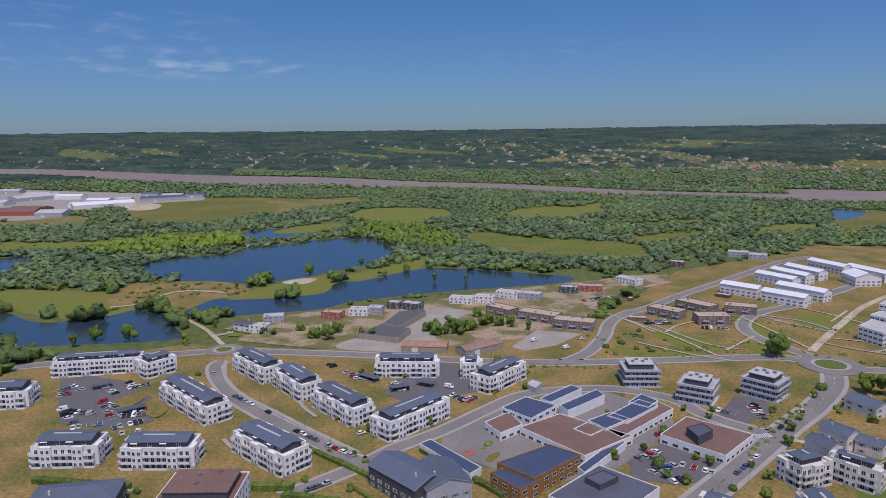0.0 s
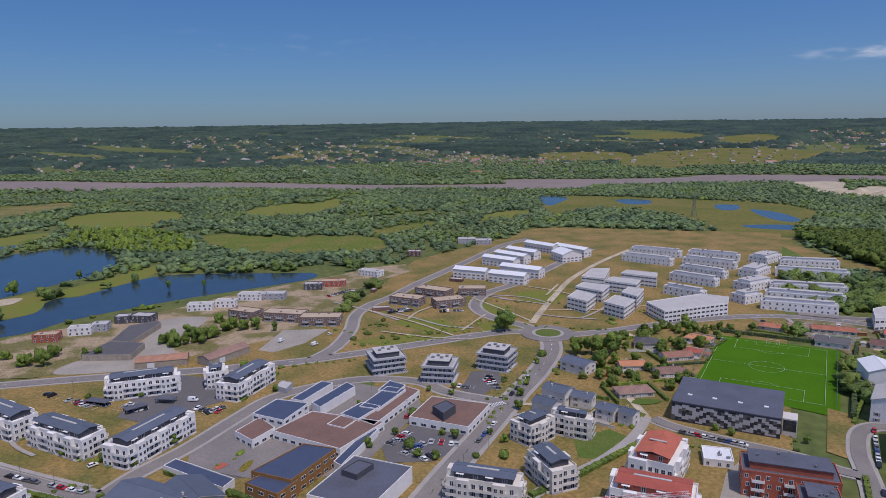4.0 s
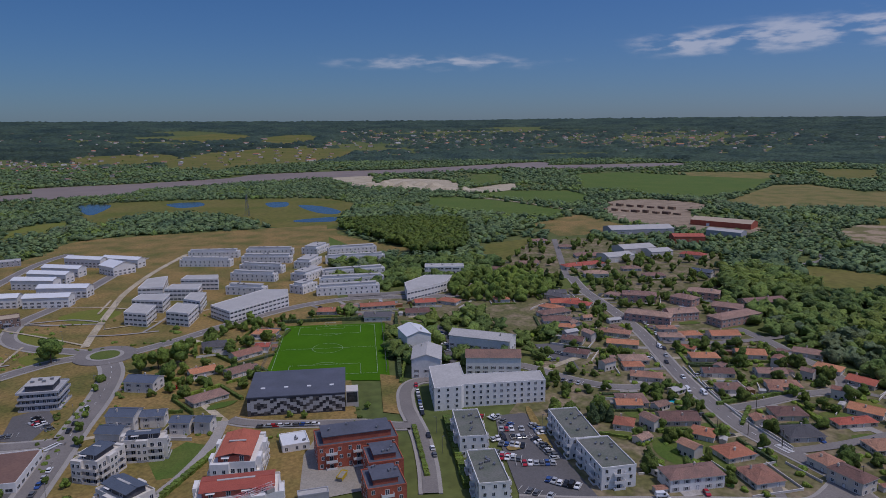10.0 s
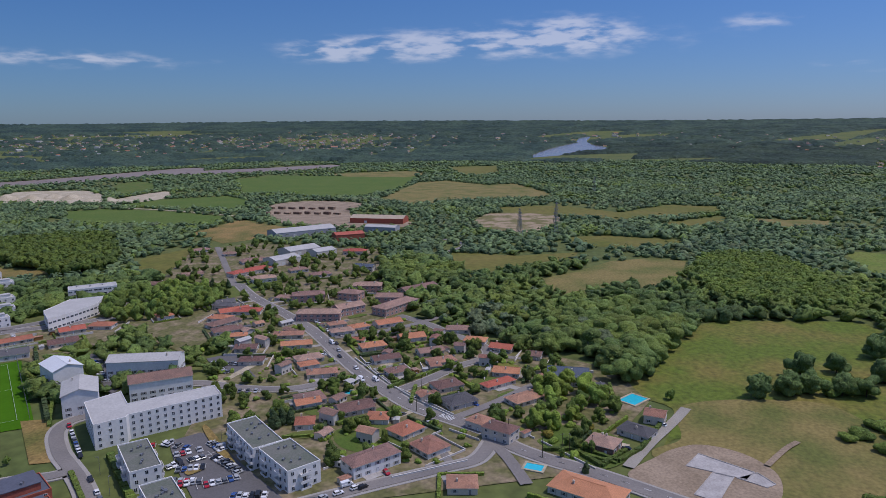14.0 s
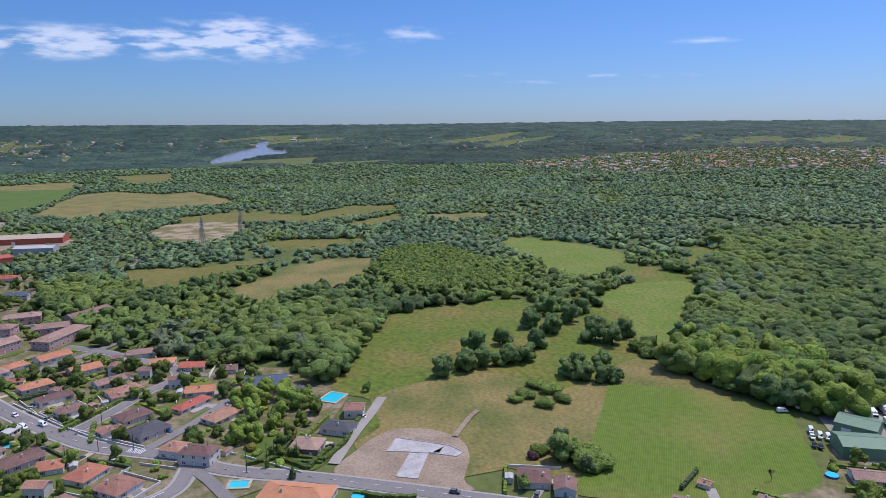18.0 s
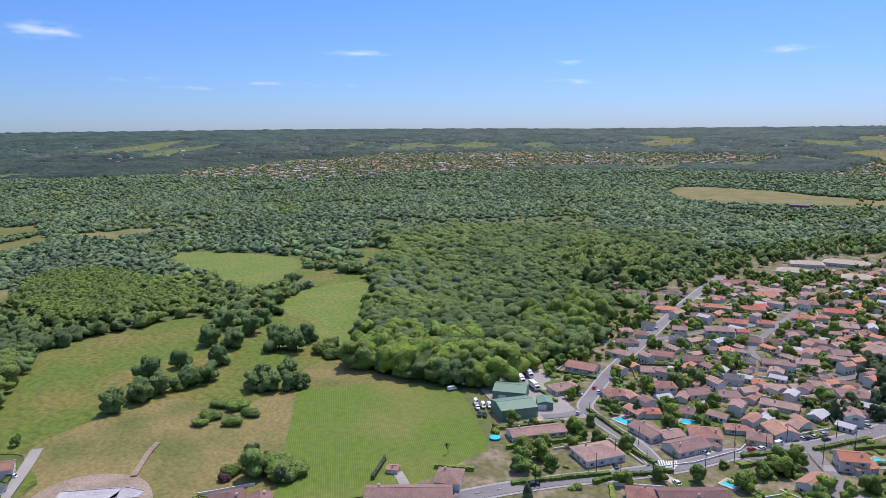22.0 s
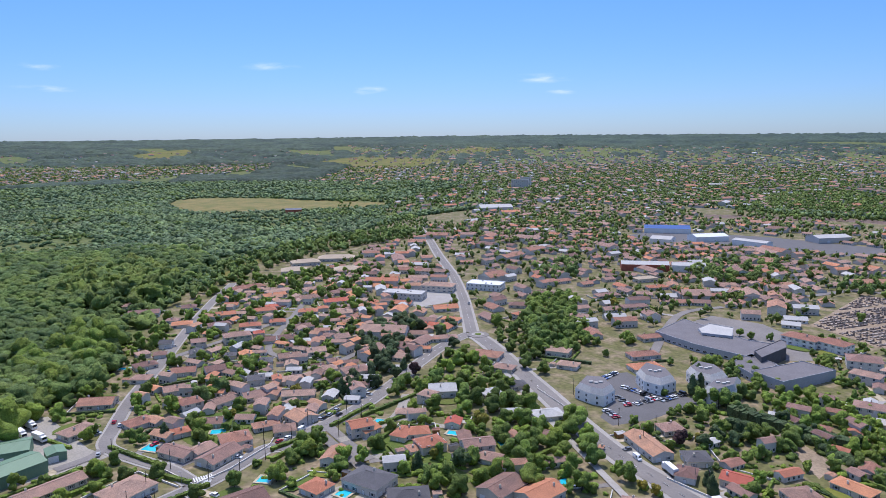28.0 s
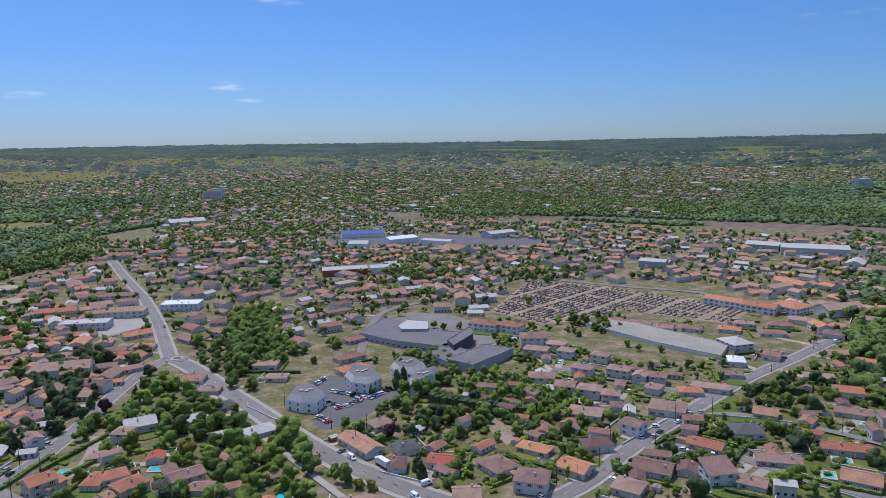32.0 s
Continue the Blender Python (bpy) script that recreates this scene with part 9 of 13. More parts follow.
house(386.2, 621.4, -73, 42.0, 11.0, 8.5, WHITEROOF, "gable", WHITE, label="white timber terrace on stilts with a white metal roof", group="white timber terraces", chimneys=0)
house(364.8, 597.6, -91, 23.2, 22.0, 8.5, WHITEROOF, "gable", WHITE, label="white timber terrace on stilts with a white metal roof", group="white timber terraces", chimneys=0)

# ---- white district ----
footprint([(267.4, 435.9), (285.9, 451.3), (290.9, 433.4), (273, 418.7)], 9.5, WHITE, GREYROOF, 'white apartment cube with vertical louvres and flat roof', gap=3.2, group='white district blocks')
footprint([(290.7, 462.2), (304.7, 472), (317.3, 454.3), (300.7, 439.9)], 9.5, WHITE, GREYROOF, 'white apartment cube with vertical louvres and flat roof', gap=3.2, group='white district blocks')
footprint([(283.8, 412.4), (303, 426.3), (308, 408.9), (288.3, 394.5)], 9.5, WHITE, GREYROOF, 'white apartment cube with vertical louvres and flat roof', gap=3.2, group='white district blocks')
footprint([(311.9, 431.1), (327.8, 443.6), (334.4, 433.4), (314.4, 415.3)], 9.5, WHITE, GREYROOF, 'white apartment cube with vertical louvres and flat roof', gap=3.2, group='white district blocks')
footprint([(315, 491.3), (339.5, 514.2), (354.8, 508.5), (327, 476.3)], 9.5, WHITE, GREYROOF, 'white apartment cube with vertical louvres and flat roof', gap=3.2, group='white district blocks')
footprint([(324, 470.3), (337.8, 479.2), (351.4, 460.1), (338.3, 448.4)], 9.5, WHITE, GREYROOF, 'white apartment cube with vertical louvres and flat roof', gap=3.2, group='white district blocks')
footprint([(352.4, 488.5), (365, 497.3), (380.4, 475.7), (369.7, 463)], 9.5, WHITE, GREYROOF, 'white apartment cube with vertical louvres and flat roof', gap=3.2, group='white district blocks')
flat_block(461.5, 580.9, -54, 51.0, 9.0, 6.6, WHITE, GREYROOF, 'white row of flats with dark loggias and a pale flat roof', top=2.2, top_mat=WHITE, mesh=WIN_FLAT, gap=4.2, group='white district blocks')
flat_block(429.2, 552.6, -60, 49.7, 9.8, 6.6, WHITE, GREYROOF, 'white row of flats with dark loggias and a pale flat roof', top=2.2, top_mat=WHITE, mesh=WIN_FLAT, gap=4.2, group='white district blocks')
flat_block(500.5, 540.9, -55, 48.6, 9.0, 6.6, WHITE, GREYROOF, 'white row of flats with dark loggias and a pale flat roof', top=2.2, top_mat=WHITE, mesh=WIN_FLAT, gap=4.2, group='white district blocks')
flat_block(471.7, 514.5, -60, 49.3, 9.0, 6.6, WHITE, GREYROOF, 'white row of flats with dark loggias and a pale flat roof', top=2.2, top_mat=WHITE, mesh=WIN_FLAT, gap=4.2, group='white district blocks')
flat_block(438.7, 485.5, -69, 41.9, 9.0, 6.6, WHITE, GREYROOF, 'white row of flats with dark loggias and a pale flat roof', top=2.2, top_mat=WHITE, mesh=WIN_FLAT, gap=4.2, group='white district blocks')
flat_block(410.6, 465.3, -67, 40.9, 9.0, 6.6, WHITE, GREYROOF, 'white row of flats with dark loggias and a pale flat roof', top=2.2, top_mat=WHITE, mesh=WIN_FLAT, gap=4.2, group='white district blocks')
flat_block(372.7, 432.1, -68, 32.7, 9.0, 6.6, WHITE, GREYROOF, 'white row of flats with dark loggias and a pale flat roof', top=2.2, top_mat=WHITE, mesh=WIN_FLAT, gap=4.2, group='white district blocks')
flat_block(537.2, 511.3, -72, 18.1, 30.0, 6.6, WHITE, GREYROOF, 'white row of flats with dark loggias and a pale flat roof', top=2.2, top_mat=WHITE, mesh=WIN_FLAT, gap=4.2, group='white district blocks')
flat_block(481.2, 468.7, -67, 17.1, 30.0, 6.6, WHITE, GREYROOF, 'white row of flats with dark loggias and a pale flat roof', top=2.2, top_mat=WHITE, mesh=WIN_FLAT, gap=4.2, group='white district blocks')
flat_block(441.5, 430.1, -82, 16.6, 30.0, 6.6, WHITE, GREYROOF, 'white row of flats with dark loggias and a pale flat roof', top=2.2, top_mat=WHITE, mesh=WIN_FLAT, gap=4.2, group='white district blocks')
flat_block(403.7, 399.4, -85, 13.7, 18.8, 6.6, WHITE, GREYROOF, 'white row of flats with dark loggias and a pale flat roof', top=2.2, top_mat=WHITE, mesh=WIN_FLAT, gap=4.2, group='white district blocks')
flat_block(552.9, 474.5, -39, 50.9, 9.8, 6.6, WHITE, GREYROOF, 'white row of flats with dark loggias and a pale flat roof', top=2.2, top_mat=WHITE, mesh=WIN_FLAT, gap=4.2, group='white district blocks')
flat_block(518.4, 441.0, -44, 58.1, 9.8, 6.6, WHITE, GREYROOF, 'white row of flats with dark loggias and a pale flat roof', top=2.2, top_mat=WHITE, mesh=WIN_FLAT, gap=4.2, group='white district blocks')
flat_block(468.7, 401.3, -40, 55.7, 9.8, 6.6, WHITE, GREYROOF, 'white row of flats with dark loggias and a pale flat roof', top=2.2, top_mat=WHITE, mesh=WIN_FLAT, gap=4.2, group='white district blocks')
flat_block(442.9, 381.2, -47, 54.5, 9.8, 6.6, WHITE, GREYROOF, 'white row of flats with dark loggias and a pale flat roof', top=2.2, top_mat=WHITE, mesh=WIN_FLAT, gap=4.2, group='white district blocks')
flat_block(418.0, 364.2, -44, 50.4, 9.8, 6.6, WHITE, GREYROOF, 'white row of flats with dark loggias and a pale flat roof', top=2.2, top_mat=WHITE, mesh=WIN_FLAT, gap=4.2, group='white district blocks')
footprint([(312.4, 401.4), (365.1, 404.7), (376, 388.9), (363.1, 375.5), (339.6, 376.2), (307.8, 375.8)], 9, WHITE, GREYROOF, 'long curving white college with grey window bands', gap=3.4)
flat_block(513.0, 332.7, -56, 34.8, 14.0, 9.5, WHITE, GREYROOF, 'white office block with long window bands', mesh=WIN_BAND, gap=3.2)
footprint([(442.8, 325.6), (474.8, 327.1), (487.2, 307.7), (464.9, 299.4), (446.7, 302.4), (422.5, 308.3)], 8.5, WHITE, GREYROOF, 'angular white building with a blue glazed slope', gap=3.4)

# ---- sports ground ----
sports_hall(236.6, 240.6, -49, 45.8, 34.0)
pitch_lines(303.5, 282.4, 39.7, 92.0, 59.0)

# ---- clinic and red flats ----
footprint([(261.7, 175.8), (271.0, 166.3), (273.4, 166.5), (299.9, 135.4), (310.1, 143.2), (285.1, 173.6), (298.9, 184.7), (284.7, 194.6)], 11.5, WHITE, GREYROOF, 'large white clinic with a flat grey roof and rows of windows', gap=3.4, floors=4, mesh=WIN_FLAT)
house(304.6, 209.4, -58, 15.8, 22.0, 11, GREYROOF, "gable", WHITE, label="white apartment house with a pale pitched roof", group="white pitched flats")
house(334.4, 239.2, -37, 14.9, 20.0, 11, WHITEROOF, "gable", WHITE, label="white apartment house with a pale pitched roof", group="white pitched flats")
house(351.7, 200.9, -78, 37.9, 14.0, 10, GREYROOF, "gable", WHITE, label="white apartment house with grey metal roof", group="white pitched flats")
house(325.2, 178.9, -59, 30.0, 14.0, 10, BROWNT, "gable", WHITE, label="white apartment house with a brown roof", group="white pitched flats")
flat_block(242.5, 145.0, -51, 11.5, 27.0, 9, WHITE, GREENROOF, 'white block of flats with a planted grey-green flat roof', balconies=(1, 3), vents=7, group='flats by the car park')
flat_block(213.5, 119.6, -49, 11.5, 26.0, 9, WHITE, GREENROOF, 'white block of flats with a planted grey-green flat roof', balconies=(1, 3), vents=7, group='flats by the car park')
flat_block(266.5, 107.0, -48, 13.0, 30.0, 9, WHITE, GREENROOF, 'white block of flats with a planted grey-green flat roof', balconies=(0, 3), vents=7, group='flats by the car park')
flat_block(248.0, 86.0, -45, 14.0, 25.0, 9, WHITE, GREENROOF, 'white block of flats with a planted grey-green flat roof', balconies=(0, 3), vents=7, group='flats by the car park')
white_block(171.1, 208.5, -52, 18.3, 26.0, 10, "white apartment house with a salmon-red roof storey", WHITE, REDT, REDT, "red-roofed flats")
white_block(151.0, 185.6, -45, 30.2, 16.0, 10, "long white apartment house with a salmon-red roof storey", WHITE, REDT, REDT, "red-roofed flats")
flat_block(206.3, 178.3, -41, 32.9, 16.0, 10, BRICK, DARKROOF, 'red brick apartment block with a dark flat roof', top=2.8, top_mat=BRICK, balconies=(0,), group='red brick flats')
flat_block(200.5, 159.6, -41, 13.7, 15.0, 9, BRICK, DARKROOF, 'red brick apartment block with roof terrace', balconies=(0,), group='red brick flats', top=2.2, top_mat=BRICK)
flat_block(185.6, 147.7, -41, 14.3, 15.0, 9, BRICK, DARKROOF, 'red brick apartment block with roof terrace', balconies=(0,), group='red brick flats', top=2.2, top_mat=BRICK)
flat_block(199.6, 207.2, -37, 11.4, 12.0, 3.2, WHITE, WHITEROOF, 'low white site building with a flat roof', floors=1, name='site_office', category='site office')
flat_block(172.3, 170.4, -41, 11.3, 4.0, 2.6, GREYW, GREYROOF, 'small grey metal site cabin', floors=0, name='site_cabin', category='site cabin', vents=0)

# ---- cars of the new district ----
bays(-202.4, 356.6, 53, 6, 0.8, 2.48, 3)
bays(-187.2, 324.6, -51, 6, 0.8, 4.46, 4)
bays(-169.1, 329.2, -55, 5, 0.8, 4.39, 5)
bays(-168.4, 365.9, 34, 6, 0.8, 2.44, 6)
bays(-147.8, 305.6, 24, 4, 0.8, 2.30, 7)
bays(-154.4, 325.1, 15, 5, 0.8, 2.32, 8)
bays(-51.2, 375.6, -51, 6, 0.8, 3.99, 9)
bays(-25.1, 356.5, 7, 5, 0.8, 2.30, 10)
bays(11.0, 341.5, 26, 4, 0.8, 2.88, 11)
bays(84.9, 276.5, 36, 4, 0.8, 3.79, 12)
bays(87.8, 264.8, 29, 5, 0.8, 2.86, 13)
bays(91.6, 255.3, 14, 3, 0.8, 2.89, 14)
bays(136.3, 321.3, -38, 4, 0.8, 2.30, 15)
bays(150.4, 322.1, -87, 4, 0.8, 2.78, 16)
car(-134.1, 383.9, 124)
car(-111.0, 347.7, 137)
car(-107.3, 344.2, 137)
car(-103.6, 340.7, -43)
car(-99.8, 337.2, -43)
car(-88.6, 326.7, 137)
car(-69.5, 303.6, 139)
car(-66.0, 300.6, -41)
car(-62.6, 297.5, 139)
car(-59.1, 294.5, -41)
car(-52.2, 288.4, -41)
car(-48.7, 285.4, -41)
car(-45.3, 282.4, 139)
car(-41.8, 279.3, 139)
car(116.8, 260.4, 44)
car(121.2, 264.8, 224)
car(125.8, 269.2, 44)
car(130.2, 273.6, 44)
car(153.9, 302.3, 223)
car(160.1, 308.1, 43)
car(172.5, 319.8, 223)
car(-53.5, 250.3, 219)
car(-50.6, 252.6, 39)
car(-47.7, 255.0, 219)
car(282.3, 201.2, -140)
car(275.6, 195.5, -140)
car(272.2, 192.7, -140)
car(268.8, 189.8, 40)
car(265.4, 187.0, 40)
car(262.0, 184.2, 40)
car(258.7, 181.3, -140)
car(255.3, 178.5, -140)
car(236.8, 162.4, -138)
car(228.0, 154.4, 42)
car(223.6, 150.4, 42)
car(203.7, 232.4, -52)
car(205.6, 229.9, 128)
car(207.5, 227.5, -52)
car(209.4, 225.1, -52)
car(211.3, 222.6, -52)
car(213.2, 220.2, 128)
car(215.1, 217.8, 128)
car(217.0, 215.3, -52)
car(218.9, 212.9, -52)
car(142.7, 477.2, -2)
car(146.6, 477.1, -2)
car(150.6, 476.9, -2)
car(154.6, 476.7, 178)
car(158.5, 476.6, -2)
bays(262.6, 134.8, -55, 5, 0.8, 2.30, 66)
bays(249.2, 127.5, -72, 5, 0.8, 2.30, 67)
bays(256.7, 117.8, -125, 6, 0.8, 2.77, 68)
bays(237.8, 123.8, -67, 5, 0.8, 2.30, 69)
bays(230.9, 96.1, -83, 6, 0.8, 2.30, 70)
bays(218.9, 101.5, -85, 5, 0.8, 2.69, 71)
bays(360.9, 163.2, -125, 6, 0.8, 3.18, 72)
bays(353.8, 230.6, -140, 10, 0.8, 4.61, 73)
bays(269.2, 149.7, -65, 4, 0.8, 2.58, 74)
bays(151.4, 482.8, 9, 5, 0.8, 3.00, 75)
bays(185.4, 463.5, -15, 7, 0.8, 2.61, 76)
bays(123.4, 553.3, 34, 8, 0.8, 4.04, 77)
bays(329.5, 141.0, -82, 6, 0.8, 4.21, 78)
car(-202.9, 354.4, -24, 'red', 'car')
car(76.3, 424.2, 35, 'white', 'van')
car(213.1, 306.1, 19, 'red', 'car')
dumpster(189.1, 171, 20)
tower_crane(122.8, 152.4, 165, 28.8)

# ---- trees of the new district ----
tree(198.8, 401.2, 15, "round")
tree(-48.9, 450.8, 9, "tall")
tree(-56.8, 453.7, 8, "tall")
tree(-87.1, 452.2, 9, "tall")
tree(-78.3, 449.3, 10, "round")
tree(-7.3, 462.3, 10, "round")
tree(0.5, 459.3, 9, "tall")
tree(10.1, 458.9, 11, "round")
tree(46.3, 474, 8, "tall")
tree(57.4, 466.6, 8, "tall")
tree(-131.3, 661.1, 13, "round")
tree(-179.5, 621.3, 9, "tall")
tree(-185.3, 605.6, 7, "tall")
tree(-235.5, 451.5, 11, "round")
tree(-212.3, 450.6, 13, "round")
tree(-171.4, 442.8, 9, "tall")
tree(-244.4, 439.5, 9, "tall")
tree(-264.1, 428.4, 8, "tall")
tree(-276.7, 425.5, 9, "tall")
tree(-165.6, 482.6, 6, "tall")
tree(-9.2, 629, 8, "tall")
tree(19.3, 622.7, 8, "tall")
tree(-86.4, 709.7, 9, "tall")
tree(-21.1, 263.4, 2.09409, "bush")
tree(-26.5, 280.9, 2.10239, "bush")
tree(11.4, 255.7, 2.64774, "bush")
tree(-21.7, 261.7, 1.91502, "bush")
tree(-187.6, 399, 3.43166, "round")
tree(-40.2, 334.4, 3.536, "bush")
tree(-23.2, 294.9, 5.0723, "bush")
tree(-35.6, 304.2, 5.00112, "round")
tree(-80.9, 350.8, 3.77462, "bush")
tree(-52, 317.3, 4.82974, "bush")
tree(-8.2, 309.7, 5.20013, "round")
tree(30.9, 401.8, 4.51463, "bush")
tree(42.5, 355.2, 4.26488, "round")
tree(67.3, 350.4, 4.18397, "round")
tree(99.6, 296.5, 5.33647, "bush")
tree(85, 281.2, 4.3691, "round")
tree(69.8, 273.7, 5.27218, "round")
tree(86.4, 265.9, 5.20579, "bush")
tree(87.2, 257.5, 4.27093, "round")
tree(93.5, 252.9, 4.49728, "round")
tree(104, 272.9, 3.4033, "round")
tree(108, 267.8, 5.03148, "round")
tree(110, 247.3, 3.1158, "bush")
tree(124.2, 265, 3.70108, "round")
tree(126.8, 255.7, 4.1781, "round")
tree(149, 285, 5.4932, "round")
tree(167.2, 311.5, 4.03199, "round")
tree(188.3, 339, 4.58166, "round")
tree(121, 242.9, 3.88958, "bush")
tree(129.9, 322.5, 3.80167, "round")
tree(157.2, 299.2, 5.26079, "round")
tree(171.8, 318, 3.15403, "round")
tree(197.3, 350.5, 4.91291, "bush")
tree(125.6, 314.5, 3.59354, "round")
tree(116.7, 324.3, 3.44385, "round")
tree(-48.8, 384.6, 3.10703, "bush")
tree(-22.3, 376.3, 5.23982, "bush")
tree(57.8, 321.1, 4.83719, "bush")
tree(78.3, 320.5, 3.04547, "round")
tree(-170.5, 440.4, 3, "bush")
tree(-143.1, 382.9, 3, "bush")
tree(-56.6, 257.4, 3, "bush")
tree(-121, 250.1, 3, "bush")
tree(-37.7, 250.4, 3, "bush")
tree(201.8, 408.9, 14, "round")
tree(225.9, 339.3, 13, "round")
tree(238.7, 336.4, 14, "round")
tree(218.5, 319.5, 12, "round")
tree(219, 344.6, 11, "round")
tree(309.9, 351.7, 9, "round")
tree(320.9, 370.4, 7, "round")
tree(365.3, 327.1, 7, "round")
tree(361.5, 315.8, 6, "round")
tree(349.5, 339.2, 6, "round")
tree(280.3, 326.2, 8, "round")
tree(269, 350, 7, "round")
tree(264.5, 323.9, 7, "round")
tree(246.6, 204.9, 4, "round")
tree(222.1, 223.2, 4, "round")
tree(219, 229.6, 4, "round")
tree(237.1, 228.7, 4, "round")
tree(226.3, 239.4, 4, "round")
tree(239.5, 303.7, 6, "round")
hedge([(-65.6, 290.3), (-34.9, 263.9), (-20.1, 250.1)], width=2.5, high=1.8, mat=LEAF)
hedge([(-11.3, 283.5), (8.7, 260.6), (21, 244.2)], width=2.5, high=2, mat=LEAF)
hedge([(-25.7, 295), (-2.9, 316)], width=2, high=1.6)
hedge([(-116.2, 391.6), (-98.8, 375.1)], width=2)
hedge([(23.8, 347.7), (47.1, 381.5)], width=2.4)
hedge([(-63.2, 246.8), (-27.7, 238)], width=3, high=2)
hedge([(-166.2, 259.8), (-124.6, 253.1)], width=3, high=2.5)
hedge([(-93.3, 252.5), (-59.9, 251.8)], width=3.5, high=3)
hedge([(115.4, 211), (136.4, 216.4), (183.5, 232.7)], width=2.5, high=2)
hedge([(242.3, 174.3), (207.7, 143.2)], width=2, high=1.6)
hedge([(256.9, 166.2), (209.1, 125.8)], width=3, high=2.6)
hedge([(376.1, 284.4), (286.4, 214.7)], width=2.2, high=3, mat=LEAF_DARK)
hedge([(328.6, 346.1), (375.4, 293.2)], width=2, high=2.5, mat=LEAF_DARK)
street_lamp(-112, 359.9, 0)
street_lamp(-96, 339.7, 94)
street_lamp(-79.5, 318.1, 188)
street_lamp(-65.9, 304.9, 282)
street_lamp(-51.7, 289.9, 16)
street_lamp(-38.4, 277.8, 110)
street_lamp(-154, 337.6, 204)
street_lamp(-149.2, 348.9, 298)
street_lamp(-172.7, 323.9, 32)
street_lamp(87.8, 330.8, 126)
street_lamp(97.1, 300.8, 220)
street_lamp(106.7, 280.6, 314)
street_lamp(117.2, 251.5, 48)
street_lamp(100.4, 239.3, 142)
street_lamp(163.5, 314.8, 236)
street_lamp(190.3, 342.8, 330)
street_lamp(176, 498.5, 64)
street_lamp(183.9, 418.1, 158)
street_lamp(27.5, 401.9, 252)
street_lamp(-16.5, 393.2, 346)
street_lamp(-56.7, 394.6, 80)
street_lamp(227.8, 149.1, 0)
street_lamp(242.4, 161.9, 94)
street_lamp(259.3, 162.5, 188)
street_lamp(270.4, 123.3, 282)
street_lamp(291.5, 152.6, 16)
street_lamp(224.1, 435.1, 110)
street_lamp(255.4, 440.2, 204)
street_lamp(284.9, 472.2, 298)

# ---- car parks of the new district ----
bays(-207.4, 362.2, 61, 5, 0.85, 2.30, 20)
bays(-183.2, 329.2, -15, 6, 0.85, 2.62, 21)
bays(-173.3, 339.1, -37, 5, 0.85, 3.17, 22)
bays(-152.5, 313.9, 34, 6, 0.85, 2.30, 23)
bays(-157.0, 329.5, 42, 6, 0.85, 2.30, 24)
bays(-171.8, 313.1, 23, 6, 0.85, 2.30, 25)
bays(-182.2, 359.4, -44, 4, 0.85, 4.61, 26)
bays(-173.8, 366.6, -52, 3, 0.85, 5.51, 27)
bays(-46.3, 374.2, -36, 7, 0.85, 3.00, 28)
bays(-30.5, 363.2, 48, 3, 0.85, 3.49, 29)
bays(-66.3, 393.9, -52, 3, 0.85, 4.42, 30)
bays(7.9, 342.6, -42, 5, 0.85, 3.09, 31)
bays(268.0, 143.1, -104, 6, 0.85, 2.30, 32)
bays(255.1, 131.3, -45, 8, 0.85, 2.30, 33)
bays(239.0, 124.4, -78, 5, 0.85, 2.30, 34)
bays(268.8, 124.9, -128, 5, 0.85, 2.30, 35)
bays(251.7, 111.2, -132, 6, 0.85, 2.30, 36)
bays(239.8, 111.8, -57, 7, 0.85, 2.30, 37)
bays(370.2, 162.7, -93, 8, 0.85, 2.33, 38)
bays(364.2, 231.3, -143, 9, 0.85, 8.20, 39)
bays(152.2, 320.9, -102, 5, 0.85, 4.40, 40)
bays(101.8, 264.5, -31, 6, 0.85, 2.30, 41)
bays(87.8, 267.6, -83, 4, 0.85, 3.90, 42)
carport(-189.2, 364.4, 34, 10.1)
carport(-157.6, 329.9, 37, 12.8)
carport(-25.1, 356.1, 22, 10.6)
carport(-42.9, 372.1, -38, 13.0)
carport(-11.1, 362.1, -26, 9.7)
sheet('car_park_island', [(-174, 340.5), (-166.1, 357.5), (-158.4, 349.2), (-163.6, 332.7)], GRASS, 'dry grass island between parking rows', 'verge', level='road', smooth=True)
sheet('car_park_island', [(-157.3, 336.9), (-151.3, 345.6), (-140.4, 331.9), (-143.5, 321.7)], GRASS, 'dry grass island between parking rows', 'verge', level='road', smooth=True)
sheet('car_park_island', [(247.1, 128.8), (252.5, 125.4), (248.9, 122.3), (244, 125.9)], GRASS, 'dry grass island between parking rows', 'verge', level='road', smooth=True)
sheet('car_park_island', [(283.5, 137.6), (287, 136.6), (254.9, 110.9), (251.7, 112.9)], GRASS, 'dry grass island between parking rows', 'verge', level='road', smooth=True)
tree_row('sapling_row', [(95.8, 416.6), (129.7, 408.6), (163, 401.9)], 3.2, 1, 2.6, 1, LEAF, 'row of low young shrubs planted along a path', kind='bush', seed=300)
tree_row('sapling_row', [(142.5, 426), (168.6, 416.1), (193.8, 406.6)], 3.2, 1, 2.6, 1, LEAF_LIGHT, 'row of low young shrubs planted along a path', kind='bush', seed=301)
tree_row('sapling_row', [(198, 432.7), (221.4, 410.7)], 3.2, 1, 2.6, 1, LEAF, 'row of low young shrubs planted along a path', kind='bush', seed=302)
tree_row('sapling_row', [(107.4, 434.5), (124.1, 454.9), (133, 444.6)], 3.2, 1, 2.6, 1, LEAF, 'row of low young shrubs planted along a path', kind='bush', seed=303)
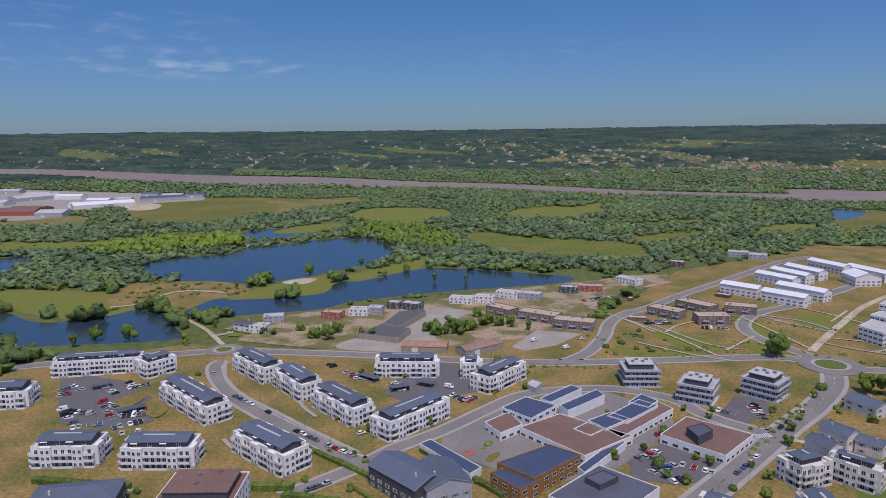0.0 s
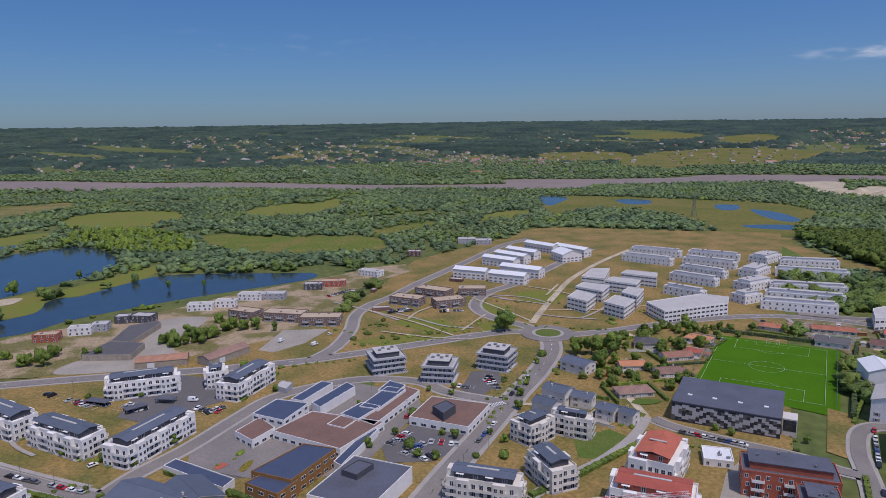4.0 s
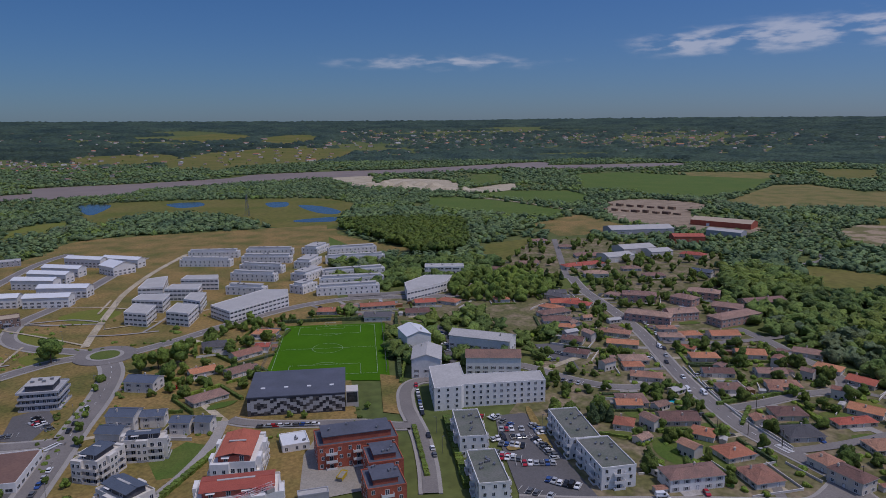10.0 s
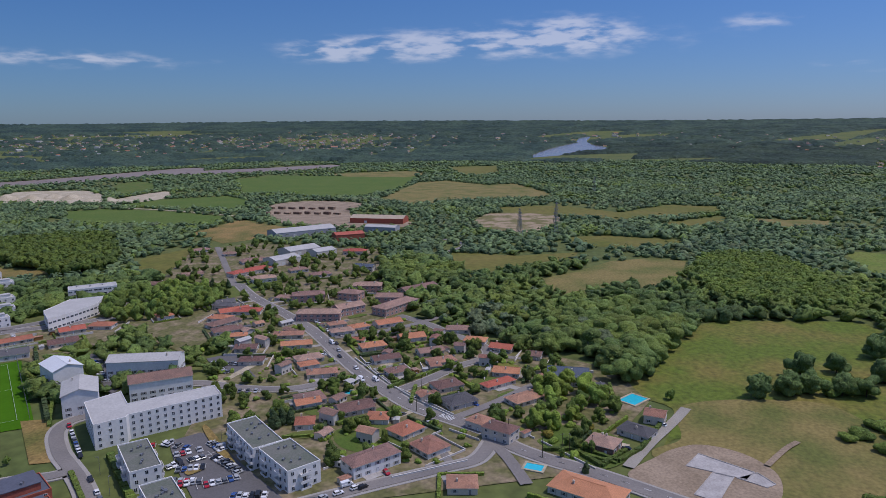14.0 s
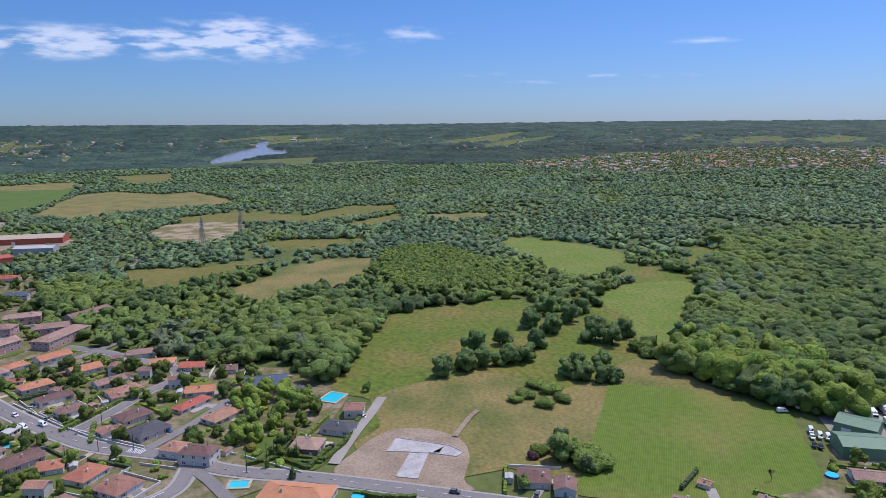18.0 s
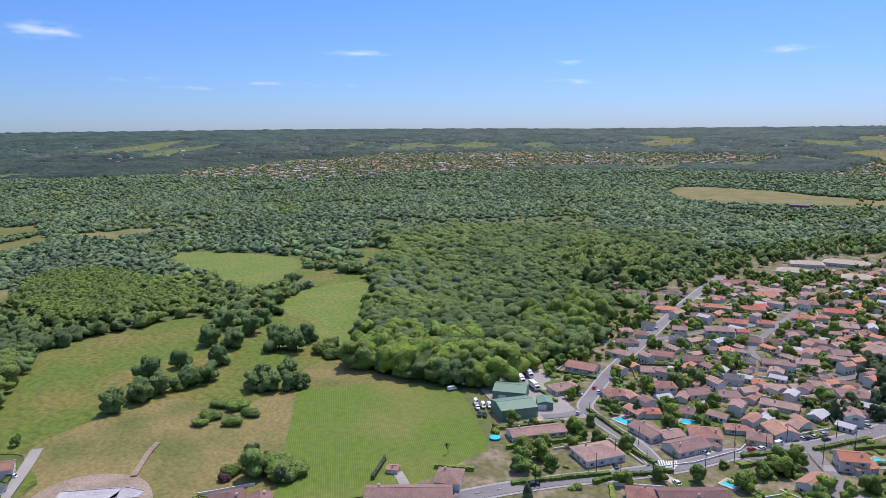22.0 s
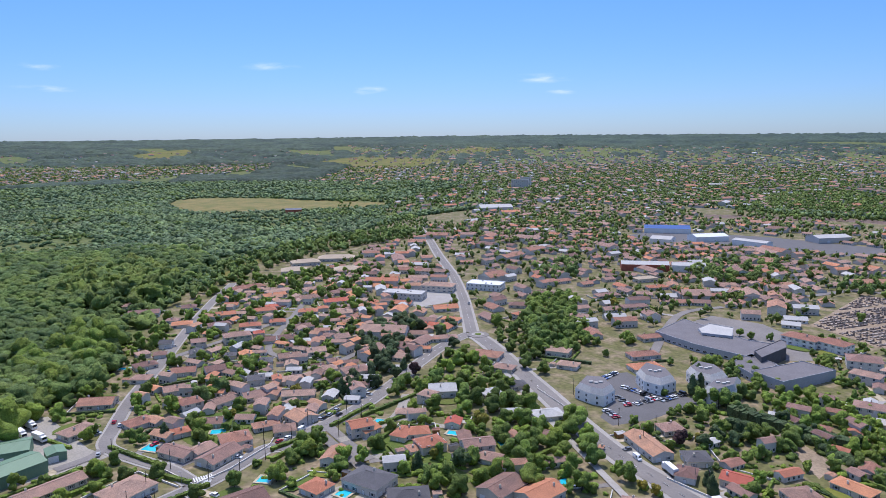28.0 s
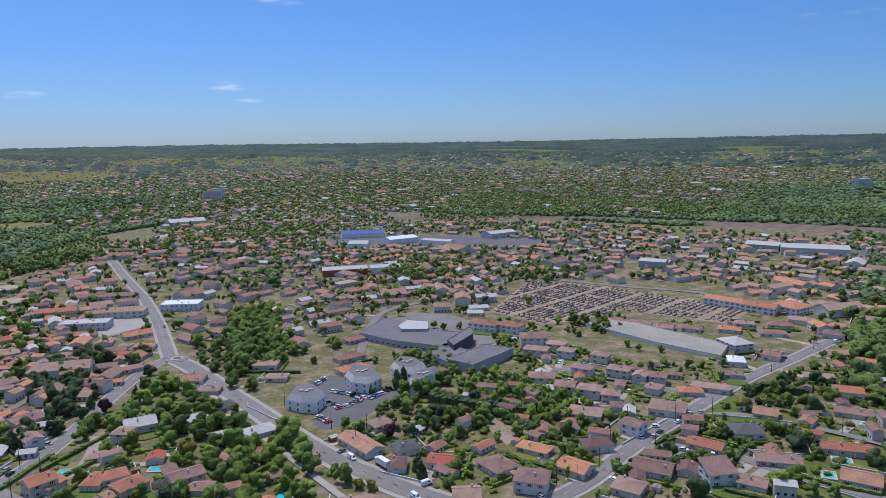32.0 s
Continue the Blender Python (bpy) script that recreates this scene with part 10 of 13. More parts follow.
tree_row('sapling_row', [(167.6, 443.7), (197, 430.3)], 3.2, 1, 2.6, 1, LEAF_LIGHT, 'row of low young shrubs planted along a path', kind='bush', seed=304)
tree_row('sapling_row', [(180.2, 330.9), (151.3, 301.7), (126.2, 274.3)], 3.2, 1, 2.6, 1, LEAF, 'row of low young shrubs planted along a path', kind='bush', seed=305)
tree_row('sapling_row', [(172.3, 339.6), (151.8, 311.7), (129.1, 288.2)], 3.2, 1, 2.6, 1, LEAF, 'row of low young shrubs planted along a path', kind='bush', seed=306)
tree_row('sapling_row', [(-113.4, 413.5), (-102.5, 385), (-84.2, 356), (-52.5, 320.5), (-28.8, 293.8)], 3.2, 1, 2.6, 1, LEAF_LIGHT, 'row of low young shrubs planted along a path', kind='bush', seed=307)
tree_row('sapling_row', [(29.3, 389.2), (62.8, 389.9), (96.1, 387.6)], 3.2, 1, 2.6, 1, LEAF, 'row of low young shrubs planted along a path', kind='bush', seed=308)
tree_row('sapling_row', [(63.2, 498.2), (95.8, 451.2), (111.7, 436.6)], 3.2, 1, 2.6, 1, LEAF, 'row of low young shrubs planted along a path', kind='bush', seed=309)
tree_row('sapling_row', [(132.9, 416.2), (169.7, 423.4), (201, 425.2)], 3.2, 1, 2.6, 1, LEAF_LIGHT, 'row of low young shrubs planted along a path', kind='bush', seed=310)
tree_row('sapling_row', [(207.6, 339.5), (179.6, 306.2), (153.2, 283)], 3.2, 1, 2.6, 1, LEAF, 'row of low young shrubs planted along a path', kind='bush', seed=311)
tree_row('sapling_row', [(228.5, 347.2), (208.1, 325.5)], 3.2, 1, 2.6, 1, LEAF, 'row of low young shrubs planted along a path', kind='bush', seed=312)
tree_row('sapling_row', [(179.5, 256.3), (192.6, 238.6), (201.2, 216.9)], 3.2, 1, 2.6, 1, LEAF_LIGHT, 'row of low young shrubs planted along a path', kind='bush', seed=313)
tree_row('sapling_row', [(254.4, 219.1), (225.5, 192.3), (203, 170)], 3.2, 1, 2.6, 1, LEAF, 'row of low young shrubs planted along a path', kind='bush', seed=314)
tree_row('sapling_row', [(197.2, 487.6), (240.6, 468.9), (277.2, 449.3)], 3.2, 1, 2.6, 1, LEAF, 'row of low young shrubs planted along a path', kind='bush', seed=315)
tree_row('sapling_row', [(302.3, 411.4), (354.5, 393.2)], 3.2, 1, 2.6, 1, LEAF_LIGHT, 'row of low young shrubs planted along a path', kind='bush', seed=316)
tree_row('sapling_row', [(222, 403.4), (241.2, 392.6), (266.3, 376)], 3.2, 1, 2.6, 1, LEAF, 'row of low young shrubs planted along a path', kind='bush', seed=317)
tree_row('sapling_row', [(-70.2, 269), (-47.8, 287.2), (-26.1, 260.5)], 3.2, 1, 2.6, 1, LEAF, 'row of low young shrubs planted along a path', kind='bush', seed=318)
tree_row('sapling_row', [(-16.8, 255.3), (1.2, 272.5), (21.7, 292.1), (39.1, 308.8)], 3.2, 1, 2.6, 1, LEAF_LIGHT, 'row of low young shrubs planted along a path', kind='bush', seed=319)
footprint([(57, 295.1), (64.8, 302.2), (70.9, 294.7), (63.2, 287.9)], 4.4, WHITE, BROWN, 'low link wing with a brown flat roof', windows=False)
road([(130.6, 489.9), (151.9, 445.3), (164.7, 406.6)], 1.8, mat=SAND, label='ochre sand path through the dry park', name='footpath')
road([(215.9, 494.3), (223, 449.3), (227.4, 414.2)], 1.8, mat=SAND, label='ochre sand path through the dry park', name='footpath')
road([(253.1, 438.5), (294.6, 420.2), (326.2, 419.2)], 1.8, mat=SAND, label='ochre sand path through the dry park', name='footpath')
road([(301.3, 506.6), (273.1, 477.3)], 1.8, mat=SAND, label='ochre sand path through the dry park', name='footpath')
road([(204.6, 445.3), (174.4, 416.3)], 1.8, mat=SAND, label='ochre sand path through the dry park', name='footpath')
road([(186, 485.9), (163.5, 473), (149.5, 456.7)], 1.8, mat=SAND, label='ochre sand path through the dry park', name='footpath')
road([(270.5, 517.5), (287.3, 488.7), (294.6, 464.9)], 1.8, mat=SAND, label='ochre sand path through the dry park', name='footpath')
road([(123.3, 435.7), (148.5, 410.4), (169.6, 396.3)], 1.8, mat=SAND, label='ochre sand path through the dry park', name='footpath')
road([(-5, -406.8), (-18.1, -359.9), (-33.9, -308.8), (-46.1, -269.9), (-53.2, -247.6)], 3.2, mat=PAVING, label='pale cycle path beside the avenue', name='cycle_path')
sheet('park_grass', [(138.6, 448), (159, 417.6), (178.6, 416.5), (169.2, 443.4), (150.9, 460.7)], GOLF, 'greener mown strip in the dry park', 'grass', smooth=True)
sheet('park_grass', [(252.6, 493.6), (279.5, 494), (285, 466.9), (254.7, 459.5)], GOLF, 'greener mown strip in the dry park', 'grass', smooth=True)
sheet('park_grass', [(207.5, 471.4), (225.3, 469.2), (224.9, 431.5), (204.1, 435)], GOLF, 'greener mown strip in the dry park', 'grass', smooth=True)
sheet('park_grass', [(101, 423), (136.6, 419.4), (167.7, 404.8), (127, 400.1)], GOLF, 'greener mown strip in the dry park', 'grass', smooth=True)
sheet('park_grass', [(195.9, 427.9), (221.4, 410.7), (219.3, 399.6), (190.3, 407)], GOLF, 'greener mown strip in the dry park', 'grass', smooth=True)

# ---- houses along the village avenue ----
house(301.5, 60.5, -89, 10.2, 9.0, 2.9, ORANGE, "hip")
house(289.4, 46.0, -39, 13.2, 11.0, 2.9, ORANGE, "hip")
house(274.2, 33.3, -44, 12.3, 13.0, 2.9, TERRA, "hip")
house(257.3, 55.1, -47, 22.1, 10.0, 5.6, ROSE, "hip", walls=WHITE, label='long white house of three homes with a pink tiled roof')
house(321.0, 99.1, -57, 13.9, 12.0, 2.9, ROSE, "hip")
house(379.8, 116.9, -57, 15.6, 10.0, 2.9, ROSE, "hip")
house(368.9, 113.9, -57, 10.9, 8.0, 2.9, ORANGE, "hip")
house(357.1, 102.6, -72, 16.3, 9.0, 2.9, TERRA, "hip")
house(383.1, 71.8, -62, 16.1, 9.0, 2.9, BROWNT, "gable")
house(405.3, 83.9, -61, 15.7, 10.0, 2.9, ORANGE, "hip")
house(398.0, 47.6, -61, 15.3, 9.0, 2.9, ROSE, "gable")
house(381.3, 39.1, -63, 16.1, 10.0, 2.9, TERRA, "hip")
house(362.8, 61.6, -56, 12.5, 9.0, 2.9, BROWNT, "hip")
house(344.4, 32.5, -57, 14.8, 11.0, 2.9, BROWNT, "hip")
house(324.3, 24.7, -53, 15.6, 12.0, 2.9, GREYT, "hip")
house(329.0, 42.3, -59, 6.3, 7.0, 2.9, TERRA, "gable")
house(367.0, 1.2, -98, 14.4, 10.0, 2.9, ORANGE, "gable")
house(350.0, 5.8, -49, 19.1, 7.0, 2.5, REDT, "hip")
house(359.5, -31.5, -96, 21.2, 16.0, 5.5, SLATE, "gable", walls=WHITE, label='modern white house with a blue-grey pitched roof')
house(288.2, 3.4, -120, 13.9, 9.0, 5.6, BROWNT, "hip", walls=CREAM)
house(298.7, 13.1, -124, 9.4, 9.0, 4, TERRA, "hip")
house(289.5, 0.4, -43, 6.4, 8.0, 3.4, TERRA, "hip")
house(329.9, -7.9, -51, 17.9, 10.0, 2.9, TERRA, "hip")
house(282.3, -40.4, -118, 12.4, 11.0, 3.6, ROSE, "hip", walls=BROWNT, label='dark timber villa with a wide hipped tiled roof and veranda', chimneys=2)
house(296.6, -57.0, -126, 14.5, 10.0, 2.9, GREYT, "hip")
house(312.1, -67.9, -110, 9.1, 9.0, 4.2, TERRA, "gable")
house(347.9, -45.6, -92, 7.7, 8.0, 2.9, GREYT, "hip")
house(244.5, 17.3, -85, 11.3, 10.0, 2.9, TERRA, "hip")
house(293.1, 93.2, -77, 8.6, 9.0, 2.9, ORANGE, "hip")
house(311.6, 74.3, -56, 17.5, 11.0, 2.9, BROWNT, "gable")
house(315.6, 98.9, -58, 12.2, 8.0, 2.9, ORANGE, "gable")
house(423.5, 142.9, -80, 18.9, 9.0, 2.9, TERRA, "hip")
house(418.2, 175.2, -72, 12.1, 8.0, 2.9, ORANGE, "hip")
house(395.1, 160.1, -83, 13.2, 9.0, 2.9, BROWNT, "gable")
house(373.5, 148.9, -81, 14.1, 9.0, 2.9, BROWNT, "hip")
house(404.3, 131.7, -72, 18.6, 9.0, 2.9, ORANGE, "gable")
house(433.9, 110.3, -63, 15.3, 9.0, 2.9, ROSE, "hip")
house(448.9, 117.5, -59, 12.0, 8.0, 2.9, TERRA, "hip")
house(444.1, 101.0, -54, 12.7, 9.0, 2.9, ORANGE, "hip")
house(455.5, 83.5, -55, 18.2, 11.0, 2.9, ORANGE, "gable")
house(424.9, 62.6, -64, 16.3, 11.0, 2.9, ORANGE, "gable")
house(444.4, 33.8, -90, 16.1, 10.0, 2.9, ROSE, "hip")
house(421.0, 21.2, -100, 13.5, 10.0, 2.9, ORANGE, "hip")
house(408.0, 4.3, -107, 13.8, 10.0, 2.9, REDT, "gable")
house(395.7, -14.6, -102, 9.0, 9.0, 2.9, BROWNT, "gable")
house(372.5, 41.4, -72, 6.2, 6.0, 2.9, TERRA, "hip")
house(465.8, 134.3, -84, 30.5, 12.0, 6, ROSE, "hip", walls=PINKWALL, label='pink apartment house with balconies and a tiled roof', group='pink apartment houses')
house(483.6, 117.4, -46, 21.6, 12.0, 6, ROSE, "gable", walls=PINKWALL, label='pink apartment house with balconies and a tiled roof', group='pink apartment houses')
house(516.5, 156.9, -73, 24.9, 12.0, 6, ROSE, "hip", walls=PINKWALL, label='pink apartment house with balconies and a tiled roof', group='pink apartment houses')
house(524.7, 124.8, -105, 17.6, 12.0, 6, ROSE, "hip", walls=PINKWALL, label='pink apartment house with balconies and a tiled roof', group='pink apartment houses')
house(551.1, 117.0, -83, 23.4, 12.0, 6, ROSE, "hip", walls=PINKWALL, label='pink apartment house with balconies and a tiled roof', group='pink apartment houses')
house(515.1, 92.2, -87, 20.0, 12.0, 6, ROSE, "gable", walls=PINKWALL, label='pink apartment house with balconies and a tiled roof', group='pink apartment houses')
house(493.8, 84.0, -31, 37.7, 13.0, 6, ROSE, "hip", walls=PINKWALL, label='pink apartment house with balconies and a tiled roof', group='pink apartment houses')
house(548.2, 74.9, -45, 32.8, 13.0, 5, ROSE, "gable", walls=PINKWALL, label='pink apartment house with balconies and a tiled roof', group='pink apartment houses')

# ---- old village ----
house(711.0, 333.7, -42, 21.5, 10.0, 2.9, ROSE, "hip")
house(693.3, 293.3, -59, 13.7, 9.0, 2.9, BROWNT, "hip")
house(660.1, 254.1, -54, 27.6, 14.0, 2.9, ROSE, "hip")
house(553.8, 296.6, -87, 19.0, 10.0, 2.9, BROWNT, "gable")
house(534.8, 277.1, -95, 11.5, 8.0, 2.9, ROSE, "hip")
house(593.1, 287.8, -56, 18.4, 10.0, 2.9, BROWNT, "gable")
house(553.1, 257.8, -91, 14.9, 9.0, 2.9, ROSE, "hip")
house(608.2, 239.0, -34, 42.4, 12.0, 4, REDT, "hip")
house(579.2, 215.6, -60, 21.1, 11.0, 4, ROSE, "hip")
house(711.9, 163.5, -89, 24.2, 12.0, 4, REDT, "hip")
house(630.2, 136.1, -98, 18.5, 10.0, 5, SLATE, "gable")
house(487.0, 211.0, -98, 16.5, 9.0, 4, GREYT, "hip")
house(477.0, 191.4, -82, 20.6, 10.0, 2.9, REDT, "hip")
house(457.7, 203.3, -95, 16.2, 10.0, 2.9, ORANGE, "hip")
house(517.0, 175.6, -95, 14.8, 9.0, 2.9, ROSE, "hip")
house(602.6, 171.1, -58, 18.8, 10.0, 2.9, ROSE, "hip")
house(620.8, 197.4, -55, 16.9, 10.0, 2.9, BROWNT, "hip")
shed(659.1, 225.5, -36, 30.1, 22.0, 6, GREYROOF, PALE, 'long pale workshop with a grey roof', name='workshop')
shed(711.6, 224.2, -40, 37.6, 25.0, 6, GREYROOF, PALE, 'long pale workshop with a grey roof', name='workshop')
shed(703.5, 197.4, -41, 24.5, 20.0, 6, GREYROOF, PALE, 'long pale workshop with a grey roof', name='workshop')
house(364.6, 336.6, -54, 15.9, 10.0, 2.9, ORANGE, "hip")
house(378.5, 328.9, -60, 12.1, 9.0, 2.9, ROSE, "gable")
house(394.8, 315.8, -44, 25.5, 9.0, 2.9, ORANGE, "gable")
house(371.6, 296.9, -54, 18.7, 12.0, 3.5, GREYT, "gable")
house(422.3, 291.6, -48, 15.7, 10.0, 2.9, REDT, "gable")
house(434.0, 277.2, -84, 16.0, 10.0, 2.9, ORANGE, "hip")
house(396.7, 280.7, -51, 17.0, 11.0, 2.9, BROWNT, "gable")
house(460.3, 246.1, -52, 11.3, 10.0, 2.9, ORANGE, "hip")
house(477.0, 201.5, -54, 21.5, 11.0, 2.9, REDT, "gable")
house(430.7, 187.0, -56, 19.7, 11.0, 2.9, BROWNT, "hip")
house(494.6, 217.8, -51, 17.9, 10.0, 4, GREYT, "gable")
house(266.0, 340.6, -37, 14.1, 12.0, 4, GREYT, "hip")
house(234.5, 312.4, -21, 14.1, 9.0, 2.9, ORANGE, "gable")
house(302.5, 335.5, -63, 14.8, 11.0, 2.9, ORANGE, "hip")
house(267.9, 315.3, -11, 17.3, 10.0, 2.9, TERRA, "gable")
house(245.9, 295.7, -13, 14.1, 10.0, 2.9, BROWNT, "gable")
house(282.5, 316.6, -53, 8.6, 8.0, 2.9, REDT, "hip")
house(211.7, 279.5, -14, 18.3, 10.0, 2.9, ROSE, "hip")
house(446.6, 196.6, -32, 23.6, 10.0, 2.9, BROWNT, "hip")

# ---- houses by the crop field ----
house(243.6, -30.1, -119, 26.9, 14.0, 3, ORANGE, "hip")
house(224.0, -118.7, -116, 12.4, 11.0, 3, BROWNT, "hip")
house(213.7, -126.5, -118, 8.0, 9.0, 3, ROSE, "gable")
house(195.5, -299.3, -115, 14.8, 10.0, 3, ROSE, "hip")
house(171.3, -310.3, -127, 12.5, 10.0, 2.9, TERRA, "hip")
house(154.8, -331.8, -138, 10.8, 10.0, 5.2, TERRA, "hip")
house(145.8, -300.6, -142, 7.7, 7.0, 2.9, ORANGE, "hip")
house(137.2, -279.3, 157, 15.8, 9.0, 3, ROSE, "gable")
house(128.0, -282.4, -118, 10.3, 8.0, 2.9, ROSE, "gable")
house(117.9, -277.1, -114, 17.5, 11.0, 3, ROSE, "gable")
house(117.2, -294.4, -150, 13.4, 12.0, 3, TERRA, "hip")
house(135.9, -312.3, -164, 10.9, 9.0, 2.9, BROWNT, "gable")
house(140.8, -339.6, -126, 11.7, 9.0, 2.9, BROWNT, "gable")
house(126.3, -348.3, -148, 12.6, 10.0, 2.9, ROSE, "gable")
house(133.4, -371.2, -159, 9.3, 9.0, 4, GREYT, "hip")
house(121.4, -371.3, -159, 4.7, 8.0, 4, ORANGE, "gable")
house(113.2, -374.0, -157, 12.3, 9.0, 2.9, ROSE, "hip")
house(103.2, -351.1, -170, 17.2, 9.0, 2.9, ROSE, "gable")
house(93.2, -319.6, -132, 11.6, 12.0, 3.4, TERRA, "gable")
house(97.5, -305.9, -161, 10.0, 9.0, 2.9, BROWNT, "hip")
house(108.1, -310.5, -149, 12.2, 7.0, 2.6, TERRA, "hip")
house(111.3, -224.4, -146, 10.8, 10.0, 4, TERRA, "hip")
house(96.8, -235.6, -137, 25.3, 14.0, 3.4, BROWNT, "gable")
house(174.4, -245.4, -123, 25.7, 9.0, 2.8, ROSE, "gable", label='long low house with a pinkish tiled roof')
house(142.5, -245.0, -117, 18.2, 14.0, 3.4, ROSE, "hip")
house(177.1, -167.5, -136, 32.4, 11.0, 3, BROWNT, "gable", label='long farmhouse with a reddish-brown tiled roof')
house(173.8, -186.5, -147, 10.0, 12.0, 3.6, BROWNT, "hip")
house(197.2, -178.1, -149, 4.5, 4.0, 2.2, TERRA, "gable")
house(66.7, -277.6, 170, 9.0, 13.0, 4, TERRA, "gable")
house(61.6, -306.7, -150, 10.8, 10.0, 5.4, ORANGE, "gable")
house(58.1, -307.2, -126, 9.8, 8.0, 2.9, ORANGE, "gable")
house(104.3, -396.3, -158, 7.4, 7.0, 2.9, BROWNT, "gable")
house(97.9, -392.9, -154, 11.7, 9.0, 2.9, ROSE, "hip")
house(79.5, -388.0, -149, 15.2, 12.0, 4, ROSE, "hip")
house(72.8, -355.9, -152, 7.7, 10.0, 5.4, ROSE, "gable")
house(205.9, -334.7, -168, 17.1, 12.0, 2.9, TERRA, "gable")
house(201.0, -371.6, -175, 10.5, 9.0, 2.9, ROSE, "hip")
house(210.6, -394.7, -138, 13.0, 9.0, 2.9, BROWNT, "hip")
house(211.4, -416.2, -157, 7.6, 8.0, 2.9, BROWNT, "hip")
house(223.3, -416.3, -138, 7.9, 8.0, 2.9, ROSE, "hip")
house(217.2, -437.1, -169, 8.1, 8.0, 4, GREYT, "gable")
house(229.5, -488.5, -158, 14.5, 10.0, 2.9, ORANGE, "hip")
house(241.5, -498.8, -173, 9.4, 8.0, 2.9, ROSE, "hip")
house(273.2, -517.1, -159, 22.7, 12.0, 3.5, ROSE, "gable", walls=WHITE)
house(246.9, -539.9, -159, 11.5, 10.0, 2.9, BROWNT, "hip")
house(299.4, -542.3, -173, 7.9, 8.0, 2.9, ROSE, "hip")
house(181.9, -385.3, -161, 13.3, 10.0, 2.9, TERRA, "gable")
house(173.1, -355.8, -145, 14.1, 10.0, 2.9, ROSE, "gable")
house(187.3, -416.2, -153, 8.9, 10.0, 4, GREYT, "gable")
house(195.3, -437.8, -155, 9.3, 9.0, 5, ROSE, "gable")
house(163.5, -386.2, -148, 11.3, 10.0, 4, BROWNT, "gable")
house(174.2, -452.0, -151, 17.9, 11.0, 5.4, ROSE, "hip")
house(155.7, -418.0, -153, 8.3, 9.0, 2.9, ORANGE, "gable")
house(165.2, -415.9, -167, 7.0, 7.0, 2.9, GREYT, "hip")
house(200.8, -487.7, -149, 15.8, 10.0, 2.9, BROWNT, "hip")
house(207.9, -518.1, -152, 14.5, 10.0, 2.9, ORANGE, "gable")
house(214.2, -548.4, -170, 10.8, 9.0, 2.9, ORANGE, "gable")
house(223.9, -615.8, -139, 29.8, 12.0, 2.9, TERRA, "hip")
house(189.8, -584.4, -144, 20.0, 10.0, 2.9, ORANGE, "gable")
house(181.2, -531.8, -155, 17.9, 10.0, 2.9, ORANGE, "hip")
house(179.0, -544.2, -157, 10.2, 7.0, 2.9, REDT, "hip")
house(177.1, -486.6, -160, 15.0, 10.0, 2.9, ORANGE, "hip")
house(160.1, -498.3, -161, 11.1, 9.0, 2.9, ORANGE, "hip")
house(164.0, -466.9, -159, 7.3, 7.0, 2.9, REDT, "hip")
house(153.1, -449.8, -161, 11.9, 10.0, 2.9, BROWNT, "gable")
house(140.3, -456.1, -155, 11.7, 10.0, 2.9, BROWNT, "hip")
house(127.1, -446.1, -148, 13.0, 10.0, 2.9, GREYROOF, "hip")
house(127.0, -415.4, -155, 13.7, 10.0, 2.9, BROWNT, "gable")
house(121.1, -400.4, -167, 7.5, 9.0, 2.9, ROSE, "gable")
house(113.2, -427.8, -157, 12.0, 10.0, 2.9, ROSE, "gable")
house(145.0, -529.8, -169, 14.8, 10.0, 2.9, ORANGE, "hip")
house(135.6, -540.4, -162, 7.6, 8.0, 2.9, ORANGE, "hip")
house(137.0, -484.8, -148, 14.1, 10.0, 2.9, BROWNT, "hip")
house(129.5, -565.5, -159, 22.2, 11.0, 2.9, REDT, "hip")
house(113.6, -461.4, 180, 8.2, 9.0, 2.9, ROSE, "hip")
house(101.8, -451.7, -149, 10.2, 10.0, 5, ROSE, "gable")
house(190.7, -601.6, -138, 23.5, 11.0, 2.9, ROSE, "hip")
house(161.1, -611.3, -150, 19.3, 10.0, 2.9, ROSE, "hip")
house(158.0, -576.1, -154, 20.1, 11.0, 2.9, BROWNT, "hip")
house(131.8, -599.6, -152, 21.7, 11.0, 2.9, ROSE, "hip")
house(117.9, -524.8, -156, 17.2, 10.0, 2.9, ROSE, "gable")
house(102.5, -515.1, -152, 10.2, 9.0, 2.9, TERRA, "hip")
house(89.6, -481.4, -155, 7.6, 8.0, 2.9, ROSE, "hip")
house(140.3, -405.7, -166, 10.6, 9.0, 2.9, GREYT, "hip")
house(96.8, -406.8, -152, 6.9, 8.0, 2.9, BROWNT, "hip")
house(203.0, -695.3, -162, 26.4, 18.0, 4, SANDROOF, "hip", walls=CREAM, label='pale care home wing with a sand-coloured roof')
house(204.2, -742.8, -155, 30.5, 16.0, 4, SANDROOF, "hip", walls=CREAM, label='pale care home wing with a sand-coloured roof')
house(175.0, -770.3, -173, 41.8, 18.0, 4, SANDROOF, "hip", walls=CREAM, label='pale care home wing with a sand-coloured roof')
house(149.1, -701.3, -165, 26.4, 18.0, 4, SANDROOF, "hip", walls=CREAM, label='pale care home wing with a sand-coloured roof')

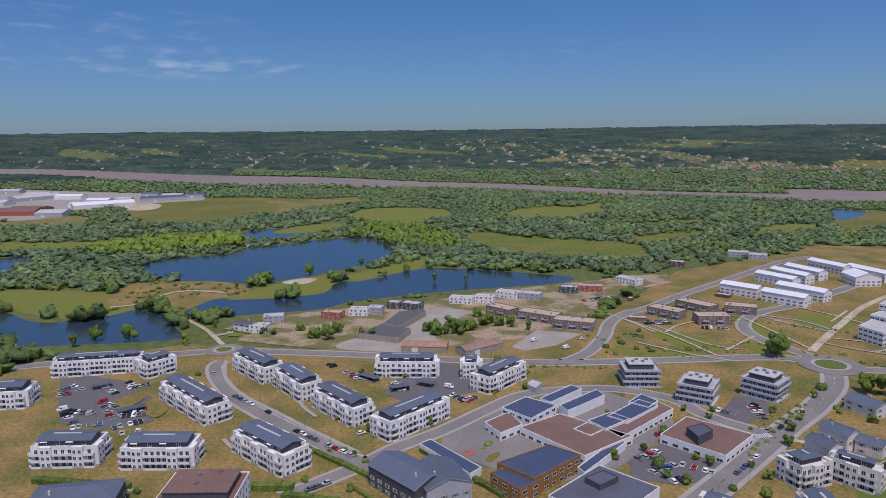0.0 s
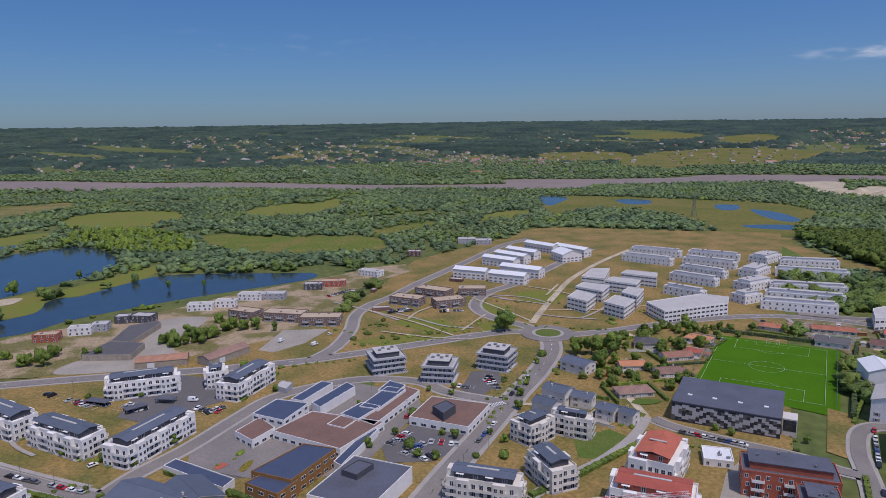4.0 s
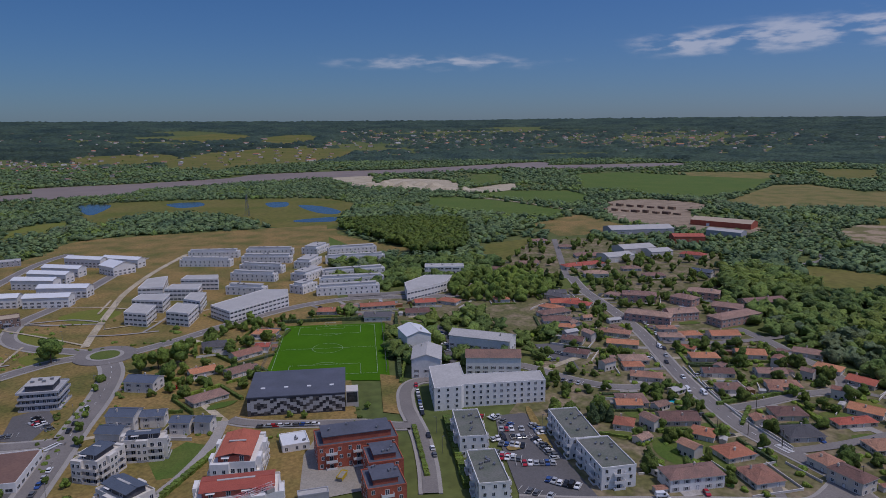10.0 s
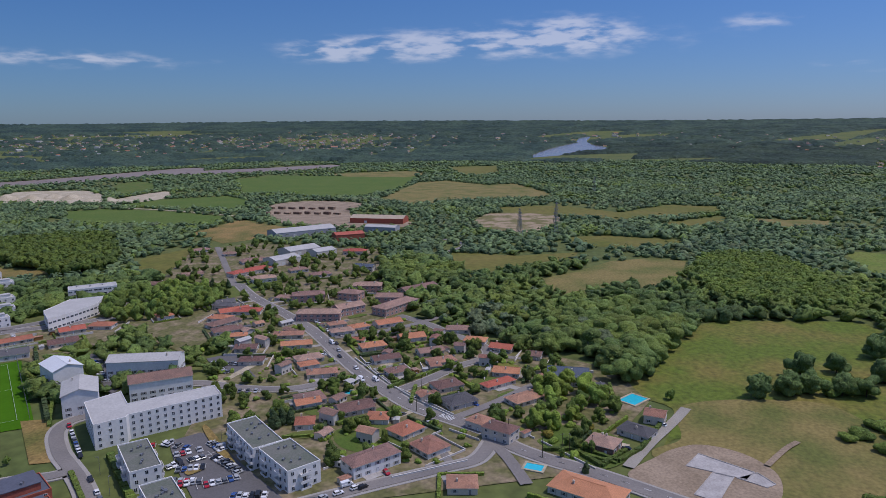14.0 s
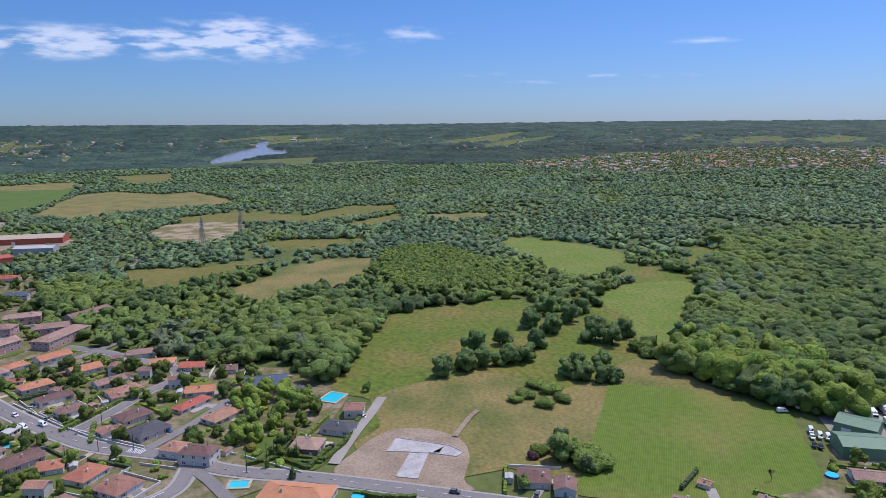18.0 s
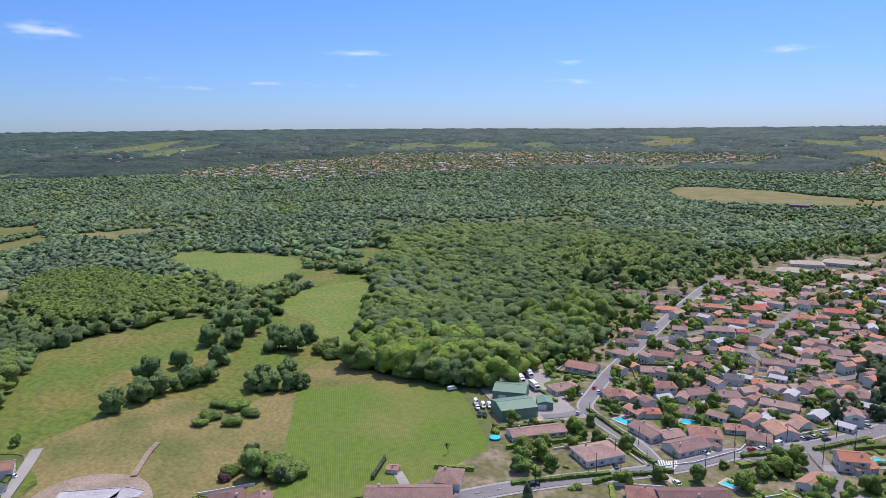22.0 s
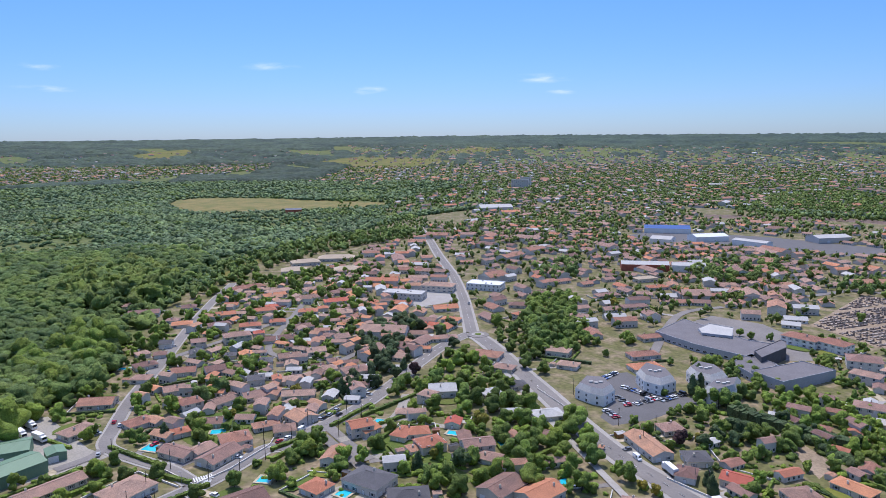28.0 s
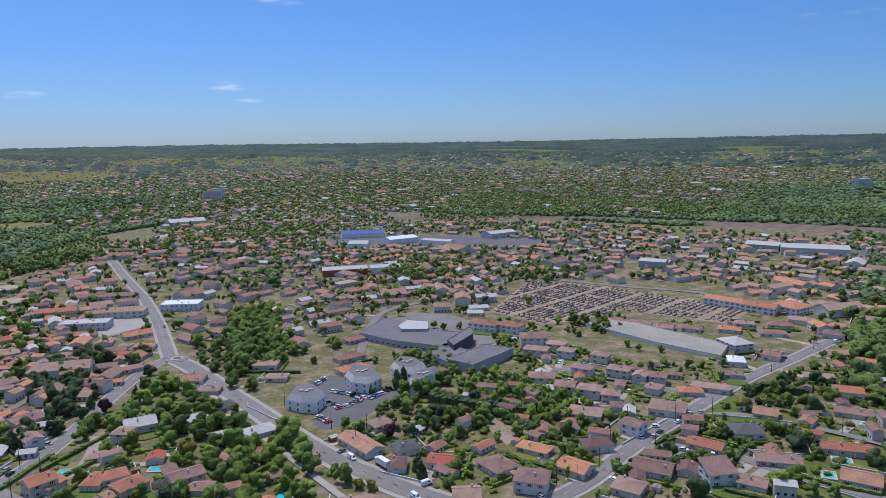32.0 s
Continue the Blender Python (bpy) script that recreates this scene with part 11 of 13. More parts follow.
# ---- houses by the avenue ----
house(33.0, -348.1, 153, 8.3, 9.0, 5, ROSE, "hip")
house(26.5, -359.6, -171, 14.5, 13.0, 4, GREYROOF, "gable")
house(40.7, -303.9, 159, 7.6, 12.0, 3, ORANGE, "hip")
house(34.3, -305.5, -168, 10.7, 9.0, 3, ORANGE, "hip")
house(27.2, -290.8, -149, 11.9, 10.0, 4.6, ORANGE, "hip")
house(33.8, -287.9, -150, 5.9, 7.0, 2.7, TERRA, "hip")
house(18.0, -317.2, 172, 7.2, 8.0, 2.9, REDT, "gable")
house(43.4, -329.4, -177, 8.1, 7.0, 2.6, ROSE, "hip")
house(5.9, -288.9, -163, 13.5, 9.0, 5.4, ROSE, "gable")
house(1.1, -281.0, 152, 10.3, 8.0, 2.9, ROSE, "hip")
house(-4.2, -253.6, -130, 16.4, 12.0, 4, BROWNT, "gable")
house(48.4, -257.4, 152, 17.4, 14.0, 4, GREYT, "hip")
house(68.5, -251.8, -122, 9.7, 10.0, 2.9, ORANGE, "hip")
house(31.2, -244.3, -170, 15.5, 12.0, 4, GREYT, "hip")
house(-18.7, -250.8, -136, 16.5, 12.0, 3.4, ORANGE, "gable")
house(-69.2, -295.3, 110, 23.8, 10.0, 3.4, TERRA, "gable")
house(-83.6, -315.0, -163, 10.4, 9.0, 2.9, ROSE, "hip")
house(-78.9, -269.7, 158, 7.9, 10.0, 3.2, BROWNT, "hip")
house(-86.9, -283.9, -177, 10.7, 10.0, 3.2, GREYT, "hip")
house(0.2, -357.3, -153, 10.1, 9.0, 3, GREYROOF, "hip")
house(-14.3, -370.2, -162, 9.9, 9.0, 2.9, GREYT, "hip")
house(-27.7, -328.9, -164, 14.6, 10.0, 3, GREYROOF, "hip")
house(-65.0, -511.9, 168, 14.5, 9.0, 5, ROSE, "hip")
house(-32.8, -466.9, 157, 16.2, 9.0, 4, ROSE, "hip")
house(-42.8, -429.8, 158, 14.5, 10.0, 4, ROSE, "hip")
house(-46.3, -405.4, 157, 12.1, 9.0, 2.9, ROSE, "hip")
house(-22.6, -515.2, 135, 11.6, 9.0, 5, ORANGE, "hip")
house(2.9, -422.5, 161, 18.6, 13.0, 3.2, TERRA, "hip")
house(-7.7, -398.9, 158, 12.4, 9.0, 2.9, ROSE, "hip")
house(55.5, -468.9, -178, 21.6, 9.0, 2.9, BROWNT, "hip")
house(31.1, -459.6, -168, 15.5, 8.0, 2.9, ROSE, "hip")
house(61.2, -498.5, -178, 12.5, 9.0, 2.9, ORANGE, "hip")
house(44.6, -492.5, 165, 10.9, 9.0, 2.9, REDT, "hip")
house(29.8, -507.9, 161, 13.7, 9.0, 2.9, ORANGE, "hip")
house(36.9, -543.4, -162, 19.4, 12.0, 3, ORANGE, "gable")
house(81.8, -696.8, 169, 30.1, 11.0, 4, TERRA, "gable")
house(47.4, -615.1, 167, 29.3, 14.0, 6, ROSE, "hip", label='old town hall with a pale facade and a tiled roof')
house(56.1, -686.5, 168, 26.5, 12.0, 5, BROWNT, "hip")
house(-25.0, -554.9, 171, 20.6, 10.0, 2.9, BROWNT, "hip")
house(-46.2, -596.1, 170, 21.8, 10.0, 2.9, BROWNT, "hip")
house(-90.9, -403.2, -162, 18.3, 11.0, 2.9, ORANGE, "hip")
house(-94.8, -426.8, -164, 19.0, 10.0, 2.9, TERRA, "hip")
house(-108.8, -465.9, -160, 17.3, 9.0, 2.9, TERRA, "hip")
house(-67.9, -545.1, -162, 19.3, 9.0, 2.9, ROSE, "gable")
house(-99.5, -591.8, -161, 21.3, 10.0, 2.9, ROSE, "hip")
house(-130.6, -597.4, 166, 16.4, 9.0, 2.9, ROSE, "hip")
house(-114.4, -551.9, -164, 22.0, 9.0, 2.9, ROSE, "hip")
house(-149.1, -625.0, -165, 19.3, 9.0, 2.9, ORANGE, "hip")
house(-145.7, -658.7, -158, 21.7, 10.0, 4, SANDROOF, "hip")
flat_block(4.8, -623.8, 163, 31.9, 18.0, 6, WHITE, WHITEROOF, 'low white public building with a flat roof', floors=2, name='public_building', category='building')
flat_block(75.0, -584.9, 167, 35.9, 16.0, 6, PALE, GREYROOF, 'long pale flat-roofed building', floors=2, name='public_building', category='building')
faceted_office([(-44.4, -355.9), (-51, -370.2), (-62.2, -367.9), (-64.8, -353.3), (-57.8, -344.1), (-51.2, -347.9)], 'white faceted office building with a angular pale roof')
faceted_office([(-81.1, -380.7), (-88.5, -394.8), (-99.1, -383.3), (-100, -368.5), (-90.2, -361.1), (-82.7, -367.8)], 'white faceted office building with a angular pale roof')
faceted_office([(-110, -385.7), (-118.8, -398), (-128, -390.3), (-129.9, -376.9), (-118.5, -367.5), (-110.9, -374.4)], 'white faceted office building with a angular pale roof')
faceted_office([(-109.7, -353.5), (-119.5, -365.7), (-135, -370.8), (-127.6, -355.9), (-114.3, -346.4)], 'white faceted office building with a angular pale roof')
footprint([(-112, -469.5), (-139.9, -503.1), (-165.7, -451.2), (-185.5, -438.2), (-156.4, -413.3), (-130.1, -440)], 5, GREYW, MIDROOF, 'low college building with a dark grey flat roof')
footprint([(-141.4, -472.2), (-152.6, -485.6), (-165.5, -474.3), (-157.9, -453.6), (-140.4, -461)], 6.5, GREYW, GREYROOF, 'low college building with a dark grey flat roof')
footprint([(-158.7, -417.2), (-184.3, -441.8), (-185.5, -436.9), (-180.6, -424.8), (-158.1, -404.2)], 8, DARKW, MIDROOF, 'tall dark sports hall of the college', windows=False)
footprint([(-140.2, -404.2), (-158.5, -421.1), (-166.1, -401.1), (-146.3, -381)], 5, GREYW, MIDROOF, 'low college building with a dark grey flat roof')
footprint([(-146.1, -386.6), (-181.6, -404.8), (-193.4, -389.3), (-156.2, -368.7)], 6, GREYW, MIDROOF, 'college gymnasium with a dark flat roof', windows=False)
house(-204.2, -458.0, 132, 21.9, 13.0, 5.6, TERRA, "hip", walls=WHITE)
house(-219.6, -445.8, 124, 17.4, 13.0, 5.6, TERRA, "hip", walls=WHITE)
house(-220.3, -412.3, 159, 18.4, 14.0, 5.6, ROSE, "hip")

# ---- houses along the straight road ----
house(-97.4, -264.9, 147, 11.3, 9.0, 3.4, REDT, "gable")
house(-117.9, -252.3, 105, 13.6, 12.0, 3, BROWNT, "hip")
house(-140.2, -261.0, 127, 14.8, 8.0, 2.9, ORANGE, "hip")
house(-123.9, -232.5, 141, 12.9, 12.0, 5.6, ROSE, "hip", label='brick and render villa with a wide hipped roof')
house(-147.0, -237.5, 119, 12.9, 11.0, 3.4, ORANGE, "gable")
house(-167.1, -252.9, 171, 12.4, 9.0, 3.8, BROWNT, "hip")
house(-183.5, -288.0, 139, 16.2, 12.0, 3, ROSE, "hip")
house(-203.4, -289.1, 145, 7.2, 8.0, 2.8, BROWNT, "hip")
house(-192.8, -260.9, 114, 9.5, 9.0, 5.6, ROSE, "gable", walls=WHITE)
house(-223.9, -275.4, 135, 17.5, 14.0, 4, ROSE, "hip")
house(-96.3, -234.8, 162, 10.6, 10.0, 2.9, ROSE, "gable")
house(-176.9, -225.4, 131, 15.6, 12.0, 3, BROWNT, "gable")
house(-157.6, -215.3, 127, 11.4, 11.0, 3.2, ROSE, "hip")
house(-189.3, -219.1, 135, 7.6, 9.0, 2.9, BROWNT, "gable")
house(-212.4, -234.5, 122, 15.1, 9.0, 3, ORANGE, "gable")
house(-239.9, -239.5, 157, 13.3, 12.0, 3.2, GREYT, "hip")
house(-264.7, -252.2, 130, 11.0, 11.0, 3.2, TERRA, "gable")
house(-275.1, -236.8, 116, 6.2, 10.0, 3, TERRA, "gable")
house(-332.9, -281.7, 142, 15.2, 9.0, 2.9, ROSE, "gable")
house(-325.6, -256.9, 139, 14.1, 11.0, 4, ORANGE, "gable")
house(-304.5, -236.2, 131, 16.5, 9.0, 2.9, ROSE, "gable")
house(-380.7, -289.5, 124, 10.2, 9.0, 2.9, ORANGE, "gable")
house(-229.7, -211.3, 144, 17.8, 9.0, 2.9, ROSE, "gable")
house(-195.3, -208.6, 169, 11.9, 9.0, 5.4, ROSE, "lean")
house(-205.2, -199.9, 127, 10.6, 9.0, 2.9, ROSE, "gable")
house(-265.8, -208.1, 141, 19.9, 9.0, 3, ORANGE, "gable")
house(-246.8, -185.6, 128, 13.9, 12.0, 3, TERRA, "gable")
house(-338.5, -319.9, 120, 9.8, 9.0, 4, TERRA, "gable")
house(-292.2, -304.8, 147, 11.3, 9.0, 2.9, BROWNT, "gable")
house(-265.3, -291.4, 135, 19.2, 9.0, 3.4, ROSE, "gable")
house(-251.8, -291.9, 153, 12.4, 9.0, 2.9, ORANGE, "hip")
house(-186.0, -338.3, 149, 14.5, 10.0, 5.4, ROSE, "hip")
house(-190.9, -320.6, 142, 11.0, 10.0, 5.4, ROSE, "hip")
house(-200.3, -310.7, 137, 12.4, 10.0, 5.4, ROSE, "hip")
house(-206.2, -299.5, 141, 9.2, 9.0, 5.4, ROSE, "hip")
house(-215.7, -342.2, 131, 11.9, 9.0, 5.4, ROSE, "hip")
house(-233.6, -331.5, 129, 13.2, 9.0, 5.4, ROSE, "hip")
house(-238.5, -317.5, 127, 7.7, 9.0, 5.4, ROSE, "gable")
house(-246.6, -312.8, 139, 9.4, 9.0, 5.4, ROSE, "gable")
house(-208.2, -385.9, 137, 15.1, 10.0, 5.4, ROSE, "hip")
house(-226.2, -390.9, 131, 12.0, 9.0, 5.4, ROSE, "hip")
house(-224.4, -375.3, 129, 10.2, 9.0, 5.4, ROSE, "hip")
house(-239.1, -358.7, 130, 10.6, 9.0, 5.4, ROSE, "hip")
house(-235.4, -301.5, 122, 7.8, 9.0, 4, ROSE, "hip")
house(-310.4, -320.7, 143, 9.5, 12.0, 4, WHITEROOF, "hip")
house(-335.8, -348.6, 175, 15.2, 18.0, 5, GREYROOF, "hip")
house(-48.6, -293.7, 158, 1.8, 3.0, 2.2, TERRA, "hip")
house(-138.0, -335.1, 155, 3.1, 4.0, 2.2, GREYROOF, "hip")
house(-183.8, -326.1, 157, 4.7, 8.0, 2.5, GREYROOF, "hip")
house(-56.5, -242.5, 164, 16.7, 10.0, 2.9, ROSE, "hip")
house(-414.3, -443.1, 114, 30.9, 13.0, 6, ORANGE, "gable", walls=WHITE, label='long white school with an orange tiled roof')
house(-424.2, -415.8, 115, 26.4, 13.0, 6, ORANGE, "gable", walls=WHITE, label='long white school with an orange tiled roof')
house(-446.3, -406.1, 100, 22.9, 22.0, 6, ORANGE, "hip", walls=WHITE, label='white school wing with an orange hipped roof')
house(-380.4, -360.8, 147, 18.1, 10.0, 2.9, BROWNT, "hip")
house(-360.9, -380.5, 132, 14.9, 10.0, 2.9, ORANGE, "hip")
house(-382.1, -388.3, 135, 13.2, 9.0, 2.9, ROSE, "hip")
house(-402.3, -374.7, 139, 16.6, 10.0, 2.9, TERRA, "hip")
house(-423.8, -375.7, 126, 16.7, 10.0, 4, ROSE, "hip")
house(-338.5, -393.2, 129, 13.6, 9.0, 2.9, ROSE, "hip")
house(-322.3, -403.9, 129, 14.0, 9.0, 2.9, ROSE, "gable")
house(-314.0, -420.5, 127, 16.8, 9.0, 2.9, ROSE, "hip")
house(-304.1, -433.7, 119, 13.9, 9.0, 2.9, ROSE, "hip")
house(-340.9, -322.4, 127, 9.6, 9.0, 2.9, BROWNT, "gable")
house(-413.4, -339.3, 125, 13.5, 11.0, 4, ROSE, "hip")
house(-469.8, -355.3, 125, 15.9, 11.0, 4, ROSE, "hip")
house(-436.3, -355.5, 104, 9.8, 9.0, 2.9, ORANGE, "hip")
footprint([(-274.1, -434.6), (-304.4, -437.5), (-331, -348.8), (-308.7, -331.9), (-290.8, -372.4)], 3, PALE, GRAVEL, 'long low greenhouse works with a pale grey roof', windows=False)

# ---- sheds, works and depots ----
shed(211.2, -274.2, -151, 16.8, 15.0, 5.6, GREENM, GREENM, 'large green metal warehouse')
shed(196.9, -258.1, -121, 18.6, 15.0, 5.6, GREENM, GREENM, 'large green metal warehouse with roof lights')
shed(190.7, -274.9, -138, 7.6, 9.0, 4, GREENM, GREENM, 'small green metal shed')
shed(-249.7, -1004.2, 170, 62.0, 30.0, 7, PAINTS['blue'], WHITE, 'blue and white metal industrial hall', name='industrial_hall', category='hall')
shed(-321.4, -873.7, 131, 44.0, 16.0, 7, GREYROOF, WHITE, 'white industrial office block', name='industrial_hall', category='hall')
shed(-219.3, -899.6, 153, 26.5, 25.0, 7, GREYROOF, WHITE, 'grey metal industrial hall', name='industrial_hall', category='hall')
shed(-282.2, -921.4, -168, 44.6, 25.0, 7, WHITEROOF, WHITE, 'white metal industrial hall', name='industrial_hall', category='hall')
shed(-429.6, -910.7, -166, 47.1, 25.0, 7, GREYROOF, PALE, 'long pale depot hall', name='industrial_hall', category='hall')
shed(-670.9, -657.1, 124, 38.5, 28.0, 7, GREYROOF, GREYW, 'grey metal depot hall', name='industrial_hall', category='hall')
shed(-701.9, -610.9, 136, 72.7, 30.0, 7, GREYROOF, PALE, 'long freight depot with loading docks', name='industrial_hall', category='hall')
shed(-475.5, -616.4, 132, 28.5, 18.0, 7, GREYROOF, GREYW, 'grey metal storage hangar', name='industrial_hall', category='hall')
shed(834.5, 258.4, -49, 78.8, 30.0, 7, GREYROOF, GREYW, 'sawmill hall with a grey roof', name='industrial_hall', category='hall')
shed(805.4, 193.0, -60, 34.9, 20.0, 7, REDT, BRICK, 'red brick works hall', name='industrial_hall', category='hall')
shed(947.8, 182.1, -96, 75.9, 30.0, 7, SANDROOF, BRICK, 'long sawmill hall with a sandy roof', name='industrial_hall', category='hall')
shed(864.0, 162.5, -101, 41.4, 18.0, 7, GREYROOF, GREYW, 'open-sided sawmill shed with pale roof', name='industrial_hall', category='hall')
shed(-157.9, -719.4, 173, 47.2, 20.0, 7, GREYROOF, BRICK, 'long school building with brick walls', name='industrial_hall', category='hall')
shed(-200.4, -712.7, 170, 32.2, 18.0, 7, GREYROOF, WHITE, 'white flat school building', name='industrial_hall', category='hall')
shed(-879.6, 1494.0, 59, 96.3, 40.0, 7, GREYROOF, GREYW, 'grey industrial hall near the river', name='industrial_hall', category='hall')
shed(-651.4, 1326.3, 35, 107.2, 40.0, 7, WHITEROOF, PALE, 'pale industrial hall near the river', name='industrial_hall', category='hall')
shed(-772.9, 1210.9, 5, 128.8, 50.0, 7, BROWNT, BRICK, 'large red-brown industrial hall', name='industrial_hall', category='hall')
shed(-582.4, 1442.3, 27, 86.9, 30.0, 7, DARKROOF, GREYW, 'long dark industrial hall', name='industrial_hall', category='hall')
shed(368.0, -1271.5, -162, 29.5, 20.0, 7, DARKROOF, BRICK, 'dark works hall beyond the forest', name='industrial_hall', category='hall')
shed(-6.3, -1312.3, -166, 61.8, 40.0, 7, GREYROOF, PALE, 'grey roofed sports centre', name='industrial_hall', category='hall')
flat_block(-76.1, -1862.7, 174, 44.6, 14.0, 24, PALE, GREYROOF, 'pale tower block far in the town', floors=7, gap=5)
flat_block(-1643.7, -1298.6, -170, 70.3, 14.0, 26, PALE, GREYROOF, 'tall pale tower block beyond the railway', floors=8, gap=5)
flat_block(-94.5, -1926.0, 160, 29.1, 12.0, 26, PALE, GREYROOF, 'pale distant tower block', floors=7, gap=5)
shed(-1034.2, 1670.8, 2, 44.8, 30.0, 7, GREYROOF, GREYW, 'pale metal industrial hall by the river', name='industrial_hall', category='hall')
shed(-905.6, 1554.2, 0, 52.6, 34.0, 7, GREYROOF, WHITE, 'pale metal industrial hall by the river', name='industrial_hall', category='hall')
shed(-805.0, 1499.9, -1, 58.6, 30.0, 7, WHITEROOF, WHITE, 'pale metal industrial hall by the river', name='industrial_hall', category='hall')
shed(-695.7, 1402.6, 1, 45.0, 30.0, 7, WHITEROOF, PALE, 'pale metal industrial hall by the river', name='industrial_hall', category='hall')
shed(-655.8, 1428.3, 5, 29.0, 22.0, 7, GREYROOF, PALE, 'pale metal industrial hall by the river', name='industrial_hall', category='hall')
shed(-648.7, 1544.1, 3, 36.6, 26.0, 7, DARKROOF, GREYW, 'pale metal industrial hall by the river', name='industrial_hall', category='hall')
shed(-582.2, 1495.6, 1, 43.1, 26.0, 7, GREYROOF, GREYW, 'pale metal industrial hall by the river', name='industrial_hall', category='hall')
shed(-534.3, 1502.5, 3, 35.7, 26.0, 7, DARKROOF, GREYW, 'pale metal industrial hall by the river', name='industrial_hall', category='hall')
shed(-886.0, 1374.9, -1, 51.1, 40.0, 7, GREYROOF, PALE, 'pale metal industrial hall by the river', name='industrial_hall', category='hall')
shed(-744.2, 1245.8, -2, 61.1, 44.0, 7, BROWNT, BRICK, 'pale metal industrial hall by the river', name='industrial_hall', category='hall')
shed(-667.0, 1185.5, -1, 48.0, 40.0, 7, GREYROOF, GREYW, 'pale metal industrial hall by the river', name='industrial_hall', category='hall')
shed(-683.5, 1324.5, -1, 56.2, 26.0, 7, WHITEROOF, WHITE, 'pale metal industrial hall by the river', name='industrial_hall', category='hall')
shed(-1050.2, 1575.8, -1, 64.3, 40.0, 7, WHITEROOF, WHITE, 'pale metal industrial hall by the river', name='industrial_hall', category='hall')
road([(294.2, -124.6), (288.5, -118.3), (280.2, -111.1), (271.3, -103.9)], 2.6, mat=EARTH, label='short bare dirt track in the dry grass', name='dirt_track')

# ---- building plot ----
slab([(268.9, -71.6), (280.1, -79.4), (265.7, -97.2), (259.5, -92.4), (264.8, -81)])
slab([(264.3, -80.9), (261, -87.9), (242, -76.8), (246.7, -69.3)])
slab([(260.7, -88.8), (265.4, -98.2), (256.9, -102.2), (254, -98)])

# ---- pools ----
pool(152.6, -286.2, 167, 7.7, 6.0)
pool(129.0, -305.0, -167, 7.7, 5.0)
pool(92.0, -259.9, 173, 5.6, 5.0)
pool(53.7, -320.0, 164, 6.4, 5.0)
pool(333.5, 80.6, -101, 6.4, 5.0)
pool(262.3, -10.5, -107, 7.2, 5.0)
pool(336.1, -62.0, -42, 11.7, 9.0)
pool(362.8, 103.0, -53, 11.2, 4.0)
pool(16.9, -308.2, 162, 7.1, 4.0)
pool(-3.5, -298.2, 158, 5.5, 4.0)
pool(57.5, -250.2, 153, 5.1, 5.0)
pool(-133.9, -255.2, 127, 6.5, 5.0)
pool(-187.4, -204.9, 132, 8.4, 5.0)
pool(-256.9, -202.9, 138, 6.3, 4.0)
pool(-240.3, -195.2, 137, 4.1, 6.0)
pool(-300.5, -225.4, 118, 4.3, 4.0)
pool(222.3, -392.1, -161, 6.2, 4.0)
pool(-7.2, -362.8, 154, 3.4, 4.0)
round_pool(185.8, -229.7, 2.6)
round_pool(-30.2, -262.7, 3.0)
round_pool(100.7, -389.2, 2.0)
round_pool(236.3, -51.5, 2.6)

# ---- cemetery ----
tombs([(-232.4, -505.2), (-314.7, -599), (-362.3, -558.5), (-420.4, -423.5), (-378.5, -399.9), (-329, -465.3), (-278.8, -452.4), (-251, -455.6)], 25)

# ---- distant town ----
far_town([(16.4, -501.2), (20.6, -857.5), (-177.5, -955.2), (-315.5, -858.5), (-344.7, -746.2), (-265.5, -579.6), (-168.7, -545), (-114.6, -497.5), (-69.9, -467.5), (-35.2, -527.3), (-0.3, -494)], 23, 1)
far_town([(168.8, -650.4), (162.9, -857.1), (96.7, -1080.6), (-117.5, -1113.1), (-177.5, -955.2), (20.6, -857.5), (21.1, -464.5), (59.4, -414.1), (87.7, -413), (101.1, -523.5), (138.9, -531.2)], 23, 2)
far_town([(-395.6, -560.6), (-499.9, -654.8), (-698.2, -516.9), (-722.1, -405.7), (-469.6, -259.1), (-352.9, -310.3), (-451.4, -389.3), (-463.3, -528.5)], 23, 3)
far_town([(-113.3, -543), (-200, -760.2), (-295.2, -755.9), (-338.3, -692.7), (-482.8, -685.4), (-390.7, -562.9), (-325, -626.1), (-213, -497.7), (-180.1, -512.7), (-121.5, -484.2)], 24, 9)
far_town([(-512.4, -361.5), (-624.2, -310.7), (-460.7, -200.6), (-263.5, -158.3), (-238.3, -168.7), (-388.9, -282.7)], 26, 13)
far_town([(120.3, -665), (93, -851.4), (33.9, -646.9), (30.1, -442.7), (62.2, -413.5), (86.1, -493)], 23, 14)
far_town([(187.9, -1196.2), (-123.7, -1536), (-458.4, -1371.8), (-847.5, -969.8), (-1458.8, -1451), (-828.6, -2484.7), (-2.4, -2310.7), (210.6, -1499)], 36, 4)
far_town([(-2.4, -2310.7), (-846.5, -2538.8), (-1532.5, -1525.2), (-2111.8, -2109.7), (-1182.4, -3550.6), (-6.8, -3348.1)], 55, 5)
far_town([(2012, -984.9), (1571, -1141.4), (1638.5, -1652.7), (1339.8, -2013.7), (964.3, -2635.7), (1076, -2934.9), (1847.5, -2558.9), (2380.9, -1731.8), (2326, -1139.9)], 40, 6)
far_town([(1844.8, -1267), (1544.3, -1572.9), (1316.4, -2351.8), (869, -2720.7), (982.9, -3076.8), (1982.8, -2735.8), (2414, -2153.2), (2349.9, -1619.6)], 44, 12)
far_town([(5.1, 3479.9), (766.1, 2177.3), (1081.8, 1854), (1346.1, 2305.5), (907.1, 3343.5), (15.3, 4423.1)], 75, 7)
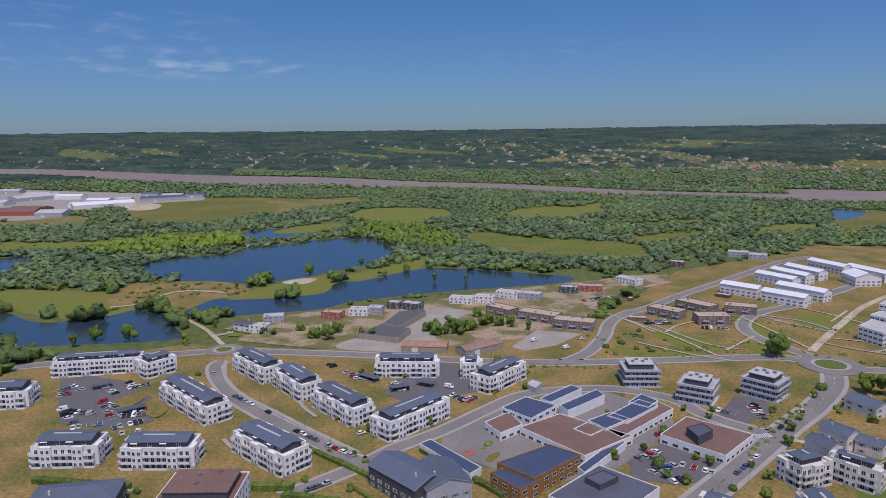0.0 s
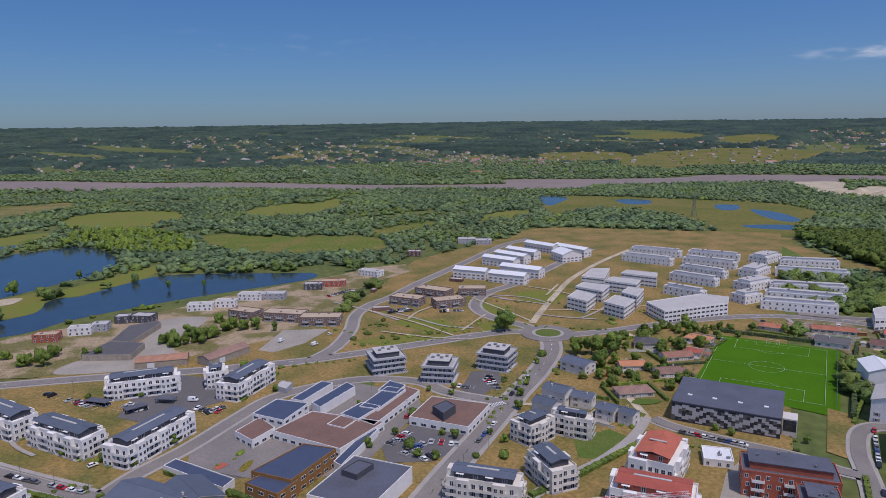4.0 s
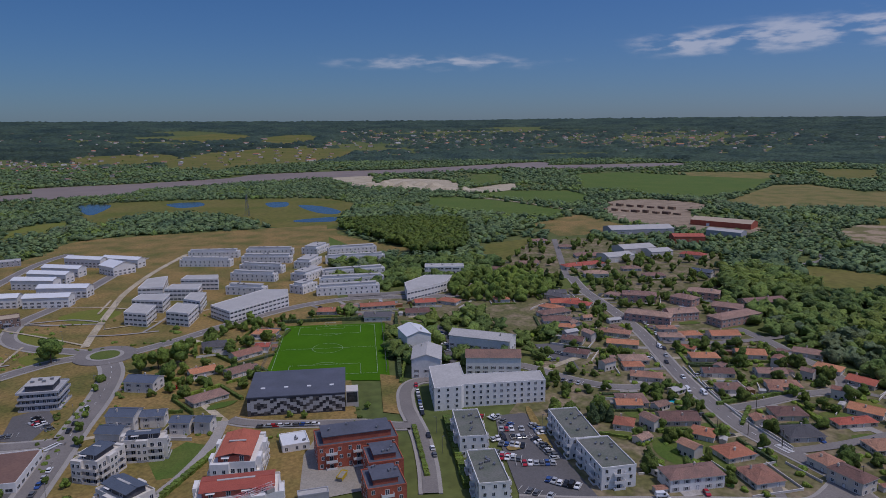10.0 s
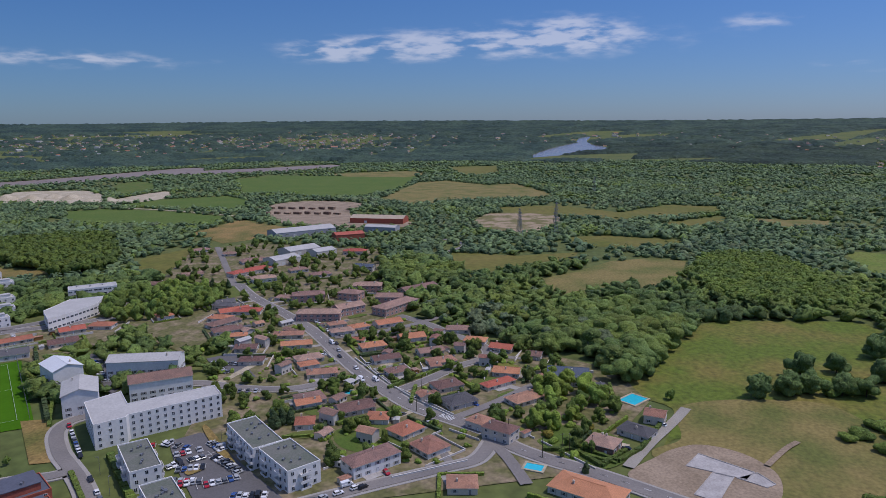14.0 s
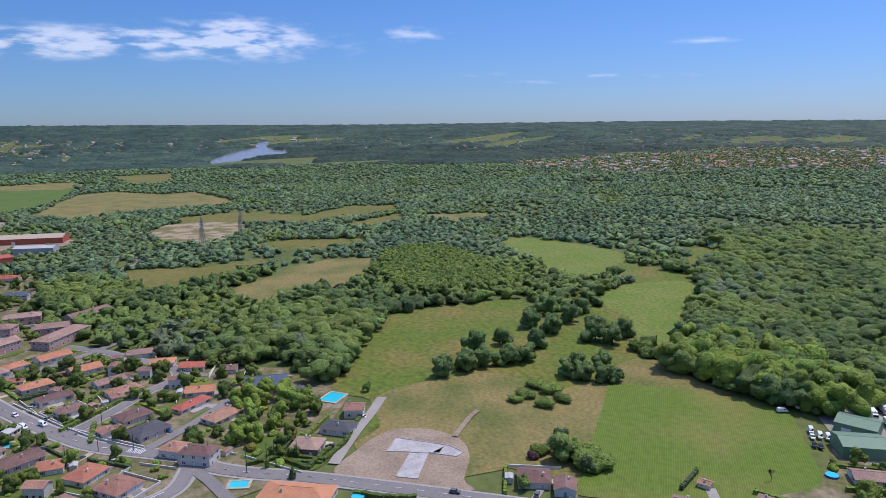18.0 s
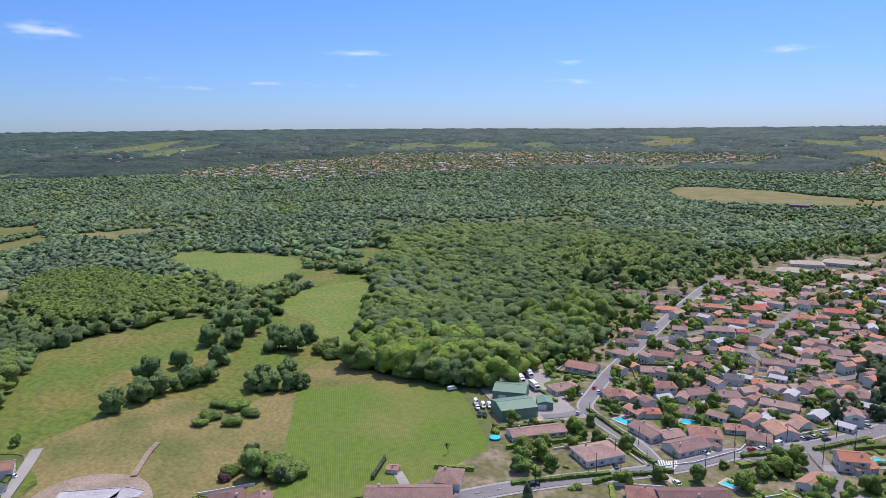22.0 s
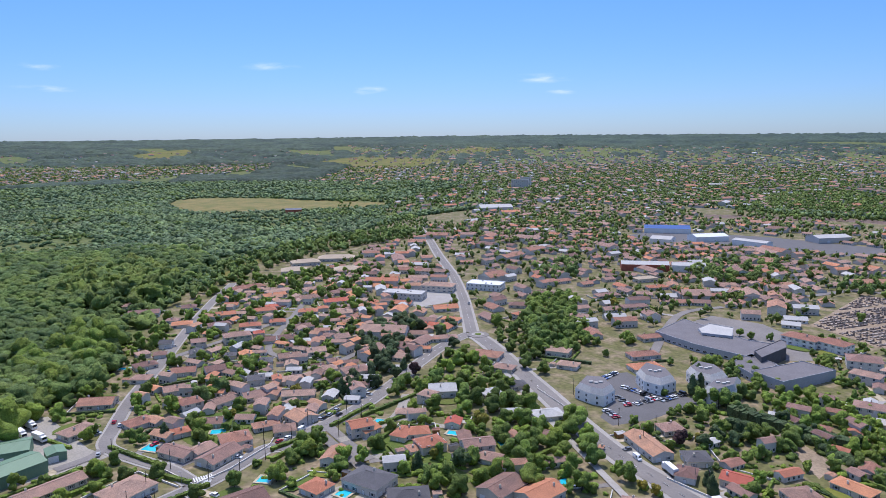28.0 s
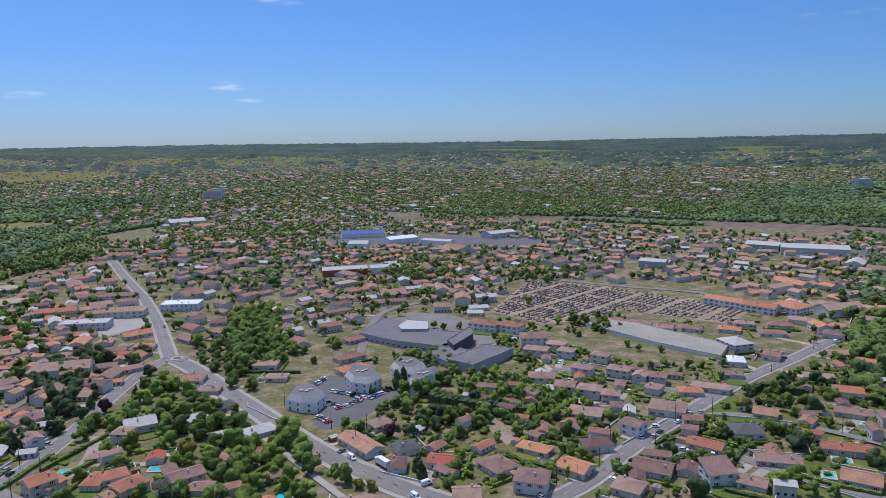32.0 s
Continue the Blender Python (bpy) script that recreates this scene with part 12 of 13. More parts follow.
far_town([(2597, 2276), (2896.5, 1368.6), (3042.4, 503.5), (3932.2, 651), (3732.6, 1759.3), (3275, 2860.3)], 85, 8)
far_town([(465.5, -1992.3), (-329.4, -1995.6), (-481, -2954.4), (440.9, -2860.7)], 55, 10)
far_town([(862, 2603.8), (1086.7, 1939), (1289.5, 2296.4), (1027, 3087.4)], 60, 11)
far_town([(-140.8, -789.1), (-210.5, -987.5), (-456.6, -934.6), (-684.5, -773.3), (-824.1, -612.2), (-871.3, -492.3), (-722.1, -405.7), (-692.2, -512.3), (-504.6, -661.1), (-338.3, -692.7)], 24, 15)
far_town([(32, -966.1), (32.5, -1436.2), (-249.1, -1370.8), (-378.3, -1296.9), (-343.7, -1145.1), (-528.5, -1081.6), (-717.4, -810.9), (-868.7, -646), (-837, -622), (-692.5, -782.4), (-462.4, -946.3), (-214.5, -1005.5), (-142.2, -796.7), (-56.4, -830.4)], 29, 16)
far_town([(22.6, -1465.1), (-253.3, -1393.4), (-548.6, -1248.3), (-790.1, -1038.7), (-901.1, -1020.6), (-943.3, -1241.3), (-633.8, -1616.4), (-107.9, -1846.5)], 31, 17)
far_town([(583.1, -2174.2), (28.7, -2157.8), (-605.3, -2007), (-1215, -1732.7), (-1879.5, -1411.4), (-2221.6, -1276.3), (-2609.4, -1502.8), (-2258.4, -2096.5), (-1335.7, -2732.4), (-183.1, -3024.5), (608.1, -2937.6)], 45, 18)
far_town([(-1604.2, 2528.8), (-584.3, 2535.6), (353.6, 2037.8), (997.7, 1573.2), (1355.6, 2145.3), (484.7, 2799.5), (-800.3, 3492.2), (-2093.7, 3316.3)], 95, 21)
far_town([(-2025.4, 3206.2), (-847.7, 3703.2), (609.4, 3526.4), (1906.1, 3031.2), (2250.6, 3587.8), (720.2, 4173.9), (-969.8, 4246.8), (-2391.5, 3797.2)], 120, 22)
far_town([(1086.7, 1939), (1757.2, 1652.4), (2738.5, 1283), (3086.5, 386.2), (3836.3, 486.2), (3346.9, 1895.9), (1880.5, 3331.5)], 100, 23)
far_town([(2446.6, 821.2), (3298.2, -54.7), (2738.2, -1199.9), (2116.5, -2195.8), (2728.5, -2820.5), (3961.8, -1028.2), (4076.9, 1349.7)], 120, 24)
far_town([(2781.7, -1922.6), (1742.1, -2845), (264.7, -3333.2), (-566.2, -3501.3), (-665.7, -4145.4), (1595.8, -3889.6), (3634.4, -2523)], 110, 25)
far_town([(633.9, -3066.9), (-862.1, -2851.9), (-2468.9, -1859.3), (-3254.7, -2458.8), (-1533.5, -3900.5), (879.7, -4312.9)], 70, 26)
dress_gardens(640)
far_town([(187.5, -310.2), (197.1, -363.5), (217.1, -482.7), (234.1, -622.3), (130.1, -714.3), (62.5, -374.3), (85.9, -327.5), (139.8, -342.8), (151.7, -292.9)], 15, 31, size=0.62, margin=1.5)
far_town([(175.3, -351.7), (136.7, -522.5), (75.1, -603.4), (27, -464.3), (44.2, -403.9), (73, -339.9), (114.7, -297.1)], 15, 32, size=0.62, margin=1.5)
far_town([(5.6, -342.7), (-9.6, -367.8), (-35.8, -323), (-52.4, -293.1), (-28.5, -252.9), (2, -260.2), (23.9, -250.3), (58.8, -247.7), (57.4, -288), (37.7, -341.4)], 23, 33, size=0.58, margin=3)
far_town([(-168.7, -345.7), (-193.5, -324.9), (-211.6, -273.6), (-139.6, -233.6), (-91.7, -238.5), (-82.9, -285.9), (-110.1, -316.7)], 23, 34, size=0.58, margin=3)
far_town([(-198.3, -243.8), (-280.9, -277.9), (-431.7, -315.1), (-245.3, -174), (-152.2, -212.5)], 24, 35, size=0.58, margin=3)
far_town([(-195.3, -409.6), (-283.1, -316.8), (-209.1, -229.9), (-152.2, -239.9), (-148.9, -337.3)], 19, 38, size=0.62, margin=3)
far_town([(473.2, 201.1), (455.5, 154.3), (373.6, 99), (325.5, 60), (296.7, 44.1), (257.6, 46.9), (237.8, 65), (280.9, 92.8), (347.8, 148.6)], 21, 36, size=0.58, margin=3)
far_town([(418, 99.7), (466.9, 71.5), (430.4, 23.5), (390.3, -12.4), (337.3, 1.2), (315.4, 26), (341.9, 57.2)], 21, 37, size=0.58, margin=3)

# ---- groves between the houses ----
wood('grove', [(20, -366.6), (6.4, -393.1), (-18.9, -368.2), (-25.6, -333), (-8.2, -312), (5.4, -331.6)], 10.5, 6, 12, 0, LEAF, 'dense leafy trees and shrubs between the houses', seed=200)
wood('grove', [(-24.2, -312.7), (-45.8, -326.8), (-47.1, -290.1), (-29.2, -259.5), (-7.9, -254), (-7.6, -288.3)], 10.5, 6, 12, 0, LEAF, 'dense leafy trees and shrubs between the houses', seed=201)
wood('grove', [(1.8, -501.6), (-13, -510), (-30.9, -406.7), (-38.3, -377.8), (-29.1, -382), (-11.2, -433.8)], 10.5, 6, 12, 0, LEAF, 'dense leafy trees and shrubs between the houses', seed=202)
wood('grove', [(-21.5, -510.3), (-57.9, -536.7), (-54.9, -453.8), (-32.9, -434.6), (-21.1, -452.7)], 10.5, 8, 13, 0, WOODS, 'dense leafy trees and shrubs between the houses', seed=203)
wood('grove', [(89.7, -462.2), (65.6, -524.5), (50.4, -463.5), (59.4, -414.1), (80.6, -413.3)], 10.5, 7, 12, 0, LEAF_DARK, 'dense leafy trees and shrubs between the houses', seed=204)
wood('grove', [(-46, -742.7), (-87.1, -760.2), (-84, -682.1), (-48.7, -654.4)], 10.5, 8, 14, 1, WOODS, 'dense leafy trees and shrubs between the houses', seed=205)
wood('grove', [(-222.2, -744.8), (-311.6, -780), (-280.2, -685.3), (-223.9, -645.1), (-195.3, -670.3)], 10.5, 8, 14, 1, WOODS, 'dense leafy trees and shrubs between the houses', seed=206)
wood('grove', [(-138.6, -348.8), (-165.3, -365.7), (-183.1, -354.5), (-183.1, -322.9), (-162.8, -312.7), (-150.7, -331.4)], 10.5, 5, 10, 0, LEAF_LIGHT, 'dense leafy trees and shrubs between the houses', seed=207)
wood('grove', [(-115.3, -341.9), (-123.8, -346.7), (-163.4, -303.9), (-156.6, -295.2)], 10.5, 5, 8, 0, LEAF_DARK, 'dense leafy trees and shrubs between the houses', seed=208)
wood('grove', [(-114.8, -363.6), (-132.5, -372.7), (-137.2, -352.6), (-121.8, -340.7), (-112.4, -346.2)], 10.5, 6, 11, 0, WOODS, 'dense leafy trees and shrubs between the houses', seed=209)
wood('grove', [(-111.1, -301.5), (-133.4, -314.4), (-138.5, -297.1), (-125.6, -283.2), (-110.1, -285)], 10.5, 7, 12, 0, LEAF, 'dense leafy trees and shrubs between the houses', seed=210)
wood('grove', [(-128.4, -421), (-145.5, -421.6), (-162.9, -374), (-148.9, -360.9), (-135.5, -381.7)], 10.5, 6, 10, 0, LEAF, 'dense leafy trees and shrubs between the houses', seed=211)
wood('grove', [(-93.7, -319), (-109, -326.2), (-120.4, -313.8), (-106.7, -295.6), (-92.7, -297.8)], 10.5, 6, 10, 0, LEAF_DARK, 'dense leafy trees and shrubs between the houses', seed=212)
wood('grove', [(322.4, -5.4), (359.9, -22.8), (360.8, -49), (340.7, -51.6), (304.8, -34.1), (294.1, -18), (295.8, -6.7)], 10.5, 7, 12, 0, LEAF_LIGHT, 'dense leafy trees and shrubs between the houses', seed=213)
wood('grove', [(259.9, -148.3), (242.4, -149.4), (227.3, -148.2), (222.1, -134.9), (232.2, -133)], 10.5, 8, 13, 0, LEAF, 'dense leafy trees and shrubs between the houses', seed=214)
wood('grove', [(160.5, -209.1), (172.5, -232.6), (166.1, -238.5), (148.7, -219.9)], 10.5, 8, 12, 0, LEAF, 'dense leafy trees and shrubs between the houses', seed=215)
wood('grove', [(-273.5, -460.4), (-314.2, -451.7), (-294, -415.3), (-259.7, -406.4), (-249.1, -419)], 10.5, 5, 9, 0, LEAF, 'dense leafy trees and shrubs between the houses', seed=216)
wood('grove', [(-323.3, -661.8), (-372.1, -676.2), (-374.2, -619.5), (-346.5, -583.9), (-309.3, -607.8)], 10.5, 7, 12, 1, WOODS, 'dense leafy trees and shrubs between the houses', seed=217)
wood('grove', [(169.7, -360.5), (150.8, -370.3), (138.1, -337.1), (151.4, -332.8)], 10.5, 7, 13, 0, WOODS, 'dense leafy trees and shrubs between the houses', seed=218)
wood('grove', [(234.2, -359.1), (231, -394.3), (246.5, -435.8), (212.1, -349.9)], 10.5, 7, 12, 0, WOODS, 'dense leafy trees and shrubs between the houses', seed=219)

# ---- trees in the gardens ----
garden_trees('garden_trees', [(186.2, -227.8), (247.2, -318.1), (248.1, -455), (252.5, -655.8), (135.6, -741.8), (59.6, -359.7), (75.3, -314.3), (109, -250.2), (137.1, -212.5)], 8.5, 4, 9, 0, LEAF, 1, fill=0.42)
garden_trees('garden_trees', [(186.2, -227.8), (247.2, -318.1), (248.1, -455), (252.5, -655.8), (135.6, -741.8), (59.6, -359.7), (75.3, -314.3), (109, -250.2), (137.1, -212.5)], 13, 6, 11, 0, LEAF_LIGHT, 31)
garden_trees('garden_trees', [(102.9, -245.5), (80.5, -298.6), (43.2, -393.7), (14.8, -451.4), (-20.7, -406.3), (-58.4, -299.1), (-75.9, -254.4)], 7.2, 4, 11, 0, LEAF, 2, fill=0.34)
garden_trees('garden_trees', [(102.9, -245.5), (80.5, -298.6), (43.2, -393.7), (14.8, -451.4), (-20.7, -406.3), (-58.4, -299.1), (-75.9, -254.4)], 12, 6, 11, 0, LEAF_LIGHT, 32, fill=0.5)
garden_trees('garden_trees', [(82.3, -355.5), (56.8, -524.7), (15.7, -478.6), (25.5, -438.5), (52.8, -365.3)], 7.2, 6, 12, 0, LEAF_DARK, 3, fill=0.35)
garden_trees('garden_trees', [(-62.1, -321.8), (-115.1, -349.1), (-168.7, -345.7), (-193.5, -324.9), (-211.6, -273.6), (-139.6, -233.6), (-83.2, -241.1)], 7, 4, 9, 0, LEAF, 4, fill=0.42)
garden_trees('garden_trees', [(-132, -220.8), (-191.3, -246.7), (-287.3, -284.5), (-443.9, -324.4), (-245.3, -174)], 7, 4, 9, 0, LEAF, 5, fill=0.42)
garden_trees('garden_trees', [(-132, -220.8), (-191.3, -246.7), (-287.3, -284.5), (-443.9, -324.4), (-245.3, -174)], 18, 6, 11, 0, LEAF_DARK, 33)
garden_trees('garden_trees', [(389.3, 189.6), (511.1, 197.2), (413.6, 113.5), (332.6, 61.4), (303.1, 24.8), (260.4, 38.3), (241.9, 66.1), (272.9, 117.2)], 7, 4, 9, 0, LEAF, 6, fill=0.42)
garden_trees('garden_trees', [(427.5, 109.6), (481, 73.7), (439.9, 31.1), (409.5, -12.6), (374.2, -42.4), (315.9, -50.8), (274, -31.6), (309.1, 25.4), (340.1, 62.8)], 7, 4, 10, 0, LEAF, 7)
garden_trees('garden_trees', [(522.2, 296), (714.7, 344.4), (770, 296.1), (739.2, 139.7), (476.1, 89), (446.9, 181.3)], 10, 5, 11, 1, LEAF, 8)
garden_trees('garden_trees', [(200.1, 333.4), (292, 383.2), (346.3, 341.7), (256.7, 279), (215, 258.7), (196.3, 282.1)], 8, 4, 9, 0, LEAF, 9)
garden_trees('town_trees', [(16.2, -493.4), (20.6, -857.5), (-177.5, -955.2), (-315.5, -858.5), (-344.7, -746.2), (-261.1, -569.7), (-164.5, -531), (-111.3, -482.7), (-69.9, -467.5), (-35.2, -527.3), (-0.3, -494)], 14, 5, 12, 2, LEAF, 10, fill=0.9)
garden_trees('town_trees', [(168.8, -650.4), (162.9, -857.1), (96.7, -1080.6), (-117.5, -1113.1), (-177.5, -955.2), (20.6, -857.5), (21.1, -464.5), (59.4, -414.1), (87.7, -413)], 14, 5, 12, 2, LEAF, 11, fill=0.9)
garden_trees('town_trees', [(-395.6, -560.6), (-499.9, -654.8), (-698.2, -516.9), (-722.1, -405.7), (-469.6, -259.1), (-352.9, -310.3), (-451.4, -389.3), (-463.3, -528.5)], 14, 5, 12, 2, LEAF, 12, fill=0.9)
garden_trees('town_trees', [(-113.3, -543), (-200, -760.2), (-295.2, -755.9), (-338.3, -692.7), (-482.8, -685.4), (-390.7, -562.9), (-325, -626.1), (-213, -497.7), (-180.1, -512.7), (-121.5, -484.2)], 14, 5, 12, 2, LEAF, 13, fill=0.9)
garden_trees('town_trees', [(208, -1061.4), (-123.7, -1536), (-458.4, -1371.8), (-847.5, -969.8), (-1572.5, -1414.1), (-920, -2760.1), (-4, -2742.5), (355.2, -1539.6)], 26, 7, 13, 2, WOODS, 14, fill=0.9)
garden_trees('garden_bushes', [(186.2, -227.8), (247.2, -318.1), (248.1, -455), (252.5, -655.8), (135.6, -741.8), (59.6, -359.7), (75.3, -314.3), (109, -250.2), (137.1, -212.5)], 4.6, 1.2, 3.5, 1, LEAF_LIGHT, 16, kind='bush', fill=0.4)
garden_trees('garden_bushes', [(102.9, -245.5), (80.5, -298.6), (43.2, -393.7), (14.8, -451.4), (-20.7, -406.3), (-58.4, -299.1), (-75.9, -254.4)], 4.6, 1.2, 4, 1, LEAF_LIGHT, 17, kind='bush', fill=0.5)
garden_trees('garden_bushes', [(-62.1, -321.8), (-115.1, -349.1), (-168.7, -345.7), (-193.5, -324.9), (-211.6, -273.6), (-272.6, -281.4), (-443.9, -324.4), (-245.3, -174), (-83.2, -241.1)], 4.6, 1.2, 4, 1, LEAF, 18, kind='bush', fill=0.4)
garden_trees('garden_bushes', [(389.3, 189.6), (511.1, 197.2), (413.6, 113.5), (481, 73.7), (439.9, 31.1), (409.5, -12.6), (374.2, -42.4), (315.9, -50.8), (274, -31.6), (260.4, 38.3), (241.9, 66.1), (272.9, 117.2)], 4.6, 1.2, 3.5, 1, LEAF_LIGHT, 19, kind='bush', fill=0.4)
garden_trees('lake_scrub', [(-272, 534.8), (-279.8, 638.6), (-246.6, 649.3), (-193.6, 634), (-170.2, 587.5), (-217.5, 569.4), (-234.7, 542), (-183.5, 476.2), (-219.5, 515.6)], 9, 1.5, 4, 1, LEAF, 22, kind='bush', fill=0.5, label='low scrub on the lake bank')
garden_trees('lake_scrub', [(-153.9, 512.8), (-117.7, 524.5), (-67.2, 543.4), (-13.3, 569.6), (5.7, 568.6), (5.9, 583), (-68.7, 556.5), (-135, 523.6)], 8, 2, 5, 1, LEAF, 23, kind='bush', fill=0.5, label='reeds and shrubs along the lake bank')
garden_trees('park_saplings', [(96.4, 421.2), (128.9, 477.8), (155.5, 449.3), (190.8, 417.8), (175.1, 405.2), (107.1, 407.6)], 9, 2, 4, 1, LEAF, 24, kind='bush', fill=0.35, label='young planted saplings in the dry grass')
garden_trees('park_saplings', [(204.5, 450), (232.7, 489.4), (291.3, 491.8), (302.6, 404), (374.3, 369.6), (306.3, 381.6), (229.1, 388.2), (209.7, 424.6)], 9, 2, 4, 1, LEAF, 25, kind='bush', fill=0.2, label='young planted saplings in the dry grass')
garden_trees('street_shrubs', [(68, 271.2), (94, 294.9), (133.1, 285.4), (158.6, 302.2), (203.2, 350.4), (209.1, 350.2), (168.9, 302), (108, 242.4), (69.9, 243.2)], 6, 1, 2.4, 1, LEAF, 26, kind='bush', fill=0.25, label='low shrubs along the streets', margin=1.0)
garden_trees('town_trees', [(-140.8, -789.1), (-210.5, -987.5), (-456.6, -934.6), (-684.5, -773.3), (-824.1, -612.2), (-871.3, -492.3), (-722.1, -405.7), (-692.2, -512.3), (-504.6, -661.1), (-338.3, -692.7)], 15, 6, 12, 2, LEAF, 41, fill=0.9)
garden_trees('town_trees', [(32, -966.1), (32.5, -1436.2), (-249.1, -1370.8), (-378.3, -1296.9), (-343.7, -1145.1), (-528.5, -1081.6), (-717.4, -810.9), (-868.7, -646), (-837, -622), (-692.5, -782.4), (-462.4, -946.3), (-214.5, -1005.5), (-142.2, -796.7), (-56.4, -830.4)], 18, 7, 13, 2, WOODS, 42, fill=0.9)
garden_trees('town_trees', [(-773, -1016.1), (-1041.8, -1181.1), (-1189.5, -888.9), (-1200.1, -683.1), (-1066.2, -605.4), (-991.9, -739.3), (-854.5, -900.9)], 15, 7, 13, 2, WOODS, 43, fill=0.95)
garden_trees('garden_trees', [(285.7, -514.5), (305.9, -584.8), (295.5, -749.1), (245.6, -902.3), (134.1, -1054.8), (106.6, -950.2), (191.5, -828.7), (245.9, -687.9), (260.6, -552.7)], 8.5, 7, 13, 1, WOODS, 51, fill=0.95)
garden_trees('garden_trees', [(-69.9, -467.5), (-108.3, -468.7), (-114.7, -420.5), (-142, -410.9), (-132.9, -348.6), (-99, -319.2), (-90.6, -419.6), (-66.4, -418.7)], 9, 5, 10, 0, LEAF, 52, fill=0.5)
garden_trees('garden_trees', [(-101.2, -420.6), (-163.2, -465.5), (-209.4, -428.9), (-206.5, -374.5), (-169.3, -325.8), (-123.8, -355)], 11, 5, 9, 0, LEAF, 53, fill=0.7)

garden_trees('garden_trees', [(-128.8, -519.4), (-365.5, -409.4), (-214.4, -219.1), (-104.1, -238.3), (-101.0, -333.9)], 11, 4, 8, 1, LEAF, 61, fill=0.7)
garden_trees('garden_bushes', [(-128.8, -519.4), (-365.5, -409.4), (-214.4, -219.1), (-104.1, -238.3), (-101.0, -333.9)], 4.6, 1.2, 3.5, 1, LEAF_LIGHT, 62, kind='bush', fill=0.5)
wood('grove', [(-137.9, -357.3), (-183.6, -341.6), (-187.7, -292.5), (-162.3, -282.3), (-142.6, -323.8)], 8, 5, 9, 0, LEAF_LIGHT, 'bright leafy trees in the long gardens', seed=63)
wood('grove', [(-32.5, -568.3), (-66.9, -585.1), (-70.1, -508.5), (-57.8, -436.9), (-24.1, -436.4)], 8, 8, 12, 0, LEAF, 'dense green grove beside the avenue', seed=64)
tree_row('tall_hedge', [(-125.4, -347.4), (-142.1, -307.0), (-157.1, -269.7)], 2.2, 4, 5.5, 0, LEAF_DARK, 'long tall clipped hedge of dark conifers', kind='bush', seed=65, scatter=0.4)

# ---- vehicles and street things ----
car(218.6, -254.6, 140, 'white', 'van')
car(213.0, -253.8, 138, 'white', 'van')
car(210.7, -255.9, 140, 'white', 'van')
car(213.7, -250.2, 143, '', 'car')
car(207.5, -244.6, 142, '', 'car')
car(205.3, -245.8, 144, '', 'car')
car(192.9, -250.8, -125, 'white', 'van')
car(240.1, -260.2, -109, 'white', 'van')
car(232.2, -295.2, 137, '', 'car')
car(228.3, -293.9, 135, '', 'car')
car(237.5, -300.4, 141, '', 'car')
car(228.6, -298.5, 137, 'white', 'van')
truck(235.1, -309, 148, 'parked box lorry in the warehouse yard')
truck(220, -294.3, 144, 'parked box lorry in the warehouse yard')
truck(222.3, -304.2, 151, 'parked box lorry in the warehouse yard')
truck(208.7, -290.9, 152, 'parked box lorry in the warehouse yard')
truck(242.3, -271.7, 142, 'parked box lorry in the warehouse yard')
truck(-73.2, -273.3, -73)
car(96.7, -294.8, -112, 'red', 'car')
car(93.8, -298.8, -111, 'white', 'car')
car(89.9, -308.3, -110, 'white', 'van')
car(82.6, -322.6, -114, 'black', 'car')
car(80.6, -326.8, -111, 'silver', 'car')
car(78.4, -332.7, -113, 'silver', 'car')
car(76.0, -327.1, -115, 'black', 'car')
car(173.0, -278.0, -67, 'silver', 'car')
car(184.9, -312.6, -72, 'red', 'car')
car(180.1, -309.3, -70, 'white', 'car')
car(147.9, -207.2, -123, 'black', 'car')
car(-62.6, -285.4, 108, 'white', 'van')
car(-75.6, -275.8, -129, 'white', 'car')
car(351.0, 71.5, -141, 'white', 'van')
car(350.8, 79.3, -146, 'white', 'van')
car(386.8, 100.1, -146, 'black', 'car')
car(410.3, 107.9, -144, 'black', 'car')
car(354.0, 105.8, -50, 'white', 'car')
car(359.4, 97.6, -74, 'white', 'van')
car(226.4, -86.6, -123, 'grey', 'car')
car(411.9, 111.1, -143, 'white', 'van')
car(397.9, 103.4, -147, 'silver', 'car')
car(457.2, 134.6, -144, 'silver', 'car')
car(451.2, 130.0, -144, 'white', 'car')
car(437.2, 120.8, -148, 'white', 'car')
car(368.0, 86.0, -147, 'white', 'car')
car(241.2, 61.4, -52, 'white', 'van')
car(239.3, 57.6, -45, 'white', 'car')
car(240.2, 54.9, -45, 'black', 'car')
car(231.5, 68.1, -40, 'silver', 'car')
car(229.2, 71.4, -48, 'grey', 'car')
car(234.9, 63.1, -52, 'white', 'car')
car(-77.6, -241.9, 105, 'white', 'van')
car(-198.3, -253.0, -157, 'silver', 'car')
car(-204.1, -256.0, -155, 'black', 'car')
car(-206.3, -262.2, 158, 'white', 'car')
car(-219.8, -262.4, -159, 'white', 'car')
car(-238.1, -267.8, -156, 'silver', 'car')
car(-283.4, -286.2, -152, 'black', 'car')
car(-232.0, -268.8, -159, 'white', 'car')
car(-85.5, -250.9, -167, 'white', 'van')
car(-404.0, -330.3, -160, 'white', 'van')
car(-201.4, -236.1, 135, 'white', 'car')
car(-210.1, -227.6, -139, 'white', 'car')
car(-226.7, -222.5, -141, 'grey', 'car')
car(-75.6, -274.5, 135, 'white', 'car')
car(57.9, 440.4, 47, 'white', 'van')
car(90.0, 443.0, 46, 'white', 'car')
car(11.9, 394.3, 40, 'white', 'van')
car(1.6, 358.1, -30, 'white', 'van')
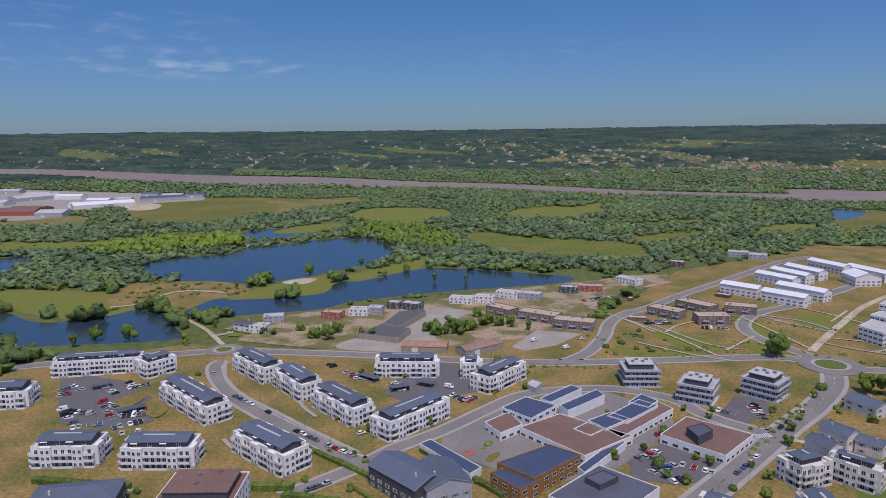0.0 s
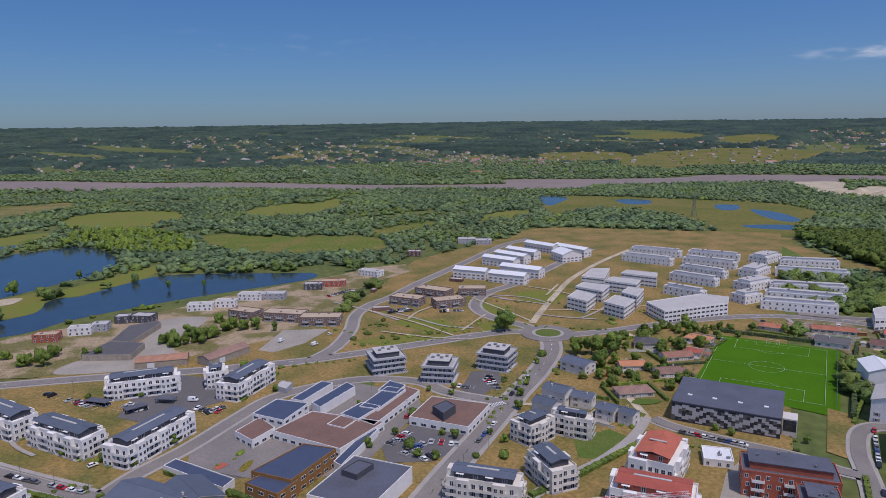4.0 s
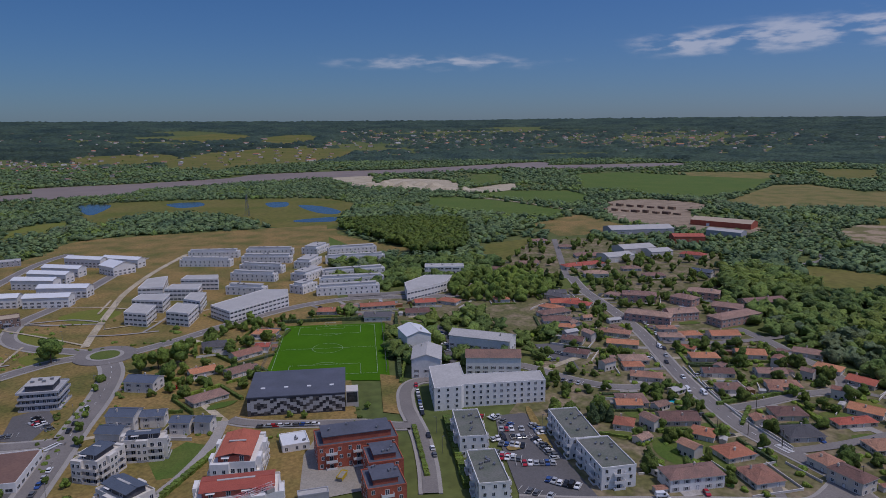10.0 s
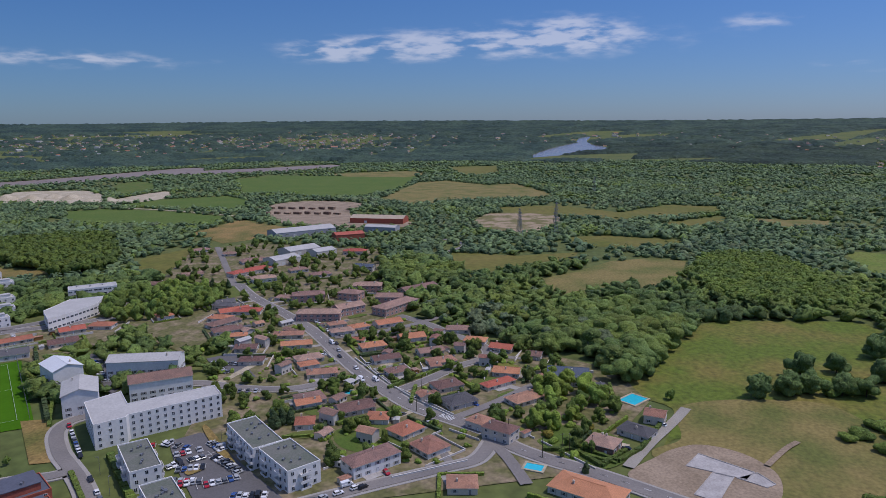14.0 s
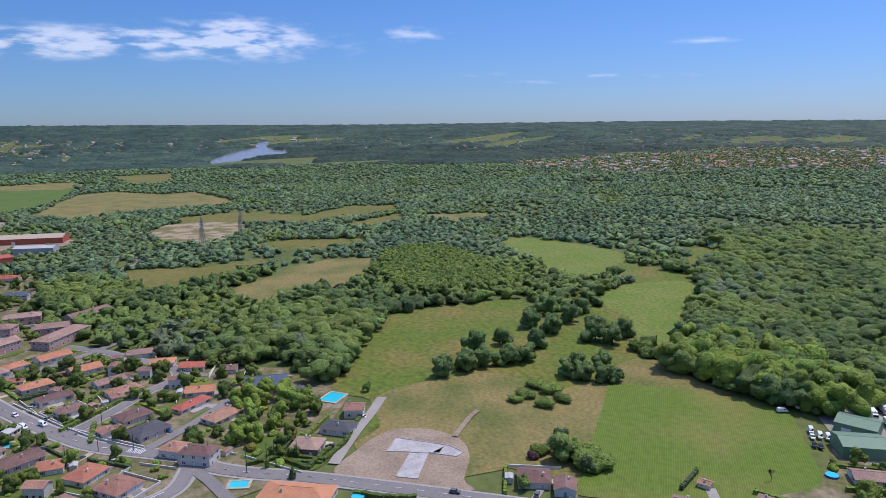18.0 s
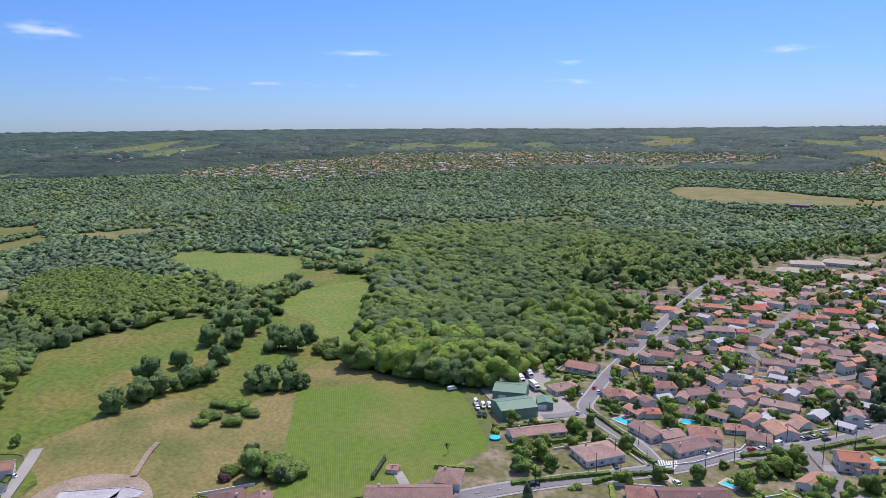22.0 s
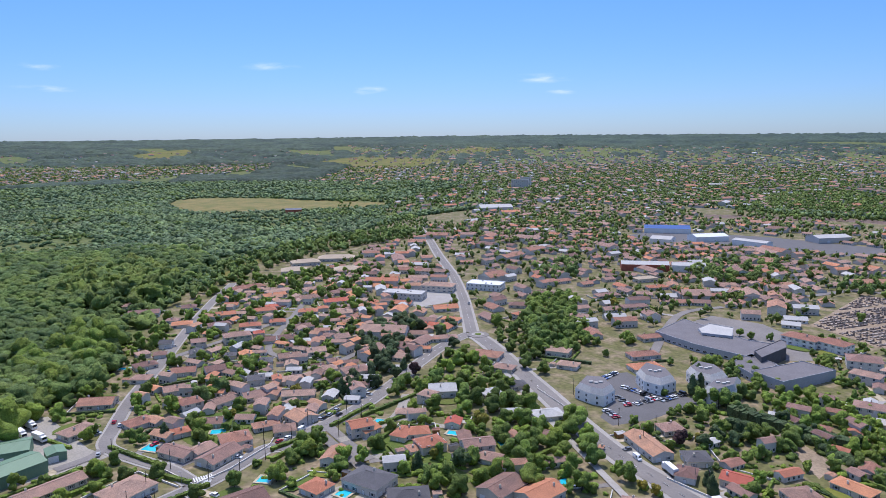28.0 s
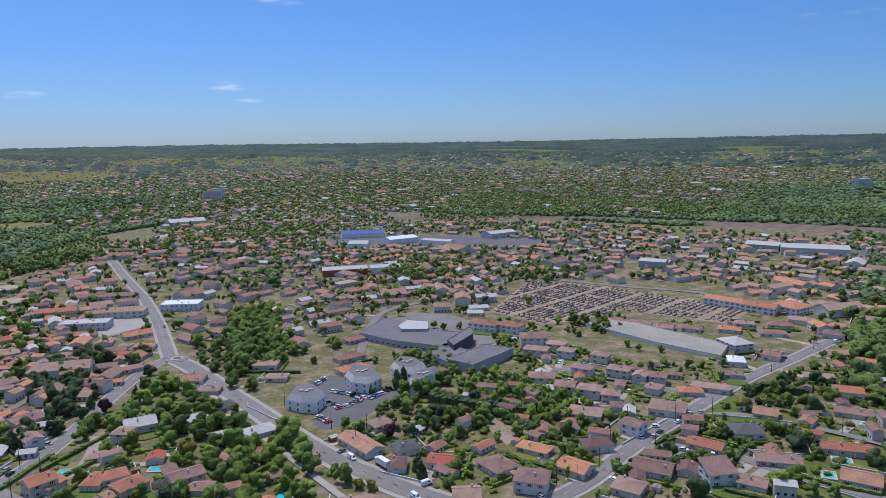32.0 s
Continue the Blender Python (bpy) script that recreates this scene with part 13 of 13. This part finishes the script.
car(-39.2, 301.2, 26, 'white', 'car')
car(95.8, 296.6, 37, 'red', 'car')
car(18.3, -562.6, 95, 'grey', 'car')
car(38.7, -463.9, -111, 'white', 'car')
bays(-68.4, -391.1, -131, 6, 0.8, 2.30, 54)
bays(-68.6, -351.7, 108, 6, 0.8, 2.30, 55)
bays(-78.1, -366.4, 132, 8, 0.8, 2.30, 56)
bays(-80.3, -351.8, -145, 7, 0.8, 2.30, 57)
bays(-95.7, -358.0, -145, 8, 0.8, 2.30, 58)
bays(-59.8, -334.5, 112, 5, 0.8, 2.30, 59)
bays(69.8, -603.7, -140, 8, 0.8, 4.53, 60)
bays(-210.8, -451.7, 124, 6, 0.8, 2.30, 61)
bays(182.9, -734.9, -166, 9, 0.8, 2.67, 62)
bays(179.3, -703.2, -164, 8, 0.8, 2.89, 63)
truck(-661.4, -653.2, -138, 'white lorry standing at the freight depot')
truck(-666.8, -647, -138, 'white lorry standing at the freight depot')
truck(-672.1, -640.9, -138, 'white lorry standing at the freight depot')
truck(-677.4, -634.8, -138, 'white lorry standing at the freight depot')
truck(-682.6, -628.7, -138, 'white lorry standing at the freight depot')
truck(-687.8, -622.7, -138, 'white lorry standing at the freight depot')
truck(-692.9, -616.8, -138, 'white lorry standing at the freight depot')
truck(-698, -610.9, -138, 'white lorry standing at the freight depot')
truck(-703, -605.1, -138, 'white lorry standing at the freight depot')
truck(-708, -599.3, -138, 'white lorry standing at the freight depot')
truck(-713, -593.6, -138, 'white lorry standing at the freight depot')
truck(-717.9, -587.9, -138, 'white lorry standing at the freight depot')
truck(-722.7, -582.2, -138, 'white lorry standing at the freight depot')

# ---- poles and lamps ----
utility_pole(125.8, -234.7, 0)
utility_pole(165.4, -275.9, 94)
utility_pole(135.3, -232.2, 188)
utility_pole(135, -267, 282)
utility_pole(145.5, -207.6, 16)
utility_pole(136, -248.2, 110)
utility_pole(146.8, -206.4, 204)
utility_pole(104.6, -265.6, 298)
utility_pole(88.3, -313.5, 32)
utility_pole(73.8, -334.5, 126)
utility_pole(92.2, -298.9, 220)
utility_pole(104.1, -295.3, 314)
utility_pole(302.7, 55.1, 0)
utility_pole(312.9, 44.1, 94)
utility_pole(307.7, 29.8, 188)
utility_pole(288.2, 0, 282)
utility_pole(270.5, -14.1, 16)
utility_pole(275.6, -22.5, 110)
utility_pole(275.7, -25.6, 204)
utility_pole(275, -34.7, 298)
utility_pole(460, 164.5, 32)
utility_pole(413.6, 113.5, 126)
utility_pole(337.9, 45, 220)
utility_pole(-61, -320.8, 0)
utility_pole(-44.2, -360.7, 94)
utility_pole(-33.4, -417.5, 188)
utility_pole(-11.3, -439.8, 282)
utility_pole(-76.3, -311.9, 16)
utility_pole(114.4, -257.1, 110)
utility_pole(97.7, -277.9, 204)
utility_pole(63.7, -322.1, 298)
utility_pole(70.7, -302.1, 32)
utility_pole(47.6, -374.4, 126)
utility_pole(-67.8, -298.6, 0)
utility_pole(-84.6, -259.1, 94)
utility_pole(-134, -230.7, 188)
utility_pole(-149.6, -245.9, 282)
utility_pole(-157.9, -236.7, 16)
utility_pole(-174.9, -253.6, 110)
utility_pole(-197.1, -272, 204)
utility_pole(-193.6, -245.7, 298)
utility_pole(-220.8, -265.8, 32)
utility_pole(-242.3, -264.4, 126)
utility_pole(-271.9, -291.2, 220)
utility_pole(-378.5, -324.8, 314)
utility_pole(-319.2, -301.7, 48)
utility_pole(-280.5, -222.4, 142)
street_lamp(123, -251.3, 0)
street_lamp(86, -311.9, 94)
street_lamp(65.7, -358.4, 188)
street_lamp(-143.7, -230.8, 0)
street_lamp(-219.3, -270.3, 94)
street_lamp(-278.1, -279.1, 188)
street_lamp(-81.5, -266.6, 0)
street_lamp(-48.1, -333.9, 94)

# ---- hedges and walls of the gardens ----
hedge([(277.5, -14.7), (278.6, -27.7), (265.1, -37.5), (279.8, -49.7)], width=1.8, high=2.0, mat=LEAF)
hedge([(239.9, -50.8), (232.7, -60), (228.1, -71.9)], width=1.8, high=2.0, mat=LEAF)
hedge([(131.8, -224.3), (126.6, -237.1), (117.3, -247.5), (113.1, -253.9)], width=1.8, high=2.0, mat=LEAF)
hedge([(154.9, -201.9), (142, -219.9), (130.7, -235.3)], width=1.8, high=2.0, mat=LEAF)
hedge([(172.1, -285.3), (152.2, -275.1), (138.2, -267.8)], width=1.8, high=2.0, mat=LEAF)
hedge([(137.3, -261.2), (121.1, -255)], width=1.8, high=2.0, mat=LEAF)
hedge([(94.5, -276.2), (90.5, -283.8)], width=1.8, high=2.0, mat=LEAF)
hedge([(88.6, -288.2), (81.1, -303.4)], width=1.8, high=2.0, mat=LEAF)
hedge([(77.1, -312.7), (68.2, -329.7), (62, -341.5)], width=1.8, high=2.0, mat=LEAF)
hedge([(57.8, -312.2), (47, -322.8), (31.5, -337.9)], width=1.8, high=2.0, mat=LEAF)
hedge([(64.4, -325.5), (52.4, -340.8), (39.4, -357.3)], width=1.8, high=2.0, mat=LEAF)
hedge([(54.6, -293.9), (47.4, -306.3), (36.9, -319.8)], width=1.8, high=2.0, mat=LEAF)
hedge([(-287.3, -284.5), (-305.6, -286.5), (-309.6, -267.4)], width=1.8, high=2.0, mat=LEAF)
hedge([(-217.8, -255.9), (-193.6, -245.7)], width=1.8, high=2.0, mat=LEAF)
hedge([(-214.7, -250.2), (-200.2, -246.2)], width=1.8, high=2.0, mat=LEAF)
hedge([(-238.6, -234.7), (-213.9, -219)], width=1.8, high=2.0, mat=LEAF)
hedge([(-226.9, -201.4), (-233.5, -188.4), (-244.5, -175.2)], width=1.8, high=2.0, mat=LEAF)
hedge([(-218.1, -395.6), (-225.9, -365.9)], width=1.8, high=2.0, mat=LEAF)
hedge([(278.7, -32), (269.6, -44.9), (282.1, -56.4), (311.7, -71.7)], width=1.8, high=2.0, mat=LEAF)
hedge([(297.8, 84.3), (297.6, 70.6), (304, 61.2)], width=1.8, high=2.0, mat=LEAF)
hedge([(294.7, 78.5), (303.8, 67.8)], width=1.8, high=2.0, mat=LEAF)
hedge([(373.5, 54), (381.1, 52.1), (394.2, 39.1)], width=1.8, high=2.0, mat=LEAF)
hedge([(344.6, 48.9), (322, 48.2)], width=1.8, high=2.0, mat=LEAF)
hedge([(340.1, 62.8), (356.6, 50.7), (381.5, 29.4)], width=1.8, high=2.0, mat=LEAF)
hedge([(97.8, -286.2), (82, -304.8)], width=1.8, high=2.0, mat=LEAF)
hedge([(4.2, -255.6), (-14.7, -280.5), (-33.2, -297.9)], width=1.8, high=2.0, mat=LEAF)
hedge([(-279.5, -278.5), (-291.6, -282.7), (-305.5, -265.5)], width=4, high=4.2, mat=LEAF_DARK)
hedge([(-117.8, -337), (-138.5, -314.6), (-158, -298)], width=5, high=5, mat=LEAF_DARK)
garden_wall([(136.9, -265.3), (119.1, -253.6), (109.7, -267.5), (100.2, -291.5), (100.5, -298.6)], high=1.2)
garden_wall([(167.5, -283), (142.9, -271.3)], high=1.2)
garden_wall([(88.7, -320.9), (76.3, -344.4), (62.2, -372.8)], high=1.2)
garden_wall([(285.6, -14.1), (262.5, -34.8)], high=1.2)
garden_wall([(385.4, 90.6), (347.1, 63.5), (329.3, 48.9), (306.8, 25.7)], high=1.2)
garden_wall([(342.3, 59.1), (309.7, 25.8)], high=1.2)
garden_wall([(-70.8, -268.4), (-84.1, -253.5)], high=1.2)
garden_wall([(-179.6, -251.6), (-217, -267.4)], high=1.2)
garden_wall([(-237.1, -266.6), (-259.9, -249.2), (-274.3, -235.6)], high=1.2)
garden_wall([(-371.6, -302.1), (-384.1, -279.1)], high=1.2)
garden_wall([(56.4, -257.6), (40.2, -272.8), (25, -263.8)], high=1.2)
garden_wall([(265.1, 16.6), (254.3, 35.1), (248.7, 45.2)], high=1.2)
garden_wall([(100.1, 286.2), (117.5, 274.1)], high=1.2)
garden_wall([(-169.3, -261.2), (-195.4, -276.6)], high=1.2)
garden_wall([(-25.1, -368.4), (-40.1, -337.2)], high=1.2)

# ---- single trees ----
tree(160, -216, 10, "round", LEAF_LIGHT)
tree(151.5, -223.8, 7, "round", LEAF)
tree(153, -216, 4, "bush", LEAF_LIGHT)
tree(144.8, -198.6, 7, "conifer")
tree(187.6, -299.3, 6, "round")
tree(184.2, -334, 8, "round", LEAF_LIGHT)
tree(159.4, -290.4, 6, "round")
tree(151.9, -297.2, 9, "conifer")
tree(162.3, -327.7, 10, "round", LEAF_LIGHT)
tree(136.7, -297.7, 6, "round")
tree(129.5, -322.3, 5, "round", LEAF_GOLD)
tree(102.3, -253.3, 8, "round")
tree(86.9, -258.7, 8, "round")
tree(79.9, -299.6, 7, "round")
tree(105.5, -353.8, 7, "round", LEAF_GOLD)
tree(80.9, -357.5, 11, "conifer")
tree(92, -366.1, 5, "round", LEAF_LIGHT)
tree(62.7, -275.3, 9, "round", LEAF_LIGHT)
tree(218.4, -344.2, 8, "round", LEAF_LIGHT)
tree(145.4, -403.5, 8, "round", LEAF_LIGHT)
tree(108.8, -436.7, 6, "round", LEAF_LIGHT)
tree(303.3, 53.1, 7, "round")
tree(303.2, 84.4, 6, "round", LEAF_LIGHT)
tree(348.5, 89.2, 6, "round")
tree(289.1, 106.7, 11, "conifer")
tree(293.4, 104, 10, "conifer")
tree(294.6, 100.1, 9, "conifer")
tree(371.1, 33, 7, "round")
tree(360.3, 13, 5, "round")
tree(548.3, 248.7, 11, "conifer")
tree(552, 236.8, 9, "conifer")
tree(483.6, 254.3, 5, "round")
tree(492.7, 243.8, 5, "round")
tree(486.4, 276.2, 8, "round", LEAF_DARK)
tree(276.9, -33.5, 6, "round")
tree(283.6, -25.1, 5, "tall")
tree(300, -35.9, 5, "bush", LEAF_GOLD)
tree(291.1, -16.7, 4, "bush", LEAF_GOLD)
tree(242.3, -141.3, 11, "tall", LEAF_DARK)
tree(220.4, -112.2, 6, "round")
tree(222.4, -141.3, 8, "round", LEAF_DARK)
tree(241.4, -127.7, 4, "bush", LEAF_RED)
tree(259.8, -31, 6, "conifer")
tree(272.5, -22.3, 5, "tall")
tree(338.2, -80.4, 6, "round")
tree(341, -46.6, 6, "round")
tree(52.2, -398.4, 9, "conifer")
tree(55.3, -383.4, 8, "round", LEAF_DARK)
tree(44.3, -388.7, 9, "round", LEAF_RED)
tree(30.5, -404.4, 9, "conifer")
tree(76.2, -355.8, 9, "conifer")
tree(76.5, -292.9, 7, "round")
tree(55.4, -277.3, 8, "round", LEAF_LIGHT)
tree(12.8, -274.1, 9, "round", LEAF_DARK)
tree(30.4, -270.8, 10, "conifer")
tree(5.1, -314.6, 9, "round", LEAF_GOLD)
tree(24.1, -281.4, 6, "round", LEAF_GOLD)
tree(-44.1, -304.3, 8, "round", LEAF_LIGHT)
tree(-35.6, -257.6, 9, "round")
tree(-90.8, -362.6, 5, "bush")
tree(-107.3, -363.3, 13, "conifer", LEAF_DARK)
tree(-114.2, -372, 11, "conifer", LEAF_DARK)
tree(-58.7, -258.7, 5, "round", LEAF_GOLD)
tree(-63.4, -255.5, 5, "round", LEAF_GOLD)
tree(-86.4, -264.5, 9, "conifer")
tree(-83.6, -300.2, 6, "round", LEAF_RED)
tree(-65.8, -311.4, 4, "round")
tree(-52.8, -274.7, 5, "round", LEAF_LIGHT)
tree(-84.9, -256.3, 10, "conifer")
tree(-107.9, -352.2, 9, "round")
tree(-115.1, -344.4, 12, "round", LEAF)
tree(-93.3, -301.5, 6, "round", LEAF_GOLD)
tree(-84.9, -301.5, 8, "round", LEAF_RED)
tree(-105.7, -264.2, 7, "round", LEAF_LIGHT)
tree(-140.6, -233.1, 7, "poplar", LEAF_LIGHT)
tree(-163, -231.9, 6, "round", LEAF_LIGHT)
tree(-187.4, -224.4, 6, "round")
tree(-283.7, -304.2, 5, "round")
tree(-255, -219.9, 8, "round", LEAF)
tree(-370, -302.8, 5, "round")
tree(-315.1, -263.2, 6, "round")
tree(-316.7, -271.9, 5, "round")
tree(-511.2, -414.4, 12, "conifer")
tree(-428, -381.1, 6, "round")
tree(-230.3, -544.1, 8, "round")
tree(-269.7, -514.3, 8, "round")
tree(-170.5, -475.9, 6, "round")
tree(-175.4, -468.5, 6, "round")
tree(-187.3, -466.6, 6, "round")
tree(-272.7, -378.5, 5, "round")
tree(-274.2, -368.1, 5, "round")
tree(-285.2, -359.2, 5, "round")
tree(-301.1, -321, 6, "round")
tree(-207.8, -454, 7, "round", LEAF_LIGHT)
tree(-211.7, -219.9, 7, "round", LEAF)
tree(-212.3, -193.3, 9, "round", LEAF_LIGHT)
tree(-181.9, -201.1, 7, "round", LEAF)
tree(55.5, -428.2, 9, "conifer")
tree(76.5, -432.2, 10, "conifer")
tree(-98.9, -554, 9, "round", LEAF_GOLD)
tree(-116.3, -385.2, 12, "conifer")
bare_tree(191.2, -204.5, 6.5)
pylon(848.7, -53.9, 32)
pylon(820.7, -11, 32)
pylon(1350.7, -157.8, 32)
pylon(698.1, 798.5, 32)
pylon(920.4, -59.7, 32)
pylon(857.6, -10.9, 32)

# ---- woods by the meadow ----
def grove_of(pts, spacing, short, tall, lod, seed):
    """A mixed wood over a patch of ground."""
    line = [(p.x, p.y) for p in rounded(pts, True, 4)]
    rng = np.random.default_rng(seed)
    xs, ys = [p[0] for p in line], [p[1] for p in line]
    gx, gy = np.meshgrid(np.arange(min(xs), max(xs), spacing), np.arange(min(ys), max(ys), spacing))
    px = gx.ravel() + rng.uniform(-0.48, 0.48, gx.size) * spacing
    py = gy.ravel() + rng.uniform(-0.48, 0.48, gx.size) * spacing
    ok = inside(px, py, line)
    ok[ok] = ~open_land(px[ok], py[ok])
    ok[ok] = ~busy(px[ok], py[ok], 2.0)
    scatter(px[ok], py[ok], short, tall, lod, rng)


FOREST = [(312.5, -249.7), (282.3, -254.4), (251.2, -263.4), (223.4, -272), (234.5, -309.1), (231.5, -336), (223.7, -364.9), (240.4, -415.5), (271.5, -476), (307, -501.5), (336.2, -535.1), (317.1, -587.9), (290, -623.9), (299.4, -698.5), (311.1, -737), (368.5, -799.1), (473.6, -802.7), (591.3, -730.7), (678.6, -609.3), (560.3, -507.5), (532.4, -466.7), (465.8, -397), (396.3, -330.5), (343.3, -281.6)]
grove_of(FOREST, 7.5, 10, 17, 0, 34)
OUTLINE["waste_forest"] = FOREST
wood('plane_trees', [(311.4, -251), (282.3, -254.4), (254, -266.3), (223.4, -272), (234.5, -309.1), (259.5, -320), (298.7, -317.6), (330, -297.1), (342.1, -283)], 11, 17, 23, 0, LEAF_LIGHT, "tall bright plane trees at the wood's edge", seed=33, wide=1.1)
wood('plane_trees', [(238.4, -345.8), (223.7, -364.9), (241, -415.1), (272.6, -461.5), (295.6, -432.7), (283.3, -377.5)], 12, 17, 22, 0, LEAF_LIGHT, 'tall bright plane trees over the forest edge', seed=92, fill=0.75)
wood('plane_trees', [(425.1, -654), (408.1, -720.4), (337.9, -689.7), (280.8, -597.3), (300.2, -514.9), (359.1, -553.8)], 14, 17, 22, 1, WOODS_LIGHT, 'bright plane trees standing out of the forest', seed=91, fill=0.7)
grove_of([(347.1, -58.8), (387.5, -81.4), (421, -96.8), (463.9, -123.3), (486.1, -116.9), (519.2, -115.9), (518.3, -77.2), (485.6, -48.4), (447.2, -26), (403.7, -16.8), (405.6, -44.2), (372.2, -53.4)], 7.5, 9, 16, 0, 27)
POPLARS = [(646.1, -169.6), (711.1, -204.6), (697.8, -258.2), (565.4, -264.1), (527.8, -268.1), (509.3, -232.9), (519.4, -187), (549.9, -157.6)]
wood('poplar_plantation', POPLARS, 4.6, 11, 12.5, 1, LEAF, 'young poplar plantation in even rows', kind='tall', seed=28, wide=1.4)
OUTLINE["waste_poplars"] = POPLARS
POPLARS_NORTH = [(681.3, 606.3), (744.9, 573.3), (785.7, 493.8), (718.3, 435.5), (623.3, 383.8), (578.3, 408.4), (618.4, 475.4)]
wood('poplar_plantation', POPLARS_NORTH, 6, 13, 16, 1, LEAF, 'wide plantation of slender poplars', kind='tall', seed=15, wide=1.4)
OUTLINE["waste_poplars_north"] = POPLARS_NORTH
for x, y, h, w in ((346, -125.5, 13, 1), (348.6, -140.8, 14, 1.1), (351.9, -153.7, 12, 1.1), (350, -167.4, 13, 1.2), (349, -178.5, 12, 1.1), (371.1, -196.7, 14, 1), (376.4, -157.5, 14, 1), (384.1, -179.5, 13, 1),
                   (412.3, -212.8, 15, 1), (394.5, -220.7, 15, 1.1), (413, -244.6, 15, 1), (369.9, -238.3, 18, 1.15), (357.3, -242.9, 15, 1), (369.7, -260, 14, 1), (434.9, -238.4, 15, 1), (429.4, -263.9, 14, 1),
                   (320.6, -188.6, 11, 1.1), (312.4, -194.5, 12, 1.2), (306.6, -203.5, 11, 1.1), (302.8, -209.1, 9, 1.1), (323.4, -214.4, 11, 1.1), (331.1, -202.2, 10, 1.1)):
    tree(x, y, h, "oak", WOODS_DEEP, "round oak with a broad low crown standing in the meadow", w)
for x, y, h in ((341.7, -251.1, 8), (331.2, -251.7, 7), (302.3, -155.6, 5), (288.1, -156.8, 5), (303.3, -170.7, 6), (290.5, -168.8, 5), (311.3, -164.3, 5), (297.5, -147.4, 4), (242.9, -131.1, 5), (233.3, -147.4, 8), (228, -148.3, 8), (274.3, -257.1, 6), (267.5, -264.3, 6), (257.3, -279.6, 7), (264.1, -278.7, 5), (354.9, -175.7, 6), (348.3, -161.6, 5), (362, -160.5, 6)):
    tree(x, y, h, "bush", LEAF, "dense rounded shrub growing in the meadow", 1.7)
tree(234.8, -137.4, 15, "tall", WOODS, "tall open tree beside the red-roofed house", 1.2)

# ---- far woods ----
wood('woodland', [(-413.3, -1236.1), (-679.6, -1608.3), (-805.5, -1568.6), (-957.1, -1361), (-1008.2, -1156.7), (-1065.2, -952.6), (-1000.5, -893.7), (-875.4, -1002.3), (-669.6, -1099.7), (-476.3, -1124.2)], 13, 9, 14, 2, WOODS, 'long belt of trees along the railway', seed=42)
wood('woodland', [(182.8, -1055.3), (140.7, -1184.2), (70.8, -1093), (-93, -1164.6), (-231.3, -1128.9), (-193, -1027.6), (-40.8, -1051.9), (89.7, -923.4)], 14, 9, 13, 2, WOODS, 'tree belt by the old road', seed=43)
OUTLINE["waste_bank"] = [(-278.3, 424.6), (-173.9, 414.3), (-69.8, 440.4), (-3.9, 502.2), (90.4, 563.1), (157.0, 640.5), (137.5, 678.8), (-4.1, 617.5), (-116.4, 548.1), (-193.9, 465.5), (-345.6, 534.2)]
country_wood(380, 680, 9, 1, 9, 15, 61)
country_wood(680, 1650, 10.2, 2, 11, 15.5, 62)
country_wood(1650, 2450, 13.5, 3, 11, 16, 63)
far_hills()
join_far_windows()
join_far_cars()
